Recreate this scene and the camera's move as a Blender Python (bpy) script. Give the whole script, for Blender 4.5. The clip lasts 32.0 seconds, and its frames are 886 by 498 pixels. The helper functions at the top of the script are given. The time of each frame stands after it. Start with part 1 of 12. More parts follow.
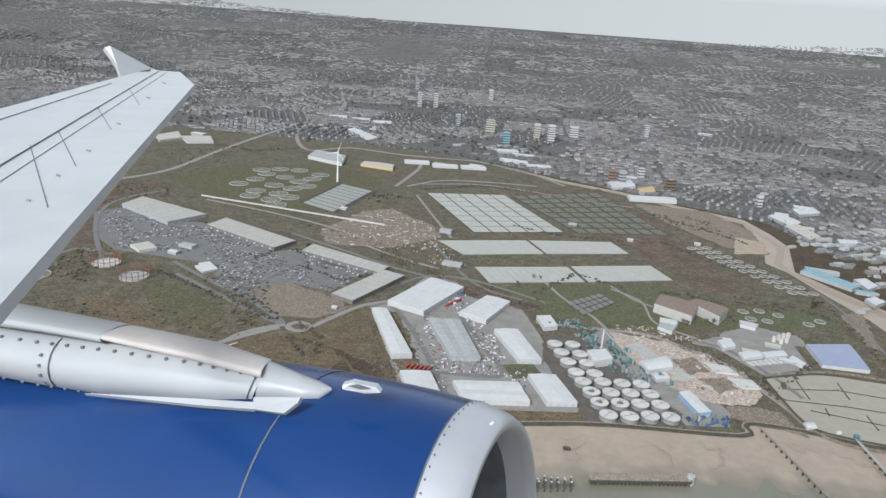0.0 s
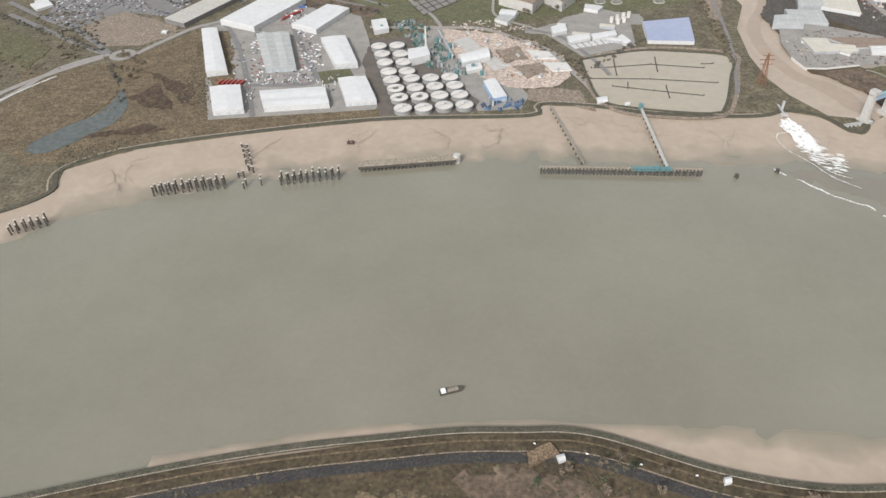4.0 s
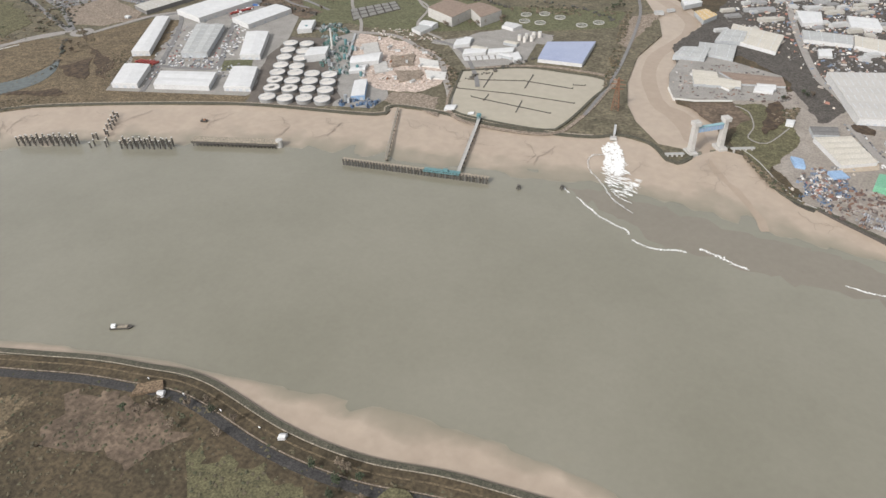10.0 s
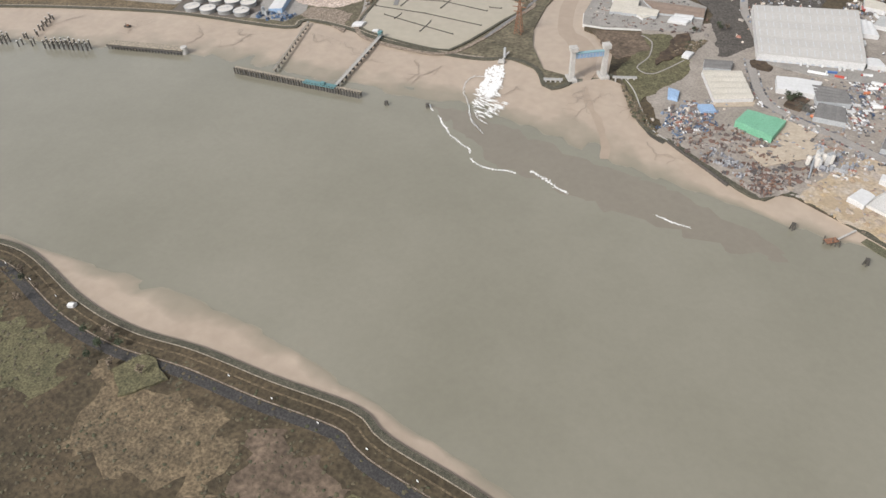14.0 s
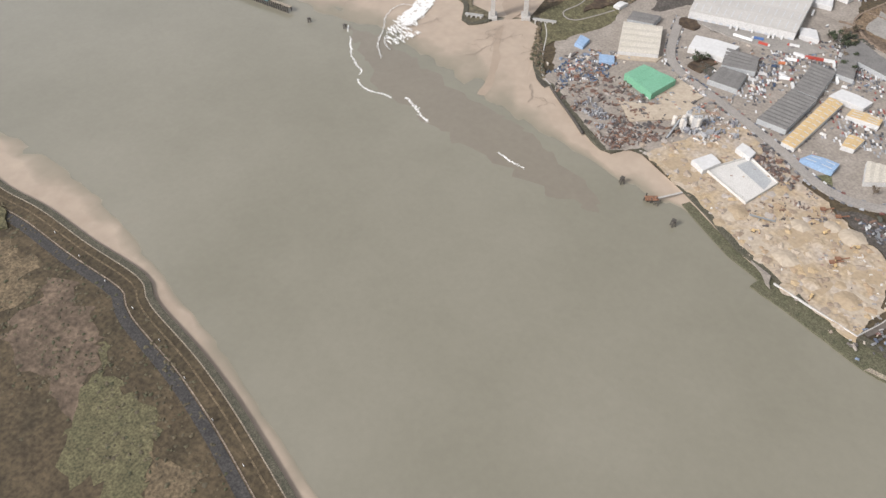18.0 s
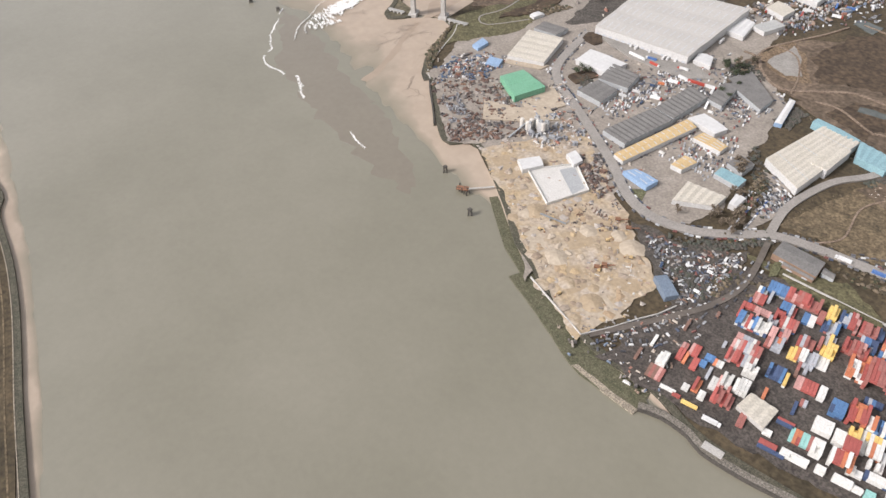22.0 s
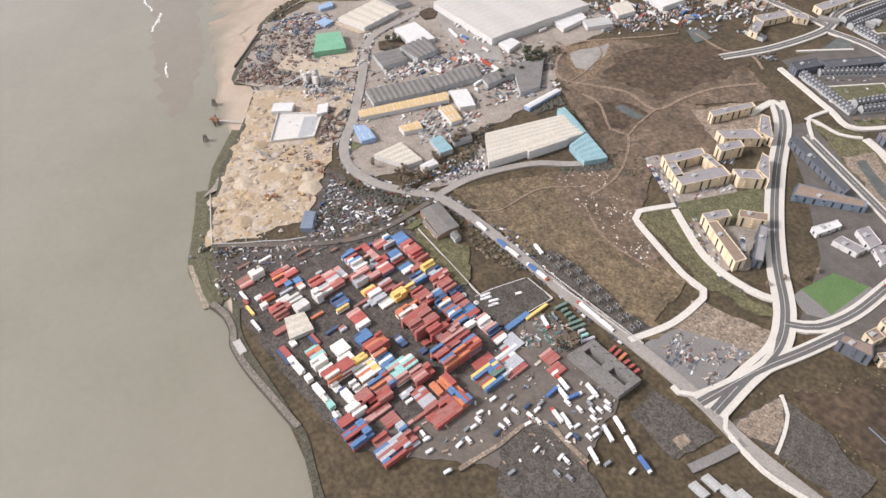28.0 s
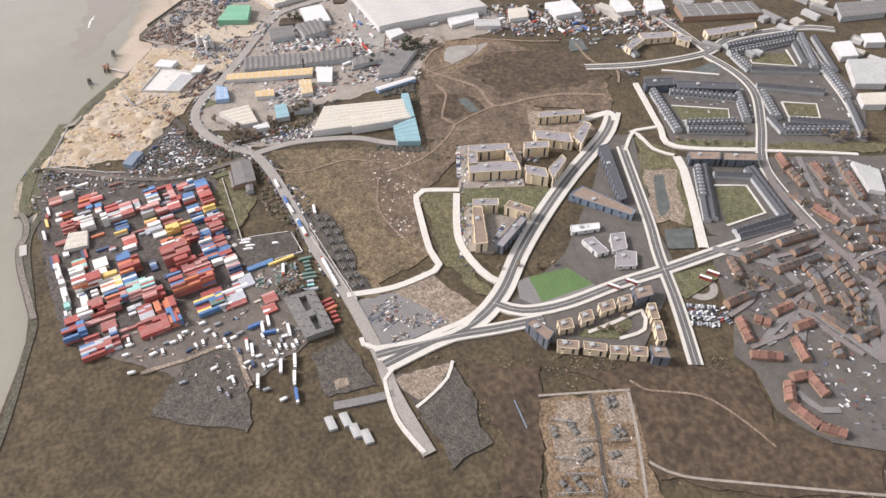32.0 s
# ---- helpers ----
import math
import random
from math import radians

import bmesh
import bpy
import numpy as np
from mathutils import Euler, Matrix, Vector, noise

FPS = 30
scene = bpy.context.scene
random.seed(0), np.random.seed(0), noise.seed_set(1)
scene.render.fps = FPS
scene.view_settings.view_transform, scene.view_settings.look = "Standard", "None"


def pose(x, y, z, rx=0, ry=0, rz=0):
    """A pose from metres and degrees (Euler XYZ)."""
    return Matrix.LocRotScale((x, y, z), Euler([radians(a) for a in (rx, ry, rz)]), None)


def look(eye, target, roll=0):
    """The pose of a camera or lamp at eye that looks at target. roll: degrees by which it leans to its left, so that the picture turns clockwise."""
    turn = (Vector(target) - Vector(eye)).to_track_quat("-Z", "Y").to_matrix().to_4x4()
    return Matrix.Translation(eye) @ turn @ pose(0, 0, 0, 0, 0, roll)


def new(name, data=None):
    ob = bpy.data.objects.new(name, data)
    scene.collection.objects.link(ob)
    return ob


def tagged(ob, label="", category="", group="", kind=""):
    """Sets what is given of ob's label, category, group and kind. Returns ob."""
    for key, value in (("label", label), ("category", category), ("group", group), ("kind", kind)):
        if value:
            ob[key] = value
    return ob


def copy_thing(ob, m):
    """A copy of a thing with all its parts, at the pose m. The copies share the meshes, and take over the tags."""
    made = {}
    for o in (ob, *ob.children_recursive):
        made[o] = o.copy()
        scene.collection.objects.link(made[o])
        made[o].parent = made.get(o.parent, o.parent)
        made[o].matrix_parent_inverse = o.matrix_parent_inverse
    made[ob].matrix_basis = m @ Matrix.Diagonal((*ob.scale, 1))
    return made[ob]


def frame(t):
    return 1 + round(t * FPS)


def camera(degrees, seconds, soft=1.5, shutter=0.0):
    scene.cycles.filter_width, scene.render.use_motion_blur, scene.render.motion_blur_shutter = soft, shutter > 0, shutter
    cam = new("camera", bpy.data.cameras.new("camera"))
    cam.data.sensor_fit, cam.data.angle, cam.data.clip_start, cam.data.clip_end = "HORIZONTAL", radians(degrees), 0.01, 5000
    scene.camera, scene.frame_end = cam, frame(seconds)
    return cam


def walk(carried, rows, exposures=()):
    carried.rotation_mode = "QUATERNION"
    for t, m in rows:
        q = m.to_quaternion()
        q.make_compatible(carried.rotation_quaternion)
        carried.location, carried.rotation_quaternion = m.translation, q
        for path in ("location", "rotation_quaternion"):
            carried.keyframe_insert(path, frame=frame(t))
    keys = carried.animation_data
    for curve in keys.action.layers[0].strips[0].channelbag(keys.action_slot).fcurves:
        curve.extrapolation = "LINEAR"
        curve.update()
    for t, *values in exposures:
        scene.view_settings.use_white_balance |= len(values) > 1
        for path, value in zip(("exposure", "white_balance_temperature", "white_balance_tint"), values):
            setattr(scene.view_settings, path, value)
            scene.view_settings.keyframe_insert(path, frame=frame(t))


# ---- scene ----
EXPOSURES = [(0.0, 0.70, 5880, 7), (1.0, 0.86, 6120, 8), (2.5, 0.96, 6300, 10), (12.0, 0.96, 6400, 11), (20.0, 1.05, 6470, 14), (25.0, 1.12, 6530, 16), (28.0, 1.2, 6540, 17), (32.0, 1.26, 6530, 17)]
SKY, SUN = 0.095, 1.7
# The whole place is laid out at half of its true size: 1 unit is 2 m on the ground.
cam = camera(64.17, 32.0)
PATH = [
    (0, (-73.771, 4.65, 246.301), (-73.94, 6.542, 245.675), 4.1),
    (0.5, (-55.243, 3.445, 244.844), (-55.4, 5.293, 244.097), 3.4),
    (1, (-36.768, 2.264, 243.447), (-36.921, 4.057, 242.575), 2.3),
    (1.5, (-18.349, 1.111, 242.12), (-18.496, 2.837, 241.12), 1.2),
    (2, (0.0, 0.0, 240.876), (-0.14, 1.658, 239.766), 0.0),
    (2.5, (18.265, -1.059, 239.721), (18.127, 0.554, 238.546), -0.6),
    (3, (36.434, -2.056, 238.656), (36.291, -0.485, 237.427), -1.2),
    (3.5, (54.507, -2.982, 237.682), (54.362, -1.436, 236.421), -1.8),
    (4, (72.486, -3.825, 236.8), (72.338, -2.291, 235.524), -1.8),
    (4.5, (90.376, -4.56, 236.012), (90.217, -2.993, 234.78), -0.9),
    (5, (108.176, -5.163, 235.313), (107.991, -3.568, 234.121), -0.2),
    (5.5, (125.882, -5.609, 234.694), (125.664, -3.994, 233.535), 0.2),
    (6, (143.491, -5.876, 234.143), (143.237, -4.252, 233.002), 0.4),
    (6.5, (160.997, -5.943, 233.645), (160.711, -4.325, 232.506), 0.6),
    (7, (178.39, -5.798, 233.189), (178.085, -4.198, 232.028), 0.6),
    (7.5, (195.661, -5.431, 232.763), (195.364, -3.852, 231.571), 1.1),
    (8, (212.797, -4.834, 232.36), (212.498, -3.295, 231.118), 1.3),
    (8.5, (229.79, -4.002, 231.97), (229.456, -2.492, 230.701), 0.7),
    (9, (246.633, -2.918, 231.583), (246.257, -1.428, 230.303), -0.1),
    (9.5, (263.323, -1.564, 231.188), (262.885, -0.064, 229.939), -1.2),
    (10, (279.861, 0.082, 230.772), (279.369, 1.591, 229.554), -1.8),
    (10.5, (296.254, 2.034, 230.326), (295.719, 3.528, 229.109), -2.3),
    (11, (312.516, 4.294, 229.853), (311.958, 5.767, 228.621), -2.9),
    (11.5, (328.665, 6.848, 229.363), (328.094, 8.297, 228.109), -3.5),
    (12, (344.724, 9.674, 228.877), (344.15, 11.081, 227.577), -4.2),
    (12.5, (360.714, 12.75, 228.421), (360.133, 14.139, 227.105), -4.4),
    (13, (376.653, 16.066, 228.018), (376.058, 17.429, 226.68), -4.2),
    (13.5, (392.558, 19.619, 227.687), (391.94, 20.967, 226.346), -3.4),
    (14, (408.447, 23.416, 227.441), (407.803, 24.744, 226.091), -2.7),
    (14.5, (424.332, 27.479, 227.279), (423.661, 28.783, 225.919), -2.0),
    (15, (440.228, 31.835, 227.194), (439.529, 33.113, 225.823), -1.5),
    (15.5, (456.142, 36.518, 227.173), (455.415, 37.769, 225.792), -1.4),
    (16, (472.081, 41.562, 227.199), (471.327, 42.789, 225.811), -1.8),
    (16.5, (488.045, 47.003, 227.251), (487.275, 48.195, 225.841), -1.6),
    (17, (504.025, 52.866, 227.303), (503.235, 54.018, 225.871), -2.2),
    (17.5, (520.007, 59.164, 227.329), (519.196, 60.282, 225.883), -2.5),
    (18, (535.974, 65.894, 227.31), (535.138, 66.992, 225.862), -2.2),
    (18.5, (551.906, 73.038, 227.229), (551.049, 74.122, 225.784), -1.8),
    (19, (567.782, 80.575, 227.086), (566.889, 81.629, 225.64), -2.1),
    (19.5, (583.585, 88.492, 226.895), (582.676, 89.524, 225.443), -2.3),
    (20, (599.294, 96.776, 226.684), (598.349, 97.787, 225.239), -2.9),
    (20.5, (614.888, 105.415, 226.486), (613.91, 106.408, 225.053), -2.6),
    (21, (630.344, 114.399, 226.334), (629.325, 115.386, 224.924), -2.7),
    (21.5, (645.635, 123.728, 226.249), (644.595, 124.697, 224.842), -1.9),
    (22, (660.726, 133.408, 226.243), (659.667, 134.349, 224.831), -1.8),
    (22.5, (675.587, 143.458, 226.314), (674.5, 144.369, 224.904), -2.4),
    (23, (690.202, 153.887, 226.461), (689.095, 154.753, 225.038), -2.7),
    (23.5, (704.572, 164.686, 226.673), (703.45, 165.521, 225.244), -3.3),
    (24, (718.703, 175.844, 226.942), (717.566, 176.656, 225.511), -2.9),
    (24.5, (732.598, 187.346, 227.254), (731.446, 188.139, 225.824), -2.7),
    (25, (746.261, 199.18, 227.599), (745.098, 199.948, 226.164), -2.7),
    (25.5, (759.7, 211.328, 227.971), (758.535, 212.07, 226.524), -2.7),
    (26, (772.921, 223.781, 228.37), (771.75, 224.504, 226.919), -2.6),
    (26.5, (785.929, 236.542, 228.795), (784.744, 237.249, 227.347), -2.3),
    (27, (798.723, 249.616, 229.244), (797.522, 250.308, 227.803), -2.0),
    (27.5, (811.305, 263.013, 229.717), (810.081, 263.687, 228.286), -1.8),
    (28, (823.671, 276.736, 230.214), (822.423, 277.387, 228.793), -1.7),
    (28.5, (835.82, 290.781, 230.739), (834.55, 291.406, 229.326), -1.6),
    (29, (847.752, 305.131, 231.297), (846.457, 305.732, 229.896), -1.4),
    (29.5, (859.469, 319.758, 231.895), (858.157, 320.334, 230.5), -1.2),
    (30, (870.977, 334.629, 232.536), (869.658, 335.178, 231.135), -1.0),
    (30.5, (882.291, 349.708, 233.218), (880.967, 350.229, 231.813), -0.9),
    (31, (893.434, 364.959, 233.936), (892.103, 365.452, 232.527), -0.8),
    (31.5, (904.429, 380.357, 234.684), (903.093, 380.829, 233.273), -0.2),
    (32, (915.292, 395.884, 235.458), (913.945, 396.337, 234.052), 0.3),
]

walk(cam, [(t, look(eye, target, roll)) for t, eye, target, roll in PATH], EXPOSURES)

# ---- daylight under a bright overcast sky ----
SUN_HIGH, SUN_ROUND = 38, 205
world = bpy.data.worlds.new("sky")
scene.world = world
world.use_nodes = True
wn, wl = world.node_tree.nodes, world.node_tree.links
sky = wn.new("ShaderNodeTexSky")
sky.sky_type, sky.sun_disc = "NISHITA", False
sky.sun_elevation, sky.sun_rotation = radians(SUN_HIGH), radians(SUN_ROUND)
sky.dust_density, sky.air_density = 2.0, 1.2
grey = wn.new("ShaderNodeHueSaturation")
grey.inputs["Saturation"].default_value = 0.2
# below the horizon the haze goes on in the horizon's colour
co = wn.new("ShaderNodeTexCoord")
lift = wn.new("ShaderNodeVectorMath")
lift.operation = "MAXIMUM"
lift.inputs[1].default_value = (-1, -1, 0.04)
wl.new(co.outputs["Generated"], lift.inputs[0])
wl.new(lift.outputs[0], sky.inputs["Vector"])
wl.new(sky.outputs[0], grey.inputs["Color"])
wl.new(grey.outputs[0], wn["Background"].inputs["Color"])
wn["Background"].inputs["Strength"].default_value = SKY
lamp = bpy.data.lights.new("sun", "SUN")
lamp.energy, lamp.angle, lamp.color = SUN, radians(12), (1.0, 0.975, 0.95)
sun = new("sun", lamp)
sun.rotation_euler = (radians(90 - SUN_HIGH), 0, radians(180 - SUN_ROUND))

# ---- materials ----
MATS = {}


def mat(name, a, b=None, size=6.0, fine=0.6, rough=0.85, bump=0.25, metal=0.0, vary=0.0, mid=0.5, wide=0.25, ior=1.45, third=None, grain=0.45):
    """A surface of two tones a and b that change over size metres, with grain of fine metres. vary: how far single objects differ."""
    if name in MATS:
        return MATS[name]
    m = MATS[name] = bpy.data.materials.new(name)
    m.use_nodes = True
    nt = m.node_tree
    n, l = nt.nodes, nt.links
    p = n["Principled BSDF"]
    b = b or tuple(v * 0.75 for v in a)
    co = n.new("ShaderNodeTexCoord")
    big = n.new("ShaderNodeTexNoise")
    big.inputs["Scale"].default_value, big.inputs["Detail"].default_value, big.inputs["Roughness"].default_value = 1 / size, 5, 0.62
    small = n.new("ShaderNodeTexNoise")
    small.inputs["Scale"].default_value, small.inputs["Detail"].default_value = 1 / fine, 3
    for x in (big, small):
        l.new(co.outputs["Object"], x.inputs["Vector"])
    ramp = n.new("ShaderNodeValToRGB")
    e = ramp.color_ramp.elements
    e[0].position, e[1].position = mid - wide, mid + wide
    e[0].color, e[1].color = (*a, 1), (*b, 1)
    if third:
        k = e.new(min(0.97, mid + wide * 1.7))
        k.color = (*third, 1)
    l.new(big.outputs[0], ramp.inputs[0])
    mix = n.new("ShaderNodeMixRGB")
    mix.blend_type = "OVERLAY"
    mix.inputs[0].default_value = grain
    l.new(ramp.outputs[0], mix.inputs[1])
    if bump >= 0.3:
        # rough ground: tufts and stones stand out
        spread = n.new("ShaderNodeMapRange")
        spread.inputs["From Min"].default_value, spread.inputs["From Max"].default_value = 0.32, 0.68
        l.new(small.outputs[0], spread.inputs["Value"])
        l.new(spread.outputs[0], mix.inputs[2])
        patchy = n.new("ShaderNodeTexNoise")
        patchy.inputs["Scale"].default_value, patchy.inputs["Detail"].default_value = 3.7 / size, 4
        l.new(co.outputs["Object"], patchy.inputs["Vector"])
        tone = n.new("ShaderNodeMapRange")
        tone.inputs["From Min"].default_value, tone.inputs["From Max"].default_value = 0.3, 0.7
        tone.inputs["To Min"].default_value, tone.inputs["To Max"].default_value = 0.72, 1.28
        l.new(patchy.outputs[0], tone.inputs["Value"])
        many = n.new("ShaderNodeHueSaturation")
        l.new(tone.outputs[0], many.inputs["Value"])
        l.new(mix.outputs[0], many.inputs["Color"])
        out = many.outputs[0]
    else:
        l.new(small.outputs[0], mix.inputs[2])
        out = mix.outputs[0]
    if vary:
        info = n.new("ShaderNodeObjectInfo")
        rng = n.new("ShaderNodeMapRange")
        rng.inputs["To Min"].default_value, rng.inputs["To Max"].default_value = 1 - vary, 1 + vary
        l.new(info.outputs["Random"], rng.inputs["Value"])
        hsv = n.new("ShaderNodeHueSaturation")
        l.new(rng.outputs[0], hsv.inputs["Value"])
        l.new(out, hsv.inputs["Color"])
        out = hsv.outputs[0]
    l.new(out, p.inputs["Base Color"])
    p.inputs["Roughness"].default_value, p.inputs["Metallic"].default_value, p.inputs["IOR"].default_value = rough, metal, ior
    if bump:
        bp = n.new("ShaderNodeBump")
        bp.inputs["Strength"].default_value, bp.inputs["Distance"].default_value = bump, fine * 0.3
        l.new(small.outputs[0], bp.inputs["Height"])
        l.new(bp.outputs[0], p.inputs["Normal"])
    return m


def island_mat(name, colours, rough=0.7, metal=0.0):
    """Each loose piece of a mesh takes one of the colours."""
    m = MATS[name] = bpy.data.materials.new(name)
    m.use_nodes = True
    n, l = m.node_tree.nodes, m.node_tree.links
    g = n.new("ShaderNodeNewGeometry")
    ramp = n.new("ShaderNodeValToRGB")
    ramp.color_ramp.interpolation = "CONSTANT"
    e = ramp.color_ramp.elements
    for i, c in enumerate(colours):
        k = e[i] if i < 2 else e.new(i / len(colours))
        k.position, k.color = i / len(colours), (*c, 1)
    l.new(g.outputs["Random Per Island"], ramp.inputs[0])
    co = n.new("ShaderNodeTexCoord")
    noi = n.new("ShaderNodeTexNoise")
    noi.inputs["Scale"].default_value = 1.3
    l.new(co.outputs["Object"], noi.inputs["Vector"])
    mix = n.new("ShaderNodeMixRGB")
    mix.blend_type = "OVERLAY"
    mix.inputs[0].default_value = 0.4
    l.new(ramp.outputs[0], mix.inputs[1])
    l.new(noi.outputs[0], mix.inputs[2])
    p = n["Principled BSDF"]
    l.new(mix.outputs[0], p.inputs["Base Color"])
    p.inputs["Roughness"].default_value, p.inputs["Metallic"].default_value = rough, metal
    return m


LAND = mat("winter scrubland", (0.04472, 0.036, 0.0209), (0.08944, 0.066, 0.038), 26, 1.9, 0.95, 0.5, third=(0.05616, 0.054, 0.02565), grain=0.35)
MARSH = mat("grey-green marsh grass", (0.082, 0.074, 0.046), (0.142, 0.118, 0.078), 34, 2.4, 0.95, 0.5, third=(0.078, 0.09, 0.046), grain=0.4)
CITY = mat("city ground", (0.092, 0.09, 0.083), (0.132, 0.124, 0.112), 60, 5, 0.95, 0.3, third=(0.0468, 0.054, 0.0302))
SCRUB = mat("brown rough grass", (0.0884, 0.069, 0.0424), (0.164, 0.122, 0.0725), 16, 1.3, 0.95, 0.7, third=(0.0486, 0.0442, 0.0265))
HEATH = mat("pinkish brown heath", (0.09016, 0.0666, 0.04576), (0.1426, 0.1044, 0.07304), 24, 2.2, 0.95, 0.5, third=(0.0506, 0.045, 0.02816), grain=0.35, wide=0.14)
DARK_HEATH = mat("dark reddish heath", (0.04577, 0.03213, 0.0216), (0.08843, 0.06144, 0.03804), 14, 2.5, 0.95, 0.5, third=(0.06264, 0.05248, 0.02748), grain=0.35)
SUBSOIL = mat("orange sandy subsoil", (0.128, 0.0885, 0.054), (0.188, 0.135, 0.0863), 5, 1.0, 0.95, 0.3)
GRASS = mat("mown winter grass", (0.084, 0.087, 0.045), (0.12, 0.114, 0.062), 12, 0.8, 0.95, 0.4)
ROUGH_GRASS = mat("rough olive grass", (0.0825, 0.07875, 0.04125), (0.12, 0.105, 0.05625), 14, 1.0, 0.95, 0.5)
PITCH = mat("bright sports turf", (0.0741, 0.133, 0.0468), (0.101, 0.164, 0.0624), 10, 0.7, 0.95, 0.2)
MUD = mat("wet estuary mud", (0.331, 0.263, 0.2), (0.394, 0.32, 0.247), 26, 5, 0.4, 0.04, third=(0.263, 0.215, 0.163), grain=0.14)
SHOAL = mat("sandy shoal", (0.30, 0.235, 0.175), (0.335, 0.265, 0.20), 18, 4, 0.45, 0.04, grain=0.12)
GULLY = mat("dark mud gully", (0.24, 0.1956, 0.1524), (0.312, 0.2556, 0.2004), 5, 0.6, 0.35, 0.1)
BANK = mat("weedy river wall", (0.051, 0.051, 0.034), (0.0952, 0.085, 0.0612), 5, 0.5, 0.9, 0.6)
WEED = mat("green weedy mud", (0.07, 0.072, 0.04), (0.118, 0.108, 0.068), 3.5, 0.5, 0.9, 0.5, third=(0.15, 0.128, 0.092), grain=0.4)
STONE = mat("pale rubble bank", (0.225, 0.194, 0.149), (0.306, 0.261, 0.198), 4, 0.6, 0.9, 0.6)
ROAD = mat("worn asphalt", (0.15, 0.145, 0.138), (0.20, 0.19, 0.18), 9, 0.7, 0.9, 0.2)
PALE_ROAD = mat("dusty pale asphalt", (0.235, 0.217, 0.195), (0.295, 0.272, 0.245), 8, 0.7, 0.9, 0.2)
YARD = mat("stained concrete yard", (0.206, 0.192, 0.173), (0.299, 0.281, 0.252), 11, 0.9, 0.9, 0.25, third=(0.14, 0.131, 0.117))
PALE_YARD = mat("dusty pale yard", (0.2104, 0.184, 0.1544), (0.3048, 0.2688, 0.2288), 11, 1.2, 0.95, 0.28, third=(0.1344, 0.1168, 0.0984), grain=0.5, wide=0.2)
LORRY_YARD = mat("brown oily yard", (0.0892, 0.0765, 0.0646), (0.145, 0.123, 0.104), 9, 1.5, 0.95, 0.2, grain=0.3)
DARK_YARD = mat("oily dark yard", (0.051, 0.0432, 0.0372), (0.09, 0.0768, 0.066), 10, 0.8, 0.85, 0.3)
ESTATE = mat("dark estate asphalt and gardens", (0.0735, 0.06716, 0.05984), (0.1225, 0.1104, 0.09856), 7, 0.9, 0.9, 0.15, third=(0.0686, 0.069, 0.0396), grain=0.3)
PATH_WHITE = mat("pale new paving", (0.476, 0.451, 0.399), (0.544, 0.518, 0.468), 5, 0.5, 0.85, 0.1)
SAND = mat("pale quarry sand", (0.36, 0.2707, 0.159), (0.378, 0.3277, 0.2756), 13, 1.6, 0.95, 0.25, third=(0.27, 0.2232, 0.1855), grain=0.6, wide=0.2)
DAMP_SAND = mat("damp yellow sand", (0.315, 0.2397, 0.153), (0.36, 0.2867, 0.1989), 7, 1.6, 0.95, 0.2, third=(0.261, 0.188, 0.1224), grain=0.3)
PALE_SAND = mat("pale grey sand", (0.36, 0.3, 0.225), (0.42, 0.355, 0.275), 8, 1.6, 0.95, 0.2, third=(0.32, 0.26, 0.19), grain=0.3)
RUBBLE = mat("pinkish building rubble", (0.36, 0.2873, 0.2352), (0.48, 0.3933, 0.3304), 9, 1.3, 0.95, 0.3, third=(0.282, 0.2166, 0.1736), grain=0.35)
DIRT = mat("trodden brown earth", (0.176, 0.138, 0.104), (0.248, 0.202, 0.156), 9, 0.9, 0.95, 0.5)
PLOT = mat("cleared dark plot", (0.06, 0.0528, 0.045), (0.09, 0.0792, 0.0672), 9, 0.8, 0.95, 0.4)
VAST_ROOF = mat("cream-white sheet roof", (0.41, 0.3895, 0.3567), (0.4592, 0.4387, 0.4059), 9, 1.6, 0.6, 0.03, grain=0.2)
WHITE_ROOF = mat("white sheet roof", (0.5027, 0.4981, 0.4795), (0.5958, 0.5911, 0.5772), 6, 1.4, 0.55, 0.03, grain=0.14)
SHOP_ROOF = mat("greyish cream membrane roof", (0.36, 0.34, 0.3), (0.44, 0.42, 0.375), 8, 0.8, 0.8, 0.06)
GREY_ROOF = mat("grey sheet roof", (0.33, 0.33, 0.315), (0.41, 0.41, 0.39), 6, 0.8, 0.6, 0.08)
CREAM_ROOF = mat("cream sheet roof", (0.448, 0.4118, 0.3396), (0.5057, 0.4696, 0.4046), 7, 0.8, 0.6, 0.06)
DARK_ROOF = mat("old asbestos roof", (0.1295, 0.1243, 0.1169), (0.1887, 0.1813, 0.1702), 4, 0.7, 0.9, 0.15)
YELLOW_ROOF = mat("weathered yellow roof", (0.4675, 0.3315, 0.1615), (0.5355, 0.3995, 0.221), 6, 0.7, 0.7, 0.06)
BLUE_ROOF = mat("light blue roof", (0.216, 0.32, 0.464), (0.264, 0.368, 0.504), 6, 0.7, 0.55, 0.05)
TEAL = mat("turquoise cladding", (0.19, 0.32, 0.355), (0.235, 0.37, 0.40), 6, 0.7, 0.55, 0.05)
GREEN_ROOF = mat("green sheet roof", (0.13, 0.32, 0.2), (0.17, 0.37, 0.245), 7, 0.8, 0.6, 0.05)
SLATE = mat("dark slate blue roof", (0.13, 0.17, 0.22), (0.17, 0.21, 0.26), 5, 0.6, 0.6, 0.05)
SOLAR = mat("solar panel glass", (0.25, 0.28, 0.39), (0.31, 0.34, 0.44), 8, 0.6, 0.3, 0.0)
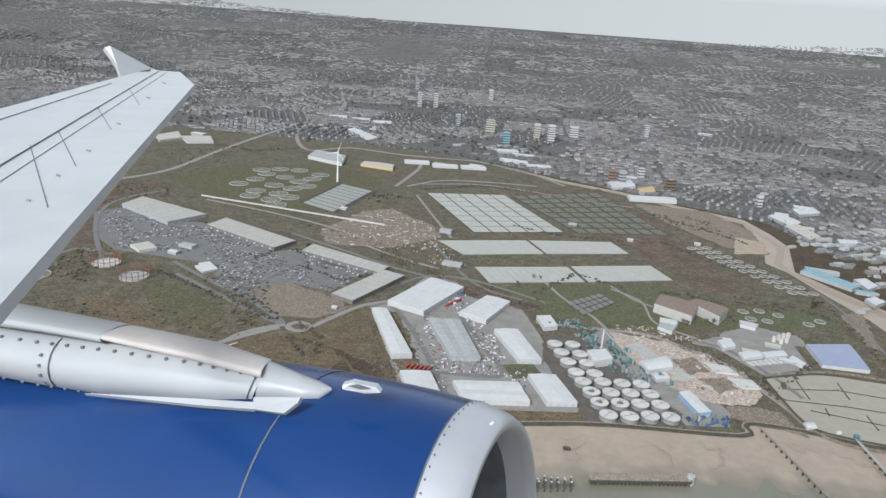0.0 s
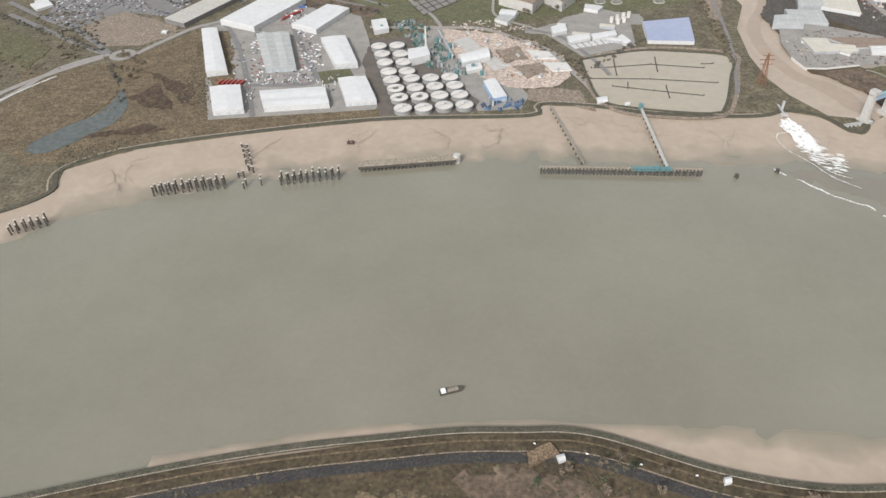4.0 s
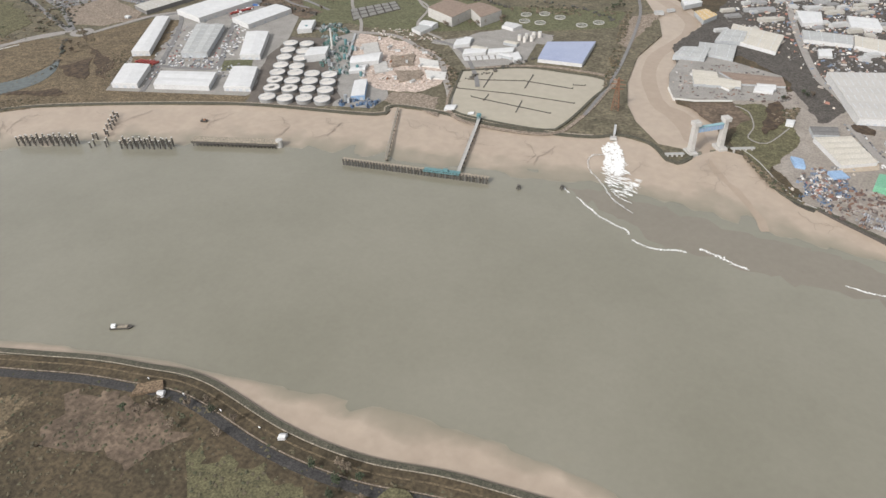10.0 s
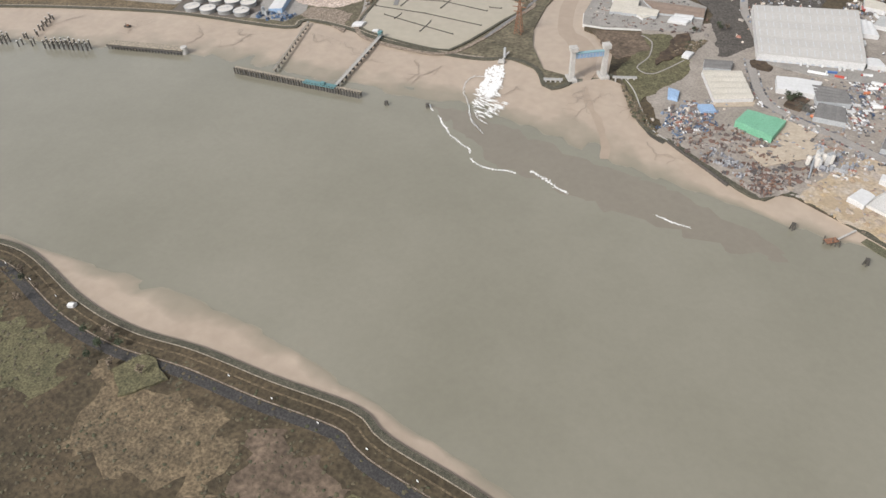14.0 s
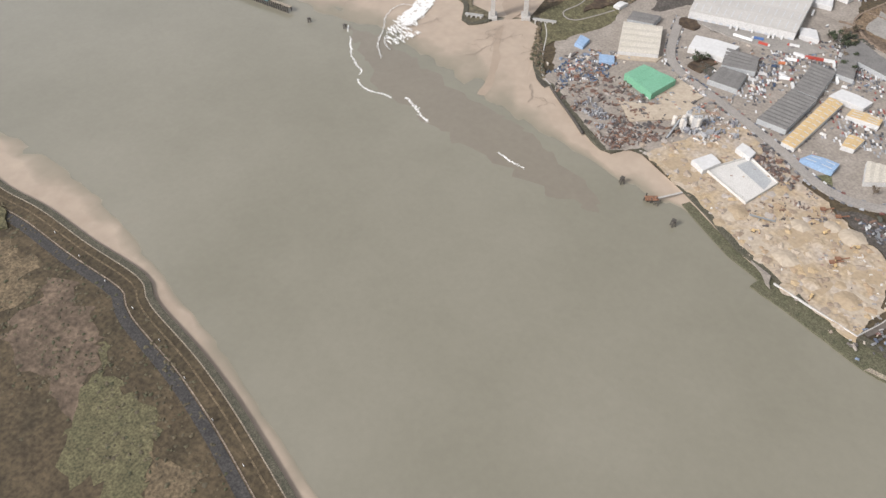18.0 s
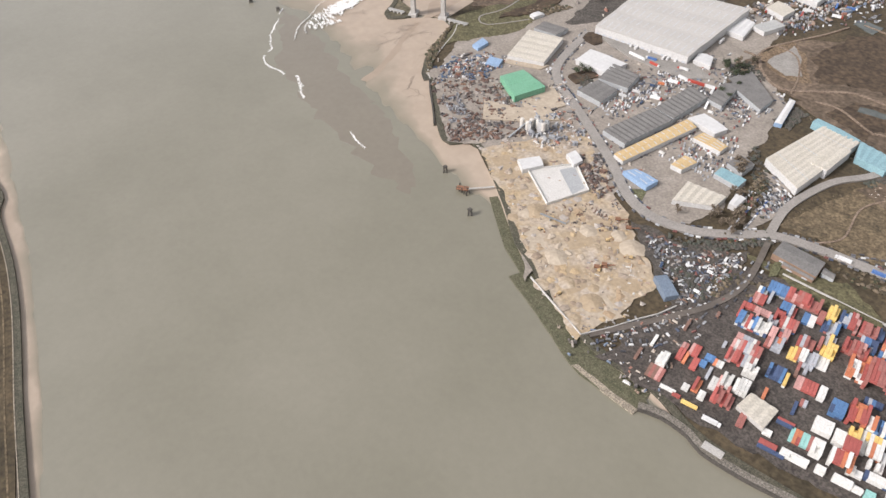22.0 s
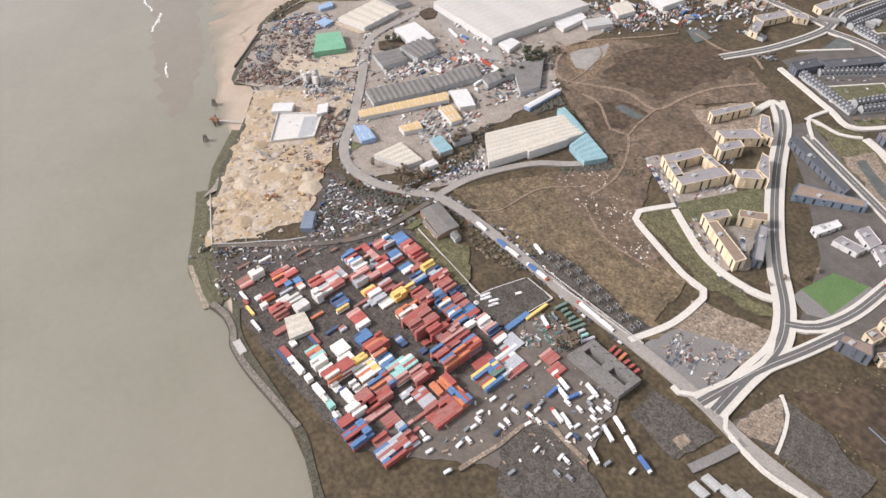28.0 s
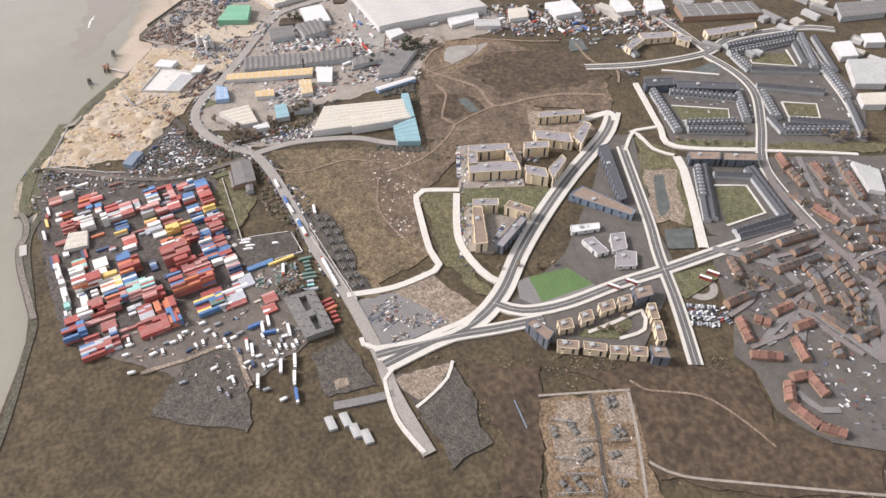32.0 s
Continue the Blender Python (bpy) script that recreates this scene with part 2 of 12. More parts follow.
CLAD = mat("pale wall cladding", (0.464, 0.456, 0.44), (0.528, 0.52, 0.504), 5, 0.6, 0.6, 0.05)
GREY_CLAD = mat("grey wall cladding", (0.30, 0.31, 0.31), (0.37, 0.38, 0.38), 5, 0.6, 0.6, 0.05)
BRICK_WALL = mat("brown brick", (0.20, 0.13, 0.09), (0.27, 0.18, 0.125), 3, 0.3, 0.9, 0.2, vary=0.15)
BUFF = mat("buff brick", (0.526, 0.437, 0.302), (0.616, 0.515, 0.37), 4, 0.4, 0.9, 0.1)
DARK_BRICK = mat("dark blue brick", (0.085, 0.095, 0.115), (0.12, 0.13, 0.15), 3, 0.4, 0.8, 0.1)
GLASS = mat("dark window glass", (0.03, 0.035, 0.04), (0.05, 0.055, 0.06), 3, 0.5, 0.12, 0.0)
SKYLIGHT = mat("translucent rooflight", (0.4186, 0.4347, 0.4427), (0.483, 0.4991, 0.4991), 3, 0.5, 0.3, 0.0)
DOOR = mat("roller door", (0.36, 0.38, 0.40), (0.44, 0.46, 0.48), 2, 0.3, 0.5, 0.05)
CONCRETE = mat("weathered concrete", (0.36, 0.345, 0.315), (0.45, 0.43, 0.40), 4, 0.5, 0.85, 0.15)
PALE_CONCRETE = mat("pale concrete", (0.484, 0.468, 0.433), (0.561, 0.544, 0.51), 4, 0.5, 0.8, 0.1)
TIMBER = mat("black tidal timber", (0.045, 0.04, 0.034), (0.085, 0.076, 0.064), 1.5, 0.2, 0.8, 0.4)
STEEL = mat("galvanised steel", (0.36, 0.38, 0.39), (0.44, 0.46, 0.47), 2, 0.3, 0.45, 0.05, metal=0.6)
RED_PAINT = mat("faded red paint", (0.30, 0.055, 0.045), (0.38, 0.085, 0.07), 3, 0.4, 0.5, 0.03)
RUST = mat("rusty steel", (0.17, 0.085, 0.05), (0.26, 0.13, 0.075), 1.5, 0.2, 0.85, 0.3)
TANK_WALL = mat("tank wall", (0.221, 0.217, 0.203), (0.265, 0.261, 0.248), 3, 0.4, 0.7, 0.08)
TANK_LID = mat("off-white tank lid", (0.539, 0.5067, 0.4538), (0.593, 0.5589, 0.5115), 4, 0.5, 0.65, 0.05, vary=0.05)
SLUDGE = mat("dark sludge", (0.14, 0.13, 0.11), (0.19, 0.18, 0.155), 3, 0.4, 0.35, 0.1)
BED = mat("pale covered bed", (0.374, 0.3655, 0.323), (0.4505, 0.442, 0.3995), 8, 0.7, 0.8, 0.1)
BED_DARK = mat("mossy filter bed", (0.12, 0.12, 0.09), (0.19, 0.185, 0.14), 8, 0.8, 0.9, 0.3)
FILTER = mat("grey clinker bed", (0.27, 0.28, 0.25), (0.35, 0.36, 0.32), 5, 0.5, 0.9, 0.2)
ROOF_TILE = mat("grey concrete tiles", (0.0669, 0.0697, 0.0781), (0.0951, 0.0976, 0.106), 2, 0.25, 0.8, 0.2, vary=0.2)
RED_TILE = mat("red clay tiles", (0.15, 0.078, 0.058), (0.20, 0.105, 0.08), 2, 0.25, 0.85, 0.2, vary=0.3)
BROWN_TILE = mat("brown roof tiles", (0.135, 0.11, 0.095), (0.19, 0.158, 0.138), 2, 0.25, 0.85, 0.2, vary=0.35)
FLAT_ROOF = mat("grey membrane roof", (0.213, 0.201, 0.205), (0.271, 0.254, 0.258), 4, 0.5, 0.85, 0.08)
BROWN_ROOF = mat("sedum flat roof", (0.19, 0.14, 0.11), (0.26, 0.2, 0.155), 3, 0.4, 0.95, 0.2)
BARK = mat("tree bark", (0.09, 0.07, 0.052), (0.13, 0.10, 0.08), 1, 0.1, 0.95, 0.4)
TWIGS = mat("bare twigs", (0.12, 0.0928, 0.0672), (0.192, 0.152, 0.106), 3, 0.3, 0.95, 0.3, vary=0.3)
EVERGREEN = mat("dark evergreen leaves", (0.03, 0.04, 0.022), (0.055, 0.065, 0.035), 3, 0.3, 0.9, 0.3, vary=0.3)
FOAM = mat("white foam", (0.72, 0.71, 0.67), (0.82, 0.81, 0.78), 2, 0.3, 0.6, 0.2)
STILL = mat("still green-grey water", (0.3292, 0.2929, 0.2234), (0.3587, 0.3217, 0.2499), 60, 6, 0.2, 0.05, ior=1.33, grain=0.12)
POND = mat("grey pond water", (0.085, 0.095, 0.088), (0.105, 0.115, 0.105), 25, 4, 0.12, 0.05, ior=1.33)
WHITE_PAINT = mat("white paint", (0.72, 0.72, 0.70), (0.78, 0.78, 0.76), 2, 0.3, 0.5, 0.03)
WATER = mat("turbid tidal water", (0.1851, 0.1731, 0.1273), (0.2217, 0.2064, 0.157), 120, 2.5, 0.16, 0.03, ior=1.75, third=(0.2239, 0.1956, 0.1427), grain=0.07, wide=0.17)
DARK_WATER = mat("darker tidal water", (0.1781, 0.1554, 0.1166), (0.1993, 0.1743, 0.1314), 40, 3, 0.16, 0.03, ior=1.75, grain=0.1)
TINTS = [(0.60, 0.58, 0.54), (0.40, 0.38, 0.36), (0.48, 0.42, 0.35), (0.28, 0.20, 0.15), (0.14, 0.125, 0.11), (0.20, 0.19, 0.18), (0.30, 0.15, 0.11), (0.16, 0.20, 0.26), (0.10, 0.09, 0.085), (0.34, 0.30, 0.26)]
# the foreshore: mud that goes under a thin sheet of turbid water towards its edge
SHORE = mat("wet estuary mud under thin water", (0.331, 0.263, 0.2), (0.394, 0.32, 0.247), 26, 5, 0.4, 0.04, third=(0.263, 0.215, 0.163), grain=0.14)
nt = SHORE.node_tree
base = nt.nodes["Principled BSDF"].inputs["Base Color"]
mud = base.links[0].from_socket
co, xyz, deep, wet, wave, low = (nt.nodes.new("ShaderNode" + k) for k in ("TexCoord", "SeparateXYZ", "MapRange", "MixRGB", "TexNoise", "MapRange"))
nt.links.new(co.outputs["Object"], xyz.inputs[0])
nt.links.new(co.outputs["Object"], wave.inputs["Vector"])
wave.inputs["Scale"].default_value, wave.inputs["Detail"].default_value = 0.045, 5
low.inputs["From Min"].default_value, low.inputs["From Max"].default_value, low.inputs["To Min"].default_value, low.inputs["To Max"].default_value = 0.3, 0.7, -1.22, -0.92
nt.links.new(wave.outputs[0], low.inputs["Value"])
deep.inputs["From Min"].default_value, deep.inputs["To Min"].default_value, deep.inputs["To Max"].default_value = -1.33, 1.0, 0.0
nt.links.new(low.outputs[0], deep.inputs["From Max"])
nt.links.new(xyz.outputs["Z"], deep.inputs["Value"])
nt.links.new(deep.outputs[0], wet.inputs[0])
nt.links.new(mud, wet.inputs[1])
wet.inputs[2].default_value = (0.204, 0.185, 0.136, 1)
nt.links.new(wet.outputs[0], base)
JOINTED = mat("concrete and timber deck", (0.13, 0.115, 0.095), (0.20, 0.18, 0.15), 3, 0.4, 0.9, 0.3)
STILE = mat("dull sea-green paint", (0.0825, 0.18, 0.188), (0.12, 0.225, 0.225), 3, 0.4, 0.6, 0.1)
SCRAP = island_mat("mixed yard clutter", TINTS)
RUSTY = island_mat("rusty scrap", [(0.14, 0.085, 0.065), (0.105, 0.075, 0.064), (0.19, 0.115, 0.08), (0.17, 0.15, 0.135), (0.3, 0.27, 0.24), (0.08, 0.073, 0.07)], 0.85)
GREY_SCRAP = island_mat("grey metal scrap", [(0.225, 0.232, 0.247), (0.3, 0.307, 0.315), (0.165, 0.165, 0.18), (0.375, 0.375, 0.375)], 0.6)
ORANGE_PAINT = mat("orange lorry paint", (0.5, 0.16, 0.07), (0.56, 0.2, 0.09), 2, 0.4, 0.5, 0.05)
RUBBLE_BITS = island_mat("pale broken rubble", [(0.62, 0.57, 0.5), (0.68, 0.65, 0.59), (0.5, 0.43, 0.35), (0.40, 0.30, 0.23)], 0.9)
PALE_BITS = island_mat("pale rubble pieces", [(0.40, 0.36, 0.31), (0.50, 0.47, 0.42), (0.33, 0.28, 0.22), (0.26, 0.19, 0.15)], 0.9)
SITE_BITS = island_mat("building site stacks", [(0.46, 0.42, 0.37), (0.38, 0.33, 0.28), (0.27, 0.19, 0.15), (0.52, 0.5, 0.46), (0.22, 0.19, 0.165), (0.34, 0.26, 0.21), (0.28, 0.265, 0.25)], 0.9)
HEAP_TONES = island_mat("heap tones", [(0.4, 0.3, 0.18), (0.34, 0.25, 0.16), (0.3, 0.245, 0.19), (0.42, 0.35, 0.27), (0.26, 0.2, 0.145), (0.36, 0.32, 0.28)], 0.95)
BLUE_BITS = island_mat("blue sheeted scrap", [(0.05, 0.085, 0.14), (0.08, 0.13, 0.21), (0.045, 0.06, 0.09), (0.18, 0.2, 0.23)], 0.7)
GREEN_BITS = island_mat("dark green plant", [(0.05, 0.10, 0.085), (0.08, 0.16, 0.14), (0.15, 0.18, 0.17), (0.25, 0.27, 0.26)], 0.6)
CAR_PAINT = island_mat("parked car paint", [(0.6, 0.6, 0.59), (0.30, 0.305, 0.31), (0.06, 0.06, 0.065), (0.18, 0.185, 0.19), (0.62, 0.62, 0.60), (0.18, 0.08, 0.07), (0.08, 0.095, 0.13), (0.36, 0.37, 0.38), (0.10, 0.10, 0.105), (0.05, 0.05, 0.055), (0.12, 0.12, 0.125), (0.22, 0.22, 0.225)], 0.3)
# distance haze is put into these colours: greyed tones, kept close together
FAR_ROOF = island_mat("far roofs", [(0.145, 0.128, 0.122), (0.168, 0.154, 0.15), (0.13, 0.126, 0.128), (0.172, 0.146, 0.135), (0.158, 0.155, 0.158), (0.19, 0.183, 0.18)], 0.9)
FAR_WALL = island_mat("far walls", [(0.25, 0.238, 0.225), (0.21, 0.185, 0.168), (0.3, 0.295, 0.285), (0.2, 0.178, 0.162), (0.33, 0.325, 0.32), (0.18, 0.175, 0.17)], 0.9)
FAR_SHED = island_mat("far industrial roofs", [(0.372, 0.372, 0.36), (0.42, 0.414, 0.396), (0.27, 0.27, 0.264), (0.216, 0.21, 0.198), (0.396, 0.372, 0.324)], 0.6)
BUSHES = island_mat("bushes", [(0.16, 0.125, 0.085), (0.125, 0.10, 0.07), (0.0572, 0.0478, 0.0312), (0.0884, 0.0707, 0.0437), (0.0468, 0.0499, 0.027), (0.114, 0.0884, 0.052)], 0.95)
SCRUB_LUMPS = island_mat("low dead scrub", [(0.085, 0.072, 0.046), (0.068, 0.058, 0.036), (0.105, 0.086, 0.052), (0.062, 0.062, 0.034), (0.095, 0.085, 0.05)], 0.95)
CITY_TREES = island_mat("bare city trees", [(0.068, 0.062, 0.052), (0.085, 0.075, 0.062), (0.06, 0.064, 0.05)], 0.95)

# ---- mesh helpers ----
from mathutils.geometry import tessellate_polygon


class Shape:
    """Points and faces of one mesh."""

    def __init__(self):
        self.v, self.f = [], []

    def add(self, v, f):
        k = len(self.v)
        self.v += v
        self.f += [tuple(i + k for i in q) for q in f]
        return self

    def box(self, x, y, z0, sx, sy, sz, turn=0.0, taper=1.0):
        c, s = math.cos(turn), math.sin(turn)
        v = []
        for z, k in ((z0, 1.0), (z0 + sz, taper)):
            for a, b in ((-1, -1), (1, -1), (1, 1), (-1, 1)):
                dx, dy = a * sx / 2 * k, b * sy / 2 * k
                v.append((x + c * dx - s * dy, y + s * dx + c * dy, z))
        return self.add(v, [(3, 2, 1, 0), (4, 5, 6, 7), (0, 1, 5, 4), (1, 2, 6, 5), (2, 3, 7, 6), (3, 0, 4, 7)])

    def beam(self, a, b, wide, tall):
        """A bar between two places."""
        a, b = Vector(a), Vector(b)
        d = (b - a).normalized()
        side = d.cross((0, 0, 1))
        side = (side.normalized() if side.length > 1e-4 else Vector((1, 0, 0))) * wide / 2
        up = side.cross(d).normalized() * tall / 2
        v = [tuple(p + s * side + u * up) for p in (a, b) for s, u in ((-1, -1), (1, -1), (1, 1), (-1, 1))]
        return self.add(v, [(0, 1, 2, 3), (7, 6, 5, 4), (0, 4, 5, 1), (1, 5, 6, 2), (2, 6, 7, 3), (3, 7, 4, 0)])

    def prism(self, ring, z0, z1):
        n = len(ring)
        area = sum(ring[i][0] * ring[(i + 1) % n][1] - ring[(i + 1) % n][0] * ring[i][1] for i in range(n))
        ring = list(ring) if area > 0 else list(ring)[::-1]
        top = [tuple(t) for t in tessellate_polygon([[Vector((x, y, 0)) for x, y in ring]])]
        v = [(x, y, z0) for x, y in ring] + [(x, y, z1) for x, y in ring]
        f = []
        for a, b, c in top:
            (ax, ay), (bx, by), (cx, cy) = ring[a], ring[b], ring[c]
            if (bx - ax) * (cy - ay) - (by - ay) * (cx - ax) < 0:
                b, c = c, b
            f += [(a + n, b + n, c + n), (c, b, a)]
        return self.add(v, f + [(i, (i + 1) % n, (i + 1) % n + n, i + n) for i in range(n)])

    def round(self, x, y, z0, z1, r0, r1=None, n=16, cap=None):
        """A drum or cone; cap: how far its top rises to a point."""
        r1 = r0 if r1 is None else r1
        ring = [(math.cos(2 * math.pi * i / n), math.sin(2 * math.pi * i / n)) for i in range(n)]
        v = [(x + r0 * a, y + r0 * b, z0) for a, b in ring] + [(x + r1 * a, y + r1 * b, z1) for a, b in ring]
        f = [(i, (i + 1) % n, (i + 1) % n + n, i + n) for i in range(n)]
        if cap is None:
            f.append(tuple(range(n, 2 * n)))
        else:
            v.append((x, y, z1 + cap))
            f += [(n + i, n + (i + 1) % n, 2 * n) for i in range(n)]
        return self.add(v, f)

    def ring(self, x, y, z0, z1, r_in, r_out, n=20):
        c = [(math.cos(2 * math.pi * i / n), math.sin(2 * math.pi * i / n)) for i in range(n)]
        v = [(x + r * a, y + r * b, z) for r, z in ((r_out, z0), (r_out, z1), (r_in, z1), (r_in, z0)) for a, b in c]
        f = []
        for k in range(3):
            f += [(k * n + i, k * n + (i + 1) % n, (k + 1) * n + (i + 1) % n, (k + 1) * n + i) for i in range(n)]
        return self.add(v, f)

    def clump(self, x, y, z, r, tall, rnd):
        """A small ragged lump of twigs or leaves."""
        n = 5
        v = [(x, y, z + tall * rnd.uniform(0.8, 1.1))]
        for k in range(n):
            a = 2 * math.pi * (k + rnd.random() * 0.7) / n
            q = r * rnd.uniform(0.6, 1.2)
            v.append((x + q * math.cos(a), y + q * math.sin(a), z + tall * rnd.uniform(0.25, 0.6)))
        for k in range(n):
            a = 2 * math.pi * (k + rnd.random() * 0.7) / n
            q = r * rnd.uniform(0.3, 0.7)
            v.append((x + q * math.cos(a), y + q * math.sin(a), z))
        f = [(0, 1 + k, 1 + (k + 1) % n) for k in range(n)]
        f += [(1 + k, 6 + k, 6 + (k + 1) % n, 1 + (k + 1) % n) for k in range(n)]
        return self.add(v, f)

    def mesh(self, name, *mats):
        me = bpy.data.meshes.new(name)
        me.from_pydata(self.v, [], self.f)
        me.update()
        for m in mats:
            me.materials.append(m)
        return me


def part(name, shape, material, parent=None, label=""):
    ob = new(name, shape.mesh(name, material))
    ob.parent = parent
    return tagged(ob, label)


def root(name, label, category, x=0.0, y=0.0, z=0.0, group="", kind=""):
    ob = new(name)
    ob.location = (x, y, z)
    ob.empty_display_size = 0.5
    return tagged(ob, label, category, group, kind)


def child(name, shape, material, top, label=""):
    """A part given in world places, under a thing whose base lies elsewhere."""
    x, y, z = top.location
    shape.v = [(a - x, b - y, c - z) for a, b, c in shape.v]
    return part(name, shape, material, top, label)


LAYER = [0.0]


def ragged(ring, far=1.6, step=2.5):
    """The outline with worn, wandering edges."""
    out = []
    for i, (ax, ay) in enumerate(ring):
        bx, by = ring[(i + 1) % len(ring)]
        n = max(1, int(math.dist((ax, ay), (bx, by)) / step))
        for k in range(n):
            x, y = ax + (bx - ax) * k / n, ay + (by - ay) * k / n
            d = far * min(1.0, math.dist((ax, ay), (bx, by)) / 15)
            out.append((x + d * noise.noise((x * 0.09, y * 0.09, 2)) + 0.5 * d * noise.noise((x * 0.3, y * 0.3, 5)), y + d * noise.noise((x * 0.09, y * 0.09, 11)) + 0.5 * d * noise.noise((x * 0.3, y * 0.3, 15))))
    return out


def patch(name, ring, z, material, label, category="ground"):
    """A flat layer of ground, a finger thick; each lies a few millimetres above the one before."""
    if material in (HEATH, DARK_HEATH, SCRUB, DIRT, ROUGH_GRASS, STONE, SAND, RUBBLE, PLOT, PALE_YARD, LORRY_YARD, DARK_YARD, SUBSOIL, LAND):
        ring = ragged(ring, 3.0)
    LAYER[0] += 0.0041
    z += LAYER[0]
    return tagged(part(name, Shape().prism(ring, z - 0.12 if z < 0 else -0.06, z), material), label, category, kind="structure")


def smooth(line, step=4.0):
    """A line through the given places, rounded at its bends."""
    pts = [Vector((*p, 0)) for p in line]
    out = []
    for i in range(len(pts) - 1):
        p0, p1, p2, p3 = pts[max(i - 1, 0)], pts[i], pts[i + 1], pts[min(i + 2, len(pts) - 1)]
        n = max(1, int((p2 - p1).length / step))
        for k in range(n):
            t = k / n
            out.append(0.5 * (2 * p1 + (p2 - p0) * t + (2 * p0 - 5 * p1 + 4 * p2 - p3) * t * t + (3 * p1 - p0 - 3 * p2 + p3) * t ** 3))
    return [(p.x, p.y) for p in out + [pts[-1]]]


def sides(line, off):
    """The line shifted to its left by off."""
    out = []
    for i, (x, y) in enumerate(line):
        (ax, ay), (bx, by) = line[max(i - 1, 0)], line[min(i + 1, len(line) - 1)]
        d = math.hypot(bx - ax, by - ay) or 1
        out.append((x - (by - ay) / d * off, y + (bx - ax) / d * off))
    return out


def band(line, left, right, z0, z1):
    a, b = sides(line, left), sides(line, right)
    n = len(line)
    v = [(x, y, z1) for x, y in a] + [(x, y, z1) for x, y in b] + [(x, y, z0) for x, y in a] + [(x, y, z0) for x, y in b]
    f = []
    for i in range(n - 1):
        f += [(i, n + i, n + i + 1, i + 1), (2 * n + i, i, i + 1, 2 * n + i + 1), (n + i, 3 * n + i, 3 * n + i + 1, n + i + 1)]
    return Shape().add(v, f)


def road(line, wide, material, label, z=0.16, name="road", curve=True):
    LAYER[0] += 0.0041
    z += LAYER[0] + 0.12
    line = smooth(line) if curve else line
    return tagged(part(name, band(line, wide / 2, -wide / 2, -0.05, z), material), label, "road" if name == "road" else name, kind="structure")


def inside(x, y, ring):
    hit = False
    for i in range(len(ring)):
        (ax, ay), (bx, by) = ring[i - 1], ring[i]
        if (ay > y) != (by > y) and x < (bx - ax) * (y - ay) / (by - ay) + ax:
            hit = not hit
    return hit


def spots(ring, n, rnd):
    """n places strewn over the area."""
    xs, ys = [p[0] for p in ring], [p[1] for p in ring]
    out = []
    for _ in range(n * 12):
        x, y = rnd.uniform(min(xs), max(xs)), rnd.uniform(min(ys), max(ys))
        if inside(x, y, ring):
            out.append((x, y))
            if len(out) == n:
                break
    return out


def quad_at(q, u, v):
    (ax, ay), (bx, by), (cx, cy), (dx, dy) = q
    return (ax * (1 - u) * (1 - v) + bx * u * (1 - v) + cx * u * v + dx * (1 - u) * v, ay * (1 - u) * (1 - v) + by * u * (1 - v) + cy * u * v + dy * (1 - u) * v)


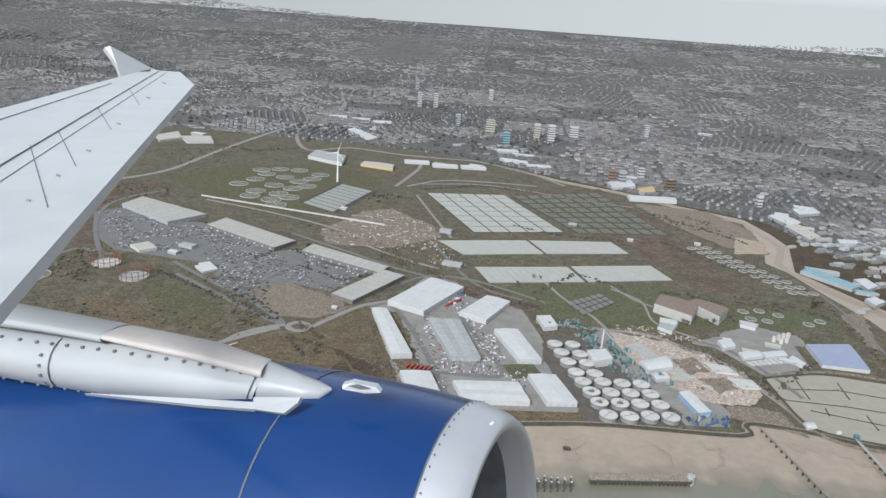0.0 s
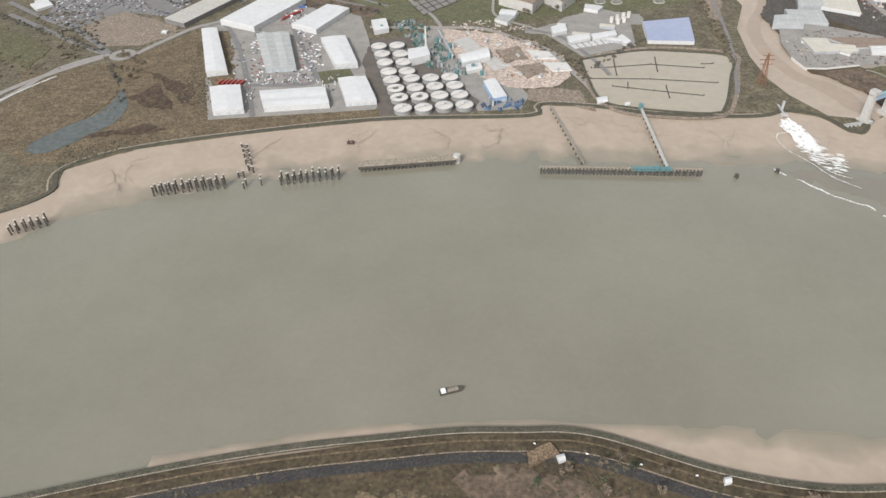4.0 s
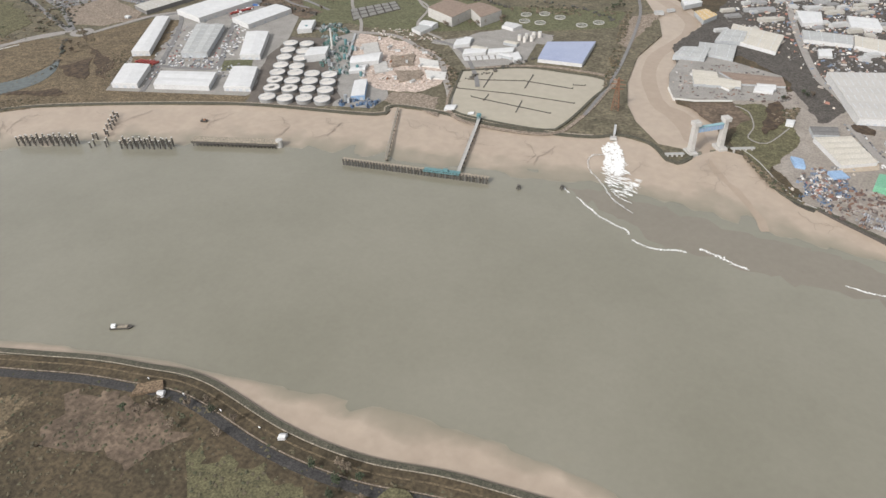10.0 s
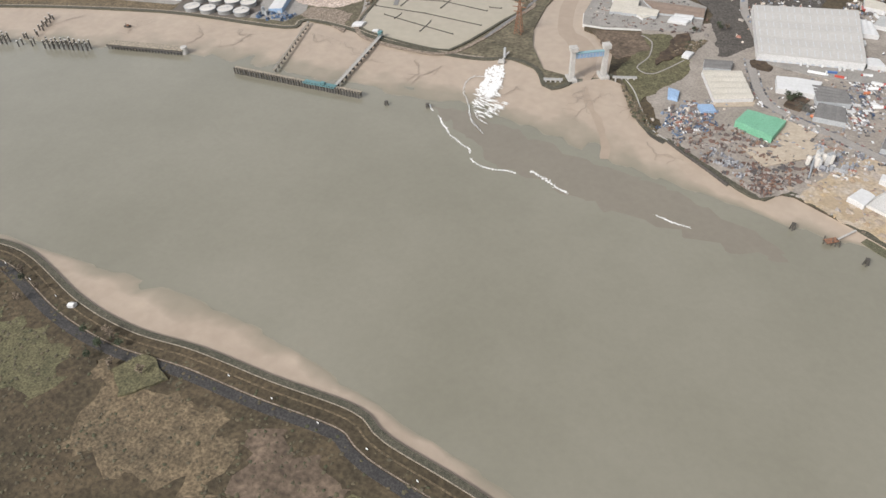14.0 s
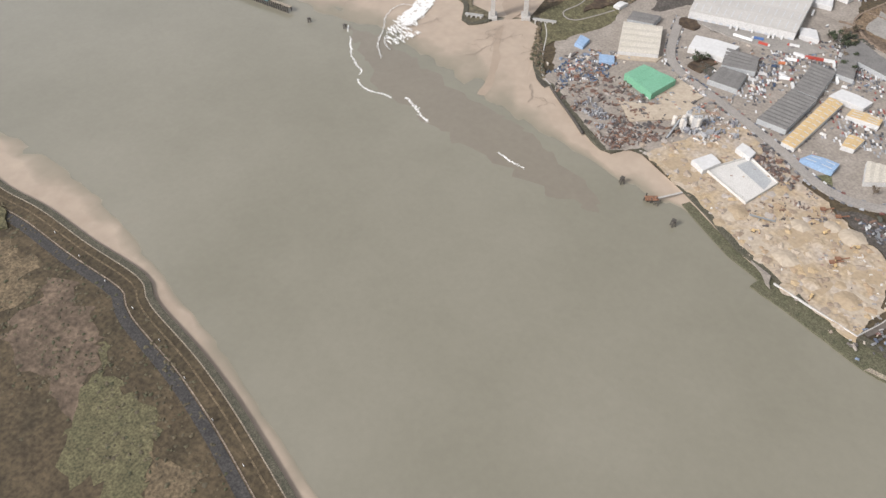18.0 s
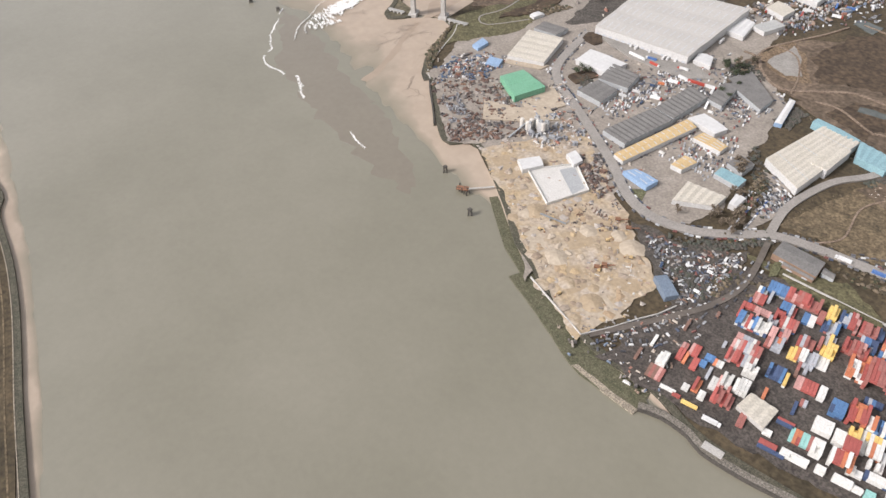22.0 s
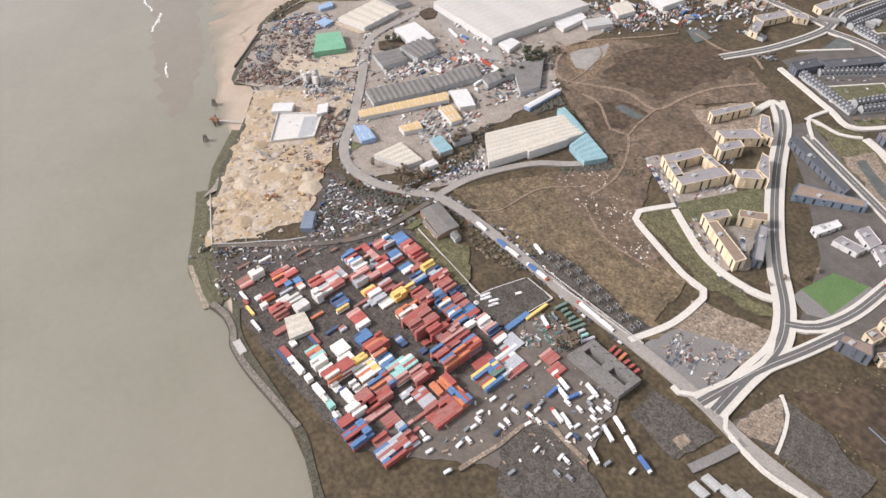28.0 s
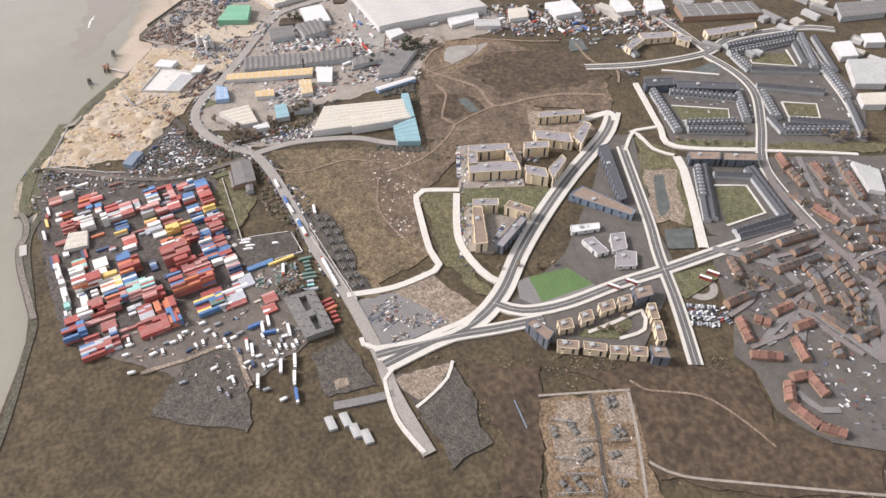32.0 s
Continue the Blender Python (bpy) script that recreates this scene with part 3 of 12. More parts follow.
def shed(name, label, q, h, roof, wall=None, spans=1, rise=0.6, lights=0, doors=(), group="", z=0.0, door_mat=None, arch=False):
    """A hall on the four corners q; ridges run from the side p3-p0 to the side p1-p2. doors: (side, count) pairs."""
    wall = wall or CLAD
    mx, my = quad_at(q, 0.5, 0.5)
    top = root(name, label, name.replace("_", " "), mx, my, z, group)
    loc = [(x - mx, y - my) for x, y in q]
    if sum(loc[i][0] * loc[(i + 1) % 4][1] - loc[(i + 1) % 4][0] * loc[i][1] for i in range(4)) < 0:
        loc = [loc[1], loc[0], loc[3], loc[2]]
    for i in range(4):
        (ax, ay), (bx, by) = loc[i], loc[(i + 1) % 4]
        part("wall", Shape().beam((ax, ay, h / 2), (bx, by, h / 2), 0.16, h), wall, top)
    big = [(x * 1.006, y * 1.006) for x, y in loc]
    wide = math.dist(loc[0], loc[3]) / spans
    for j in range(spans):
        prof = [0.0, 0.5, 1.0] if not arch else [0.0, 0.12, 0.3, 0.5, 0.7, 0.88, 1.0]
        hs = [h, h + rise, h] if not arch else [h + rise * math.sin(math.pi * p) for p in prof]
        v, n = [], len(prof)
        for u in (0, 1):
            for p, zz in zip(prof, hs):
                v.append((*quad_at(big, u, (j + p) / spans), zz + 0.1))
        for u in (0, 1):
            for p, zz in zip(prof, hs):
                v.append((*quad_at(big, u, (j + p) / spans), h - 0.08))
        f = []
        for i in range(n - 1):
            f += [(i, n + i, n + i + 1, i + 1), (2 * n + i, i, i + 1, 2 * n + i + 1), (3 * n + i, 3 * n + i + 1, n + i + 1, n + i)]
        f += [(0, 2 * n, 3 * n, n), (n - 1, 2 * n - 1, 4 * n - 1, 3 * n - 1)]
        part("roof", Shape().add(v, f), roof, top)
        for k in range(lights):
            for side in (0.25, 0.75):
                u = (k + 0.5) / lights
                a, b = quad_at(loc, u, (j + side - 0.16) / spans), quad_at(loc, u, (j + side + 0.16) / spans)
                za = h + rise * (1 - abs(side - 0.16 - 0.5) * 2) + 0.12
                zb = h + rise * (1 - abs(side + 0.16 - 0.5) * 2) + 0.12
                part("rooflight", Shape().beam((*a, za), (*b, zb), 0.55, 0.06), SKYLIGHT, top)
    for side, count in doors:
        (ax, ay), (bx, by) = loc[side], loc[(side + 1) % 4]
        d = math.dist(loc[side], loc[(side + 1) % 4])
        for k in range(count):
            t0, t1 = (k + 0.25) / count, (k + 0.75) / count
            if (t1 - t0) * d > 2.5:
                t0, t1 = (k + 0.5) / count - 1.2 / d, (k + 0.5) / count + 1.2 / d
            hh = min(2.2, h * 0.6)
            part("door", Shape().beam((ax + (bx - ax) * t0, ay + (by - ay) * t0, hh / 2), (ax + (bx - ax) * t1, ay + (by - ay) * t1, hh / 2), 0.3, hh), door_mat or DOOR, top)
    return top


def strewn(name, label, category, ring, n, material, size, tall, seed, z=0.05, long=1.0):
    """Loose boxes, heaps and pieces that nobody could count."""
    rnd = random.Random(seed)
    s = Shape()
    for x, y in spots(ring, int(n * 1.9), rnd):
        if noise.noise((x * 0.16, y * 0.16, seed)) + rnd.uniform(-0.12, 0.12) < -0.02:
            continue
        k = rnd.uniform(*size) * rnd.choice((0.6, 0.85, 1.0))
        s.box(x, y, z, k * rnd.uniform(1, long + 0.6), k * rnd.uniform(0.5, 1), rnd.uniform(*tall), rnd.uniform(0, 3.14), rnd.uniform(0.55, 1))
    return tagged(part(name, s, material), label, category, kind="stuff")


def bushes(name, label, areas, n, r, tall, material, seed, z=0.0):
    rnd = random.Random(seed)
    s = Shape()
    for ring in areas:
        for x, y in spots(ring, n, rnd):
            if noise.noise((x * 0.03, y * 0.03, seed)) + rnd.uniform(-0.3, 0.5) > 0:
                k = rnd.uniform(*r)
                s.clump(x, y, z, k, k * rnd.uniform(*tall), rnd)
    return tagged(part(name, s, material), label, "bushes", kind="stuff")


def rows_of_cars(shape, ring, turn, rnd, fill=0.62, gap=1.25, lane=4.6):
    """Parked cars in double rows with lanes between, over an area."""
    xs, ys = [p[0] for p in ring], [p[1] for p in ring]
    mx, my, reach = sum(xs) / len(xs), sum(ys) / len(ys), max(max(xs) - min(xs), max(ys) - min(ys))
    c, s = math.cos(turn), math.sin(turn)
    for j in range(int(-reach / lane), int(reach / lane)):
        for half in (0, 2.2):
            for i in range(int(-reach / gap), int(reach / gap)):
                u, v = i * gap + rnd.uniform(-0.1, 0.1), j * lane + half
                x, y = mx + c * u - s * v, my + s * u + c * v
                if rnd.random() < fill and inside(x, y, ring) and noise.noise((x * 0.03, y * 0.03, 8)) > -0.22:
                    shape.box(x, y, 0.2, 0.9, 2.05, 0.62, turn + rnd.uniform(-0.04, 0.04), 0.84)


TAKEN = []


def free(x, y, gap):
    """Whether no vehicle or box set down so far stands within gap metres; if so, the place is taken."""
    if any((x - p) ** 2 + (y - q) ** 2 < gap * gap for p, q in TAKEN):
        return False
    TAKEN.append((x, y))
    return True


USED = set()


def stamp(proto, m):
    """Sets the first one down, and copies of it after that."""
    if proto.name in USED:
        return copy_thing(proto, m)
    USED.add(proto.name)
    proto.matrix_basis = m
    return proto


def along(a, b, step):
    """Places from a to b, about step apart, with the way's angle."""
    d = math.dist(a, b)
    n = max(1, round(d / step))
    ang = math.degrees(math.atan2(b[1] - a[1], b[0] - a[0]))
    return [(a[0] + (b[0] - a[0]) * (i + 0.5) / n, a[1] + (b[1] - a[1]) * (i + 0.5) / n, ang) for i in range(n)]

# ---- ground, river and banks ----
NORTH_BANK = [(-4900, -300), (-1500, 60), (-420, 250), (-260, 275), (-212, 302), (-192, 324), (-197, 347), (-164, 372), (-90, 396), (-5, 416), (93, 424), (101, 440), (134, 439), (175, 430), (222, 427), (248, 429), (266, 436), (285, 429), (296, 411), (303, 408), (311, 417), (312, 427)]
CREEK_WEST = [(312, 427)] + [(289.9, 430.9), (273.2, 459.2), (265.3, 484.1), (261.8, 522.6), (265, 575.6), (281.4, 626.2)] + [(277.3, 661.7), (259.8, 722.1), (244.1, 786.5), (228.6, 813.8), (249.8, 891.6), (252.1, 990.2)] + [(175.9, 1045.8), (101.2, 1105.5), (15.9, 1150.9), (-78.2, 1224.7), (-212.6, 1357), (-277.7, 1499.5)]
CREEK_EAST = [(331, 437)] + [(326.1, 469.7), (312.2, 489.6), (299.1, 495.6), (296, 507.5), (294, 534), (297.7, 567.8), (309.8, 602.6), (323.1, 631.4)] + [(322, 672), (293, 721)] + [(255.3, 795.4), (283.2, 896.8), (277.8, 952.8), (262.4, 1018.4)] + [(180.2, 1067.7), (104.3, 1130.1), (17, 1173), (-78.6, 1244.6), (-215.4, 1381.5), (-278.6, 1523)]
EAST_BANK = [(331, 437), (345, 429), (362, 389), (384, 374), (430, 341), (446, 350), (483, 330), (508, 313), (518, 308), (566, 290), (601, 289), (626, 284), (670, 289), (692, 289), (780, 270), (1000, 190), (1700, -150), (4900, -700)]
SOUTH_BANK = [(-4900, -700), (-1500, -150), (-300, 60), (-60, 140), (40, 163), (84, 168), (114, 168), (160, 154), (196, 149), (230, 151), (268, 150), (306, 150), (323, 143), (369, 134), (430, 115), (600, 55), (1000, -120), (4900, -1100)]

part("ground", Shape().prism([(-4950, -4900), (4950, -4900), (4950, 4950), (-4950, 4950)], -4.0, -2.0), MUD)
tagged(bpy.data.objects["ground"], "river bed and ground reaching to the horizon", "ground", kind="structure")
for label, ring in (("low marshland north of the river", NORTH_BANK + CREEK_WEST[1:] + [(-900, 4900), (-4900, 4900)]),
                    ("industrial land east of the creek", EAST_BANK + [(4900, 4900), (-899, 4900)] + CREEK_EAST[:0:-1]),
                    ("scrubby land on the south bank", SOUTH_BANK + [(4900, -4900), (-4900, -4900)])):
    tagged(part("land", Shape().prism(ring, -2.2, 0.0), MARSH if "north" in label else LAND), label, "ground", kind="structure")
tagged(part("river_water", Shape().prism([(-4900, -3000), (4900, -3000), (4900, 600), (-4900, 600)], -1.6, -1.3), WATER), "broad turbid grey-green tidal river", "water", kind="structure")


def shore(name, label, bank, edge, z0, z1, n, rows, material):
    """A strip of mud that falls from the bank to the water's edge."""
    def even(line, m):
        d = [0.0]
        for a, b in zip(line, line[1:]):
            d.append(d[-1] + math.dist(a, b))
        out = []
        for i in range(m):
            t = d[-1] * i / (m - 1)
            k = min(max(j for j in range(len(d)) if d[j] <= t + 1e-9), len(line) - 2)
            u = (t - d[k]) / (d[k + 1] - d[k])
            out.append((line[k][0] + (line[k + 1][0] - line[k][0]) * u, line[k][1] + (line[k + 1][1] - line[k][1]) * u))
        return out
    a, b = even(bank, n), even(edge, n)
    v = []
    for j in range(rows):
        u = j / (rows - 1)
        for p, q in zip(a, b):
            x, y = p[0] + (q[0] - p[0]) * u, p[1] + (q[1] - p[1]) * u
            x += noise.noise((x * 0.05, y * 0.05, 3)) * 1.2 * (u > 0.9)
            y += noise.noise((x * 0.04, y * 0.04, 7)) * 1.5 * (u > 0.9)
            v.append((x, y, z0 + (z1 - z0) * u ** 0.7 + 0.16 * noise.noise((x * 0.08, y * 0.08, 1)) * (0 < u < 1)))
    f = [(j * n + i, j * n + i + 1, (j + 1) * n + i + 1, (j + 1) * n + i) for j in range(rows - 1) for i in range(n - 1)]
    return tagged(part(name, Shape().add(v, f), material), label, "mud", kind="structure")


MOUTH = [(311, 417), (316, 424), (329, 434), (345, 429)]
shore("foreshore", "pale wet mud foreshore below the north bank", NORTH_BANK[4:20] + MOUTH + EAST_BANK[2:12],
      [(-205, 268), (-191, 276), (-172, 290), (-127, 316), (-82, 335), (-10, 351), (51, 365), (96, 365), (196, 364), (237, 366), (262, 372), (285, 363), (311, 355), (354, 343), (396, 334), (420, 330), (438, 328), (462, 320), (485, 322), (512, 307), (530, 299), (566, 287), (601, 286), (626, 282)], -0.45, -1.36, 150, 9, SHORE)
shore("foreshore", "pinkish sandy mud strip along the south bank", SOUTH_BANK[3:16],
      [(-60, 150), (20, 170), (82, 176), (125, 176), (160, 178), (197, 180), (225, 178), (254, 173), (290, 164), (327, 155), (377, 142), (430, 125), (600, 66)], -0.6, -1.36, 90, 6, SHORE)
patch("creek_mud", CREEK_WEST + CREEK_EAST[::-1], -0.9, MUD, "silty tidal creek winding inland between mud banks", "creek")
patch("shadowed_water", ragged(smooth([(238, 364), (262, 368), (285, 361), (311, 353), (354, 341), (396, 332), (425, 318), (452, 300), (430, 296), (398, 302), (365, 306), (341, 311), (307, 319), (292, 326), (276, 338), (258, 352), (238, 364)]), 22, 3), -1.27, DARK_WATER, "darker current of fresh water along the shoal", "water")



def pace(line, m):
    """m places at even paces along a line."""
    d = [0.0]
    for a, b in zip(line, line[1:]):
        d.append(d[-1] + math.dist(a, b))
    out = []
    for i in range(m):
        t = d[-1] * i / (m - 1)
        k = min(max(j for j in range(len(d)) if d[j] <= t + 1e-9), len(line) - 2)
        u = (t - d[k]) / (d[k + 1] - d[k])
        out.append(Vector(line[k]).lerp(Vector(line[k + 1]), u))
    return out


tide = smooth([(320.4, 440.0), (322.1, 415.5), (330.4, 397.7), (340.4, 381.7), (347.4, 363.4), (352.0, 348.4)], 3)
tn = len(tide)
tl, tr2 = sides(tide, 3.4), sides(tide, -3.4)
rise = [-0.45 - 0.91 * min(1.0, k / (tn - 1) + 0.05) ** 0.7 + 0.17 for k in range(tn)]
edge = [0.4 + 0.6 * abs(noise.noise((k * 0.2, 3.3, 1))) * 2 for k in range(tn)]
mid_l = [((a[0] - c[0]) * e + c[0], (a[1] - c[1]) * e + c[1]) for a, c, e in zip(tl, tide, edge)]
mid_r = [((a[0] - c[0]) * e + c[0], (a[1] - c[1]) * e + c[1]) for a, c, e in zip(tr2, tide, edge[::-1])]
tagged(part("tide_channel", Shape().add([(*p, z) for p, z in zip(mid_l, rise)] + [(*p, z) for p, z in zip(mid_r, rise)], [(i, tn + i, tn + i + 1, i + 1) for i in range(tn - 1)]), SHOAL), "shallow grey channel over the mud below the barrier", "water", kind="structure")
left, right = [], []
for k, (a, b) in enumerate(zip(pace(CREEK_WEST, 120), pace(CREEK_EAST, 120))):
    mid, half = 0.5 + 0.16 * math.sin(k * 0.33), 0.16 + 0.06 * noise.noise((k * 0.2, 0, 3))
    left.append(tuple(a.lerp(b, mid - half)))
    right.append(tuple(a.lerp(b, mid + half)))
patch("creek_water", left + right[::-1], -0.88, SHOAL, "shallow turbid stream in the creek's bed", "water")
rnd = random.Random(4)
gully = Shape()
for x, y, ang, d in [(-150, 365, -1.2, 46), (-110, 380, -0.9, 40), (-70, 392, -1.5, 44), (-30, 398, -0.7, 52), (-8, 402, -2.0, 40), (25, 407, -1.0, 48), (60, 412, -0.5, 52), (75, 408, -2.2, 40), (118, 425, -1.5, 52), (146, 420, -1.1, 40), (165, 418, -0.8, 46), (205, 415, -1.6, 44), (225, 412, -1.0, 40), (280, 405, -1.4, 44), (322, 420, -1.3, 70), (345, 405, -1.1, 50), (370, 372, -1.0, 30), (-170, 350, -1.0, 40)]:
    stems = [(x, y, ang, d * 0.8, 0.24, 0)]
    while stems:
        px, py, a, reach, w, deep = stems.pop()
        line = []
        for k in range(int(reach / 1.6)):
            line.append((px, py))
            a += rnd.uniform(-0.75, 0.75) + 0.12 * math.sin(ang - a)
            px, py = px + 1.6 * math.cos(a), py + 1.6 * math.sin(a)
            if deep < 2 and rnd.random() < 0.22:
                stems.append((px, py, a + rnd.choice((-1, 1)) * rnd.uniform(0.8, 1.4), reach * rnd.uniform(0.2, 0.42), w * 0.7, deep + 1))
        if len(line) > 2:
            z = [-0.46 - 0.68 * min(1, max(0.0, math.dist(p, (x, y)) / 52)) for p in line]
            l2, r2 = sides(line, w), sides(line, -w)
            m = len(line)
            gully.add([(*p, zz) for p, zz in zip(l2, z)] + [(*p, zz) for p, zz in zip(r2, z)], [(i, m + i, m + i + 1, i + 1) for i in range(m - 1)])
tagged(part("mud_gullies", gully, GULLY), "dark branching drainage gullies in the mud", "gullies", kind="stuff")

for line, label in ((smooth(NORTH_BANK[3:]), "dark weedy river wall of the north bank"), (smooth(EAST_BANK[:16]), "dark weedy river wall of the east bank"), (smooth(SOUTH_BANK[2:17]), "overgrown embankment of the south bank")):
    tagged(part("river_wall", band(line, 2.6, -0.5, -1.2, 0.35), BANK), label, "river wall", kind="structure")
tagged(part("wall_path", band(smooth(NORTH_BANK[5:16]), 3.9, 2.7, 0, 0.3), STONE), "pale footpath along the river wall", "path", kind="structure")
tagged(part("wall_path", band(smooth(SOUTH_BANK[2:17]), -3.6, -4.3, 0, 0.1), SCRUB), "trodden track along the south embankment", "path", kind="structure")
tagged(part("apron", band(smooth(EAST_BANK[6:11]), -0.4, -5.5, -1.4, -0.75), WEED), "muddy stone apron below the yards", "river wall", kind="structure")

# ---- dyke, ditch and rough grass of the south bank ----
DITCH = mat("dark ditch water and reeds", (0.03, 0.028, 0.026), (0.055, 0.05, 0.045), 6, 0.8, 0.6, 0.3)
line = smooth(SOUTH_BANK[2:17])
tagged(part("ditch", band(line, -9.5, -14.0, -0.05, 0.07), DITCH), "dark reedy ditch behind the embankment", "ditch", kind="structure")
tagged(part("dyke_road", band(line, -8.6, -9.1, -0.05, 0.14), DIRT), "pale dyke road along the ditch", "road", kind="structure")
tagged(part("wall_coping", band(line, -0.2, -0.6, 0.3, 0.5), STONE), "pale coping of the south river wall", "path", kind="structure")
for ring, m, label in (([(60, 148), (96, 150), (120, 140), (104, 118), (66, 122)], HEATH, "reddish rough grass behind the dyke"), ([(128, 140), (176, 130), (190, 104), (140, 108)], ROUGH_GRASS, "olive rough grass behind the dyke"), ([(196, 132), (262, 130), (280, 98), (214, 96)], SCRUB, "tawny rough grass behind the dyke"),
        ([(272, 130), (318, 124), (340, 92), (286, 96)], HEATH, "reddish rough grass behind the dyke"), ([(326, 118), (372, 108), (392, 76), (344, 84)], ROUGH_GRASS, "olive rough grass behind the dyke"), ([(378, 104), (440, 84), (450, 52), (390, 66)], SCRUB, "tawny rough grass behind the dyke"), ([(-20, 130), (50, 140), (54, 112), (-10, 104)], SCRUB, "tawny rough grass behind the dyke")):
    patch("meadow", ragged(ring, 9), 0.03, m, label)
for k, (x, y, ang) in enumerate(q for a, b in (((80, 164), (160, 150)), ((240, 146.5), (330, 136)), ((330, 136), (420, 112))) for q in along(a, b, 21)):
    hut = root("dyke_marker", "small white marker post on the dyke", "marker", x, y, 0.3, "markers on the dyke")
    part("post", Shape().box(0, 0, 0, 0.35, 0.35, 1.4), TIMBER, hut)
    part("board", Shape().box(0, -0.2, 0.8, 0.9, 0.12, 0.8, radians(ang)), WHITE_PAINT, hut)

# ---- the far city ----
CITY_WEST = [(-2500, 1450), (-260, 1330), (-80, 1240), (60, 1160), (180, 1075), (290, 1010), (330, 860), (560, 905), (1500, 800), (4800, 900), (4800, 4880), (-4600, 4880), (-4600, 2000)]
patch("city_ground", CITY_WEST, 0.04, CITY, "built-up city ground fading to the horizon")


def climb(x, y):
    """The far land climbs slowly to low hills on the horizon."""
    return 190 * max(0.0, (math.hypot(x, y) - 2500) / 2400) ** 1.5


AROUND = [math.pi * (0.04 + 0.92 * k / 60) for k in range(61)]
RINGS = [2480 + 130 * j for j in range(20)]
hills = Shape().add([(r * math.cos(a), r * math.sin(a), climb(r * math.cos(a), r * math.sin(a)) + (8 * noise.noise((6 * a, r / 400, 1)) if r > 3000 else 0) + 0.03) for r in RINGS for a in AROUND], [(j * 61 + k, (j + 1) * 61 + k, (j + 1) * 61 + k + 1, j * 61 + k + 1) for j in range(19) for k in range(60)])
tagged(part("far_hills", hills, CITY), "far built-up land rising to the horizon", "ground", kind="structure")
rnd = random.Random(11)
roofs, walls, crowns = Shape(), Shape(), Shape()


def terrace(x, y, ang, d, w, h, rise):
    c, s, base = math.cos(ang), math.sin(ang), climb(x, y)
    v = []
    for a in (-d / 2, d / 2):
        for b, z in ((-w / 2, 0), (-w / 2, h), (0, h + rise), (w / 2, h), (w / 2, 0)):
            v.append((x + c * a - s * b, y + s * a + c * b, z + base))
    walls.add(v, [(0, 1, 6, 5), (3, 4, 9, 8), (0, 4, 3, 2, 1), (5, 6, 7, 8, 9)])
    roofs.add([v[1], v[2], v[3], v[6], v[7], v[8]], [(0, 3, 4, 1), (1, 4, 5, 2)])


cell = 150
for cx in range(-4300, 4700, cell):
    for cy in range(780, 4700, cell):
        mx, my = cx + cell / 2, cy + cell / 2
        if abs(mx + 0.1 * my) > my * 0.95 + 500:
            continue
        ang = 3.4 * noise.noise((mx / 420, my / 420, 2)) + 0.5
        kind = noise.noise((mx / 260, my / 260, 5))
        far = 1.0 if my < 1900 else 1.4 if my < 2800 else 2.0
        c, s = math.cos(ang), math.sin(ang)
        if kind > 0.36:
            for _ in range(26):
                x, y = mx + rnd.uniform(-75, 75), my + rnd.uniform(-75, 75)
                if inside(x, y, CITY_WEST):
                    crowns.clump(x, y, climb(x, y), rnd.uniform(2.5, 6), rnd.uniform(3, 6), rnd)
            continue
        step = 15 * far
        for j in range(int(cell / step)):
            off = -75 + (j + 0.5) * step
            d = 11 * far
            for i in range(int(cell / d)):
                t = -75 + (i + 0.5) * d
                x, y = mx + c * t - s * off, my + s * t + c * off
                if rnd.random() < 0.18 or not inside(x, y, CITY_WEST):
                    continue
                if rnd.random() < 0.16:
                    crowns.clump(x, y, climb(x, y), rnd.uniform(1.2, 2.6) * far, rnd.uniform(2.5, 4.5), rnd)
                else:
                    terrace(x, y + rnd.uniform(-0.6, 0.6), ang + rnd.uniform(-0.04, 0.04), d * rnd.uniform(0.7, 1.02), 4.6 * far ** 0.6, rnd.uniform(2.4, 3.2), 1.5)
tagged(part("city_roofs", roofs, FAR_ROOF), "endless brown and grey roofs of terraced streets", "houses", kind="stuff")
tagged(part("city_walls", walls, FAR_WALL), "brick and rendered walls of terraced streets", "houses", kind="stuff")
tagged(part("city_trees", crowns, CITY_TREES), "bare trees between the streets", "trees", kind="stuff")
works = Shape()
for cx, cy, n, spread in ((420, 700, 26, 110), (400, 820, 26, 110), (520, 800, 18, 110), (380, 930, 18, 100), (-90, 1420, 16, 90), (90, 1400, 14, 80), (300, 1250, 12, 70), (420, 1000, 16, 80), (560, 930, 18, 90), (-420, 1500, 10, 100), (900, 1500, 8, 120), (1400, 1300, 8, 120), (300, 2100, 14, 200), (-300, 2300, 12, 200), (900, 2500, 10, 250), (-900, 2000, 12, 160), (1800, 2200, 9, 250)):
    for _ in range(int(n * 2.4)):
        works.box(cx + rnd.gauss(0, spread * 0.5), cy + rnd.gauss(0, spread * 0.35), 0, rnd.uniform(5, 17), rnd.uniform(3.5, 8), rnd.uniform(2.2, 3.6), 0.4 + rnd.uniform(-0.2, 0.2), 0.98)
tagged(part("far_sheds", works, FAR_SHED), "pale industrial sheds among the streets", "sheds", kind="stuff")


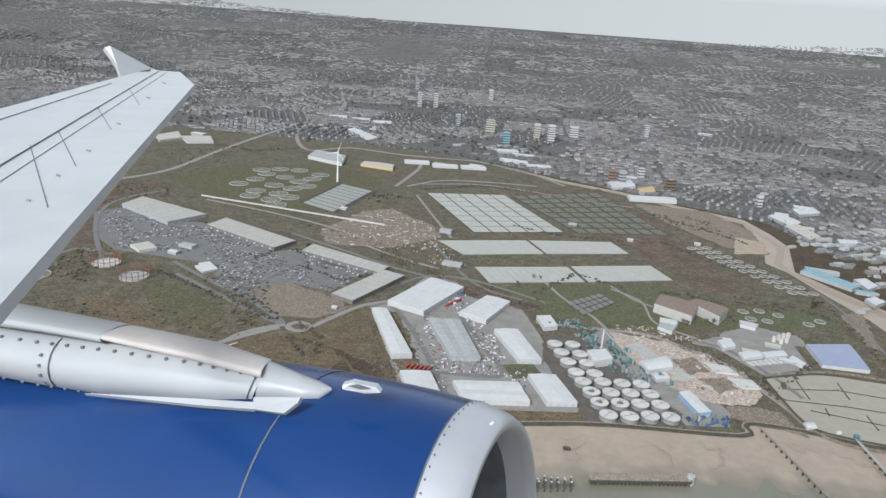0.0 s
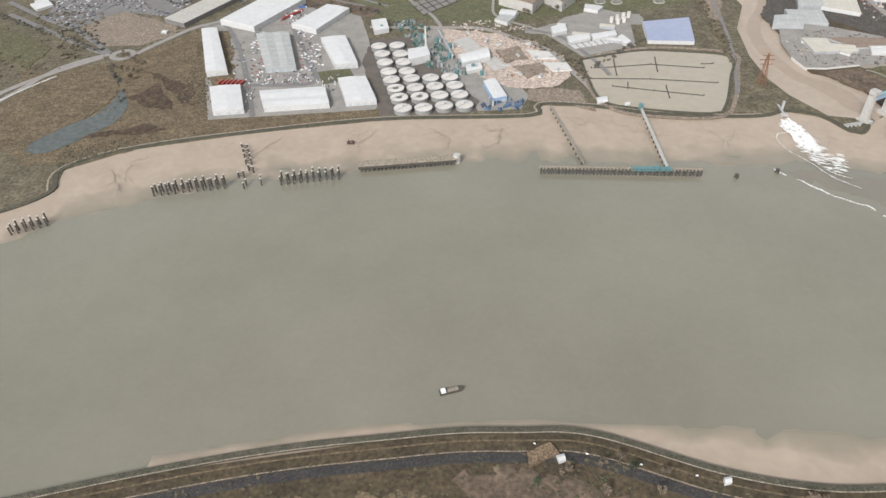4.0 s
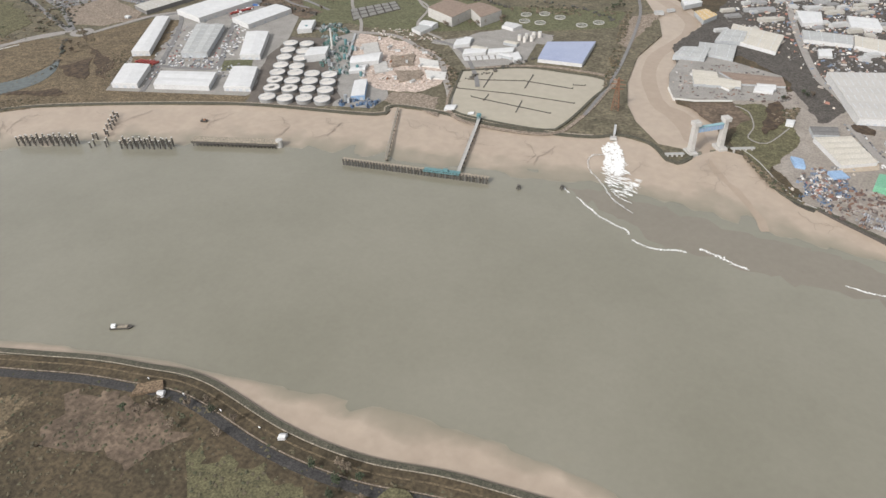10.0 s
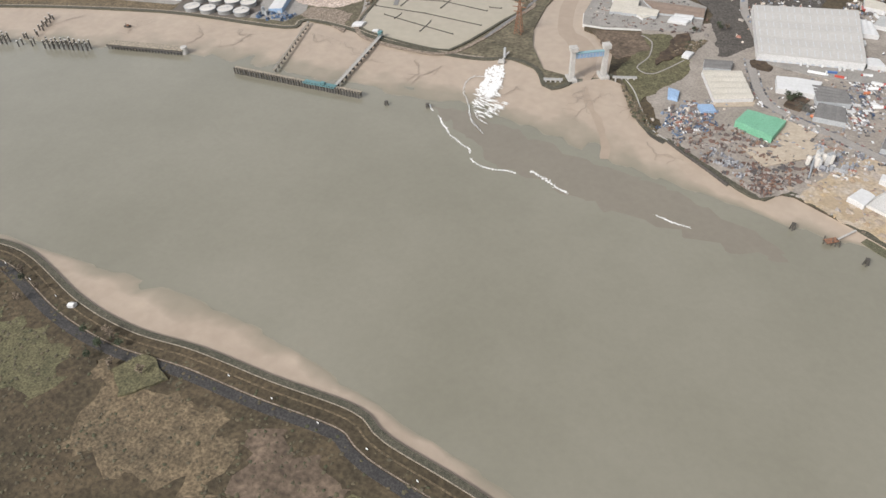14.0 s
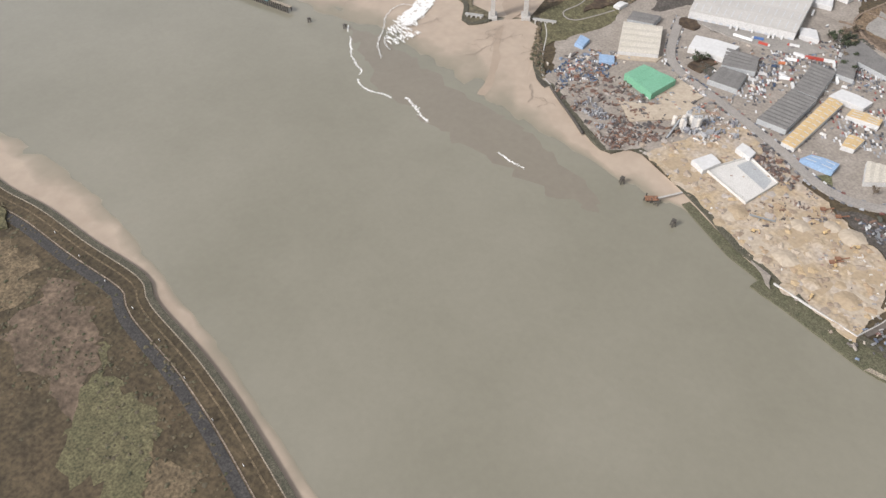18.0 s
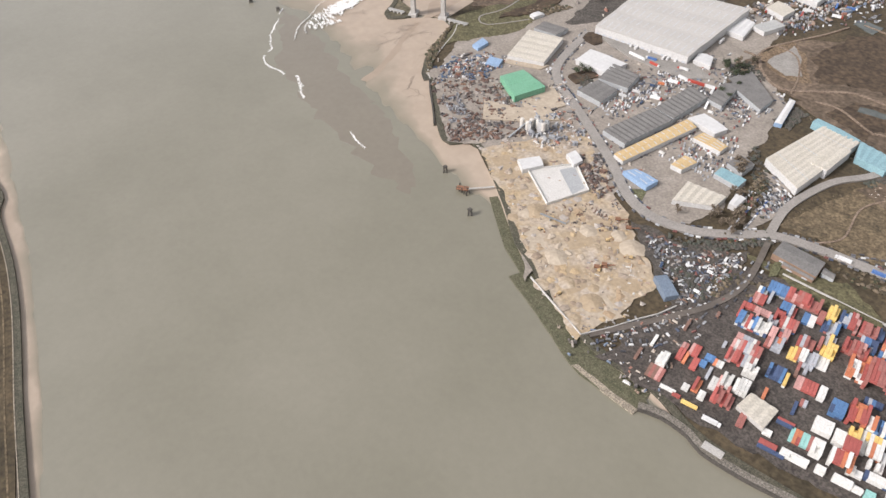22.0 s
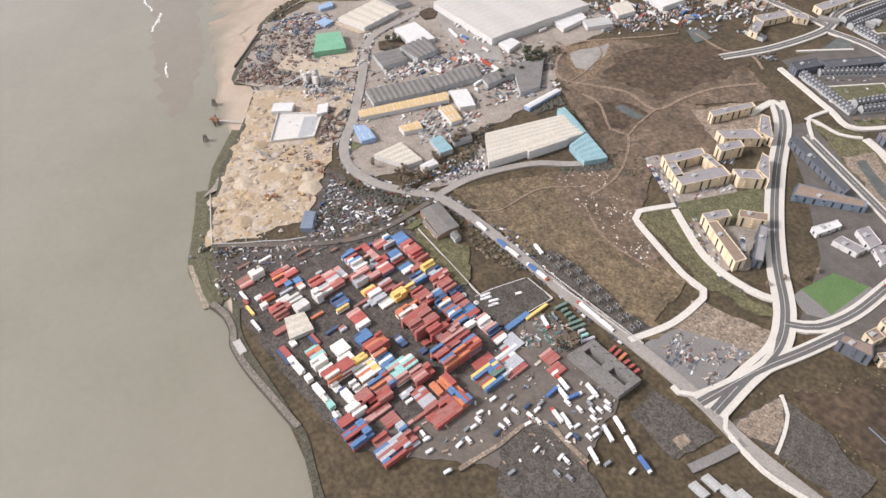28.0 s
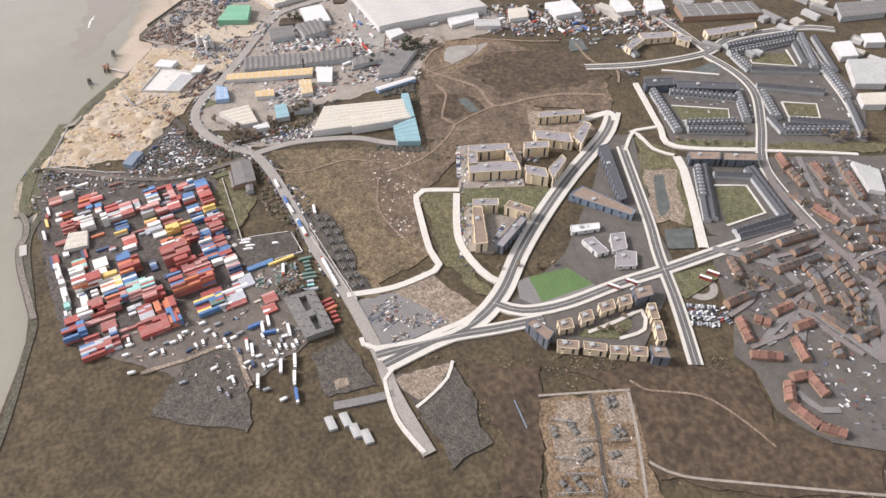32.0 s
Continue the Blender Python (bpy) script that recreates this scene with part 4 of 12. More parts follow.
def tower_block(x, y, h, w, d, turn, wall, label):
    top = root("tower_block", label, "tower block", x, y, 0, "tower blocks of the town centre")
    top.rotation_euler[2] = turn
    part("body", Shape().box(0, 0, 0, w, d, h), wall, top)
    part("roof_plant", Shape().box(0, 0, h, w * 0.4, d * 0.5, 1.4), GREY_CLAD, top)
    for k in range(int(h / 5)):
        part("window_band", Shape().box(0, 0, 2 + k * 5, w + 0.12, d + 0.12, 1.6), GLASS, top)


for x, y, h, w, d, turn, wall, label in [(-345, 1985, 40, 11, 11, 0.3, CLAD, "pale concrete tower block with dark window bands"), (-300, 1990, 40, 11, 11, 0.3, CLAD, "pale concrete tower block with dark window bands"),
        (5, 1560, 38, 14, 12, 0.2, CLAD, "white tower block over the town centre"), (-25, 1590, 34, 12, 12, 0.2, CREAM_ROOF, "cream tower block over the town centre"), (-90, 1480, 26, 14, 10, 0.2, TEAL, "glass-green office block in town"),
        (95, 1190, 24, 9, 9, 0.4, BRICK_WALL, "dark brick tower block in town"), (110, 1180, 24, 9, 9, 0.4, GREY_CLAD, "grey concrete tower block in town"), (185, 1160, 20, 14, 8, 0.4, BRICK_WALL, "brown brick slab block"), (150, 1240, 20, 9, 9, 0.3, CLAD, "pale concrete tower block in town"),
        (-130, 1620, 30, 20, 9, 0.2, CREAM_ROOF, "long cream slab block"), (60, 1640, 28, 18, 9, 0.2, CLAD, "pale concrete slab block of flats"), (-210, 1700, 26, 10, 10, 0.1, GREY_CLAD, "grey concrete tower block in town"), (310, 1110, 18, 8, 8, 0.2, CLAD, "pale tower block beside terraced streets"),
        (240, 1750, 30, 10, 10, 0.2, CLAD, "pale concrete tower block in town"), (-420, 2450, 36, 12, 12, 0.2, GREY_CLAD, "grey tower block in the haze"), (-160, 2300, 34, 12, 12, 0.2, CLAD, "pale tower block in the haze")]:
    tower_block(x, y, h, w, d, turn, wall, label)

# main roads that wind through the far side
for line, wide in (([(-618.6, 908.3), (-580.9, 996.5), (-573.7, 1190.1), (-554.3, 1436.5), (-522, 1672.5), (-526.6, 1846), (-680.9, 2402.7), (-762.5, 2621.9)], 9), ([(-526.6, 1846), (-616.5, 2463.4), (-600.3, 3045.5), (-548.3, 4001.8)], 9), ([(-522, 1672.5), (-526.5, 1504.2), (-503.9, 1372.4), (-441.3, 1240.3), (-375.6, 1292.3), (-265.1, 1270.1), (-140.9, 1273.9)], 7), ([(-140.9, 1273.9), (-48.7, 1213.4), (14.8, 1129.5)], 6),
                   ([(-242.2, 1022.5), (-227.7, 1156.8), (-233.3, 1229.9)], 6), ([(-226.2, 1029.2), (-181.7, 1088), (-120.3, 1105.8), (-30.7, 1110.6)], 5)):
    road(line, wide, PALE_ROAD, "grey dual carriageway winding towards the town", 0.2)

# ---- roads and ground west of the creek ----
patch("scrub_field", [(-298.1, 481.3), (-270, 485), (-226.9, 502.2), (-213.9, 524.1), (-184.1, 567.8), (-149.9, 478.9), (-124.1, 412.8), (-80.4, 401.9), (-116.7, 392.1), (-147, 383.2), (-170.7, 365.5), (-198.2, 355), (-225.4, 351.7), (-265.5, 378.9)], 0.05, SCRUB, "tussocky brown grassland by the pond")
patch("warehouse_yard", [(-186, 572.2), (-169.3, 582.2), (-145.2, 662.4), (-108.6, 646.9), (-59.6, 624.6), (-36.6, 548), (-10.9, 438.6), (-13.6, 429.5), (-126.6, 411.4)], 0.10, YARD, "grey concrete yards between the warehouses")
patch("bank_verge", [(-124.3, 413.9), (-13.6, 432.4), (-9.2, 416.1), (-80.4, 401.9), (-112.5, 397.9)], 0.07, SCRUB, "strip of dead brown grass by the river wall")
patch("lawn", [(-66.2, 486.3), (-43.3, 494.3), (-35.3, 476.5), (-57.9, 465.6)], 0.14, GRASS, "small mown lawn beside a warehouse", "lawn")
patch("building_plot", [(-295.9, 564.7), (-273.7, 607.1), (-211.3, 573.5), (-201.9, 556.1), (-223.7, 532.9), (-253.8, 528.8)], 0.06, DIRT, "cleared brown building plot")
patch("car_park", [(-381.5, 711.7), (-313.1, 685.2), (-289.4, 697.9), (-245.2, 659.9), (-204.4, 653.9), (-226.9, 593.9), (-272.9, 605.1), (-296.9, 564.5), (-336.6, 585.7), (-351.4, 644.5)], 0.08, ROAD, "retail car park full of parked cars", "car park")
patch("car_park", [(-556.8, 759.7), (-532.2, 787.1), (-460.3, 749.1), (-411.2, 761.8), (-314.1, 691.9), (-338.2, 629.1), (-463.4, 643.2), (-503.7, 676.3)], 0.08, ROAD, "large grey car park round a superstore", "car park")
patch("field", [(-554, 941.8), (-530.3, 1035.8), (-351, 1134.2), (-262.6, 1040.3), (-289.6, 889.2), (-342.6, 830.4), (-469.2, 871.4)], 0.05, ROUGH_GRASS, "olive field round the filter beds")
patch("field", [(-693.5, 881.5), (-619.8, 913.4), (-543.6, 921.1), (-558.8, 825.4), (-554.3, 751.9), (-490, 653.7), (-530.6, 640.2)], 0.04, HEATH, "dark thicket beside the dual carriageway")
patch("spoil_ground", [(-286.2, 770.9), (-257.6, 870.8), (-226.7, 895.3), (-164.8, 839.7), (-147.4, 792.2), (-199.9, 731.8), (-266.3, 729)], 0.07, DIRT, "pale spoil heaps at the sewage works")
patch("lawn", [(-65.1, 645.3), (-15, 675.3), (15.7, 685.6), (13.9, 599.8), (-13.5, 591.2), (-50.4, 600.6)], 0.06, GRASS, "green grass around the works", "lawn")
patch("lawn", [(-40, 661.2), (-16.2, 676.4), (100, 702.8), (108, 670.8), (151.3, 671.3), (246.7, 679.2), (241, 636.1), (183.9, 613.6), (139.3, 607.4), (64.4, 583.2), (21.7, 586.6), (-37.3, 607.6)], 0.05, GRASS, "green grass around the works", "lawn")
patch("tank_farm", [(-34.4, 547.8), (-3.5, 552), (57.6, 445.7), (55.9, 428.1), (-5.7, 414.8), (-35.5, 503.8)], 0.10, LORRY_YARD, "brown gravelled ground under the tanks", "yard")
patch("works_yard", [(-3.5, 547.7), (21.4, 577.4), (64.8, 517), (93.1, 453.1), (87.2, 433.7), (56, 429.8)], 0.09, YARD, "cluttered works yard", "yard")
patch("construction_site", [(21.2, 570.1), (69.3, 561.7), (101, 545.2), (119.3, 518.1), (124.8, 485.8), (109.8, 466.4), (82.9, 463), (63.6, 474.6), (37.2, 513.3)], 0.11, RUBBLE, "pinkish construction site strewn with materials", "building site")
patch("works_yard", [(104.2, 566.4), (132.1, 587.9), (180.3, 599), (178.6, 539.6), (135.3, 518.7), (112.6, 554.9)], 0.10, YARD, "pale gravel yard with sheds", "yard")
patch("reedbed", [(251.2, 668.8), (279.2, 683.7), (254.4, 591), (246.8, 598.9)], 0.05, DIRT, "brown reeds on the creek bank")
patch("reedbed", [(111.5, 1055.1), (216.2, 1044.5), (254.3, 954.5), (245, 876.7), (200.2, 862), (143.1, 957)], 0.05, DIRT, "brown saltings by the upper creek")
patch("reedbed", [(222, 917.3), (253.1, 903), (244.7, 854.1), (201, 840.1)], 0.08, SAND, "sandy saltings by the upper creek")
patch("works_ground", [(-74.2, 1053.7), (68.8, 1131.5), (145, 891.2), (183.5, 713.3), (132.7, 690.8), (78.7, 822.3), (21.8, 861.6)], 0.05, HEATH, "dark ground between old filter beds")
patch("quay_ground", [(94.5, 462.6), (129.7, 463.9), (131.5, 446.1), (139.4, 432.9), (108.4, 443.2), (92.1, 447)], 0.10, DIRT, "trodden earth by the jetties")

for line, wide, m, label in (([(-293, 420.8), (-283.6, 451.1), (-273.1, 484.6), (-257.7, 503.6), (-242.9, 513.7)], 4.6, PALE_ROAD, "grey access road to the roundabout"), ([(-221.2, 514.9), (-208.5, 540.1), (-191.6, 568.6), (-170.2, 585.9), (-156.9, 610.9)], 5, PALE_ROAD, "grey access road to the warehouses"),
        ([(-243.7, 516), (-268, 538.2), (-301.2, 565.8), (-334.8, 586), (-392.5, 626.8)], 4.4, ROAD, "road beside the retail park"), ([(-156.9, 610.9), (-147, 639.2), (-127.3, 665)], 4, ROAD, "road behind the retail park"),
        ([(-184.1, 567.8), (-168, 576.6), (-139.2, 525.9), (-113.8, 463), (-96.6, 416.3)], 4, ROAD, "service road between warehouses"), ([(-105.1, 569.4), (-80.1, 510.1), (-65.9, 469.2), (-113.8, 463)], 4, ROAD, "service road between warehouses"),
        ([(-39.3, 573.7), (-14.2, 572.5), (21.3, 572.8), (56.3, 571.3), (88, 547.5), (111.2, 526.9), (124.4, 495.9), (136.4, 467.9), (142.3, 444.6)], 4.6, PALE_ROAD, "road curving round the construction site"), ([(-42.7, 716.5), (-15.5, 642.1), (11.1, 599.5), (22.9, 568.6)], 3, PALE_ROAD, "works road through the grass"),
        ([(37, 684), (55, 652.1), (71.3, 638.2)], 2.5, PALE_ROAD, "works road through the grass"), ([(134.8, 480.5), (142.3, 444.6), (165.2, 427.9), (217.9, 426.4), (235.3, 453.3), (247.2, 498.2), (250.5, 526.5), (209.7, 536), (176.9, 533.2), (135, 517.2)], 3, DIRT, "perimeter road of the storm pond"),
        ([(237.7, 459.5), (248, 511.9), (255.1, 573.9), (259.2, 669.9), (253.1, 727.4)], 2.6, ROAD, "track along the creek bank"), ([(-250.8, 843.9), (-179.4, 811.7), (-102, 657), (-51.7, 620.5)], 3, ROAD, "road past the sewage works"), ([(-456.4, 629), (-495.4, 634.7), (-505.2, 604.6), (-514.5, 593.2)], 5, ROAD, "road round the gas holders"), ([(-452.7, 604.8), (-518.3, 700.3), (-551.5, 770.6), (-554.6, 827), (-526.4, 881.3)], 5, ROAD, "ring road of the retail park")):
    road(line, wide, m, label)
ring_x, ring_y = [(-231.9, 513.5)][0]
tagged(part("roundabout", Shape().ring(ring_x, ring_y, 0.02, 0.19, 5.5, 10.5, 32), PALE_ROAD), "small roundabout with a grassed island", "road", kind="structure")
tagged(part("pond_water", Shape().prism(smooth([(-233.6, 366.5), (-234.1, 382.8), (-219.8, 401.9), (-208.3, 416.6), (-204.9, 438.3), (-206.9, 454.3), (-193.1, 433.6), (-189.1, 413.2), (-194.1, 397.4), (-207.1, 377.3), (-220.5, 364.2), (-233.6, 366.5)]), 0.0, 0.3), POND), "grey pond in the rough grass", "pond", kind="structure")

# ---- white warehouses ----
WH = "warehouses by the river"
shed("warehouse", "large white warehouse with rows of rooflights", [(-170.3, 575.3), (-140.4, 643.3), (-107, 627), (-136.2, 560.4)], 5, WHITE_ROOF, CLAD, 2, 0.7, 9, ((3, 4), (2, 6)), WH)
shed("warehouse", "white warehouse with rows of rooflights", [(-106, 568.5), (-84.4, 613.5), (-62.6, 604.3), (-82.2, 556.4)], 4.5, WHITE_ROOF, CLAD, 1, 0.7, 8, ((3, 3), (2, 4)), WH)
shed("warehouse", "long narrow white warehouse beside brown scrub", [(-180.5, 556.4), (-148.8, 475.5), (-133.7, 479.6), (-167.9, 559)], 4.5, WHITE_ROOF, CLAD, 1, 0.6, 0, ((1, 3), (0, 5)), WH)
shed("warehouse", "grey-roofed warehouse between white ones", [(-130.5, 547.2), (-104.9, 483.3), (-82.7, 487.7), (-104.2, 551.6)], 4.5, GREY_ROOF, GREY_CLAD, 2, 0.7, 7, ((1, 4), (2, 5)), WH)
shed("warehouse", "white warehouse beside a small lawn", [(-74.6, 540.2), (-53.2, 490.8), (-36.5, 494.5), (-55.3, 545.3)], 4.5, WHITE_ROOF, CLAD, 1, 0.6, 0, ((1, 3), (0, 5)), WH)
shed("warehouse", "low white warehouse at the yard's corner", [(-138.5, 452.6), (-124.2, 417), (-103.5, 420.8), (-117, 456.7)], 4, WHITE_ROOF, CLAD, 1, 0.6, 0, ((1, 3),), WH)
shed("warehouse", "broad white warehouse along the river bank", [(-99.8, 447.3), (-54.1, 455.7), (-45.6, 430.5), (-90, 423.1)], 4, WHITE_ROOF, CLAD, 2, 0.5, 0, ((3, 6),), WH)
shed("warehouse", "white warehouse along the river bank", [(-46.9, 469.1), (-34.2, 433.1), (-13.4, 436.9), (-26.8, 473)], 4, WHITE_ROOF, CLAD, 1, 0.6, 0, ((1, 4),), WH)
# ---- retail park ----
shed("superstore", "wide flat white superstore with car parks", [(-536.3, 786.5), (-531.1, 826), (-426.9, 778.7), (-453.2, 735.5)], 4.5, SHOP_ROOF, GREY_CLAD, 3, 0.3, 5, ((2, 5),), "retail park")
shed("shop_terrace", "long pale shop building with glazed front", [(-408.6, 740.5), (-312.2, 686.6), (-298.5, 715.7), (-399.8, 773.2)], 4, SHOP_ROOF, DARK_ROOF, 2, 0.3, 8, ((0, 9),), "retail park")
shed("shop_terrace", "long pale shop building with glazed front", [(-281.7, 685.6), (-191.7, 644.5), (-186.2, 664.2), (-276.6, 710.6)], 4, SHOP_ROOF, DARK_ROOF, 2, 0.3, 10, ((0, 9),), "retail park")
shed("shop_terrace", "pale shop building at the end of the retail park", [(-222.2, 580.3), (-188.9, 653.1), (-166.7, 643.5), (-200.4, 568.9)], 4, SHOP_ROOF, DARK_ROOF, 2, 0.3, 8, ((0, 5),), "retail park")
shed("pavilion", "small white pavilion roof in a car park", [(-366.4, 616.9), (-356.2, 628.5), (-343.3, 615.8), (-352.8, 603.2)], 2, WHITE_ROOF, CLAD, 1, 0.5)
shed("pavilion", "low white restaurant roof in a car park", [(-366.6, 624.9), (-358.5, 631.9), (-346.7, 618.7), (-353.4, 609.9)], 2, WHITE_ROOF, CLAD, 1, 0.5)
shed("depot", "pale depot roof beside the car park", [(-452.7, 654.5), (-440.7, 668.4), (-422.9, 652.8), (-434.9, 639.5)], 3, CREAM_ROOF, CLAD)
shed("depot", "pale roofs beyond the wing of scrub", [(-726.2, 1234.8), (-708.6, 1287.4), (-673.5, 1230.6), (-694.2, 1187)], 4, CREAM_ROOF, CLAD, 2)
shed("depot", "pale depot roof beside the dual carriageway", [(-682.9, 1245.6), (-637.9, 1270.9), (-609.4, 1220.3), (-649.8, 1198.5)], 4, CREAM_ROOF, CLAD, 2)
shed("incinerator_hall", "long grey hall near the wind turbine", [(-417.8, 1161.8), (-419, 1217), (-359.4, 1190.5), (-350.5, 1127.5)], 6, GREY_ROOF, CLAD, 2, 0.5, 4)
shed("depot", "long cream-fronted depot by a dual carriageway", [(-322.3, 1141.3), (-321.3, 1166.9), (-269.8, 1161), (-265.1, 1124.6)], 4, CREAM_ROOF, YELLOW_ROOF, 1)
shed("depot", "white depot with a bright roof", [(-427.7, 1483.6), (-417.2, 1506.8), (-348.3, 1411.2), (-356.3, 1377.9)], 4, WHITE_ROOF, CLAD)
for k, (x, y) in enumerate([(-491.4, 1660.8), (-433.5, 1646.8), (-379.3, 1631.6), (-234.4, 1203.2), (-183.8, 1191.4), (-135.7, 1198.5), (-82.1, 1391.2), (-64.1, 1282.9), (-23.5, 1259.6)]):
    shed("depot", "white industrial shed on the estate", [(x - 22, y - 9), (x + 20, y - 2), (x + 16, y + 16), (x - 26, y + 9)], 4, WHITE_ROOF, CLAD, 2, 0.5, 0, (), "industrial estate by the town")
shed("depot", "white shed with a yellow roof beside it", [(86.4, 1175.6), (128.2, 1211.3), (130.3, 1159.9), (91, 1135.4)], 4, WHITE_ROOF, CLAD)
shed("depot", "bright yellow-roofed shed by the creek", [(131.2, 1147.9), (159.5, 1172.1), (157.6, 1134.6), (130.9, 1116)], 4, YELLOW_ROOF, CLAD)
shed("depot", "long white riverside shed by the upper creek", [(107.4, 1091.3), (182.2, 1102.4), (179.5, 1076), (108.2, 1065.9)], 4, WHITE_ROOF, CLAD, 1)
for q, m in (([(354.8, 1096.8), (394.9, 1121.9), (392, 1085.4), (353.9, 1064.1)], WHITE_ROOF), ([(301.6, 1038.6), (326.1, 1066.8), (339.4, 1015.1), (317.3, 985.2)], WHITE_ROOF), ([(307.3, 987.9), (327.9, 1013.2), (340.1, 947.9), (317.7, 924.9)], CREAM_ROOF), ([(389.6, 890.6), (397.3, 904.2), (435.3, 885.6), (425.1, 867.2)], WHITE_ROOF), ([(257.1, 786.1), (272.2, 803.1), (305.5, 751.7), (293.5, 740.8)], TEAL),
             ([(306.6, 682.6), (315.8, 691.8), (326.3, 677.6), (314.7, 659.9)], YELLOW_ROOF), ([(308.9, 773.9), (324.5, 781.8), (326.9, 758.9), (310.9, 743.4)], WHITE_ROOF), ([(293.8, 712.1), (307.1, 721.4), (312.9, 710.1), (297.2, 696)], WHITE_ROOF), ([(358.2, 941), (385.1, 945.2), (379.3, 929), (354.1, 921.2)], WHITE_ROOF), ([(331.9, 643.7), (350.7, 641.3), (346.5, 616.8), (324.3, 613.8)], GREY_ROOF), ([(299.2, 594.9), (320.8, 597.9), (316.6, 573.3), (292.3, 574.2)], GREY_ROOF)):
    shed("factory", "sheet-roofed factory on the creek's east side", q, 4, m, GREY_CLAD, 2, 0.5, 3, (), "factories along the creek")

# ---- gas holders ----
for (x, y), lid, label in zip([(-448.6, 603.8), (-406.9, 578.4), (-489, 558.2)], (TANK_LID, GREY_ROOF, DIRT), ("gas holder sunk low with a white lid", "empty gas holder inside its iron frame", "brown earth-filled gas holder base")):
    top = root("gas_holder", label, "gas holder", x, y, 0, "old gas holders")
    part("tank", Shape().ring(0, 0, 0, 1.2, 12.2, 13, 36), CONCRETE, top)
    part("lid", Shape().round(0, 0, 0, 0.9, 12.1, 12.1, 36, 0.8), lid, top)
    if lid is not DIRT:
        for k in range(16):
            a = k * math.pi / 8
            part("column", Shape().box(13.2 * math.cos(a), 13.2 * math.sin(a), 0, 0.5, 0.5, 9, a), RUST, top)
        for z in (4.5, 8.6):
            part("girder_ring", Shape().ring(0, 0, z, z + 0.4, 13.0, 13.4, 16), RUST, top)

# ---- wind turbine ----
x, y = [(-329.4, 1016.8)][0]
turbine = root("wind_turbine", "white wind turbine standing still by the beds", "wind turbine", x, y)
part("mast", Shape().round(0, 0, 0, 44, 1.4, 0.8, 14), WHITE_PAINT, turbine)
part("nacelle", Shape().box(0, -0.6, 44, 1.8, 4.2, 1.8), WHITE_PAINT, turbine)
part("hub", Shape().round(0, -3.2, 44.3, 45.6, 0.7, 0.5, 10), WHITE_PAINT, turbine)
for k in range(3):
    a = 0.35 + k * 2 * math.pi / 3
    part("blade", Shape().add([(0.6 * math.cos(a), -3.1, 45 - 0.6 * math.sin(a)), (-0.6 * math.cos(a), -3.3, 45 + 0.6 * math.sin(a)), (18 * math.sin(a), -3.3, 45 + 18 * math.cos(a)), (0.6 * math.cos(a) + 4 * math.sin(a), -2.9, 45 - 0.6 * math.sin(a) + 4 * math.cos(a))], [(0, 1, 2), (0, 2, 3), (0, 3, 1), (1, 3, 2)]), WHITE_PAINT, turbine)

# ---- sewage works: basins and filter beds ----
def basin_block(name, label, q, nu, nv, gap, fill, rim, group, h=0.8):
    mx, my = quad_at(q, 0.5, 0.5)
    top = root(name, label, "tanks", mx, my, 0, group)
    child("basin_floor", Shape().prism(q, 0.02, h * 0.55), rim, top)
    for i in range(nu):
        for j in range(nv):
            c = [quad_at(q, (i + a) / nu, (j + b) / nv) for a, b in ((gap, gap), (1 - gap, gap), (1 - gap, 1 - gap), (gap, 1 - gap))]
            child("bay", Shape().prism(c, h * 0.5, h), fill, top)
    return top


BASINS = "settling basins of the sewage works"
basin_block("aeration_lanes", "pale aeration lanes divided by dark walkways", [(-192.1, 998.7), (-79.5, 1029.6), (-0.6, 861.3), (-111.2, 823.2)], 5, 8, 0.05, BED, PLOT, BASINS)
basin_block("aeration_lanes", "mossy dark filter lanes with pipes", [(-69.5, 1030), (64.2, 1102.1), (134.7, 892.7), (16.2, 862.1)], 7, 8, 0.12, BED_DARK, PLOT, BASINS)
for q in ([(-149.3, 777.8), (-48.4, 811.6), (-28.1, 766.5), (-116.3, 736.2)], [(-44.4, 813), (54, 839), (70.1, 798), (-24.3, 767.7)], [(-101.3, 699.5), (-4.3, 729.5), (11.7, 687.4), (-83.9, 657.6)], [(0.1, 732.7), (88.6, 761.9), (105, 720.1), (15.7, 688.6)]):
    basin_block("settling_tank", "broad pale settling tank with thin walkways", q, 14, 1, 0.03, BED, FILTER, BASINS)
basin_block("filter_lanes", "grey filter lanes by the wind turbine", [(-346.3, 884.6), (-324.4, 1007.3), (-262.9, 977.2), (-287.4, 848.4)], 9, 1, 0.1, FILTER, PLOT, BASINS)
basin_block("sludge_lanes", "dark sludge lanes beside a field", [(-11.4, 626.6), (23.9, 658.9), (36.8, 638.7), (3.7, 598.4)], 6, 3, 0.1, SLUDGE, PLOT, BASINS)
proto = root("round_filter_bed", "round grey filter bed with rotating arms", "filter bed", group="round filter beds")
part("bed_wall", Shape().ring(0, 0, 0, 0.9, 12.4, 13.3, 28), CONCRETE, proto)
part("bed", Shape().round(0, 0, 0.05, 0.7, 12.4, 12.4, 28), BED_DARK, proto)
part("walkway_ring", Shape().ring(0, 0, 0.1, 0.85, 6.3, 6.8, 24), FILTER, proto)
part("arm", Shape().beam((-12.2, 0, 1.0), (12.2, 0, 1.0), 0.5, 0.2), STEEL, proto)
part("pivot", Shape().round(0, 0, 0.6, 1.6, 0.5, 0.4, 8), STEEL, proto)
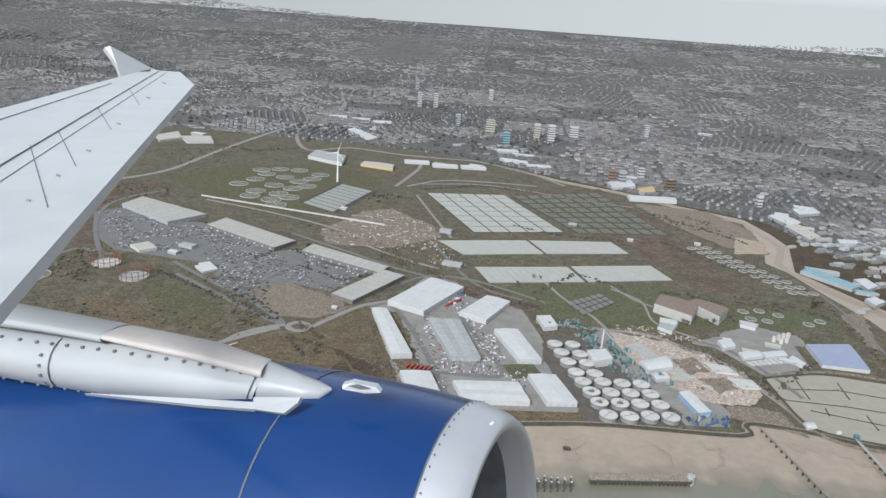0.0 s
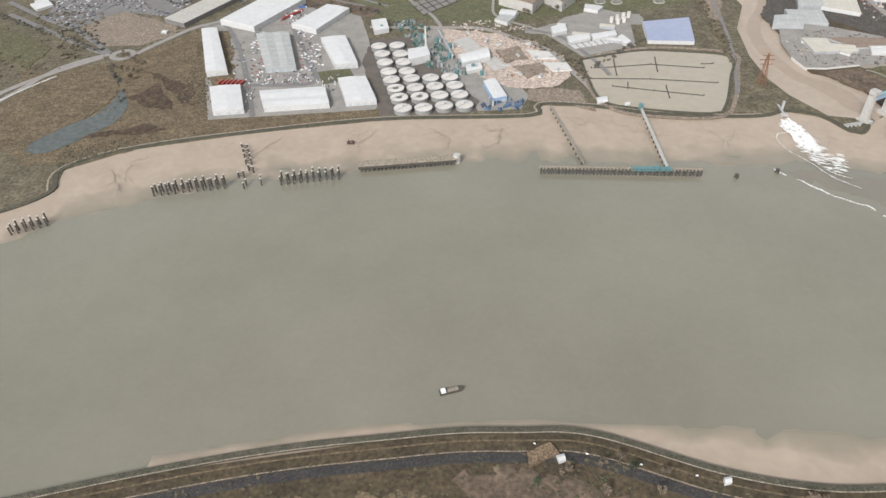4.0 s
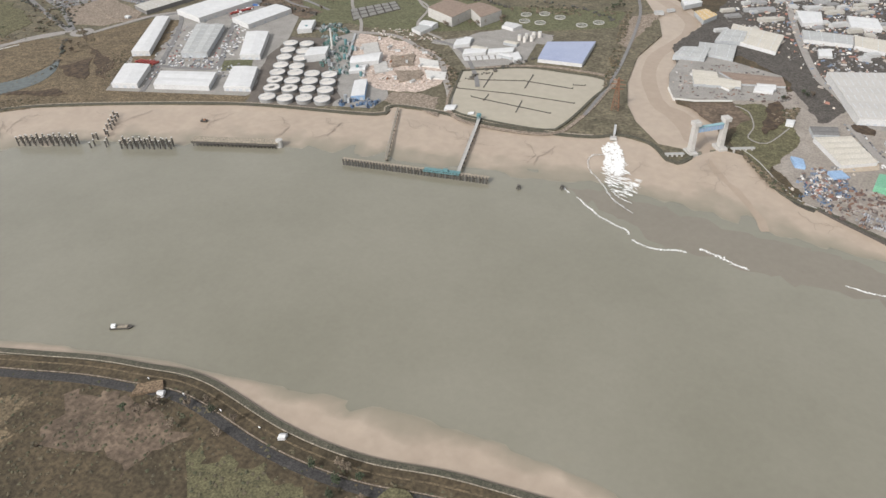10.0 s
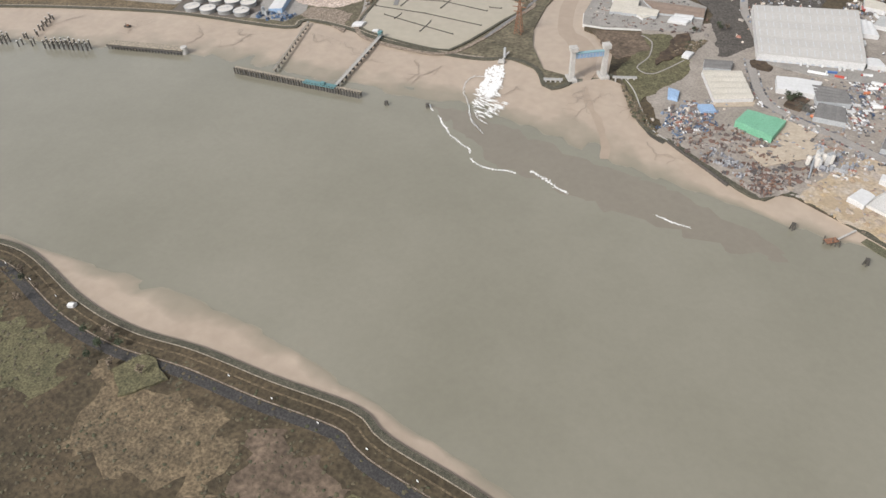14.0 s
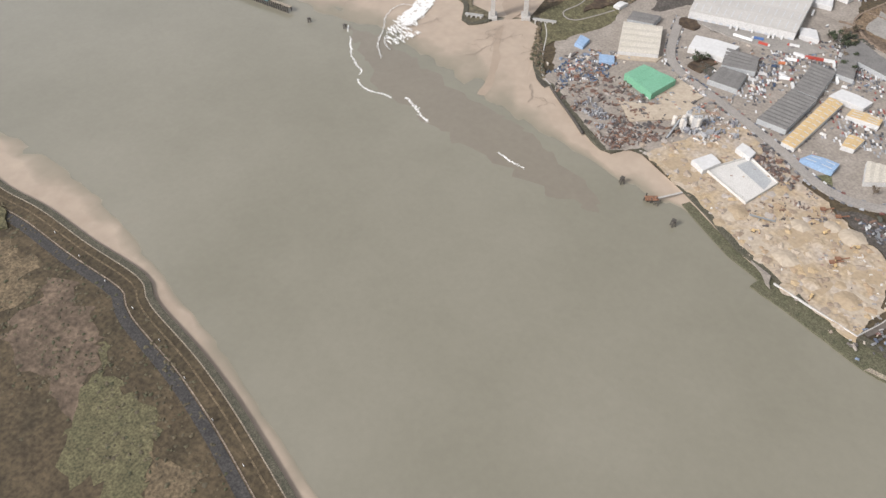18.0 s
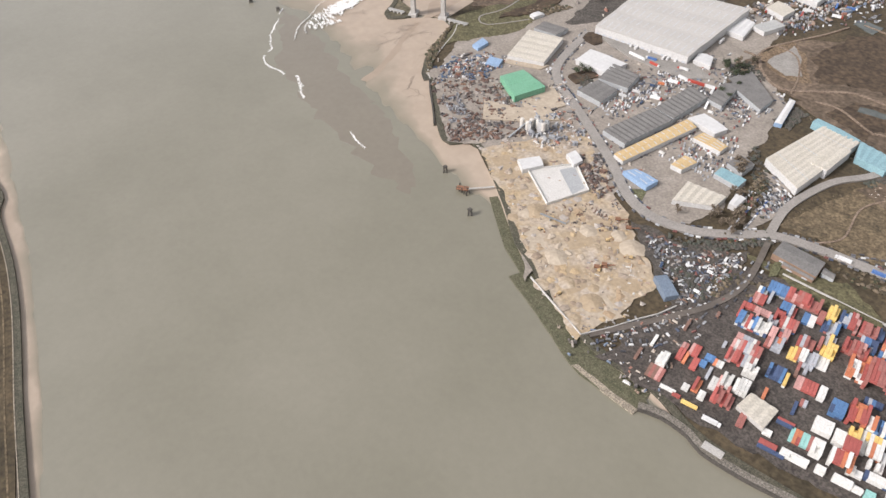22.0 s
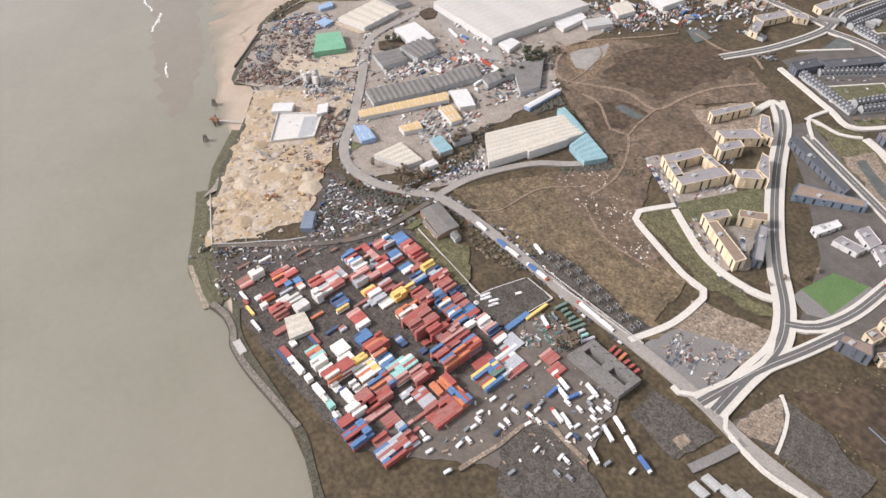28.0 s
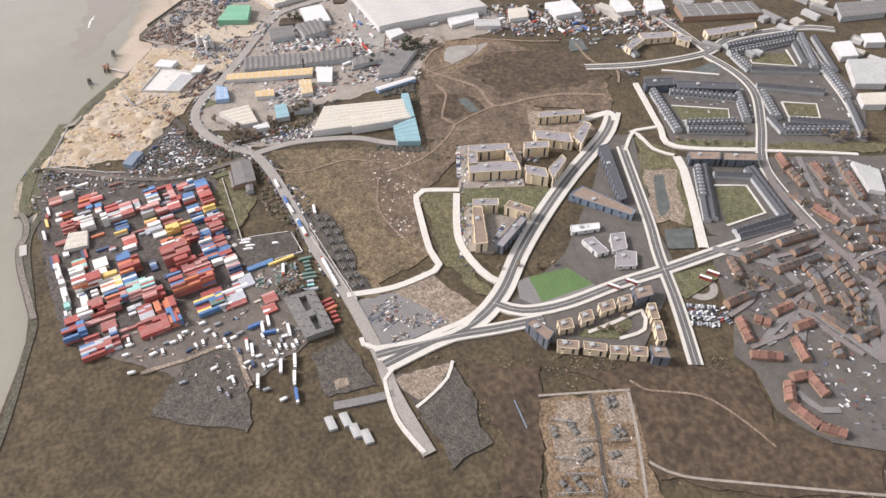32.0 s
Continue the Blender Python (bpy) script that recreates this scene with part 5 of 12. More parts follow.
for k, (x, y) in enumerate([(-455.7, 951.0), (-419.4, 920.3), (-407.1, 960.2), (-444.1, 986.0), (-440.9, 1024.7), (-408.7, 1014.1), (-382.0, 995.2), (-377.0, 950.9), (-385.5, 916.1), (-384.2, 882.8), (-366.0, 902.4), (-362.7, 971.7), (-368.0, 1017.5), (-364.7, 1049.4), (-432.9, 1063.1), (-403.1, 1067.3), (-417.0, 892.7), (-457.6, 1048.0), (-369.9, 860.2)]):
    stamp(proto, pose(x, y, 0.05, 0, 0, 37 * k))
proto = root("sludge_tank", "old dark round sludge tank in the grass", "tank", group="old round tanks")
part("tank_wall", Shape().ring(0, 0, 0, 0.8, 4.6, 5.1, 20), CONCRETE, proto)
part("sludge", Shape().round(0, 0, 0.05, 0.5, 4.6, 4.6, 20), BED_DARK, proto)
part("arm", Shape().beam((-4.5, 0, 0.8), (4.5, 0, 0.8), 0.2, 0.15), STEEL, proto)
q = [(141.6, 848.8), (172.7, 862.1), (257.8, 715.7), (224, 710.8)]
for i in range(3):
    for j in range(10):
        stamp(proto, pose(*quad_at(q, (i + 0.5) / 3, (j + 0.5) / 10), 0.3, 0, 0, 50 * i + 20 * j))
for x, y in [(156.9, 650.2), (173.3, 655.7), (188.9, 649.4), (173.6, 631.8), (159, 632.8), (211, 634), (224.9, 644)]:
    stamp(proto, pose(x, y, 0.06))
shed("power_house", "brown concrete power house in the works", [(68.9, 625), (79.1, 651.3), (111.2, 635.2), (98.3, 603.8)], 9, BROWN_ROOF, CONCRETE, 1, 0.8, 0, ((3, 4),), "works halls")
shed("power_house", "brown concrete boiler house in the works", [(102.4, 639.3), (112.1, 649.3), (137.2, 632.5), (123.6, 609.3)], 9, BROWN_ROOF, CONCRETE, 1, 0.8, 0, ((3, 4),), "works halls")
for q, m, hh in (([(66, 585.5), (75, 603.8), (86.4, 599.6), (76.8, 577.8)], GREY_ROOF, 3), ([(142.9, 610.2), (148, 617.8), (160.2, 615.6), (154.4, 605.1)], CLAD, 3), ([(-39.1, 578.9), (-27.2, 583.3), (-21.6, 562.3), (-32.8, 556.4)], WHITE_ROOF, 4), ([(112.8, 569.4), (124.4, 577.1), (125.9, 562.6), (113.8, 555)], WHITE_ROOF, 3), ([(124.9, 551), (142.5, 559.2), (143.6, 548.6), (126.1, 539.8)], WHITE_ROOF, 2.5), ([(144.2, 556.1), (164.6, 564.6), (165.1, 555.5), (145.7, 547.2)], WHITE_ROOF, 2.5), ([(164.5, 550.6), (169.2, 556.1), (175.1, 543.2), (170.3, 537.1)], WHITE_ROOF, 2.5)):
    shed("works_shed", "plain works shed with a pale roof", q, hh, m, CLAD, 1, 0.4, 0, ((0, 2),), "sheds of the works")
basin_block("drying_racks", "low pale racks in rows on gravel", [(125.7, 538.8), (161.1, 554.8), (164.1, 543.9), (130.2, 530.1)], 7, 1, 0.14, CLAD, YARD, "", 1.0)
solar = shed("solar_hall", "broad hall roofed with blue solar panels", [(189.1, 581.5), (228.6, 591.3), (224.1, 542.3), (188.2, 543.8)], 3, SOLAR, CLAD, 1, 0.5, 0, ((3, 14),))
for x, y in [(164.2, 585.9), (169.4, 590.2), (175, 594.6), (179.8, 597.1), (169.4, 583.1), (174.8, 586.5)]:
    silo = root("white_silo", "white silo beside the works sheds", "silo", x, y, 0, "white silos")
    part("drum", Shape().round(0, 0, 0, 5, 1.6, 1.6, 12, 0.6), TANK_LID, silo)
    part("rail", Shape().ring(0, 0, 5, 5.3, 1.5, 1.65, 12), STEEL, silo)

# ---- tank farm and its plant ----
TANKS = "round sludge digesters"
for k, (x, y) in enumerate([(-25.2, 528.2), (-10.9, 530.1), (-20.5, 513.8), (-6.1, 514.2), (-16.2, 498.6), (-1.9, 499.7), (-11.2, 482.8), (2.5, 483.9), (-7.3, 469.6), (7.2, 472.2), (21.2, 473.3), (35.2, 475.1), (-2.4, 455.9), (11.5, 457.7), (25.5, 460.1), (39.7, 462), (1.9, 442.2), (16.1, 444), (30, 446.4), (44, 448.1), (6.3, 426.8), (20.4, 428), (34.3, 431.5), (48.2, 433.2)]):
    ringed = k in (12, 16, 17)
    top = root("digester_tank", "round tank with a ring lid and open middle" if ringed else "round tank with an off-white domed lid", "tank", x, y, 0.1, TANKS)
    part("drum", Shape().round(0, 0, 0, 3.0, 6.0, 6.0, 28), TANK_WALL, top)
    part("rim", Shape().ring(0, 0, 2.9, 3.25, 6.0, 6.35, 28), STEEL, top)
    if ringed:
        part("lid", Shape().ring(0, 0, 2.9, 3.3, 2.4, 6.1, 28), TANK_LID, top)
        part("sludge", Shape().round(0, 0, 2.7, 3.05, 2.6, 2.6, 20), SLUDGE, top)
    else:
        part("lid", Shape().round(0, 0, 3.0, 3.15, 6.25, 6.25, 28, 0.75 if k < 8 else 0.35), TANK_LID, top)
    part("walkway", Shape().beam((-6.2, 0, 3.9), (6.2, 0, 3.9), 0.35, 0.12), STEEL, top)
    part("hatch", Shape().box(1.8, 1.2, 3.3, 1.0, 1.0, 0.6), GREY_CLAD, top)
    top.rotation_euler[2] = 0.5 + (k % 3) * 0.2
shed("digester_hall", "white process hall among pipework", [(-0.5, 516.2), (14.2, 522.1), (18, 506.4), (2.6, 497.7)], 6, WHITE_ROOF, CLAD, 1, 0.3, 0, ((3, 2),))
shed("arched_hall", "white hall with an arched roof", [(39.5, 511.3), (61.3, 525.6), (64.1, 508.5), (43.6, 497.1)], 4, WHITE_ROOF, CLAD, 1, 1.6, 0, ((3, 3),), arch=True)
shed("works_shed", "low white shed on the construction site", [(45.9, 496.2), (56.6, 501.1), (58.8, 491.5), (47.5, 485.2)], 2.5, WHITE_ROOF, CLAD)
shed("loading_hall", "white-roofed hall with bright blue walls", [(60.2, 467.2), (68, 441), (77.3, 445.1), (68.7, 472.2)], 4, WHITE_ROOF, BLUE_ROOF, 1, 0.4, 0, ((1, 2),))
x, y = [(12.3, 531.7)][0]
stack = root("chimney_stack", "slim pale steel chimney stack of the plant", "chimney", x, y)
part("flue", Shape().round(0, 0, 0, 18, 0.9, 0.65, 12), PALE_CONCRETE, stack)
part("collar", Shape().ring(0, 0, 16.8, 17.4, 0.6, 0.95, 12), STEEL, stack)
part("base", Shape().box(0, 0, 0, 2.6, 2.6, 2.4), CONCRETE, stack)
rnd = random.Random(21)
pipes = [(16.3, 518.2), (32.3, 512.7), (25.2, 497.1), (40.1, 485), (51.6, 493.4), (58.4, 484), (65.3, 437.8), (20.3, 542.6), (6.8, 549.1), (31.6, 531.9), (-14.2, 572.5), (-28.2, 566.1)]
for x, y in pipes:
    vessel = root("process_vessel", "grey-green process vessel with pipework", "vessel", x, y, 0.08, "plant vessels")
    part("drum", Shape().round(0, 0, 0, rnd.uniform(3, 6), 1.3, 1.3, 12, 0.5), STILE if rnd.random() < 0.5 else STEEL, vessel)
    part("frame", Shape().box(2.4, 0, 0, 1.6, 2.2, rnd.uniform(2, 4)), GREY_CLAD, vessel)
    part("pipe", Shape().beam((0, 0, 2.4), (4.5, 3, 2.4), 0.4, 0.4), STEEL, vessel)
strewn("pipework", "tangle of grey-green pipework and skids", "pipework", [(-14.3, 577.1), (17.1, 550.5), (37.2, 513.3), (59.4, 494.5), (42.7, 478.6), (21.8, 489.6), (3.2, 516.4)], 260, GREEN_BITS, (0.5, 1.8), (0.6, 2.4), 5, 0.1, 2.5)
strewn("green_plant", "dark green pipes and small tanks", "plant", [(-21.7, 585.4), (-3.6, 587.9), (14.1, 567.4), (-14, 561.8)], 90, GREEN_BITS, (0.6, 2.0), (1, 2.5), 6, 0.1, 2)
strewn("site_materials", "stacks of building materials and cabins", "materials", [(34.6, 557.1), (68.9, 557.4), (100.1, 538.6), (118.8, 515.1), (122.4, 485.5), (83.3, 465.5), (61.2, 481), (52.4, 522.9)], 260, SITE_BITS, (0.4, 1.5), (0.2, 0.9), 7, 0.1, 2.6)
strewn("scrap_heaps", "blue sheeted scrap by the quay", "scrap", [(58.2, 436.9), (66.1, 444.9), (89.2, 446.7), (88.6, 433.8), (61.5, 428.8)], 110, BLUE_BITS, (0.8, 2.6), (0.5, 2.0), 8, 0.1, 2)
strewn("spoil_heaps", "pale spoil heaps and stored pipes", "spoil", [(-286.2, 770.9), (-257.6, 870.8), (-226.7, 895.3), (-164.8, 839.7), (-147.4, 792.2), (-199.9, 731.8), (-266.3, 729)], 300, PALE_BITS, (0.8, 2.6), (0.3, 1.0), 9, 0.1, 2.6)
strewn("works_clutter", "small sheds and machines of the works", "clutter", [(-239.5, 819.2), (-157.9, 798.6), (-106.5, 692.4), (-139.3, 687.6), (-191.3, 733.1)], 110, PALE_BITS, (0.8, 2.2), (0.6, 1.5), 10)
strewn("works_clutter", "small sheds and machines of the works", "clutter", [(32.5, 588.1), (68.4, 588.4), (104.9, 570.9), (69.3, 561.7), (28.3, 573.8)], 120, PALE_BITS, (0.5, 1.6), (0.4, 1.1), 12, 0.1, 2.2)
conv = root("conveyor", "long inclined conveyor on the building site", "conveyor", *[(19.3, 566.3)][0])
(ax, ay), (bx, by) = [(19.3, 566.3), (34.4, 516)]
part("belt", Shape().beam((0, 0, 1.0), (bx - ax, by - ay, 2.2), 1.6, 0.6), GREY_CLAD, conv)
for k in range(1, 6):
    part("trestle", Shape().box((bx - ax) * k / 6, (by - ay) * k / 6, 0, 0.4, 1.4, 1.0 + 0.2 * k), STEEL, conv)
pw = root("aqueduct_pipe", "long pale pipeline crossing the field", "pipeline", *[(-472.8, 867.8)][0])
(ax, ay), (bx, by) = [(-472.8, 867.8), (-219.2, 815)]
part("pipe", Shape().beam((0, 0, 1.6), (bx - ax, by - ay, 1.6), 2.4, 1.4), PALE_CONCRETE, pw)
for k in range(1, 14):
    part("cradle", Shape().box((bx - ax) * k / 14, (by - ay) * k / 14, 0, 1.4, 1.4, 1.2), CONCRETE, pw)

# ---- roads, hedges and small buildings of the north side ----
for line, wide, m, label in (([(-310.7, 391.3), (-303.2, 425.8), (-287.6, 459.2), (-267.6, 485.3), (-246.2, 507.9)], 5.5, PALE_ROAD, "grey access road over the marsh"), ([(-304.6, 380.8), (-294.5, 421.1), (-280.2, 452.8), (-267.3, 473.9)], 1.6, PATH_WHITE, "pale strip beside the marsh road"),
        ([(-374.7, 596.5), (-335.0, 570.5), (-284.1, 536.5), (-245.9, 513.6)], 4.4, ROAD, "road round the cleared plot"), ([(-310.9, 551.9), (-294.1, 600.5), (-273.7, 652.9), (-225.0, 614.3), (-201.4, 596.8)], 3.6, ROAD, "lane between car parks"), ([(-271.4, 583.0), (-224.6, 551.6), (-198.3, 565.7)], 2.6, DIRT, "earth track over the cleared plot"),
        ([(-170.3, 625.3), (-143.2, 659.5), (-97.8, 658.9), (-30.0, 620.3)], 3.2, ROAD, "road behind the warehouses"), ([(-224.7, 734.7), (-180.8, 704.8), (-135.1, 681.7)], 3, PALE_ROAD, "works road behind the spoil heaps"), ([(-204.2, 981.8), (-169.0, 883.5), (-135.0, 791.3)], 3, PALE_ROAD, "works road beside the aeration lanes"),
        ([(36.3, 674.6), (61.5, 648.5), (66.6, 600.4), (97.3, 574.8)], 2.4, PALE_ROAD, "works road through the grass"), ([(91.8, 570.1), (119.7, 555.6), (143.3, 512.7), (153.1, 486.4)], 3.4, ROAD, "curving road past the gravel yard"), ([(-313.3, 751.3), (-236.1, 706.4), (-180.1, 672.3), (-130.7, 652.2)], 3.4, ROAD, "long straight road along the ditch"),
        ([(-460.2, 855.3), (-384.2, 832.0), (-302.4, 800.1), (-230.6, 758.8)], 3.0, PALE_ROAD, "track beside the pipeline"), ([(-207.8, 1052.7), (-125.3, 1082.5), (-55.8, 1074.0), (44.1, 1038.4), (108.0, 1027.3)], 3.0, PALE_ROAD, "perimeter road of the sewage works")):
    road(line, wide, m, label)
for ring, m, label in (([(-426.2, 532.3), (-392.9, 532.2), (-311.6, 467.0), (-319.7, 436.4), (-368.3, 451.8)], SCRUB, "bare sandy circles in rough grass"), ([(-406.0, 578.1), (-359.2, 565.8), (-299.0, 525.0), (-295.5, 485.6), (-353.1, 514.8)], ROUGH_GRASS, "olive field beside the gas holders"), ([(-293.3, 418.8), (-272.0, 464.0), (-228.0, 476.9), (-206.1, 451.7), (-209.2, 424.7), (-223.2, 398.2), (-235.9, 374.0), (-265.4, 379.9)], SCRUB, "tawny rough grass beside the pond"),
        ([(-83.0, 620.0), (-52.5, 648.8), (-19.6, 632.5), (0.9, 594.5), (-19.3, 584.1)], GRASS, "green verge of the works"), ([(30.2, 665.4), (70.4, 681.5), (82.4, 645.1), (61.5, 599.4), (41.7, 602.3)], GRASS, "green lawn in the works"), ([(-138.6, 631.6), (-97.1, 652.5), (-35.2, 615.0), (-39.7, 593.4), (-103.9, 615.9)], HEATH, "dark brambles behind the warehouses"),
        ([(90.5, 561.7), (149.6, 616.1), (191.2, 604.5), (190.6, 585.9), (137.9, 564.6)], YARD, "pale gravel between the works sheds"), ([(-157.6, 564.3), (-131.9, 483.9), (-118.4, 457.8), (-131.2, 438.0), (-180.1, 553.7)], SCRUB, "tawny strip beside the warehouses"), ([(-521.2, 1046.9), (-386.6, 1128.4), (-281.1, 1072.2), (-311.8, 988.5), (-490.9, 977.2)], ROUGH_GRASS, "olive meadow round the filter beds")):
    patch("meadow" if m in (SCRUB, ROUGH_GRASS, HEATH) else "yard" if m is YARD else "lawn", ragged(ring, 4), 0.07, m, label)
for ring in ([(-197.2, 444.1), (-176.2, 426.0), (-156.0, 423.6), (-180.0, 463.1)], [(-197.2, 484.5), (-169.3, 453.3), (-141.8, 425.4), (-155.8, 460.6)], [(-209.1, 384.1), (-187.0, 386.9), (-149.0, 398.4), (-169.0, 402.7)]):
    patch("bramble_patch", ragged(ring, 4), 0.09, DARK_HEATH, "dark brambles in the tawny grass")
hedge = Shape()
hr = random.Random(311)
for line in ([(-290.1, 720.4), (-229.9, 683.3), (-177.4, 659.2)], [(-202.0, 1017.2), (-124.6, 1074.9), (-38.6, 1067.2)], [(-170.9, 628.2), (-126.2, 621.9), (-83.0, 620.0), (-34.9, 605.2)], [(-395.2, 598.5), (-332.0, 564.1), (-252.4, 518.2)], [(-235.1, 496.6), (-214.7, 464.4), (-198.4, 435.1)], [(139.6, 497.7), (184.7, 550.8), (229.5, 575.5)], [(80.8, 675.5), (109.3, 681.2), (138.9, 663.7)], [(-30.7, 653.2), (3.6, 710.5), (48.1, 681.9)], [(-313.1, 574.8), (-273.9, 548.6), (-249.1, 522.4)], [(-273.7, 652.9), (-224.5, 622.1), (-193.1, 652.6)], [(-325.4, 650.8), (-308.2, 700.6), (-265.2, 681.3)], [(-265.8, 933.7), (-242.6, 972.0), (-207.4, 954.7)], [(-423.5, 760.3), (-377.8, 747.9), (-325.2, 712.8)], [(117.0, 859.6), (160.1, 801.7), (210.4, 753.4)], [(161.1, 691.6), (206.7, 677.0), (245.0, 647.9)], [(-63.1, 868.3), (-6.9, 843.6), (68.3, 848.6)], [(-604.1, 1214.0), (-521.9, 1185.8), (-462.9, 1246.6)], [(-464.1, 1316.3), (-523.8, 1588.5), (-524.8, 1782.5)], [(-323.9, 1361.1), (-188.0, 1314.2), (-41.7, 1227.1)], [(120.4, 998.1), (186.7, 940.2), (231.2, 885.4)]):
    for a, b in zip(line, line[1:]):
        for x, y, ang in along(a, b, 2.2):
            if hr.random() < 0.75:
                k = hr.uniform(1.0, 2.4)
                hedge.clump(x + hr.gauss(0, 1.6), y + hr.gauss(0, 1.6), 0, k, k * hr.uniform(0.8, 1.4), hr)
tagged(part("hedgerows", hedge, CITY_TREES), "bare hedgerows and thorn along ditches and roads", "hedge", kind="stuff")
SMALL = "small buildings of the works"
for x, y, w, d, h, tone in [(*p, w, d, h, tone) for p, w, d, h, tone in (((-125.7, 697.9), 20, 9, 3, GREY_ROOF), ((-144.5, 812.3), 14, 8, 4, GREY_CLAD), ((-283.6, 869.9), 9, 7, 3, WHITE_ROOF), ((-400.2, 671.2), 16, 9, 3, GREY_ROOF), ((-403.9, 648.4), 10, 7, 3, WHITE_ROOF), ((-213.4, 556.3), 5, 4, 2, WHITE_ROOF), ((76.4, 598.3), 14, 10, 4, WHITE_ROOF), ((149.6, 616.1), 12, 6, 3, CLAD), ((78.6, 851.0), 7, 5, 3, WHITE_ROOF), ((161.6, 862.5), 7, 5, 3, WHITE_ROOF), ((136.0, 556.3), 14, 6, 2.5, CREAM_ROOF), ((159.0, 574.2), 12, 5, 2.5, CREAM_ROOF), ((120.9, 573.1), 7, 7, 3, WHITE_ROOF), ((161.0, 546.5), 12, 5, 2.5, WHITE_ROOF), ((11.7, 899.1), 10, 6, 3, GREY_ROOF), ((-78.3, 1292.4), 36, 12, 5, WHITE_ROOF), ((-54.7, 1355.0), 40, 12, 5, WHITE_ROOF), ((-136.9, 1209.4), 22, 16, 5, WHITE_ROOF), ((-199.1, 1205.9), 18, 10, 4, GREY_ROOF), ((-402.1, 1456.5), 26, 14, 5, WHITE_ROOF), ((-812.9, 1252.7), 18, 12, 5, WHITE_ROOF), ((-737.1, 1036.8), 30, 18, 5, SHOP_ROOF), ((-762.3, 979.6), 24, 14, 5, SHOP_ROOF), ((-741.3, 1182.3), 20, 12, 5, WHITE_ROOF), ((-666.5, 1281.9), 26, 14, 5, WHITE_ROOF), ((129.8, 1228.6), 22, 14, 5, WHITE_ROOF), ((408.8, 1881.4), 34, 14, 5, WHITE_ROOF), ((374.8, 1111.8), 26, 14, 5, WHITE_ROOF), ((326.0, 1058.4), 18, 10, 4, WHITE_ROOF), ((331.8, 988.7), 26, 10, 4, CREAM_ROOF), ((411.7, 913.8), 22, 9, 4, GREY_ROOF), ((304.1, 737.0), 18, 8, 3, TEAL), ((283.9, 797.5), 34, 9, 3.5, GREY_ROOF), ((364.2, 785.3), 20, 8, 3, CREAM_ROOF))]:
    shed("works_building", "low pale building in the works" if h < 4 else "large pale flat-roofed shed on the far side", [(x - w / 2, y + w * 0.14 - d / 2), (x + w / 2, y - w * 0.1 - d / 2), (x + w / 2 + d * 0.2, y - w * 0.1 + d / 2), (x - w / 2 + d * 0.2, y + w * 0.14 + d / 2)], h, tone, GREY_CLAD, 1 if w < 16 else 2, 0.4, 0, (), SMALL)
CABIN = root("site_cabin", "white site cabin on trampled ground", "cabin", group="cabins of the building site")
part("body", Shape().box(0, 0, 0.15, 4.4, 1.8, 1.5), WHITE_ROOF, CABIN)
part("roof", Shape().box(0, 0, 1.65, 4.6, 2.0, 0.12), GREY_ROOF, CABIN)
part("door", Shape().box(0.8, -0.92, 0.2, 0.6, 0.08, 1.1), GREY_CLAD, CABIN)
for k, (x, y) in enumerate([(47.7, 518.7), (56.1, 502.8), (60.3, 544.3), (69.9, 537.7), (85.3, 516.9), (98.7, 513.1), (111.4, 513.8), (86.9, 485.4), (101.9, 482.7), (93.4, 539.5), (44.7, 560.6), (114.9, 492.3), (76.9, 499.7), (38.0, 535.2)]):
    stamp(CABIN, pose(x, y, 0.3, 0, 0, (20, 110, 65)[k % 3]))
for k, (x, y) in enumerate([(59.5, 510.6), (77.7, 525.9), (100.9, 496.6), (101.9, 525.6), (70.9, 515.8), (92.1, 500.0), (117.6, 501.7), (80.0, 483.7)]):
    st = root("material_stack", "stack of reddish formwork panels", "materials", x, y, 0.25, "stacks on the building site")
    for j in range(4):
        part("panel_pile", Shape().box(-2.4 + 1.6 * j, 0.3 * (j % 2), 0, 1.3, 2.6, 0.5 + 0.25 * (j % 3)), (RUST, DIRT, CONCRETE)[(j + k) % 3], st)

# ---- storm pond with its booms ----
POND_RING = smooth([(132.6, 513.3), (176.1, 530.1), (206.3, 530.3), (247.2, 521), (239.8, 484.2), (226.3, 440.9), (214.1, 430.2), (167.3, 435.3), (142.7, 446.4), (135.7, 480.6), (132.6, 513.3)], 6)
tagged(part("storm_pond_water", Shape().prism(POND_RING, 0.0, 0.2), STILL), "still green-grey storm pond", "pond", kind="structure")
tagged(part("pond_bank", band(POND_RING, 0.2, -1.8, 0, 0.75), BANK), "grassy bank of the storm pond", "bank", kind="structure")
for line in ([(142.4, 498.2), (162.4, 501.5), (185, 505.8), (223.3, 500.5)], [(138.5, 480.9), (180.8, 481.2), (228.1, 476.4)], [(152.7, 469.3), (181.2, 463.1), (214.3, 456.5)], [(158.2, 513), (157.7, 486.7)], [(189.8, 517.1), (188.3, 493.3)], [(190.7, 469.8), (190.2, 452.3)], [(222.6, 507.2), (231.6, 508.4)], [(164.3, 474.6), (163.2, 465.1)]):
    boom = root("pond_boom", "dark floating boom across the pond", "boom", *line[0], 0.2, "booms on the pond")
    for (ax, ay), (bx, by) in zip(line, line[1:]):
        part("float", Shape().beam((ax - line[0][0], ay - line[0][1], 0.12), (bx - line[0][0], by - line[0][1], 0.12), 0.75, 0.4), TIMBER, boom)
    for x, y in line:
        part("post", Shape().box(x - line[0][0], y - line[0][1], -0.2, 0.5, 0.5, 1.2), TIMBER, boom)
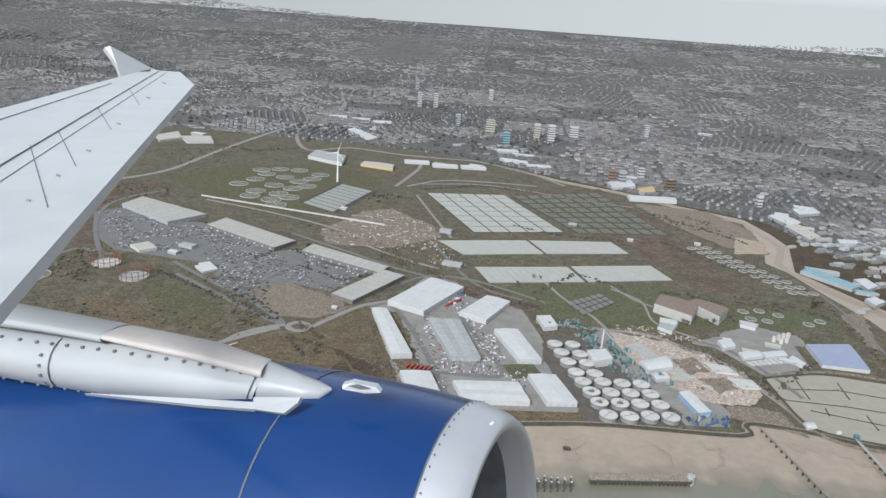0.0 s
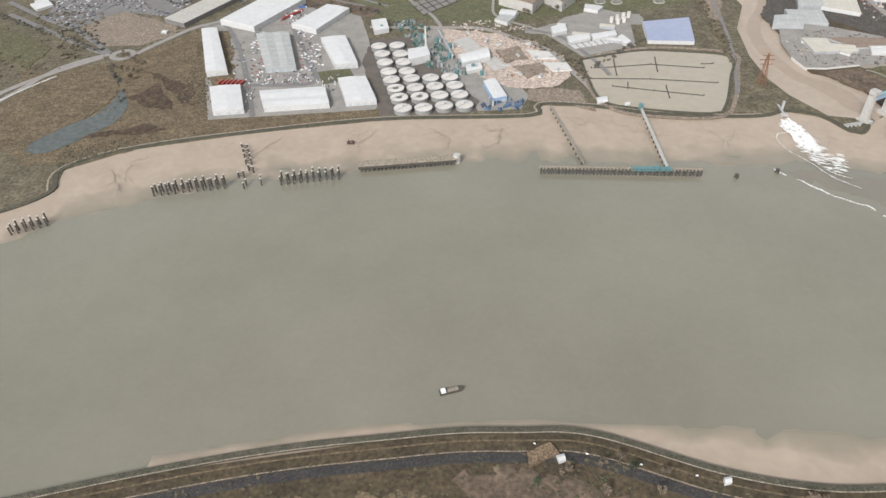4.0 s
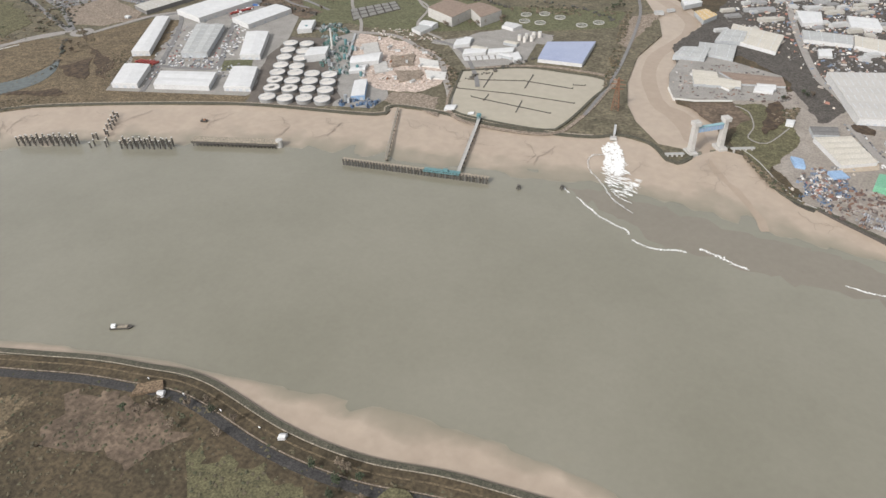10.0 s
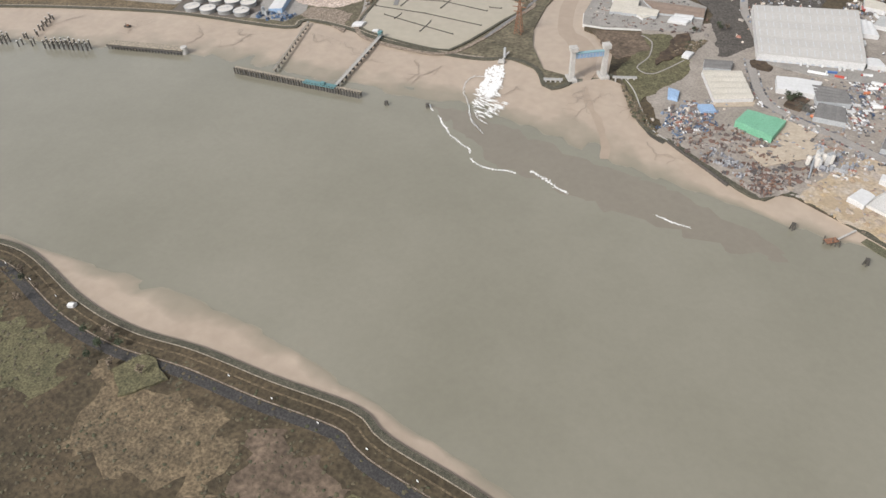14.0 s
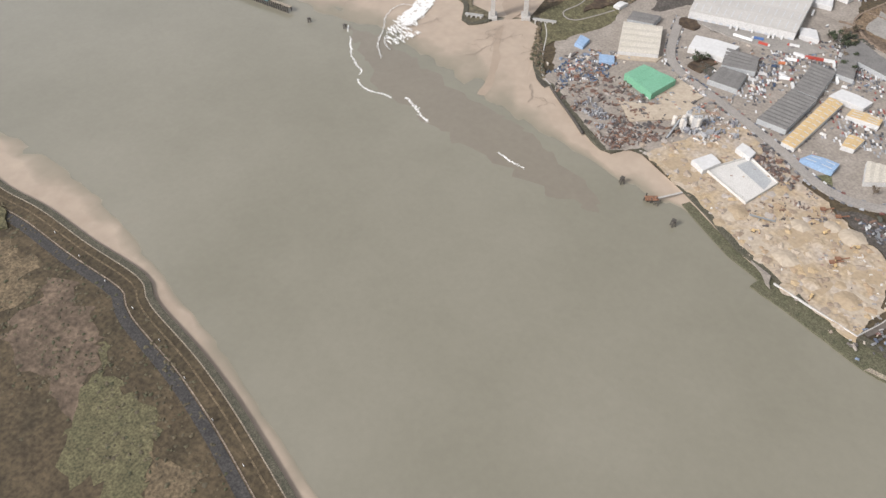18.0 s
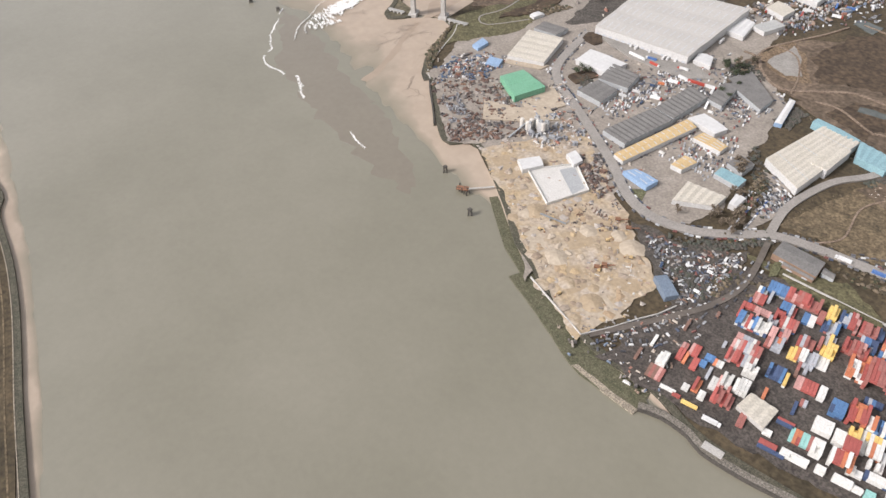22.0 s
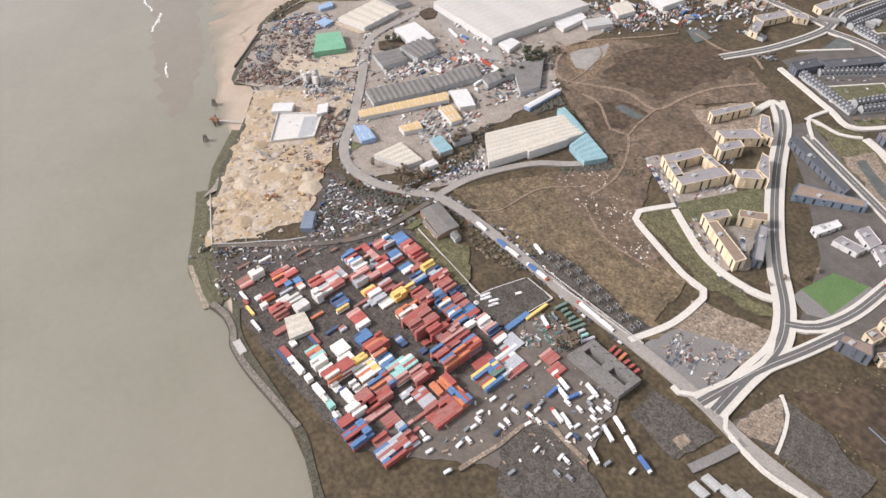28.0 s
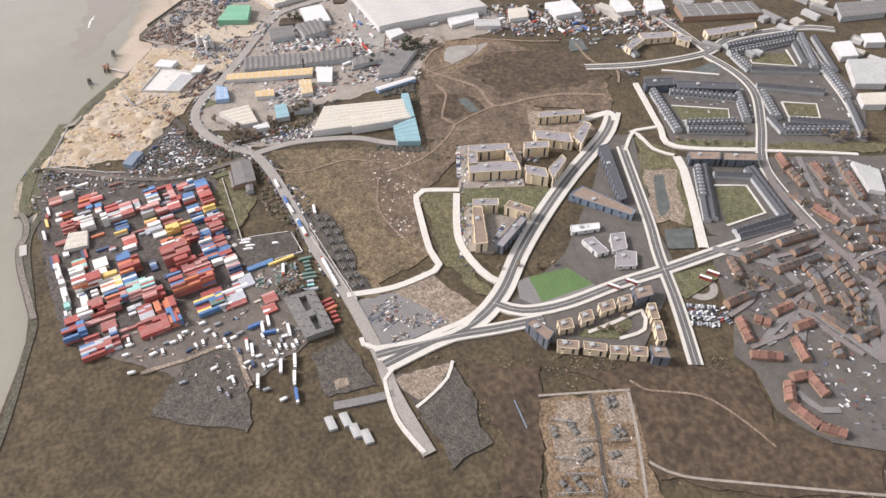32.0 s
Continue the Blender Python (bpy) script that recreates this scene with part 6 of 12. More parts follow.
shed("pump_house", "small white pump house by the pond", [(139.7, 449.2), (147, 451.3), (146.9, 444.3), (139.7, 442.2)], 1.5, WHITE_ROOF, CLAD)
shed("pump_house", "tiny white kiosk by the pond", [(158.4, 443.1), (162.1, 444.7), (161.7, 441.3), (158, 439.7)], 1, WHITE_ROOF, CLAD)

# ---- jetties, piers and piles ----
def deck_between(top, a, b, wide, z, thick, material, name="deck"):
    return child(name, Shape().beam((*a, z), (*b, z), wide, thick), material, top)


a, b = [(-12.1, 356.6), (47.1, 367.2)]
pier = root("ruined_pier", "decayed timber pier with a mossy deck", "pier", *a, -1.3)
deck_between(pier, a, b, 6.5, 2.4, 0.5, STONE)
deck_between(pier, (a[0], a[1] - 3.2), (b[0], b[1] - 3.2), 0.5, 1.5, 1.6, TIMBER, "fender")
child("end_drum", Shape().round(b[0], b[1], -1.3, 4.0, 2.3, 2.3, 16), CONCRETE, pier)
for k in range(24):
    u = (k + 0.5) / 24
    for off in (-3, 0, 2.8):
        child("post", Shape().box(a[0] + (b[0] - a[0]) * u, a[1] + (b[1] - a[1]) * u + off, -2, 0.6, 0.6, 4.4), TIMBER, pier)


def pile_bent(x, y, tall, turn, rnd, joined):
    """Two leaning timber posts with pale weathered tops; joined: a cross beam and a diagonal."""
    bent = root("pile_bent", "dark rotten timber posts with pale weathered caps" if not joined else "dark timber pile frame with pale caps and a cross brace", "piles", x, y, -1.9, "piles of the lost wharf")
    bent.rotation_euler[2] = turn
    tops = []
    for side in (-1.7, 1.7):
        h = tall * rnd.uniform(0.8, 1.08)
        lean = rnd.uniform(-0.25, 0.25)
        part("post", Shape().beam((lean * 0.2, side, 0), (lean, side, h), 0.75, 0.75), TIMBER, bent)
        part("cap", Shape().box(lean, side, h - 0.1, 0.95, 0.95, 0.35, rnd.uniform(0, 1)), PALE_CONCRETE, bent)
        tops.append((lean, side, h))
    if joined:
        (la, sa, ha), (lb, sb, hb) = tops
        part("cross_beam", Shape().beam((la * 0.7, sa, ha * 0.72), (lb * 0.7, sb, hb * 0.72), 0.45, 0.5), TIMBER, bent)
        part("brace", Shape().beam((la * 0.3, sa, ha * 0.3), (lb * 0.6, sb, hb * 0.62), 0.3, 0.35), TIMBER, bent)


rnd = random.Random(31)
for (ax, ay), (bx, by), n, tall, turn, joined in (
        (*[(-131.0, 324.7), (-87.9, 335.0)], 11, 8.2, 0.0, True), (*[(-58.3, 338.9), (-21.3, 347.8)], 10, 8.2, 0.0, True), (*[(-91.3, 379.3), (-80.9, 355.5)], 4, 6.0, 1.57, True),
        (*[(-79.1, 350.6), (-77.9, 351.2)], 1, 5.5, 1.2, True), (*[(-83.5, 343.8), (-82.0, 344.4)], 1, 5.5, 1.6, True), (*[(-77.8, 334.9), (-77.3, 335.2)], 1, 5.5, 0.0, False), (*[(-69.1, 338.8), (-68.7, 339.2)], 1, 6.0, 0.3, False),
        (*[(-197, 283.6), (-178, 294.5)], 6, 7.5, 0.4, False)):
    for k in range(n):
        u = (k + 0.5) / n
        pile_bent(ax + (bx - ax) * u, ay + (by - ay) * u + rnd.uniform(-0.4, 0.4), tall, turn + rnd.uniform(-0.12, 0.12), rnd, joined)
a, b = [(97.4, 358), (193.6, 359)]
jetty = root("jetty", "long timber-fendered jetty at the river's edge", "jetty", *a, -1.3)
deck_between(jetty, a, b, 3.4, 2.0, 0.45, STONE)
for k in range(46):
    u = (k + 0.5) / 46
    child("post", Shape().box(a[0] + (b[0] - a[0]) * u, a[1] + (b[1] - a[1]) * u - 1.9, -2, 0.9, 0.7, 5.0), TIMBER, jetty)
    if k % 2:
        child("post", Shape().box(a[0] + (b[0] - a[0]) * u, a[1] + (b[1] - a[1]) * u + 1.5, -2, 0.6, 0.6, 4.0), TIMBER, jetty)
c, d = [(152.4, 357.9), (175.4, 358.6)]
deck_between(jetty, c, d, 4.6, 2.5, 0.4, STILE, "platform")
for k in range(9):
    u = k / 8
    child("railing_post", Shape().box(c[0] + (d[0] - c[0]) * u, c[1] + (d[1] - c[1]) * u - 2.2, 2.6, 0.2, 0.2, 1.0), STILE, jetty)
deck_between(jetty, (c[0], c[1] - 2.2), (d[0], d[1] - 2.2), 0.15, 3.6, 0.15, STILE, "railing")
child("winch_house", Shape().box((c[0] * 0.4 + d[0] * 0.6), c[1] + 0.6, 2.6, 3, 2, 1.6), STILE, jetty)
for line, wide, m, label in (([(107, 436), (124.3, 364.5)], 1.3, STONE, "narrow weathered walkway on dark trestles"), ([(167.8, 436.5), (173.5, 362)], 2.0, CONCRETE, "pale grey-green steel approach bridge to the jetty")):
    a, b = line
    way = root("walkway", label, "walkway", *a, -0.6)
    deck_between(way, a, b, wide, 1.6, 0.35, m)
    for s in (-1, 1):
        deck_between(way, (a[0] + s * wide / 2, a[1]), (b[0] + s * wide / 2, b[1]), 0.12, 2.3, 0.12, STEEL, "rail")
    for k in range(13):
        u = (k + 0.5) / 13
        child("trestle", Shape().box(a[0] + (b[0] - a[0]) * u, a[1] + (b[1] - a[1]) * u, -1.6, wide, 0.4, 3.0), TIMBER, way)
x, y = [(167.7, 434.4)][0]
gantry = root("gantry", "turquoise steel gantry at the bridge head", "gantry", x, y, 0.2)
for sx in (-1, 1):
    for sy in (-1, 1):
        part("leg", Shape().box(sx * 1.1, sy * 1.1, 0, 0.35, 0.35, 4.4), STILE, gantry)
part("cabin", Shape().box(0, 0, 3.2, 2.8, 2.8, 1.5), STILE, gantry)
part("jib", Shape().beam((0, 0, 4.4), (1, -5, 3.4), 0.4, 0.4), STILE, gantry)
x, y = [(-23, 386.1)][0]
hulk = root("moored_float", "small dark wooden float stranded on mud", "float", x, y, -0.8)
part("hull", Shape().box(0, 0, 0, 4.2, 2.6, 1.0, 0.1, 1.1), TIMBER, hulk)
part("post", Shape().box(-1, 0, 1, 0.4, 0.4, 1.6), TIMBER, hulk)
part("cabin", Shape().box(0.7, 0, 1, 1.4, 1.5, 0.9), RUST, hulk)
x, y = [(55.5, 188.1)][0]
boat = root("river_barge", "small pale barge under way on the river", "boat", x, y, -1.35)
boat.rotation_euler[2] = 0.35
part("hull", Shape().add([(-5, -1.2, 0), (4, -1.2, 0), (5.6, 0, 0.2), (4, 1.2, 0), (-5, 1.2, 0), (-5.2, -1.4, 0.9), (4.2, -1.4, 0.9), (6.2, 0, 1.1), (4.2, 1.4, 0.9), (-5.2, 1.4, 0.9)], [(0, 1, 6, 5), (1, 2, 7, 6), (2, 3, 8, 7), (3, 4, 9, 8), (4, 0, 5, 9), (5, 6, 7, 8, 9)]), TIMBER, boat)
part("deck_house", Shape().box(-3.4, 0, 0.9, 2.0, 1.8, 1.3), WHITE_PAINT, boat)
part("hatch", Shape().box(0.8, 0, 0.9, 5, 1.7, 0.4), STONE, boat)
for (x, y), h in zip([(449.9, 324), (482, 310.1)] + [(212.9, 356.2)] + [(238.1, 362.6)], (4, 4, 3, 3)):
    dol = root("dolphin", "dark timber mooring dolphin in the shallows", "dolphin", x, y, -1.9, "mooring dolphins")
    for k in range(4):
        a = k * math.pi / 2
        part("post", Shape().beam((1.3 * math.cos(a), 1.3 * math.sin(a), 0), (0.7 * math.cos(a), 0.7 * math.sin(a), h), 0.5, 0.5), TIMBER, dol)
    part("cap", Shape().box(0, 0, h - 0.2, 1.9, 1.9, 0.5), TIMBER, dol)

# ---- flood barrier ----
barrier = root("flood_barrier", "concrete twin-tower flood barrier with raised steel gate", "flood barrier", 319, 430, -1.8)
for x, y in ((310.3, 424.8), (328.2, 436.0)):
    child("tower", Shape().box(x, y, -1.8, 3.0, 3.6, 21.0, 0.56, 0.86), CONCRETE, barrier)
    child("tower_leg", Shape().box(x - 1.4, y + 2.4, -1.8, 1.2, 1.6, 20.5, 0.56, 0.9), CONCRETE, barrier)
    child("machine_room", Shape().box(x, y, 19.2, 4.6, 5.0, 2.6, 0.56, 1.05), CONCRETE, barrier)
    child("pier_base", Shape().box(x, y, -1.9, 5.6, 9, 3.0, 0.56), CONCRETE, barrier)
child("gate", Shape().beam((311.5, 425.6, 15.6), (327, 435.2, 15.6), 1.4, 3.2), BLUE_ROOF, barrier)
child("gate_girder", Shape().beam((311.5, 425.6, 17.6), (327, 435.2, 17.6), 2.2, 0.6), TEAL, barrier)
for k in range(9):
    u = (k + 0.5) / 9
    child("gate_rib", Shape().box(311.5 + 15.5 * u, 425.6 + 9.6 * u, 14.1, 0.25, 2.0, 3.2, 0.56), STEEL, barrier)
for x, y, w in ((300.5, 418, 12), (342, 436, 15)):
    sluice = root("sluice_gate", "low concrete side sluice of the barrier", "sluice", x, y, -1.6, "side sluices")
    sluice.rotation_euler[2] = 0.3
    part("beam", Shape().box(0, 0, 2.6, w, 2.2, 0.7), CONCRETE, sluice)
    for k in range(4):
        part("pier", Shape().box(-w / 2 + (k + 0.5) * w / 4, 0, 0, 0.9, 3.2, 2.7), CONCRETE, sluice)
    part("rail", Shape().box(0, -1.0, 3.3, w, 0.12, 0.6), STEEL, sluice)

# ---- power pylon on the creek bank ----
power = root("power_pylon", "rust-brown steel lattice power pylon on the creek bank", "pylon", 257.3, 474.4)
TALL = 24
for sx in (-1, 1):
    for sy in (-1, 1):
        part("leg", Shape().beam((sx * 2.6, sy * 2.6, 0), (sx * 0.35, sy * 0.35, TALL), 0.3, 0.3), RUST, power)
for k in range(7):
    z0, z1 = TALL * k / 7.5, TALL * (k + 1) / 7.5
    w0, w1 = 2.6 - 2.25 * z0 / TALL, 2.6 - 2.25 * z1 / TALL
    lace = Shape()
    for p, q in (((-1, -1), (1, -1)), ((1, -1), (1, 1)), ((1, 1), (-1, 1)), ((-1, 1), (-1, -1))):
        lace.beam((p[0] * w0, p[1] * w0, z0), (q[0] * w1, q[1] * w1, z1), 0.16, 0.16).beam((q[0] * w0, q[1] * w0, z0), (p[0] * w1, p[1] * w1, z1), 0.16, 0.16)
    part("lacing", lace, RUST, power)
for z, w in ((0.66, 4.2), (0.8, 5.0), (0.93, 3.6)):
    part("cross_arm", Shape().beam((-w, 0, TALL * z), (w, 0, TALL * z), 0.3, 0.45), RUST, power)

# ---- outfall and its foam ----
x, y = [(261, 430.3)][0]
out = root("outfall_tower", "small dark outfall tower with sluice mouths", "outfall", x, y, -0.9)
part("body", Shape().box(0, 0, 0, 4.4, 3.4, 2.2, 0.1, 0.95), CONCRETE, out)
part("shaft", Shape().box(0, 6, 0.8, 1.4, 1.4, 7.5), GREY_CLAD, out)
part("mouth", Shape().box(0, -1.75, 0.1, 3.4, 0.3, 1.0, 0.1), SLUDGE, out)
part("bridge", Shape().beam((0, 1.5, 1.9), (0, 14, 1.6), 1.2, 0.3), CONCRETE, out)
rnd = random.Random(51)
foam = Shape()
CORE = [(256.5, 424.5), (263.9, 427.6), (267.9, 416.3), (270.4, 404.3), (271.4, 388.6), (267.2, 385.9), (262.7, 389.2), (258.1, 397.6), (259.0, 405.9), (255.3, 415.0)]
FAN = [(258.1, 398.6), (270.8, 404.5), (275.8, 386.3), (282.8, 383.9), (279.8, 366.2), (273.8, 362.3), (267.1, 367.2), (262.5, 376.5), (258.1, 388.8)]


def fleck(x, y, length, wide, a, z):
    c, s = math.cos(a), math.sin(a)
    pts = [(-length, 0), (-length * 0.3, -wide), (length * 0.6, -wide * 0.7), (length, 0), (length * 0.4, wide), (-length * 0.5, wide * 0.8)]
    foam.add([(x + c * p - s * q * rnd.uniform(0.5, 1.3), y + s * p + c * q * rnd.uniform(0.5, 1.3), z) for p, q in pts], [(0, 1, 2, 3, 4, 5)])


for x, y in spots(CORE, 420, rnd):
    fleck(x, y, rnd.uniform(0.8, 2.2), rnd.uniform(0.35, 0.9), -1.25 + rnd.uniform(-0.5, 0.5), -0.42 + rnd.uniform(0, 0.12))
for x, y in spots(FAN, 620, rnd):
    if noise.noise((x * 0.2, y * 0.45, 9)) > -0.08:
        fleck(x, y, rnd.uniform(0.8, 2.8), rnd.uniform(0.12, 0.38), -0.5 + 0.6 * noise.noise((x * 0.09, y * 0.09, 2)) + rnd.uniform(-0.25, 0.25), -0.5 - 0.15 * rnd.random())
rim = smooth([(256.7, 409.0), (250.9, 407.0), (248.7, 399.2), (251.6, 387.3), (258.0, 378.0), (262.8, 369.3), (264.6, 365.1)], 1.0) + smooth([(264.6, 365.3), (268.9, 358.4), (273.3, 353.6), (280.5, 347.3)], 1.0) + smooth([(267.7, 366.3), (273.8, 360.0), (279.4, 357.5)], 1.0)
for (x, y), (x2, y2) in zip(rim, rim[1:]):
    if math.dist((x, y), (x2, y2)) < 3:
        for _ in range(2):
            fleck(x + rnd.uniform(-0.5, 0.5), y + rnd.uniform(-0.5, 0.5), rnd.uniform(0.8, 1.6), rnd.uniform(0.06, 0.2), math.atan2(y2 - y, x2 - x) + rnd.uniform(-0.3, 0.3), -0.6)
tagged(part("outfall_foam", foam, FOAM), "white foam churning below the outfall", "foam", kind="stuff")
foam = Shape()
for line, w in ((smooth([(237.9, 365.9), (249.8, 353.8), (262.2, 341.2), (275.8, 331.5), (286.8, 320.2), (296.7, 317), (311.9, 319.1)], 0.7), 0.5), (smooth([(317.9, 323.4), (326.9, 319.1), (343.2, 310.7)], 0.7), 0.9), (smooth([(388.3, 310.2), (404.3, 306.9)], 0.7), 0.45)):
    for x, y in line:
        thick = 0.55 + noise.noise((x * 0.13, y * 0.13, 4)) * 1.1
        x, y = x + 1.6 * noise.noise((x * 0.11, y * 0.11, 6)), y + 1.6 * noise.noise((x * 0.11, y * 0.11, 8))
        for _ in range(2 if thick > 0.15 else 0):
            fleck(x + rnd.gauss(0, w * 0.5), y + rnd.gauss(0, w * 0.5), rnd.uniform(0.4, 1.0), rnd.uniform(0.12, 0.4) * (0.5 + w) * min(1.2, thick + 0.3), rnd.uniform(0, 3), -1.235 + rnd.uniform(0, 0.02))
tagged(part("foam_lines", foam, FOAM), "thin white foam lines where currents meet", "foam", kind="stuff")

# ---- ground and roads of the east side ----
patch("industrial_ground", [(383, 375.8), (351.4, 430.8), (336.8, 511.4), (496.8, 594.9), (529.4, 296.7), (484.4, 335.7), (448.5, 352.3), (428, 343.7)], 0.03, PALE_YARD, "dusty pale industrial ground")
patch("industrial_ground", [(380.2, 459.7), (420.6, 522.2), (461.5, 560), (507.3, 525.8), (542.2, 501.2), (553.9, 424.6), (564.7, 395.2), (552.8, 366.1), (507.4, 380.1), (431.6, 420.2)], 0.05, PALE_YARD, "dusty pale yards between workshops")
patch("industrial_ground", [(338.1, 734.3), (479, 765.4), (435.1, 497.1), (392.5, 486.4), (376.1, 557.4), (344.9, 594.6), (296.6, 559.9), (291.6, 606.7), (318.1, 667.3)], 0.03, PLOT, "dark cluttered industrial ground")
patch("riverside_green", [(337.5, 502), (357.8, 507), (375.7, 482.2), (377.8, 450.8), (362.8, 427.4), (355.2, 407), (345.2, 427.6), (336.4, 440.2), (338.2, 472.7)], 0.08, ROUGH_GRASS, "green slope beside the flood barrier")
patch("riverside_green", [(303.9, 494.3), (338.3, 505.8), (347.8, 479.7), (331.9, 459.6)], 0.09, HEATH, "reddish waste ground beside the barrier")
road([(338.7, 499.2), (347.3, 492.3), (350.1, 470.2), (346, 453), (357.3, 448.1), (372.6, 473.1)], 0.8, PALE_ROAD, "pale footpath over the green slope", 0.2)
patch("scrapyard_ground", [(374.3, 380.9), (374.5, 415.8), (406.6, 438.3), (433.8, 433.6), (482.4, 398.2), (457.8, 362.4), (434.4, 341.3), (402.7, 363.3)], 0.10, PALE_YARD, "dusty scrapyard ground")
patch("quarry_ground", [(450, 350.6), (481.1, 399.2), (568.2, 335.9), (571.6, 333.3), (565.8, 286.8), (558.3, 289.7), (515.9, 311.2), (490, 326.9)], 0.11, SAND, "yellow sandy ground of an aggregates yard")
for ring, m, label in (([(534.6, 310), (539.4, 319.4), (551.8, 314.3), (548.6, 304.2)], DAMP_SAND, "wet brown sand in the aggregates yard"), ([(504.2, 320), (511.1, 325.5), (525.2, 318.2), (521.3, 310.4)], PALE_SAND, "grey stone dust in the aggregates yard"), ([(526.9, 346.1), (533.2, 359.8), (555.4, 343.6), (552.1, 333)], DAMP_SAND, "trodden brown earth in the aggregates yard"), ([(553.8, 302.3), (560.1, 314.8), (572, 309.6), (565.9, 296.5)], PALE_SAND, "grey stone dust in the aggregates yard"), ([(552.7, 321.5), (566.1, 334.3), (567.4, 322)], DAMP_SAND, "wet brown sand in the aggregates yard"), ([(460.1, 348), (465.5, 357.4), (482.1, 347.5), (477.9, 338.1)], DAMP_SAND, "trodden brown earth in the aggregates yard"), ([(522, 329.4), (527.9, 340.4), (537, 335.6), (532, 324.4)], DAMP_SAND, "wet brown sand in the aggregates yard")):
    patch("spoil", ragged(ring, 2.5), 0.12, m, label)
patch("vehicle_yard", [(537.9, 360.4), (566.8, 364.9), (588.3, 380.5), (591.7, 344), (585.4, 330.1), (571.3, 334.2)], 0.09, PLOT, "dark breakers' yard packed with vehicles")
patch("container_yard", [(577.1, 287.3), (583.3, 341.3), (590.6, 371.5), (676.9, 387), (691.4, 340.7), (697, 309.1), (693.7, 304.6), (631.6, 291.3)], 0.10, DARK_YARD, "dark oily container yard", "yard")
patch("lorry_park", [(668, 398.5), (719, 409.2), (742.3, 371), (697, 309.1), (691.4, 340.7)], 0.09, LORRY_YARD, "stained lorry park crowded with trailers", "yard")
patch("car_yard", [(578.9, 384), (575.5, 409.3), (573.9, 428.3), (562.6, 435.9), (580.6, 437.1), (584, 410.2)], 0.12, PALE_YARD, "car park before the factory")
patch("green_plot", [(586.8, 378.5), (628.5, 392.6), (642.2, 384.2), (625.2, 372)], 0.11, ROUGH_GRASS, "olive grass beside the containers")
patch("lawn", [(521.9, 375.6), (531, 383.7), (534.5, 373.6), (529.5, 372.2)], 0.12, GRASS, "small green verge", "lawn")
patch("plot", [(720.4, 350), (717.6, 357.8), (717.5, 365.2), (719.3, 369.7), (725.2, 372.3), (736.9, 372.5), (748.3, 373.6), (755.5, 374), (760.5, 371.2), (741.4, 337)], 0.11, PLOT, "cleared dark plot behind a fence")
patch("plot", [(730.2, 400.1), (728.4, 416.9), (755, 422.7), (753.8, 402.7)], 0.11, PLOT, "cleared dark plot beside the spine road")
patch("plot", [(746.9, 407), (747.2, 412.1), (751.2, 412.7), (751.7, 406.9)], 0.13, DIRT, "pale earth on a dark plot")
patch("scrub_field", [(500.8, 525.2), (507.9, 567.3), (567.9, 621.7), (610.3, 602), (593, 563.6), (601.2, 521.3), (587.4, 503.9), (558.2, 508.2), (531.6, 510.1)], 0.06, HEATH, "rough reddish heath with diggings")
patch("dark_scrub", ragged([(525.5, 555.9), (534.5, 600.6), (560.8, 622.9), (579.4, 620.4), (578.8, 582.5), (579, 548), (557.9, 544.9), (545.4, 535.9)], 7), 0.075, DARK_HEATH, "dark brambles inside the heath")
patch("dark_scrub", ragged([(559.4, 506.9), (568.5, 528), (587.5, 532.6), (592.4, 512.7), (585.9, 498.5)], 4), 0.075, DARK_HEATH, "dark brambles round a pond")
patch("scrub_field", [(588, 407), (604.7, 467.6), (632.2, 483.3), (646.4, 472.5), (692.8, 464.8), (703.1, 431.4), (670.2, 422.4), (627.9, 410.9)], 0.06, SCRUB, "brown scrub strewn with rubble")
patch("scrub_field", [(543.1, 504.5), (593, 563.6), (618.9, 510.9), (647.5, 475), (604.7, 467.6), (593, 490.4)], 0.05, HEATH, "dark heath behind the factory")
patch("clay_pit", [(501.3, 535.2), (508.6, 568.9), (523, 556.6), (540.3, 529), (530.1, 522.5)], 0.09, SUBSOIL, "reddish rim of a clay pit")
patch("clay_pit", ragged([(509, 534.5), (513.6, 561.9), (521.5, 553.3), (533.3, 532.7), (526.1, 526.6)], 2), 0.10, YARD, "pale scraped clay pit")
patch("demolition_site", [(602, 455.7), (610.9, 481.2), (643.8, 477), (680.5, 463.1), (670.9, 450.5), (637.3, 452.1), (625.5, 446.7)], 0.09, HEATH, "demolition site with pale rubble heaps")
patch("demolition_site", [(599.9, 518.4), (594.3, 566.6), (633.6, 543.8), (618.9, 510.9)], 0.09, HEATH, "brown building ground")
patch("pit_water", ragged([(523.9, 614.1), (527.4, 624.9), (542, 623.2), (541.1, 611.5)], 4), 0.10, POND, "dark water in a pit", "pond")
patch("pond_water", [(586.8, 666.5), (579.9, 698.4), (591.1, 692.3), (595.5, 677.5)], 0.11, POND, "dark pond beside new houses", "pond")
patch("pit_water", ragged([(571.5, 520.2), (571.4, 525.1), (586.4, 529.2), (587.1, 524.2)], 3), 0.12, POND, "dark pond on the heath", "pond")
patch("court", [(615.8, 503.8), (623.1, 539.9), (659.9, 526.5), (654.6, 492.9)], 0.07, PALE_YARD, "pale paved court round apartment blocks")
patch("court", [(664.7, 486.1), (662.6, 509.8), (673.9, 525.2), (679.2, 522.9), (699.6, 495.3), (694.2, 478.9)], 0.07, PALE_YARD, "pale paved car court of apartment blocks")
patch("court", [(596.5, 555.1), (604.2, 588.9), (628, 582.7), (639.2, 562.1), (625.2, 546.4)], 0.07, DIRT, "trampled building site round new blocks")
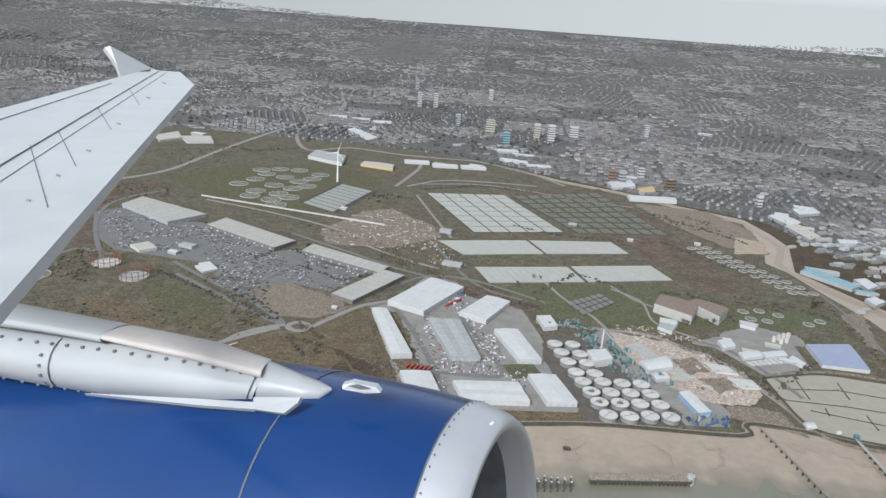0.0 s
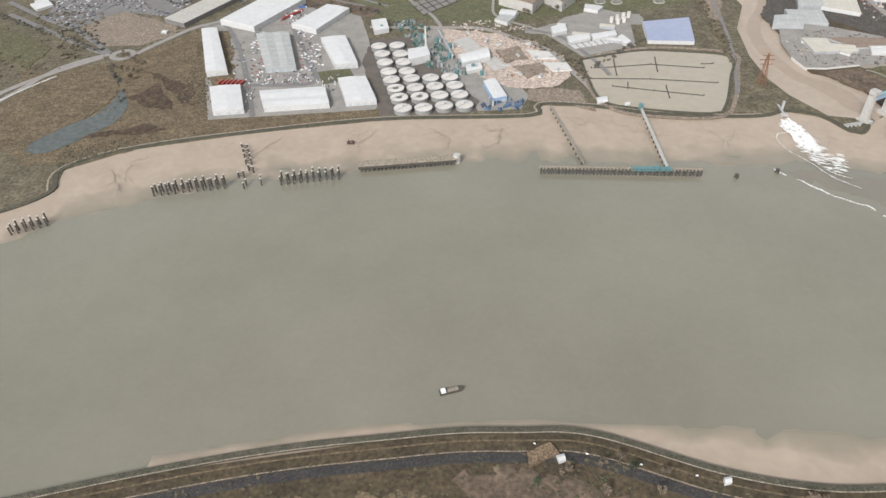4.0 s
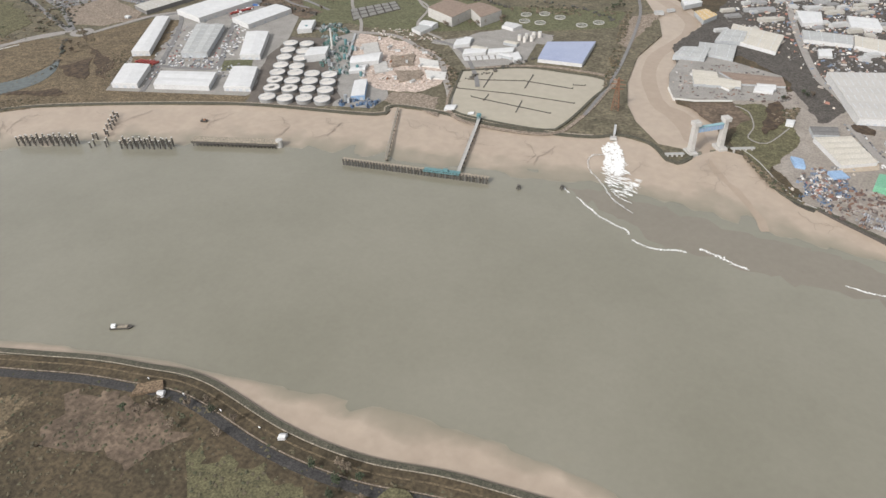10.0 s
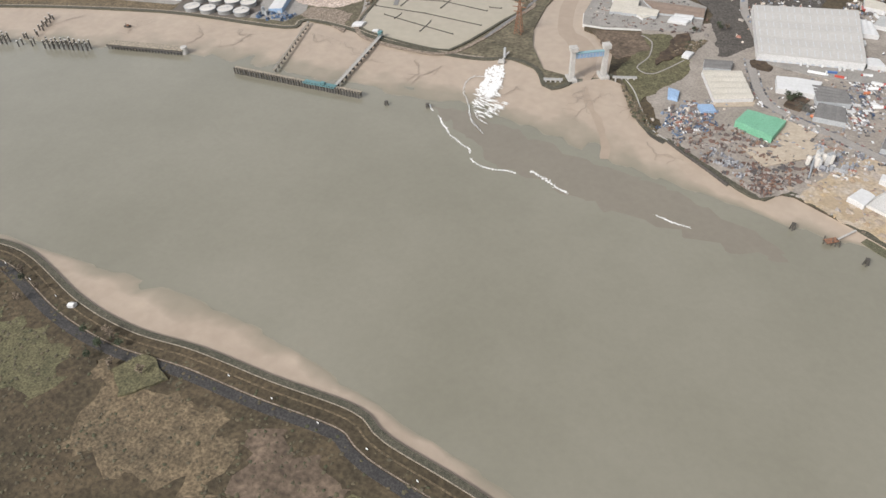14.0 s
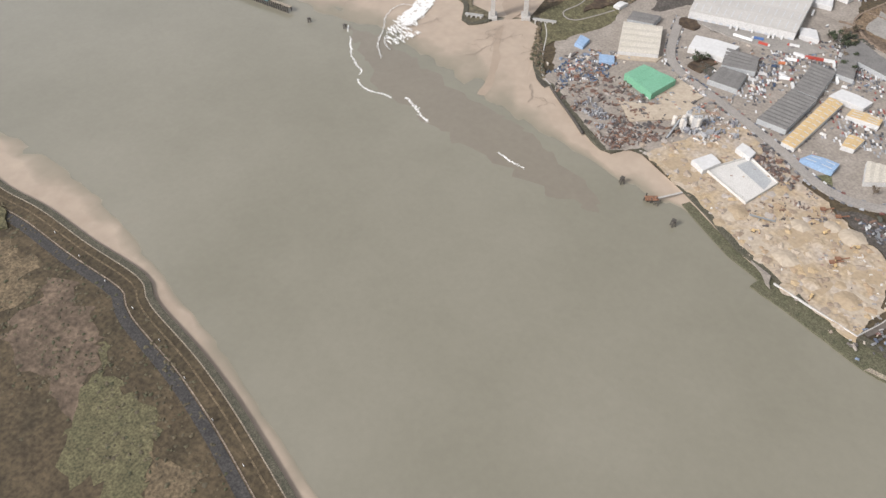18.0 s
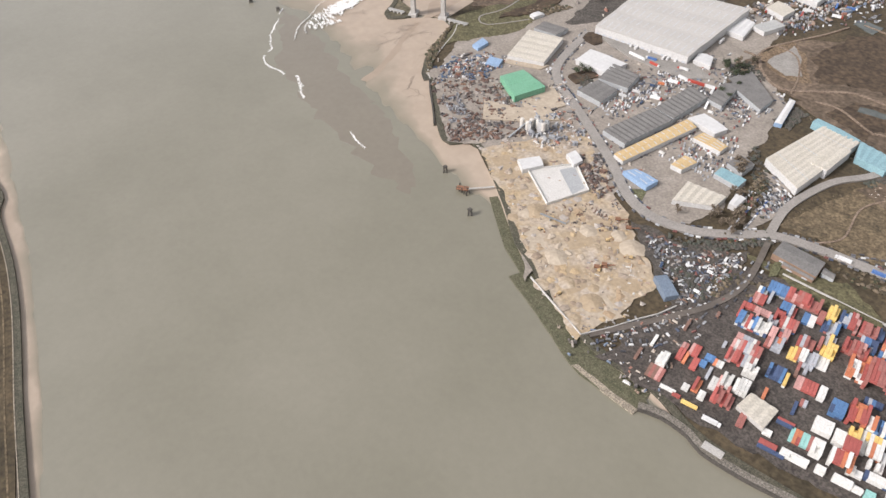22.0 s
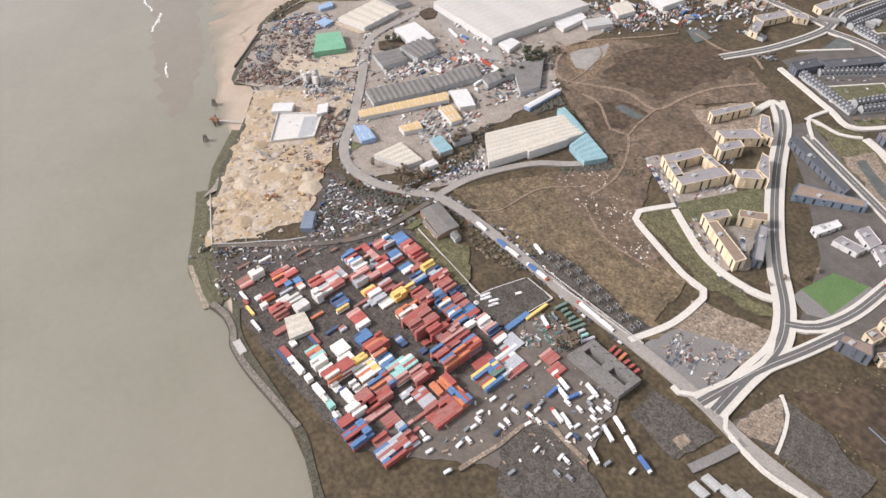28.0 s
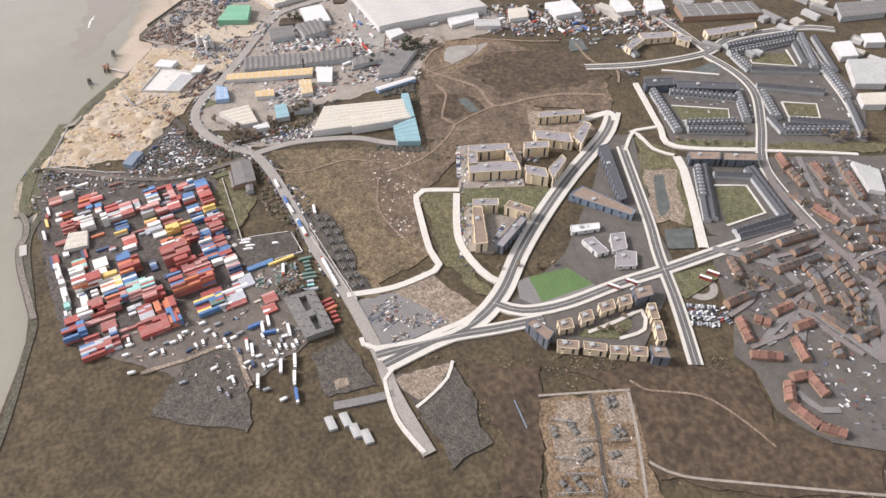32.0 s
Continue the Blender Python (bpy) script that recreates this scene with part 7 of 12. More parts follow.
patch("field", [(646.5, 474.1), (651.2, 495.6), (703.7, 479.7), (727.2, 484.5), (721.4, 477.4), (696.2, 468.4)], 0.08, ROUGH_GRASS, "green slope inside a white kerb")
patch("field", [(651.2, 495.6), (662.7, 538.3), (678.4, 535.9), (686, 518.6), (663.7, 491.1)], 0.09, GRASS, "green strip between apartment blocks")
patch("building_plot", [(708.4, 437.9), (702.3, 458.2), (728, 476.2), (738.3, 467.2), (731.4, 426.8), (716.4, 420.6)], 0.08, DIRT, "sandy contractors' compound")
patch("compound", [(709.8, 420.9), (707.5, 440.8), (733.1, 461.3), (738.7, 434.7), (734.3, 426.1)], 0.11, ROAD, "contractors' compound with cabins")
patch("estate_ground", [(631.5, 587.5), (636.5, 602.7), (706.9, 575.8), (737.1, 569.9), (776.6, 527), (752.2, 489.9), (731.8, 488), (710.9, 525.2), (670.1, 560.7)], 0.05, ESTATE, "paved ground of the new district")
patch("field", [(639.4, 602.9), (655.1, 616.9), (713.4, 595.6), (704.2, 574.2)], 0.07, ROUGH_GRASS, "olive grass within white paths")
patch("reedbed", [(666.3, 593), (672.1, 609), (711, 589.8), (704.3, 572.1)], 0.10, DIRT, "orange-brown reedbed round a pond")
patch("pond_water", smooth([(672.8, 594.8), (673.2, 600), (685.3, 594.6), (698.4, 588.9), (702, 581.6), (690.1, 585.9), (672.8, 594.8)], 3), 0.15, POND, "dark pond within reeds", "pond")
patch("pond_water", [(710.9, 578.3), (714.4, 591.8), (727, 585.4), (723.3, 572.9)], 0.12, POND, "square dark balancing pond", "pond")
patch("estate_ground", [(583.2, 639.6), (594.6, 710.1), (568.5, 705), (565.7, 770), (647.8, 754.1), (683.5, 724.7), (672.1, 662.7), (652.1, 619.4)], 0.05, ESTATE, "streets of the new housing district")
patch("estate_ground", [(662.8, 616.6), (676.8, 659.3), (728, 643), (729.2, 605.5), (720.1, 598), (702.4, 600.9)], 0.06, ESTATE, "streets of the new housing district")
patch("lawn", [(617.3, 639.6), (631.1, 669.2), (642.1, 662.7), (633.6, 636.7)], 0.12, GRASS, "long courtyard lawn with a white kerb", "lawn")
patch("lawn", [(586.8, 716.8), (583.3, 746.6), (602.4, 740.1), (591, 714.9)], 0.12, ROUGH_GRASS, "courtyard lawn with a white kerb", "lawn")
patch("lawn", [(634.9, 703.9), (643.3, 722.3), (655.7, 714.4), (649.1, 698)], 0.12, ROUGH_GRASS, "courtyard lawn with a white kerb", "lawn")
patch("lawn", [(690, 620.6), (695.2, 636.4), (716.2, 632.2), (718, 608.9)], 0.12, GRASS, "courtyard lawn with a white kerb", "lawn")
patch("field", [(647.3, 623.2), (663.4, 665), (669.2, 660.8), (652.6, 621)], 0.09, GRASS, "grass strip along a white path")
patch("field", [(666, 671.1), (687.9, 733.4), (694.7, 727.2), (672.2, 667.5)], 0.09, ROUGH_GRASS, "grass strip along a white path")
patch("estate_ground", [(677.8, 662.4), (696.9, 725.2), (755.3, 671.7), (740.5, 626.3), (728, 643)], 0.04, ESTATE, "gardens and streets of a brick estate")
patch("estate_ground", [(721.6, 595), (748.8, 677.7), (841.3, 593.1), (831.4, 575.3), (814.3, 566.1), (795.7, 569.8), (786.3, 566), (769.2, 577.8), (753.5, 582.1)], 0.04, ESTATE, "gardens and streets of a brick estate")
patch("lawn", [(738.3, 563.5), (739, 587.7), (746.7, 585.9), (753.6, 564.5), (748.6, 561.2)], 0.10, GRASS, "green by a bus turning circle", "lawn")
patch("heath", [(772.4, 499.2), (780.2, 537.5), (788, 551.5), (794.9, 567.4), (818.9, 562.7), (835.7, 580.1), (841.3, 593.1), (855.8, 579.9), (841.8, 537.7), (824.9, 508.1), (801.1, 508.8), (788, 513.3)], 0.06, DARK_HEATH, "wide reddish-brown heath")
patch("heath", [(754, 458), (767.2, 488.1), (818, 465.4), (813.9, 453.1), (792.5, 461.6)], 0.06, DARK_HEATH, "brown scrub beside the substation")
patch("substation_ground", [(779.3, 481.2), (788.2, 516.4), (817.8, 508.0), (834.1, 506.4), (821.2, 467.4)], 0.10, SUBSOIL, "sandy substation compound")
for ring in ([(782.4, 486.4), (786.1, 499.7), (802.2, 493.3), (801.0, 488.1), (792.4, 482.9)], [(791.6, 480.4), (804.3, 492.3), (815.4, 490.0), (810.6, 475.6)], [(787.1, 504.7), (789.6, 514.4), (801.5, 510.3), (799.5, 500.6)], [(809.0, 495.6), (810.9, 505.0), (822.4, 500.9), (819.5, 492.3)]):
    patch("gravel_bay", ring, 0.13, DIRT, "brown gravel bay in the substation")
road([(784.5, 500.9), (800.6, 496.2), (827.3, 486.0)], 1.5, PLOT, "grey lane between substation bays", 0.1)
road([(788.6, 515.6), (805.2, 510.0), (831.8, 499.4)], 1.2, PALE_YARD, "pale track beside the substation", 0.1)
road([(779.3, 481.2), (788.0, 516.6)], 1.0, PALE_YARD, "pale track along the substation", 0.1)
road([(817.8, 508.0), (826.5, 516.7), (838.0, 541.5), (855.3, 580.5)], 1.0, PALE_YARD, "pale fenced track over the heath", 0.1)
patch("pitch", [(719.6, 502.7), (720, 522.3), (732.9, 528.8), (735.6, 502.5)], 0.13, PITCH, "bright green sports pitch", "sports pitch")
patch("courts", [(720.5, 496.7), (719.6, 502.7), (735.6, 502.5), (732.9, 528.8), (736, 530.5), (738.9, 501.1), (730.3, 494)], 0.11, ROAD, "grey hard court round the pitch", "sports pitch")
patch("lawn", [(755.6, 509.1), (753.4, 535.4), (760, 533.3), (763.9, 523.8), (758.6, 510.5)], 0.12, GRASS, "green courtyard of a triangular block", "lawn")
patch("plot", [(753.1, 454.7), (768.4, 456.8), (792.1, 455.9), (797.1, 440.8), (771.7, 435.1), (752.3, 429.5), (751.8, 436.9)], 0.09, PLOT, "cleared dark plot with a sandy corner")
patch("plot", [(754.1, 430.7), (752.5, 437.1), (753.3, 453.8), (762.2, 446.6), (766.4, 436.8), (759.7, 431.1)], 0.12, DIRT, "sandy corner of a waste plot")
patch("lawn", [(695.4, 420.3), (691.7, 431.7), (710, 442.7), (708.5, 427.6)], 0.06, SCRUB, "scrub strip", "verge")

for line, wide, m, label in (
        ([(411.3, 487.7), (422.2, 446.2), (435.8, 428.1), (464.9, 412.2), (504.3, 389.2), (525.8, 373.9), (544, 368.9), (562.8, 374.2), (577.4, 385.6), (589.7, 397.2), (610.2, 404), (644.8, 410.3), (674.5, 415), (705.7, 422.2), (738.5, 427.1), (760.6, 428.1), (789.8, 433.4)], 5.2, PALE_ROAD, "dusty industrial road along the yards"),
        ([(587.9, 397.8), (584.7, 420.7), (590.3, 451), (601.2, 469.3), (607.1, 484.8)], 4, PALE_ROAD, "side road to the factory"), ([(589.8, 394.1), (596.4, 362.7), (593.1, 340.9), (582, 318), (567.9, 292.6)], 2.8, LORRY_YARD, "muddy lane between the yards"),
        ([(390.8, 745.9), (391.9, 656.3), (398.3, 569.9), (407.8, 538.3), (422.7, 488.5)], 5.5, PALE_ROAD, "grey main road between factories"), ([(409.8, 569.7), (423.6, 531.7), (433.9, 496.6), (435.1, 481.2)], 5, PALE_ROAD, "grey road past a white warehouse"),
        
        ([(759, 404.4), (760.3, 418.8), (760.6, 428.1)], 3.5, ROAD, "side road to a compound"), ([(719.9, 334.5), (719.4, 339.6), (718.6, 352.6), (716.4, 362.6), (717, 368.8), (720.1, 372.3), (729.1, 373.2), (739.7, 375.3)], 1.7, DIRT, "track round a dark fenced plot")):
    road(line, wide, m, label)
NEW_ROAD = mat("new dark asphalt", (0.095, 0.093, 0.09), (0.13, 0.126, 0.12), 9, 0.7, 0.9, 0.15)
ESTATE_ROAD = mat("reddish grey tarmac", (0.15, 0.13, 0.122), (0.205, 0.18, 0.17), 7, 0.7, 0.9, 0.15)
TRACK = mat("worn reddish track", (0.17, 0.125, 0.09), (0.225, 0.17, 0.125), 6, 0.9, 0.95, 0.35)
for line, wide in (([(494.4, 535.1), (504.7, 534.4), (514.2, 521.1), (531.2, 512), (550.2, 526), (563.3, 536.3), (584.8, 538.9), (584.2, 560.2), (585.8, 582.5), (594.7, 606.9)], 1.9), ([(503, 535.6), (502.7, 549), (510.9, 569.7), (519.8, 590.1), (525.7, 608.5)], 1.3), ([(551.4, 512.8), (564.3, 515.2), (586.9, 505.4), (595.6, 510), (610.8, 497), (621.9, 479.7), (625.9, 460.9)], 1.4), ([(584.8, 538.9), (590.6, 522), (597.3, 507.9)], 1.3), ([(506.4, 555.1), (520.3, 551.1), (531.8, 531.6), (537.7, 510.7)], 1.0), ([(531.3, 617.7), (556.2, 617.9), (570, 627.8), (585.2, 621.4)], 1.2), ([(601, 402.6), (612.2, 416.8), (609.1, 442.9), (617.5, 461.5)], 0.9), ([(629.6, 455.8), (654.1, 450.1), (677.3, 456), (692.8, 464.8)], 1.0), ([(784.2, 518.7), (789.8, 522.4), (799.1, 541.4), (811, 549.6), (827.1, 555.6)], 0.8)):
    road(line, wide, TRACK, "reddish track worn over the heath", 0.0, "track")
for line, wide, mid in (([(612.7, 602.8), (631.5, 587.5), (658.8, 553.2), (682.8, 526.1), (704.2, 505), (724.7, 487.6), (736.8, 470.3), (741.1, 448.6), (746.3, 427.8)], 9, 3.8), ([(729, 481.6), (737.4, 492.4), (739.6, 511.6), (736.2, 541.2), (734.9, 565.3), (731.7, 600.8), (729.4, 637.9)], 6.4, 3.2), ([(644.9, 590.9), (677, 581.7), (706, 573.2), (726.3, 566.2), (756.5, 557.9), (786, 548.1)], 6, 3.6),
                        ([(571.3, 691.6), (596.3, 697.5), (621.4, 694.7), (652.4, 676.6), (681.6, 656.7), (708.8, 650.6), (734.5, 648.6)], 6, 4), ([(562, 610), (570.1, 647.1), (570.6, 692), (558.7, 721.2), (560.2, 774.3), (569.9, 796.9)], 6.5, 4), ([(740.8, 425.9), (740.7, 455.3), (743, 477.8), (744.5, 499)], 6, 3.6), ([(516.4, 690), (541.1, 694.3), (567.8, 696.2)], 5, 3.5), ([(569.9, 769.2), (610.7, 753.4), (647.1, 741.3), (675.3, 727.7)], 4.5, 3)):
    road(line, wide, PATH_WHITE, "pale paved edges of a new road", 0.18, "pavement")
    road(line, mid, NEW_ROAD, "new asphalt road between pale pavements", 0.26)
    tagged(part("centre_line", band(smooth(line), 0.09, -0.09, 0.2, LAYER[0] + 0.392), PATH_WHITE), "white centre line of a new road", "road marking", kind="structure")
for line, wide in (([(704.9, 422), (706.8, 443), (702.6, 463.5), (699.3, 466.8), (689.3, 465.4), (666.3, 467.9), (650, 470.5), (646.8, 475.4), (652, 493.2)], 3.0), ([(589, 631), (612.8, 625.8), (634.3, 621.2), (653.6, 619.4), (670.4, 660)], 3.2), ([(672.6, 664.3), (682.7, 690.5), (691.4, 711.1)], 2.2), ([(662.3, 615), (672.7, 612.7), (691.4, 605.2), (708.5, 597.8), (728.3, 589.3)], 4.5), ([(634.2, 601.7), (633.4, 607), (634.3, 621.2)], 2), ([(648.6, 590.9), (635, 604.2), (652.4, 606.7), (660.7, 614.5)], 2),
                   ([(615.3, 578.8), (612.7, 600.3), (621.5, 599.3)], 4), ([(654.3, 490.8), (686.3, 480.8), (708.7, 483.4), (717.7, 488.2)], 3.5), ([(580.4, 654.4), (586.2, 666.3), (596.5, 686.2)], 1.6), ([(730, 422.3), (737, 426.6), (739, 459.4), (733.2, 471.6)], 2), ([(748.7, 431.3), (753.3, 426.3), (772.1, 426), (789, 431.7)], 1.6), ([(757.2, 514.1), (755.3, 529.9), (753.5, 541.4), (763.1, 537.5), (764.3, 525)], 1.6), ([(757.5, 513.9), (755.6, 529.7), (755.3, 530.1)], 1.0)):
    road(line, wide, PATH_WHITE, "pale concrete path with crisp edges", 0.22, "path")
for line in ([(617.7, 638.7), (631.6, 668.9), (642.1, 662.7), (633.5, 636.4)], [(586.7, 716.4), (591, 714.9), (603, 739.6), (583.3, 746.6)], [(634.9, 703.9), (649.1, 698), (655.9, 714.7), (643.3, 722.3), (634.9, 703.9)], [(689.8, 620.2), (695.2, 636.4), (716.3, 632.5), (718.4, 608.6)]):
    road(line, 1.1, PATH_WHITE, "white kerb path round a courtyard lawn", 0.2, "path", False)
road([(753.1, 454.7), (760.3, 450.2), (765.8, 442), (769.6, 434.4)], 1.3, PATH_WHITE, "pale curved kerb of a waste plot", 0.1, "path")
for x0, y0 in [(748.8, 573.9)][:1]:
    tagged(part("turning_circle", Shape().ring(x0, y0, 0.05, 0.2, 4.5, 8.0, 24), PALE_ROAD), "bus turning circle round a green", "road", kind="structure")
for line, wide in (([(729.9, 592.9), (737.2, 601.7), (750, 614.6), (764.9, 616.7), (781, 613.6), (794.9, 618.1), (808.1, 622.3)], 3.6), ([(734.2, 619.5), (750, 614.6)], 3), ([(764.9, 616.7), (761.2, 629.8), (754.1, 653.3)], 3), ([(773.8, 603.1), (784.2, 601.4), (794.3, 590.4)], 3), ([(781, 613.6), (774.7, 605.7), (783.4, 583.2), (787, 583.6)], 3.2), ([(683, 678.2), (711.6, 667.1), (739.1, 662.7)], 3), ([(689.2, 697.2), (717.5, 685), (736.6, 683.3)], 3), ([(809.5, 578.5), (819.6, 582.1), (821.9, 589)], 2.6), ([(776.9, 647.2), (786.9, 631.6), (802.1, 624.5), (809.5, 621.7)], 4)):
    road(line, wide, ROAD, "grey estate street with parked cars")

# ---- sheds east of the creek ----
EAST = "sheds of the east bank"
shed("distribution_warehouse", "huge white distribution warehouse with vent rows", [(404.1, 562), (472.6, 576.4), (478.4, 496.4), (415.6, 488)], 6, VAST_ROOF, CLAD, 3, 0.5, 14, ((2, 14), (3, 5)), EAST)
for q, h, m, w, sp, li, label in (
        ([(385.7, 457.9), (408.4, 465.1), (419.3, 434.1), (397.9, 424.8)], 3.5, CREAM_ROOF, CLAD, 5, 0, "white ribbed warehouse beside the scrapyard"),
        ([(430.8, 450.4), (429.1, 466.3), (455.2, 467.8), (452.6, 450.7)], 3.5, WHITE_ROOF, CLAD, 1, 0, "white shed beside a dusty road"),
        ([(339.5, 659.4), (380, 639.6), (371.3, 601.6), (334.4, 622)], 3.5, CREAM_ROOF, CLAD, 2, 4, "pale cream factory by the creek"),
        ([(312.1, 610.4), (341.6, 608.9), (338.2, 579.3), (311.1, 587)], 3, GREY_ROOF, GREY_CLAD, 2, 3, "grey factory at the creek wharf"),
        ([(306.4, 545.3), (316, 547.7), (342.2, 531.1), (334.7, 521.3)], 2.5, CREAM_ROOF, CLAD, 1, 0, "long cream wharf shed"), ([(353.2, 532.5), (366.6, 531.7), (364.6, 523.4), (351.6, 524.1)], 2.5, WHITE_ROOF, CLAD, 1, 0, "small white shed at the wharf"),
        ([(394.4, 706.2), (415.4, 706.9), (414.1, 679.3), (396.9, 673.5)], 3.5, WHITE_ROOF, CLAD, 2, 2, "white factory on the main road"), ([(395.5, 656.5), (434.3, 652.2), (431.9, 630.5), (395, 634.4)], 3.5, GREY_ROOF, CLAD, 2, 4, "long grey factory on the main road"), ([(435.7, 652.5), (458.5, 646.7), (454.1, 619.6), (432.6, 629)], 3.5, CREAM_ROOF, CLAD, 2, 2, "cream factory on the main road"), ([(436.3, 701.6), (460, 699.2), (460.3, 673.3), (435.6, 673)], 3.5, WHITE_ROOF, CLAD, 3, 2, "white factory with bright ridges"),
        ([(404.4, 616.8), (414.3, 620.8), (413.6, 604.7), (403.5, 602.3)], 2.5, WHITE_ROOF, CLAD, 1, 0, "small white workshop by the road"), ([(371.5, 483.6), (376.9, 483.2), (374.8, 474.9), (370.2, 476)], 2, WHITE_ROOF, CLAD, 1, 0, "small white hut by the green"), ([(384.7, 474.1), (402.1, 477.4), (401.9, 465.7), (385.9, 462.6)], 3, DARK_ROOF, GREY_CLAD, 2, 0, "low workshop with a dark roof"),
        ([(412.5, 403.3), (417.3, 417.9), (438.7, 413.1), (433.1, 393.4)], 4.5, GREEN_ROOF, GREEN_ROOF, 2, 0, "large bright green shed in the scrapyard"),
        ([(452.6, 424.9), (454.4, 441.4), (469, 440.7), (469.8, 424.1)], 3.5, DARK_ROOF, GREY_CLAD, 3, 0, "old grey works with patched roofs"), ([(449.6, 463), (468.6, 462.4), (472, 446.4), (453.5, 443.4)], 3.5, DARK_ROOF, GREY_CLAD, 5, 0, "works with soot-dark saw-tooth roofs"),
        ([(493.9, 440.4), (508, 438.4), (502.9, 402.5), (487.4, 404.2)], 3.5, DARK_ROOF, GREY_CLAD, 11, 0, "long dark workshops with saw-toothed roofs"), ([(495.8, 473.4), (509, 470.9), (507.6, 439.6), (494.5, 441.2)], 3.5, DARK_ROOF, GREY_CLAD, 9, 0, "long dark workshops with saw-toothed roofs"), ([(506.8, 494.5), (515.3, 492.6), (518.9, 468.8), (508.8, 469.9)], 3, DARK_ROOF, GREY_CLAD, 5, 0, "dark workshop beside rows of vans"), ([(504.9, 494.1), (511.7, 512.8), (535.3, 494.2), (535.3, 480.6)], 3, DARK_ROOF, GREY_CLAD, 2, 0, "dark workshop at the heath's edge"),
        ([(503.8, 392.2), (512.5, 444.4), (520.2, 441.9), (510.7, 390.6)], 3, YELLOW_ROOF, CLAD, 1, 12, "long weathered yellow-roofed unit"), ([(512.2, 445.9), (516, 456), (532.8, 452), (530.2, 443.6)], 3, WHITE_ROOF, CLAD, 1, 0, "white-roofed unit at the row's end"), ([(524.3, 432.7), (525.5, 440.2), (540.7, 438.8), (540.5, 432.1)], 3, YELLOW_ROOF, CLAD, 1, 3, "short yellow-roofed unit in a yard"), ([(529.1, 405.5), (529.7, 416.6), (537.3, 416.1), (535.2, 405.6)], 3, YELLOW_ROOF, CLAD, 1, 2, "small yellow-roofed unit in a yard"),
        ([(515.5, 384.1), (518.9, 390), (532.1, 390.1), (531.1, 382.1)], 3, BLUE_ROOF, BLUE_ROOF, 1, 2, "light blue shed beside a verge"), ([(548, 414.4), (547.9, 421.1), (561.7, 421.1), (561.6, 413.5)], 3, TEAL, GREY_CLAD, 2, 0, "grey-green shed between yards"), ([(548.3, 426.3), (549.1, 436.7), (558, 435), (557.5, 424.5)], 3, DARK_ROOF, GREY_CLAD, 1, 0, "small dark shed between yards"),
        ([(545.1, 382.9), (542.5, 399.9), (561.6, 402.9), (561.7, 393.2)], 3, CREAM_ROOF, CLAD, 5, 0, "cream sheds with closely ribbed roofs"), ([(565.1, 399.7), (563.7, 408.4), (568.7, 408.6), (568.8, 400.3)], 3, WHITE_ROOF, CLAD, 1, 0, "white flat-roofed shed by the road"),
        ([(472.4, 353.7), (478.3, 363.6), (484.7, 359.6), (479.8, 349.3)], 3, WHITE_ROOF, CLAD, 1, 0, "white batching shed beside silos"), ([(486.9, 374.7), (488.1, 380.5), (496.1, 376.6), (495.2, 370.6)], 3, WHITE_ROOF, CLAD, 1, 0, "white batching shed beside silos"),
        ([(568.2, 335.7), (571.4, 340.1), (581.5, 334.1), (578.4, 329.3)], 3, SLATE, SLATE, 1, 0, "dark slate-blue shed by the aggregates yard"),
        ([(560.3, 441.7), (567.1, 488.2), (586.7, 486.6), (582.6, 430.6)], 4.5, CREAM_ROOF, CLAD, 7, 3, "broad cream-roofed factory with ribs"), ([(561.1, 488.1), (561.7, 492.3), (586.2, 489), (585.7, 485.2)], 4.5, TEAL, TEAL, 1, 0, "turquoise side of the factory"), ([(590.5, 475.2), (586.3, 489.2), (609, 485.6), (605.7, 473.4)], 3.8, TEAL, TEAL, 5, 0, "turquoise ribbed extension of the factory"), ([(576.3, 453.2), (578, 472.4), (587.2, 476.5), (586.1, 452.5)], 4.9, CREAM_ROOF, CLAD, 2, 0, "lower cream wing of the factory"),
        ([(546.5, 475.8), (541.4, 501.3), (544.4, 502.5), (550.2, 477.1)], 2.5, WHITE_ROOF, BLUE_ROOF, 1, 0, "long white shed with blue walls"), ([(596.1, 383.8), (615.7, 383.9), (614.7, 394.7), (595.5, 394.3)], 3.2, DARK_ROOF, BRICK_WALL, 1, 0, "large dark-roofed barn beside the containers"), ([(602.1, 381.8), (615.6, 382.3), (615.3, 384.3), (601.5, 384.1)], 2, DARK_ROOF, BRICK_WALL, 1, 0, "low lean-to beside the dark barn"), ([(616.0, 388.9), (621.5, 388.8), (620.7, 392.2), (615.5, 392.7)], 2.2, DARK_ROOF, GREY_CLAD, 1, 0, "small dark store by the barn"),
        ([(626.3, 304.3), (627, 312.8), (637.7, 313), (637.7, 302.5)], 2.6, CREAM_ROOF, CONCRETE, 3, 0, "cream covered stack in the container yard"),
        ([(477.3, 619.8), (478.9, 639.2), (497.4, 639.1), (498, 619.1)], 4, WHITE_ROOF, CLAD, 2, 2, "white factory beyond the heath"), ([(487.7, 666.5), (491.5, 678.2), (507.6, 676.1), (506.6, 661.9)], 4, WHITE_ROOF, CLAD, 2, 2, "white factory beyond the heath"), ([(495.3, 689.9), (499.1, 701.7), (511.8, 697.7), (511.9, 684)], 4, WHITE_ROOF, CLAD, 2, 2, "white factory beyond the heath"), ([(508.5, 707.6), (520.9, 763.1), (538.4, 760), (527, 703)], 4, DARK_ROOF, BRICK_WALL, 4, 6, "long grey works beyond the new houses"),
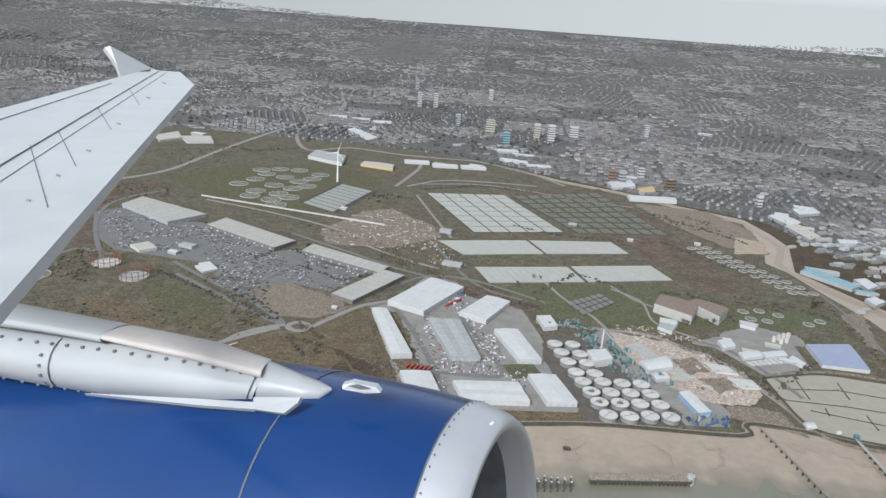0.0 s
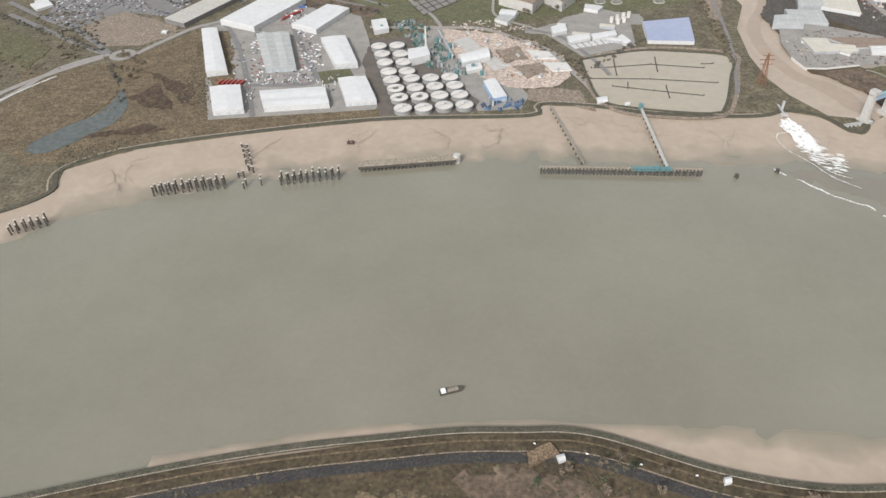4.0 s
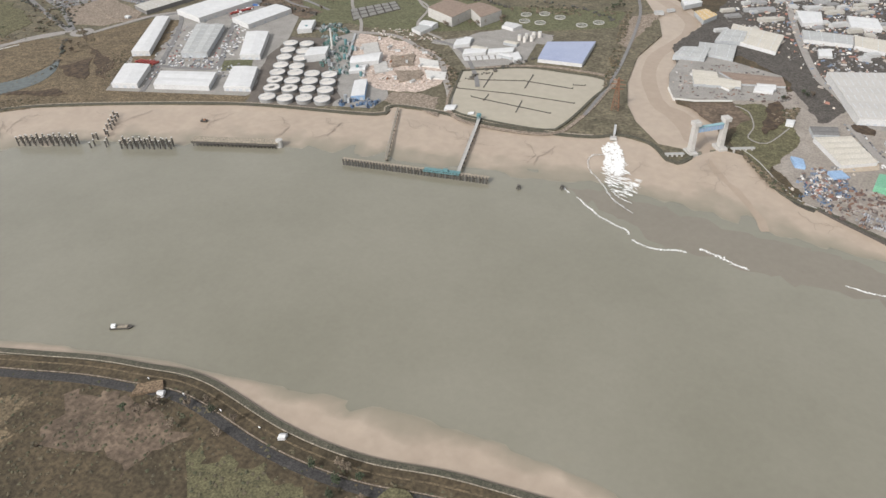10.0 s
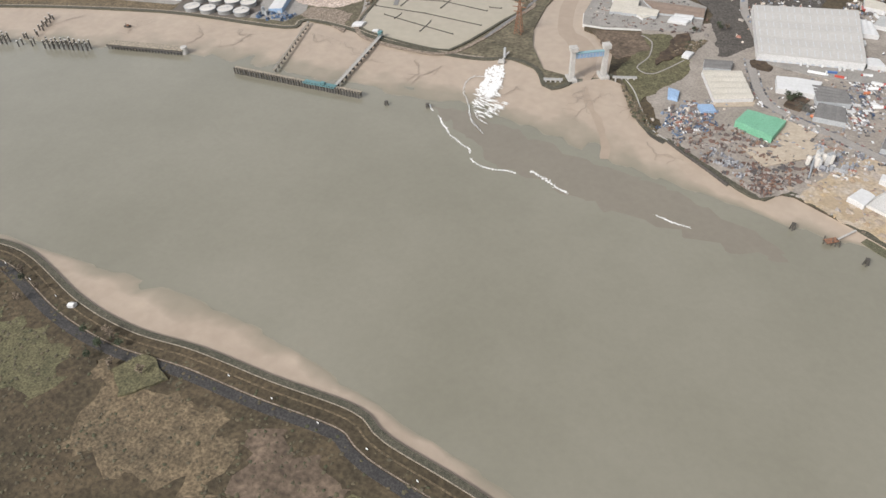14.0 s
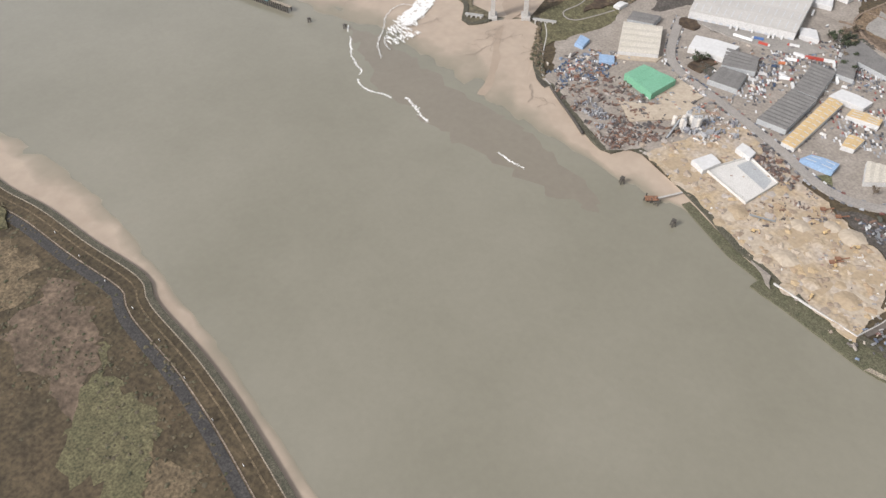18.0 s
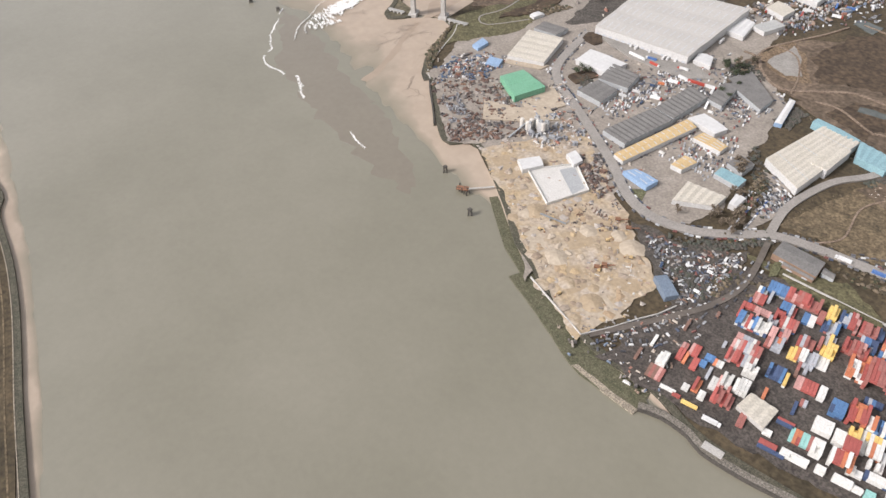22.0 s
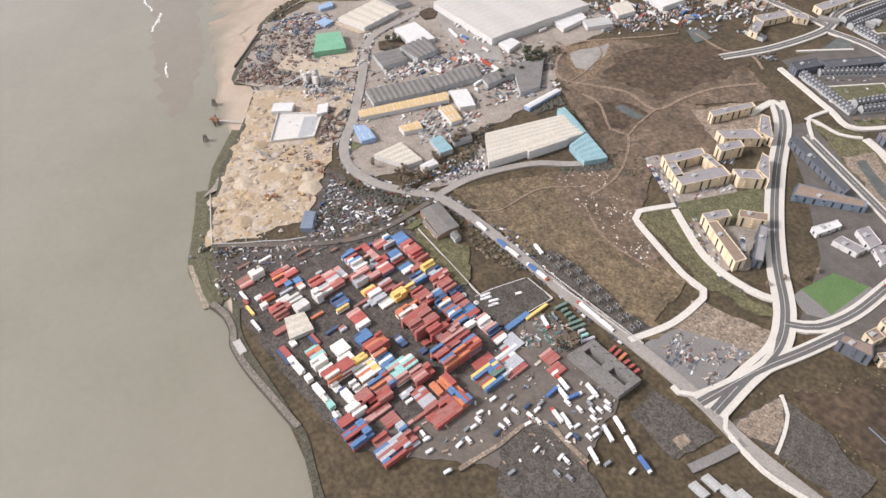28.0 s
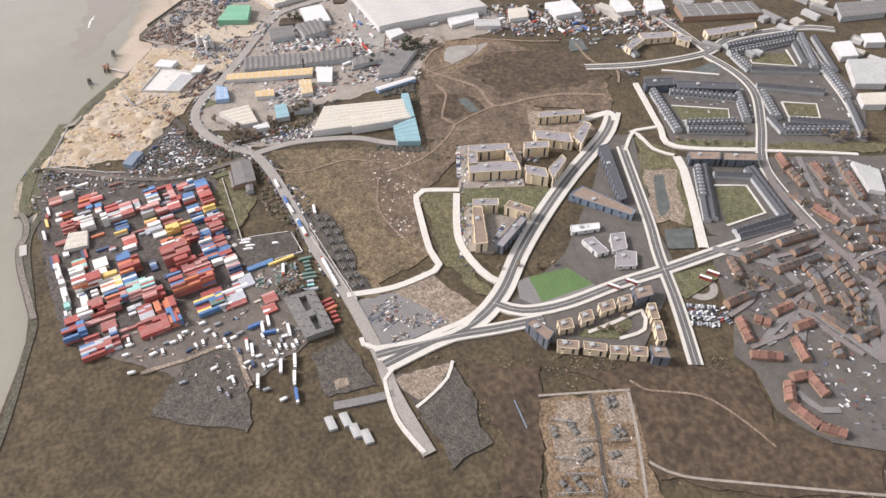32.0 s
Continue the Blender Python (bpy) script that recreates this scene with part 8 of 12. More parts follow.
        ([(542.1, 819.9), (549.6, 857.6), (565.3, 843.2), (561.3, 808.6)], 4, DARK_ROOF, GREY_CLAD, 3, 0, "grey works beyond the new houses"), ([(589.2, 778.2), (590.8, 790.5), (608.3, 782.2), (606.1, 770.7)], 4, WHITE_ROOF, CLAD, 1, 0, "white unit beyond the new houses"), ([(610.2, 771.7), (616.7, 796.3), (641.4, 773.7), (635.7, 756.2)], 4, GREY_ROOF, CLAD, 2, 0, "large pale unit beyond the new houses"), ([(645, 750.1), (649.1, 766.6), (660, 756.7), (656, 744.6)], 4, CREAM_ROOF, CLAD, 1, 0, "cream unit beyond the new houses"), ([(585.5, 804.4), (588.4, 818.3), (600, 811.5), (596.2, 799.7)], 4, WHITE_ROOF, CLAD, 1, 0, "white unit beyond the new houses"), ([(697.3, 700.6), (707.7, 709.1), (723.9, 698.8), (719.5, 692.8)], 3, GREY_ROOF, CLAD, 2, 0, "grey unit at the estate's edge"), ([(473.9, 545.8), (472.7, 569.5), (482.6, 567.1), (486.9, 545.6)], 3, WHITE_ROOF, CLAD, 3, 0, "white loading annexe of the warehouse"), ([(480.5, 499.9), (477.9, 509.8), (486.8, 511.7), (491.5, 500.9)], 3, WHITE_ROOF, CLAD, 1, 0, "small white gatehouse roof"),
        ([(477.1, 591), (477.8, 605), (492.2, 600.4), (491.4, 586.8)], 3.5, CREAM_ROOF, CLAD, 1, 0, "cream shed across the main road"), ([(483.1, 563.2), (488.6, 579.9), (497.8, 577.3), (492.9, 560.4)], 3, GREY_ROOF, CLAD, 2, 0, "grey unit beside parked vans")):
    shed("industrial_shed", label, q, h, m, w, sp, 0.35 if sp > 1 else 0.5, li, ((3, 2), (0, 2)), EAST)
q = [(699.8, 395.2), (698.5, 408.6), (723, 412.6), (724.7, 400.4)]
mx, my = quad_at(q, 0.5, 0.5)
ruin = root("derelict_block", "derelict grey concrete block with two sunken courts", "building", mx, my, 0.1)
for u0, u1, v0, v1, h in ((0, 0.42, 0, 1, 3.2), (0.42, 0.66, 0, 0.1, 3.2), (0.42, 0.66, 0.46, 0.6, 3.5), (0.42, 0.66, 0.92, 1, 3.2), (0.66, 1, 0, 1, 3.0), (0.42, 0.66, 0.1, 0.46, 0.4), (0.42, 0.66, 0.6, 0.92, 0.4)):
    ring = [quad_at(q, u, v) for u, v in ((u0, v0), (u1, v0), (u1, v1), (u0, v1))]
    child("court_floor" if h < 1 else "wing", Shape().prism(ring, 0.1, 0.1 + h), SLUDGE if h < 1 else DARK_ROOF, ruin)
for k in range(22):
    x, y = quad_at(q, (0.1, 0.3, 0.8, 0.93)[k % 4], (k + 0.5) / 22)
    child("roof_hatch", Shape().box(x, y, 3.0, 0.9, 0.6, 0.55, 0.8), SLUDGE, ruin)
for x, y in [(452.7, 378.3), (456.9, 378.2), (456.6, 381.5), (460, 383), (463.7, 383.2)]:
    silo = root("cement_silo", "pale grey cement silo on steel legs", "silo", x, y, 0.1, "cement silos")
    part("drum", Shape().round(0, 0, 1.6, 6.2, 1.2, 1.2, 12, 0.5), TANK_LID, silo)
    part("hopper", Shape().round(0, 0, 0.6, 1.6, 0.4, 1.2, 12), STEEL, silo)
    for sx in (-1, 1):
        for sy in (-1, 1):
            part("leg", Shape().box(0.8 * sx, 0.8 * sy, 0, 0.2, 0.2, 2), STEEL, silo)
for line in ([(455, 379.4), (454.2, 366.6)], [(508.9, 329.6), (519.3, 336.1)]):
    (ax, ay), (bx, by) = line
    c = root("conveyor", "inclined steel conveyor in the aggregates yard", "conveyor", ax, ay, 0.1)
    part("belt", Shape().beam((0, 0, 4.5), (bx - ax, by - ay, 0.7), 0.9, 0.4), STEEL, c)
    part("leg", Shape().box((bx - ax) * 0.4, (by - ay) * 0.4, 0, 0.3, 1.0, 3.0), STEEL, c)
x0, y0 = [(468, 319.8)][0]
x1, y1 = [(477.2, 331.6)][0]
old = root("loading_jetty", "broken loading jetty with dark piles", "jetty", x0, y0, -1.8)
part("gangway", Shape().beam((0, 0, 2.4), (x1 - x0, y1 - y0, 2.4), 0.9, 0.35), CONCRETE, old)
part("head", Shape().box(-1, 0, 2.2, 6, 3, 0.5, 0.6), RUST, old)
for k in range(10):
    part("post", Shape().box(-4 + (k % 5) * 1.7, -1.2 + 2.2 * (k // 5), 0, 0.5, 0.5, 2.4 + 0.5 * (k % 3)), TIMBER, old)

patch("slab_floor", [(480.2, 353), (494.5, 373.9), (512, 362.1), (504.2, 340.1)], 0.2, PALE_CONCRETE, "pale concrete floor of an open store", "slab")
patch("slab_floor", [(491.4, 364.3), (495.2, 371.6), (509.2, 362.3), (508.2, 354.1)], 0.25, GREY_CLAD, "grey wet bay in the open store", "slab")
q = [(480.2, 353), (494.5, 373.9), (512, 362.1), (504.2, 340.1)]
store = root("open_store", "roofless pale concrete store with low walls", "store", *q[0], 0.3)
for i in range(4):
    child("wall", Shape().beam((*q[i], 1.1), (*q[(i + 1) % 4], 1.1), 0.35, 1.6), PALE_CONCRETE, store)
rnd = random.Random(58)
for k, (x, y) in enumerate(spots([(493.6, 324.1), (501.5, 334.4), (546.1, 350.7), (568, 335.7), (565.7, 293.1), (557, 287)], 16, rnd)):
    r, n = rnd.uniform(2.5, 6.5), 13
    h = r * rnd.uniform(0.16, 0.3)
    mound = Shape()
    v = [(0, 0, h)] + [(r * f * math.cos(6.283 * i / n) * rnd.uniform(0.8, 1.15), r * f * math.sin(6.283 * i / n) * rnd.uniform(0.8, 1.15), h * (0.6 if f < 0.6 else 0)) for f in (0.5, 1.0) for i in range(n)]
    mound.add(v, [(0, 1 + i, 1 + (i + 1) % n) for i in range(n)] + [(1 + i, 1 + n + i, 1 + n + (i + 1) % n, 1 + (i + 1) % n) for i in range(n)])
    heap = part("aggregate_heap", mound, (SAND, PALE_SAND, DAMP_SAND)[k % 3])
    heap.location = (x, y, 0.35)
    tagged(heap, ("yellow sand heap in the aggregates yard", "pale crushed stone heap in the aggregates yard", "pale sand heap in the aggregates yard")[k % 3], "heap", "aggregate heaps")

# ---- quay, weedy apron and river edge of the east yards ----
tagged(part("apron", Shape().prism(ragged([(523.1, 294.0), (536.6, 289.7), (550.9, 284.8), (570.4, 277.4), (577.0, 275.7), (588.5, 276.0), (601.3, 276.4), (603.0, 283.6), (600.0, 285.5), (590.1, 283.3), (575.9, 284.9), (568.5, 285.7), (557.1, 290.1), (534.8, 296.8), (525.1, 300.0)], 0.8), -1.7, -0.62), WEED), "weedy mud apron below the aggregates yard", "river wall", kind="structure")
tagged(part("apron", Shape().prism(ragged([(572.0, 276.9), (588.7, 275.8), (601.6, 276.3), (601.9, 279.1), (590.2, 278.4), (573.6, 279.1)], 0.6), -1.7, -0.55), STONE), "pale stone toe of the weedy apron", "river wall", kind="structure")
QUAY = smooth([(601.5, 279.0), (609.8, 282.3), (620.5, 282.6), (627.1, 280.6), (641.5, 282.1), (655.9, 285.4), (669.4, 288.6), (676.3, 290.3)], 3)
tagged(part("quay", band(QUAY, 2.6, 0.0, -1.7, 0.62), JOINTED), "worn concrete quay along the container yard", "quay", kind="structure")
tagged(part("quay_wall", band(QUAY, 0.0, -0.5, -1.7, 0.5), TIMBER), "dark timbered quay wall", "river wall", kind="structure")
pier = root("pier_head", "short weathered concrete pier head", "pier", *(629.8, 283.7), -1.6)
part("deck", Shape().box(0, 0, 1.9, 7.5, 3.2, 0.5, 0.1), CONCRETE, pier)
for k in range(6):
    part("pile", Shape().box(-3.2 + 1.3 * k, -1.4, 0, 0.4, 0.4, 2.0), TIMBER, pier)
for k, line in enumerate(([(530.6, 299.3), (550.2, 294.2), (565.7, 290.3)], [(565.7, 290.3), (571.4, 300.9), (576.5, 312.7)], [(576.5, 312.7), (580.8, 321.3), (583.5, 330.3)])):
    for (ax, ay), (bx, by) in zip(line, line[1:]):
        wall = root("boundary_wall", "low pale wall round the aggregates yard", "wall", ax, ay, 0.05, "yard walls")
        part("wall_run", Shape().beam((0, 0, 0.5), (bx - ax, by - ay, 0.5), 0.3, 1.0), PALE_CONCRETE, wall)
        part("coping", Shape().beam((0, 0, 1.05), (bx - ax, by - ay, 1.05), 0.45, 0.1), CONCRETE, wall)
patch("compound", [(653.6, 373.9), (654.2, 390.2), (656.5, 405.3), (671.3, 408.2), (673.7, 381.7), (662.8, 379.0)], 0.12, PLOT, "dark asphalt compound beside the containers")
patch("green_plot", [(628.2, 371.1), (626.6, 383.0), (637.5, 389.2), (646.9, 380.2), (642.8, 373.4)], 0.12, ROUGH_GRASS, "olive grass beside the containers")
patch("green_plot", [(601.2, 372.3), (598.8, 381.5), (601.2, 386.3), (603.5, 375.4)], 0.12, GRASS, "green grass beside the barn")
for line in ([(656.5, 405.3), (671.3, 408.2), (672.7, 394.9)], [(654.3, 379.9), (654.1, 388.7), (655.8, 404.4)]):
    for (ax, ay), (bx, by) in zip(line, line[1:]):
        wall = root("boundary_wall", "low pale wall round a dark compound", "wall", ax, ay, 0.05, "yard walls")
        part("wall_run", Shape().beam((0, 0, 0.5), (bx - ax, by - ay, 0.5), 0.3, 1.0), PALE_CONCRETE, wall)
# switchgear beside the spine road
patch("switchgear_ground", [(647.5, 414.1), (647.3, 423.8), (662.2, 428.1), (694.5, 429.6), (704.9, 435.1), (705.1, 423.4), (686.9, 421.7), (668.9, 416.7)], 0.09, PLOT, "dark gravel under switchgear")
BAY = root("switchgear_bay", "dark weathered switchgear bay on steel legs", "switchgear", group="switchgear beside the road")
for a in (-1.3, 1.3):
    for b in (-0.8, 0.8):
        part("leg", Shape().box(a, b, 0, 0.22, 0.22, 2.6), SLUDGE, BAY)
part("frame_beam", Shape().beam((-1.6, -0.8, 2.6), (1.6, -0.8, 2.6), 0.25, 0.25).beam((-1.6, 0.8, 2.6), (1.6, 0.8, 2.6), 0.25, 0.25), SLUDGE, BAY)
part("cabinet", Shape().box(0, 0, 0, 1.5, 1.2, 1.5), DARK_BRICK, BAY)
part("insulator", Shape().round(-0.9, 0, 2.6, 3.4, 0.15, 0.1, 6).round(0.9, 0, 2.6, 3.4, 0.15, 0.1, 6), CONCRETE, BAY)
for lane in ([(649.0, 418.9), (666.9, 422.1), (685.5, 423.6), (704.4, 426.4)], [(650.3, 423.0), (667.5, 427.0), (686.6, 427.7), (704.0, 429.8)]):
    for a, b in zip(lane, lane[1:]):
        for x, y, ang in along(a, b, 5.6):
            stamp(BAY, pose(x, y, 0.2, 0, 0, ang))
# timber yard on the creek's bend
patch("timber_yard", [(291.5, 544.8), (299.1, 579.1), (311.8, 587.8), (340.8, 577.8), (373.5, 559.2), (375.3, 516.5), (336.0, 507.0), (296.3, 502.0), (292.1, 519.8)], 0.12, YARD, "grey ground of a timber yard")
for q, m, h in (([(307.6, 551.2), (325.7, 550.4), (328.2, 528.5), (309.7, 524.1)], CREAM_ROOF, 3), ([(317.6, 541.8), (343.0, 537.9), (342.9, 527.2), (318.4, 525.2)], CREAM_ROOF, 3), ([(327.8, 553.4), (373.0, 553.0), (374.4, 537.2), (342.8, 534.4)], BROWN_ROOF, 2.4), ([(354.1, 537.1), (367.5, 537.9), (367.2, 529.3), (354.3, 527.6)], WHITE_ROOF, 2.6)):
    shed("timber_shed", "open-fronted timber shed beside the creek", q, h, m, GREY_CLAD, 2, 0.4, 0, ((0, 3),), "timber sheds")
tagged(part("quay_wall", band([(292.1, 519.8), (296.7, 501.2), (311.5, 501.1), (336.9, 507.3)], 0.6, -0.6, -1.2, 0.9), PALE_CONCRETE), "pale quay wall of the timber yard", "river wall", kind="structure")
lr = random.Random(87)
deals = Shape()
for x, y in spots([(292.6, 539.9), (299.2, 576.3), (311.8, 582.1), (309.7, 554.3), (307.7, 518.8), (297.2, 506.8)], 60, lr):
    deals.box(x, y, 0.2, lr.uniform(1.0, 3.4), lr.uniform(0.6, 1.4), lr.uniform(0.4, 1.2), lr.choice((0.2, 1.77)), 0.97)
tagged(part("timber_stacks", deals, SITE_BITS), "stacks of sawn timber and rubble", "timber", kind="stuff")
# ---- heaps, strips and machines of the aggregates yard ----
hr = random.Random(77)
lumps, stones = Shape(), Shape()
YARD_RING = [(443.3, 352.0), (468.8, 398.3), (547.4, 351.3), (565.1, 336.0), (576.7, 322.5), (564.6, 291.0), (530.3, 304.4)]
for x, y in spots(YARD_RING, 230, hr):
    r = hr.uniform(0.8, 2.6)
    lumps.clump(x, y, 0.3, r, r * hr.uniform(0.25, 0.5), hr)
for x, y in spots(YARD_RING, 260, hr):
    if noise.noise((x * 0.07, y * 0.07, 21)) > 0:
        stones.box(x, y, 0.3, hr.uniform(0.4, 2.4), hr.uniform(0.3, 0.9), hr.uniform(0.3, 0.9), hr.choice((0.5, 2.07)) + hr.uniform(-0.2, 0.2), 0.8)
tagged(part("sand_lumps", lumps, HEAP_TONES), "small tipped heaps of sand and gravel", "heaps", kind="stuff")
tagged(part("yard_pieces", stones, SITE_BITS), "kerbs, pipes and blocks stacked in the sand", "materials", kind="stuff")
DIGGER = root("excavator", "yellow excavator working among sand heaps", "excavator", group="machines of the aggregates yard")
part("tracks", Shape().box(0, -0.55, 0, 1.9, 0.35, 0.5).box(0, 0.55, 0, 1.9, 0.35, 0.5), TIMBER, DIGGER)
part("cab", Shape().box(-0.1, 0, 0.5, 1.5, 1.2, 0.9, 0, 0.85), YELLOW_ROOF, DIGGER)
part("boom", Shape().beam((0.5, 0.2, 1.2), (2.0, 0.2, 2.0), 0.25, 0.3).beam((2.0, 0.2, 2.0), (2.7, 0.2, 0.6), 0.2, 0.22), YELLOW_ROOF, DIGGER)
part("bucket", Shape().box(2.7, 0.2, 0.15, 0.6, 0.7, 0.5, 0, 0.7), RUST, DIGGER)
for k, (x, y) in enumerate([(513.3, 324.8), (539.6, 341.1), (548.6, 323.6), (514.4, 334.2), (553.6, 339.7), (545.3, 300.9)]):
    stamp(DIGGER, pose(x, y, 0.35, 0, 0, 53 * k))
for k, (x, y) in enumerate([(547.0, 323.9), (548.5, 327.3), (534.6, 355.2), (541.6, 353.9)]):
    st = root("material_stack", "rust-red screening machine on sand", "machine", x, y, 0.3, "machines of the aggregates yard")
    part("hopper", Shape().box(0, 0, 0.9, 2.0, 1.5, 0.9, 0.6, 1.25), RUST, st)
    part("frame", Shape().box(0, 0, 0, 1.6, 1.1, 0.9, 0.6), STEEL, st)
    part("belt", Shape().beam((0.8, 0.5, 1.2), (4.0, 2.6, 2.0), 0.5, 0.2), RUST, st)
# ---- revetment of the east bank and ground round the scrapyard ----
REVET = mat("dark wet revetment", (0.04, 0.038, 0.03), (0.075, 0.068, 0.052), 3, 0.5, 0.8, 0.4)
line = smooth([(341.6, 435.2), (349.9, 423.2), (358.6, 404.0), (366.3, 388.9), (372.7, 380.3), (380.0, 375.9)], 3)
tagged(part("revetment", band(line, 0.6, -3.0, -1.5, -0.25), REVET), "dark stone revetment below the green slope", "river wall", kind="structure")
tagged(part("wall_coping", band(line, 1.2, 0.6, -0.5, 0.5), CONCRETE), "pale coping along the revetment", "river wall", kind="structure")
line = smooth([(381.0, 375.6), (390.6, 367.6), (404.1, 357.3), (416.9, 346.8)], 3)
tagged(part("yard_wall", band(line, 0.3, -0.6, -1.5, 0.9), TIMBER), "dark sheet wall below the scrapyard", "river wall", kind="structure")
patch("loading_apron", [(414.6, 490.2), (430.6, 483.7), (447.8, 479.6), (468.5, 479.7), (486.7, 482.0), (498.9, 493.6), (478.6, 500.8), (447.6, 495.7), (415.3, 499.7)], 0.13, YARD, "concrete loading apron of the distribution warehouse", "yard")
patch("verge", [(411.6, 486.4), (419.3, 489.7), (426.3, 481.8), (425.2, 474.8), (414.8, 477.5)], 0.15, DARK_HEATH, "dark hedge beside the loading apron")
patch("verge", [(437.4, 450.0), (442.9, 453.9), (448.7, 448.1), (445.6, 433.3), (438.3, 433.6)], 0.15, DARK_HEATH, "dark thicket behind the works")
patch("verge", [(361.2, 507.9), (368.6, 512.8), (372.9, 492.5), (364.9, 470.4), (357.4, 460.2), (354.4, 465.0)], 0.14, DARK_HEATH, "dark scrub beside the footpath")
patch("scrap_clearing", [(419.5, 382.8), (438.1, 390.5), (450.8, 402.7), (462.9, 398.1), (451.0, 383.5), (432.3, 368.7)], 0.14, PALE_SAND, "sandy clearing in the scrapyard")
patch("scrap_clearing", [(431.8, 398.0), (437.8, 421.2), (456.2, 411.1), (452.3, 400.8), (441.1, 393.3)], 0.15, PALE_SAND, "sandy yard before the green shed")
patch("scrap_clearing", [(397.2, 429.8), (421.1, 437.3), (420.2, 430.0), (398.8, 420.8)], 0.14, PALE_SAND, "sandy strip beside the white shed")
sr = random.Random(404)
mounds = Shape()
for ring, n in (([(376.0, 403.9), (396.6, 407.9), (421.9, 398.9), (439.7, 388.7), (426.0, 375.7), (398.5, 376.7)], 60), ([(422.7, 359.5), (430.8, 370.5), (448.7, 378.1), (458.2, 374.9), (445.8, 354.0), (431.7, 346.4)], 60), ([(495.5, 376.2), (500.2, 386.3), (516.6, 375.3), (511.3, 366.6)], 34), ([(376.0, 414.7), (386.2, 426.9), (392.3, 419.1), (385.0, 399.1)], 26)):
    for x, y in spots(ring, n, sr):
        r = sr.uniform(0.9, 2.4)
        mounds.clump(x, y, 0.15, r, r * sr.uniform(0.5, 0.9), sr)
tagged(part("scrap_mounds", mounds, RUSTY), "high mounds of rusty shredded scrap", "scrap", kind="stuff")
for k, (x, y) in enumerate([(457.5, 378.8), (461.7, 382.9), (463.4, 386.0), (457.5, 385.0)]):
    silo = root("cement_silo", "square pale batching tower with hoppers", "silo", x, y, 0.1, "batching towers")
    part("tower", Shape().box(0, 0, 0, 2.6, 2.6, 5.5 + (k % 2), 0.4), CLAD, silo)
    part("headhouse", Shape().box(0, 0, 5.5 + (k % 2), 1.8, 1.8, 0.9, 0.4), GREY_CLAD, silo)
for q in ([(371.9, 420.3), (370.1, 431.2), (377.1, 429.3), (377.7, 419.6)], [(393.3, 410.4), (389.7, 417.6), (397.9, 420.7), (401.0, 413.9)]):
    shed("store_hut", "small blue-sheeted store in the scrapyard", q, 2.2, BLUE_ROOF, BLUE_ROOF, 1, 0.2, 0, (), "scrapyard stores")
for k, (x, y) in enumerate([(441.9, 492.3), (445.8, 491.8), (454.4, 494.7), (464.7, 493.5), (467.1, 494.6), (471.7, 496.3), (478.5, 535.1)]):
    tr = root("trailer", "white box trailer backed onto a loading bay", "trailer", x, y, 0.3, "trailers at the loading bays")
    part("box_body", Shape().box(0, 0, 0.5, 1.25, 5.8, 1.5, 0.12), WHITE_ROOF, tr)
    part("chassis", Shape().box(0, 0, 0, 1.0, 5.4, 0.5, 0.12), TIMBER, tr)
for x, y, ang in [(*p, a) for p, a in zip([(453.4, 428.2), (460.4, 426.9), (469.2, 426.2), (481.1, 467.7), (484.9, 455.4), (472.3, 441.7), (475.3, 450.4)], (-40, -40, -40, 25, -20, 20, 20))]:
    bx = root("skip_lorry", "parked lorry with an orange body" if ang in (-40, 25) else "parked lorry with a white body", "lorry", x, y, 0.25, "lorries at the workshops")
    bx.rotation_euler[2] = radians(ang)
    part("box_body", Shape().box(-0.5, 0, 0.5, 3.6, 1.2, 1.2), ORANGE_PAINT if ang in (-40, 25) else WHITE_ROOF, bx)
    part("cab", Shape().box(1.9, 0, 0.35, 1.0, 1.15, 1.2, 0, 0.9), WHITE_ROOF, bx)
    part("chassis", Shape().box(0, 0, 0, 4.2, 0.9, 0.5), TIMBER, bx)
# slabs and pits of the building site north of the river
for k, q in enumerate(([(34.1, 544.7), (45.7, 552.7), (57.6, 529.7), (46.8, 520.9)], [(66.8, 526.9), (84.4, 533.6), (93.1, 514.0), (76.7, 505.4)], [(92.2, 528.1), (109.4, 525.1), (114.8, 512.3), (98.7, 513.1)], [(58.1, 510.3), (68.2, 515.1), (77.2, 496.4), (67.7, 490.7)], [(82.4, 497.7), (101.6, 504.6), (109.1, 488.7), (91.6, 480.1)], [(104.6, 505.3), (122.6, 505.2), (125.4, 492.7), (111.1, 491.4)])):
    patch("slab_floor", q, 0.25, (CONCRETE, DIRT, PALE_CONCRETE)[k % 3], ("grey concrete slab of a building site", "brown excavation of a building site", "pale new slab of a building site")[k % 3], "slab")
# ---- strewn yards ----
S1 = [(385, 372.3), (375.4, 393.7), (397.3, 409.7), (428.2, 395.4), (461.1, 375.4), (437.4, 345.1), (427.6, 346.3)]
strewn("scrap_heaps", "rusty scrap heaps and stripped cars", "scrap", S1, 620, RUSTY, (0.5, 1.8), (0.4, 1.6), 61, 0.1, 2)
strewn("scrap_heaps", "grey shredded metal heaps", "scrap", [(398.7, 368.4), (401.9, 377.7), (427.1, 364.5), (422.4, 353.8)], 260, GREY_SCRAP, (0.5, 1.4), (0.5, 2.0), 62, 0.1)
strewn("scrap_heaps", "rusty red girders in a heap", "scrap", [(422.3, 349), (434.7, 369.4), (451.8, 366.2), (435.8, 343.1)], 420, RUSTY, (0.5, 1.7), (0.5, 1.6), 63, 0.1, 3)
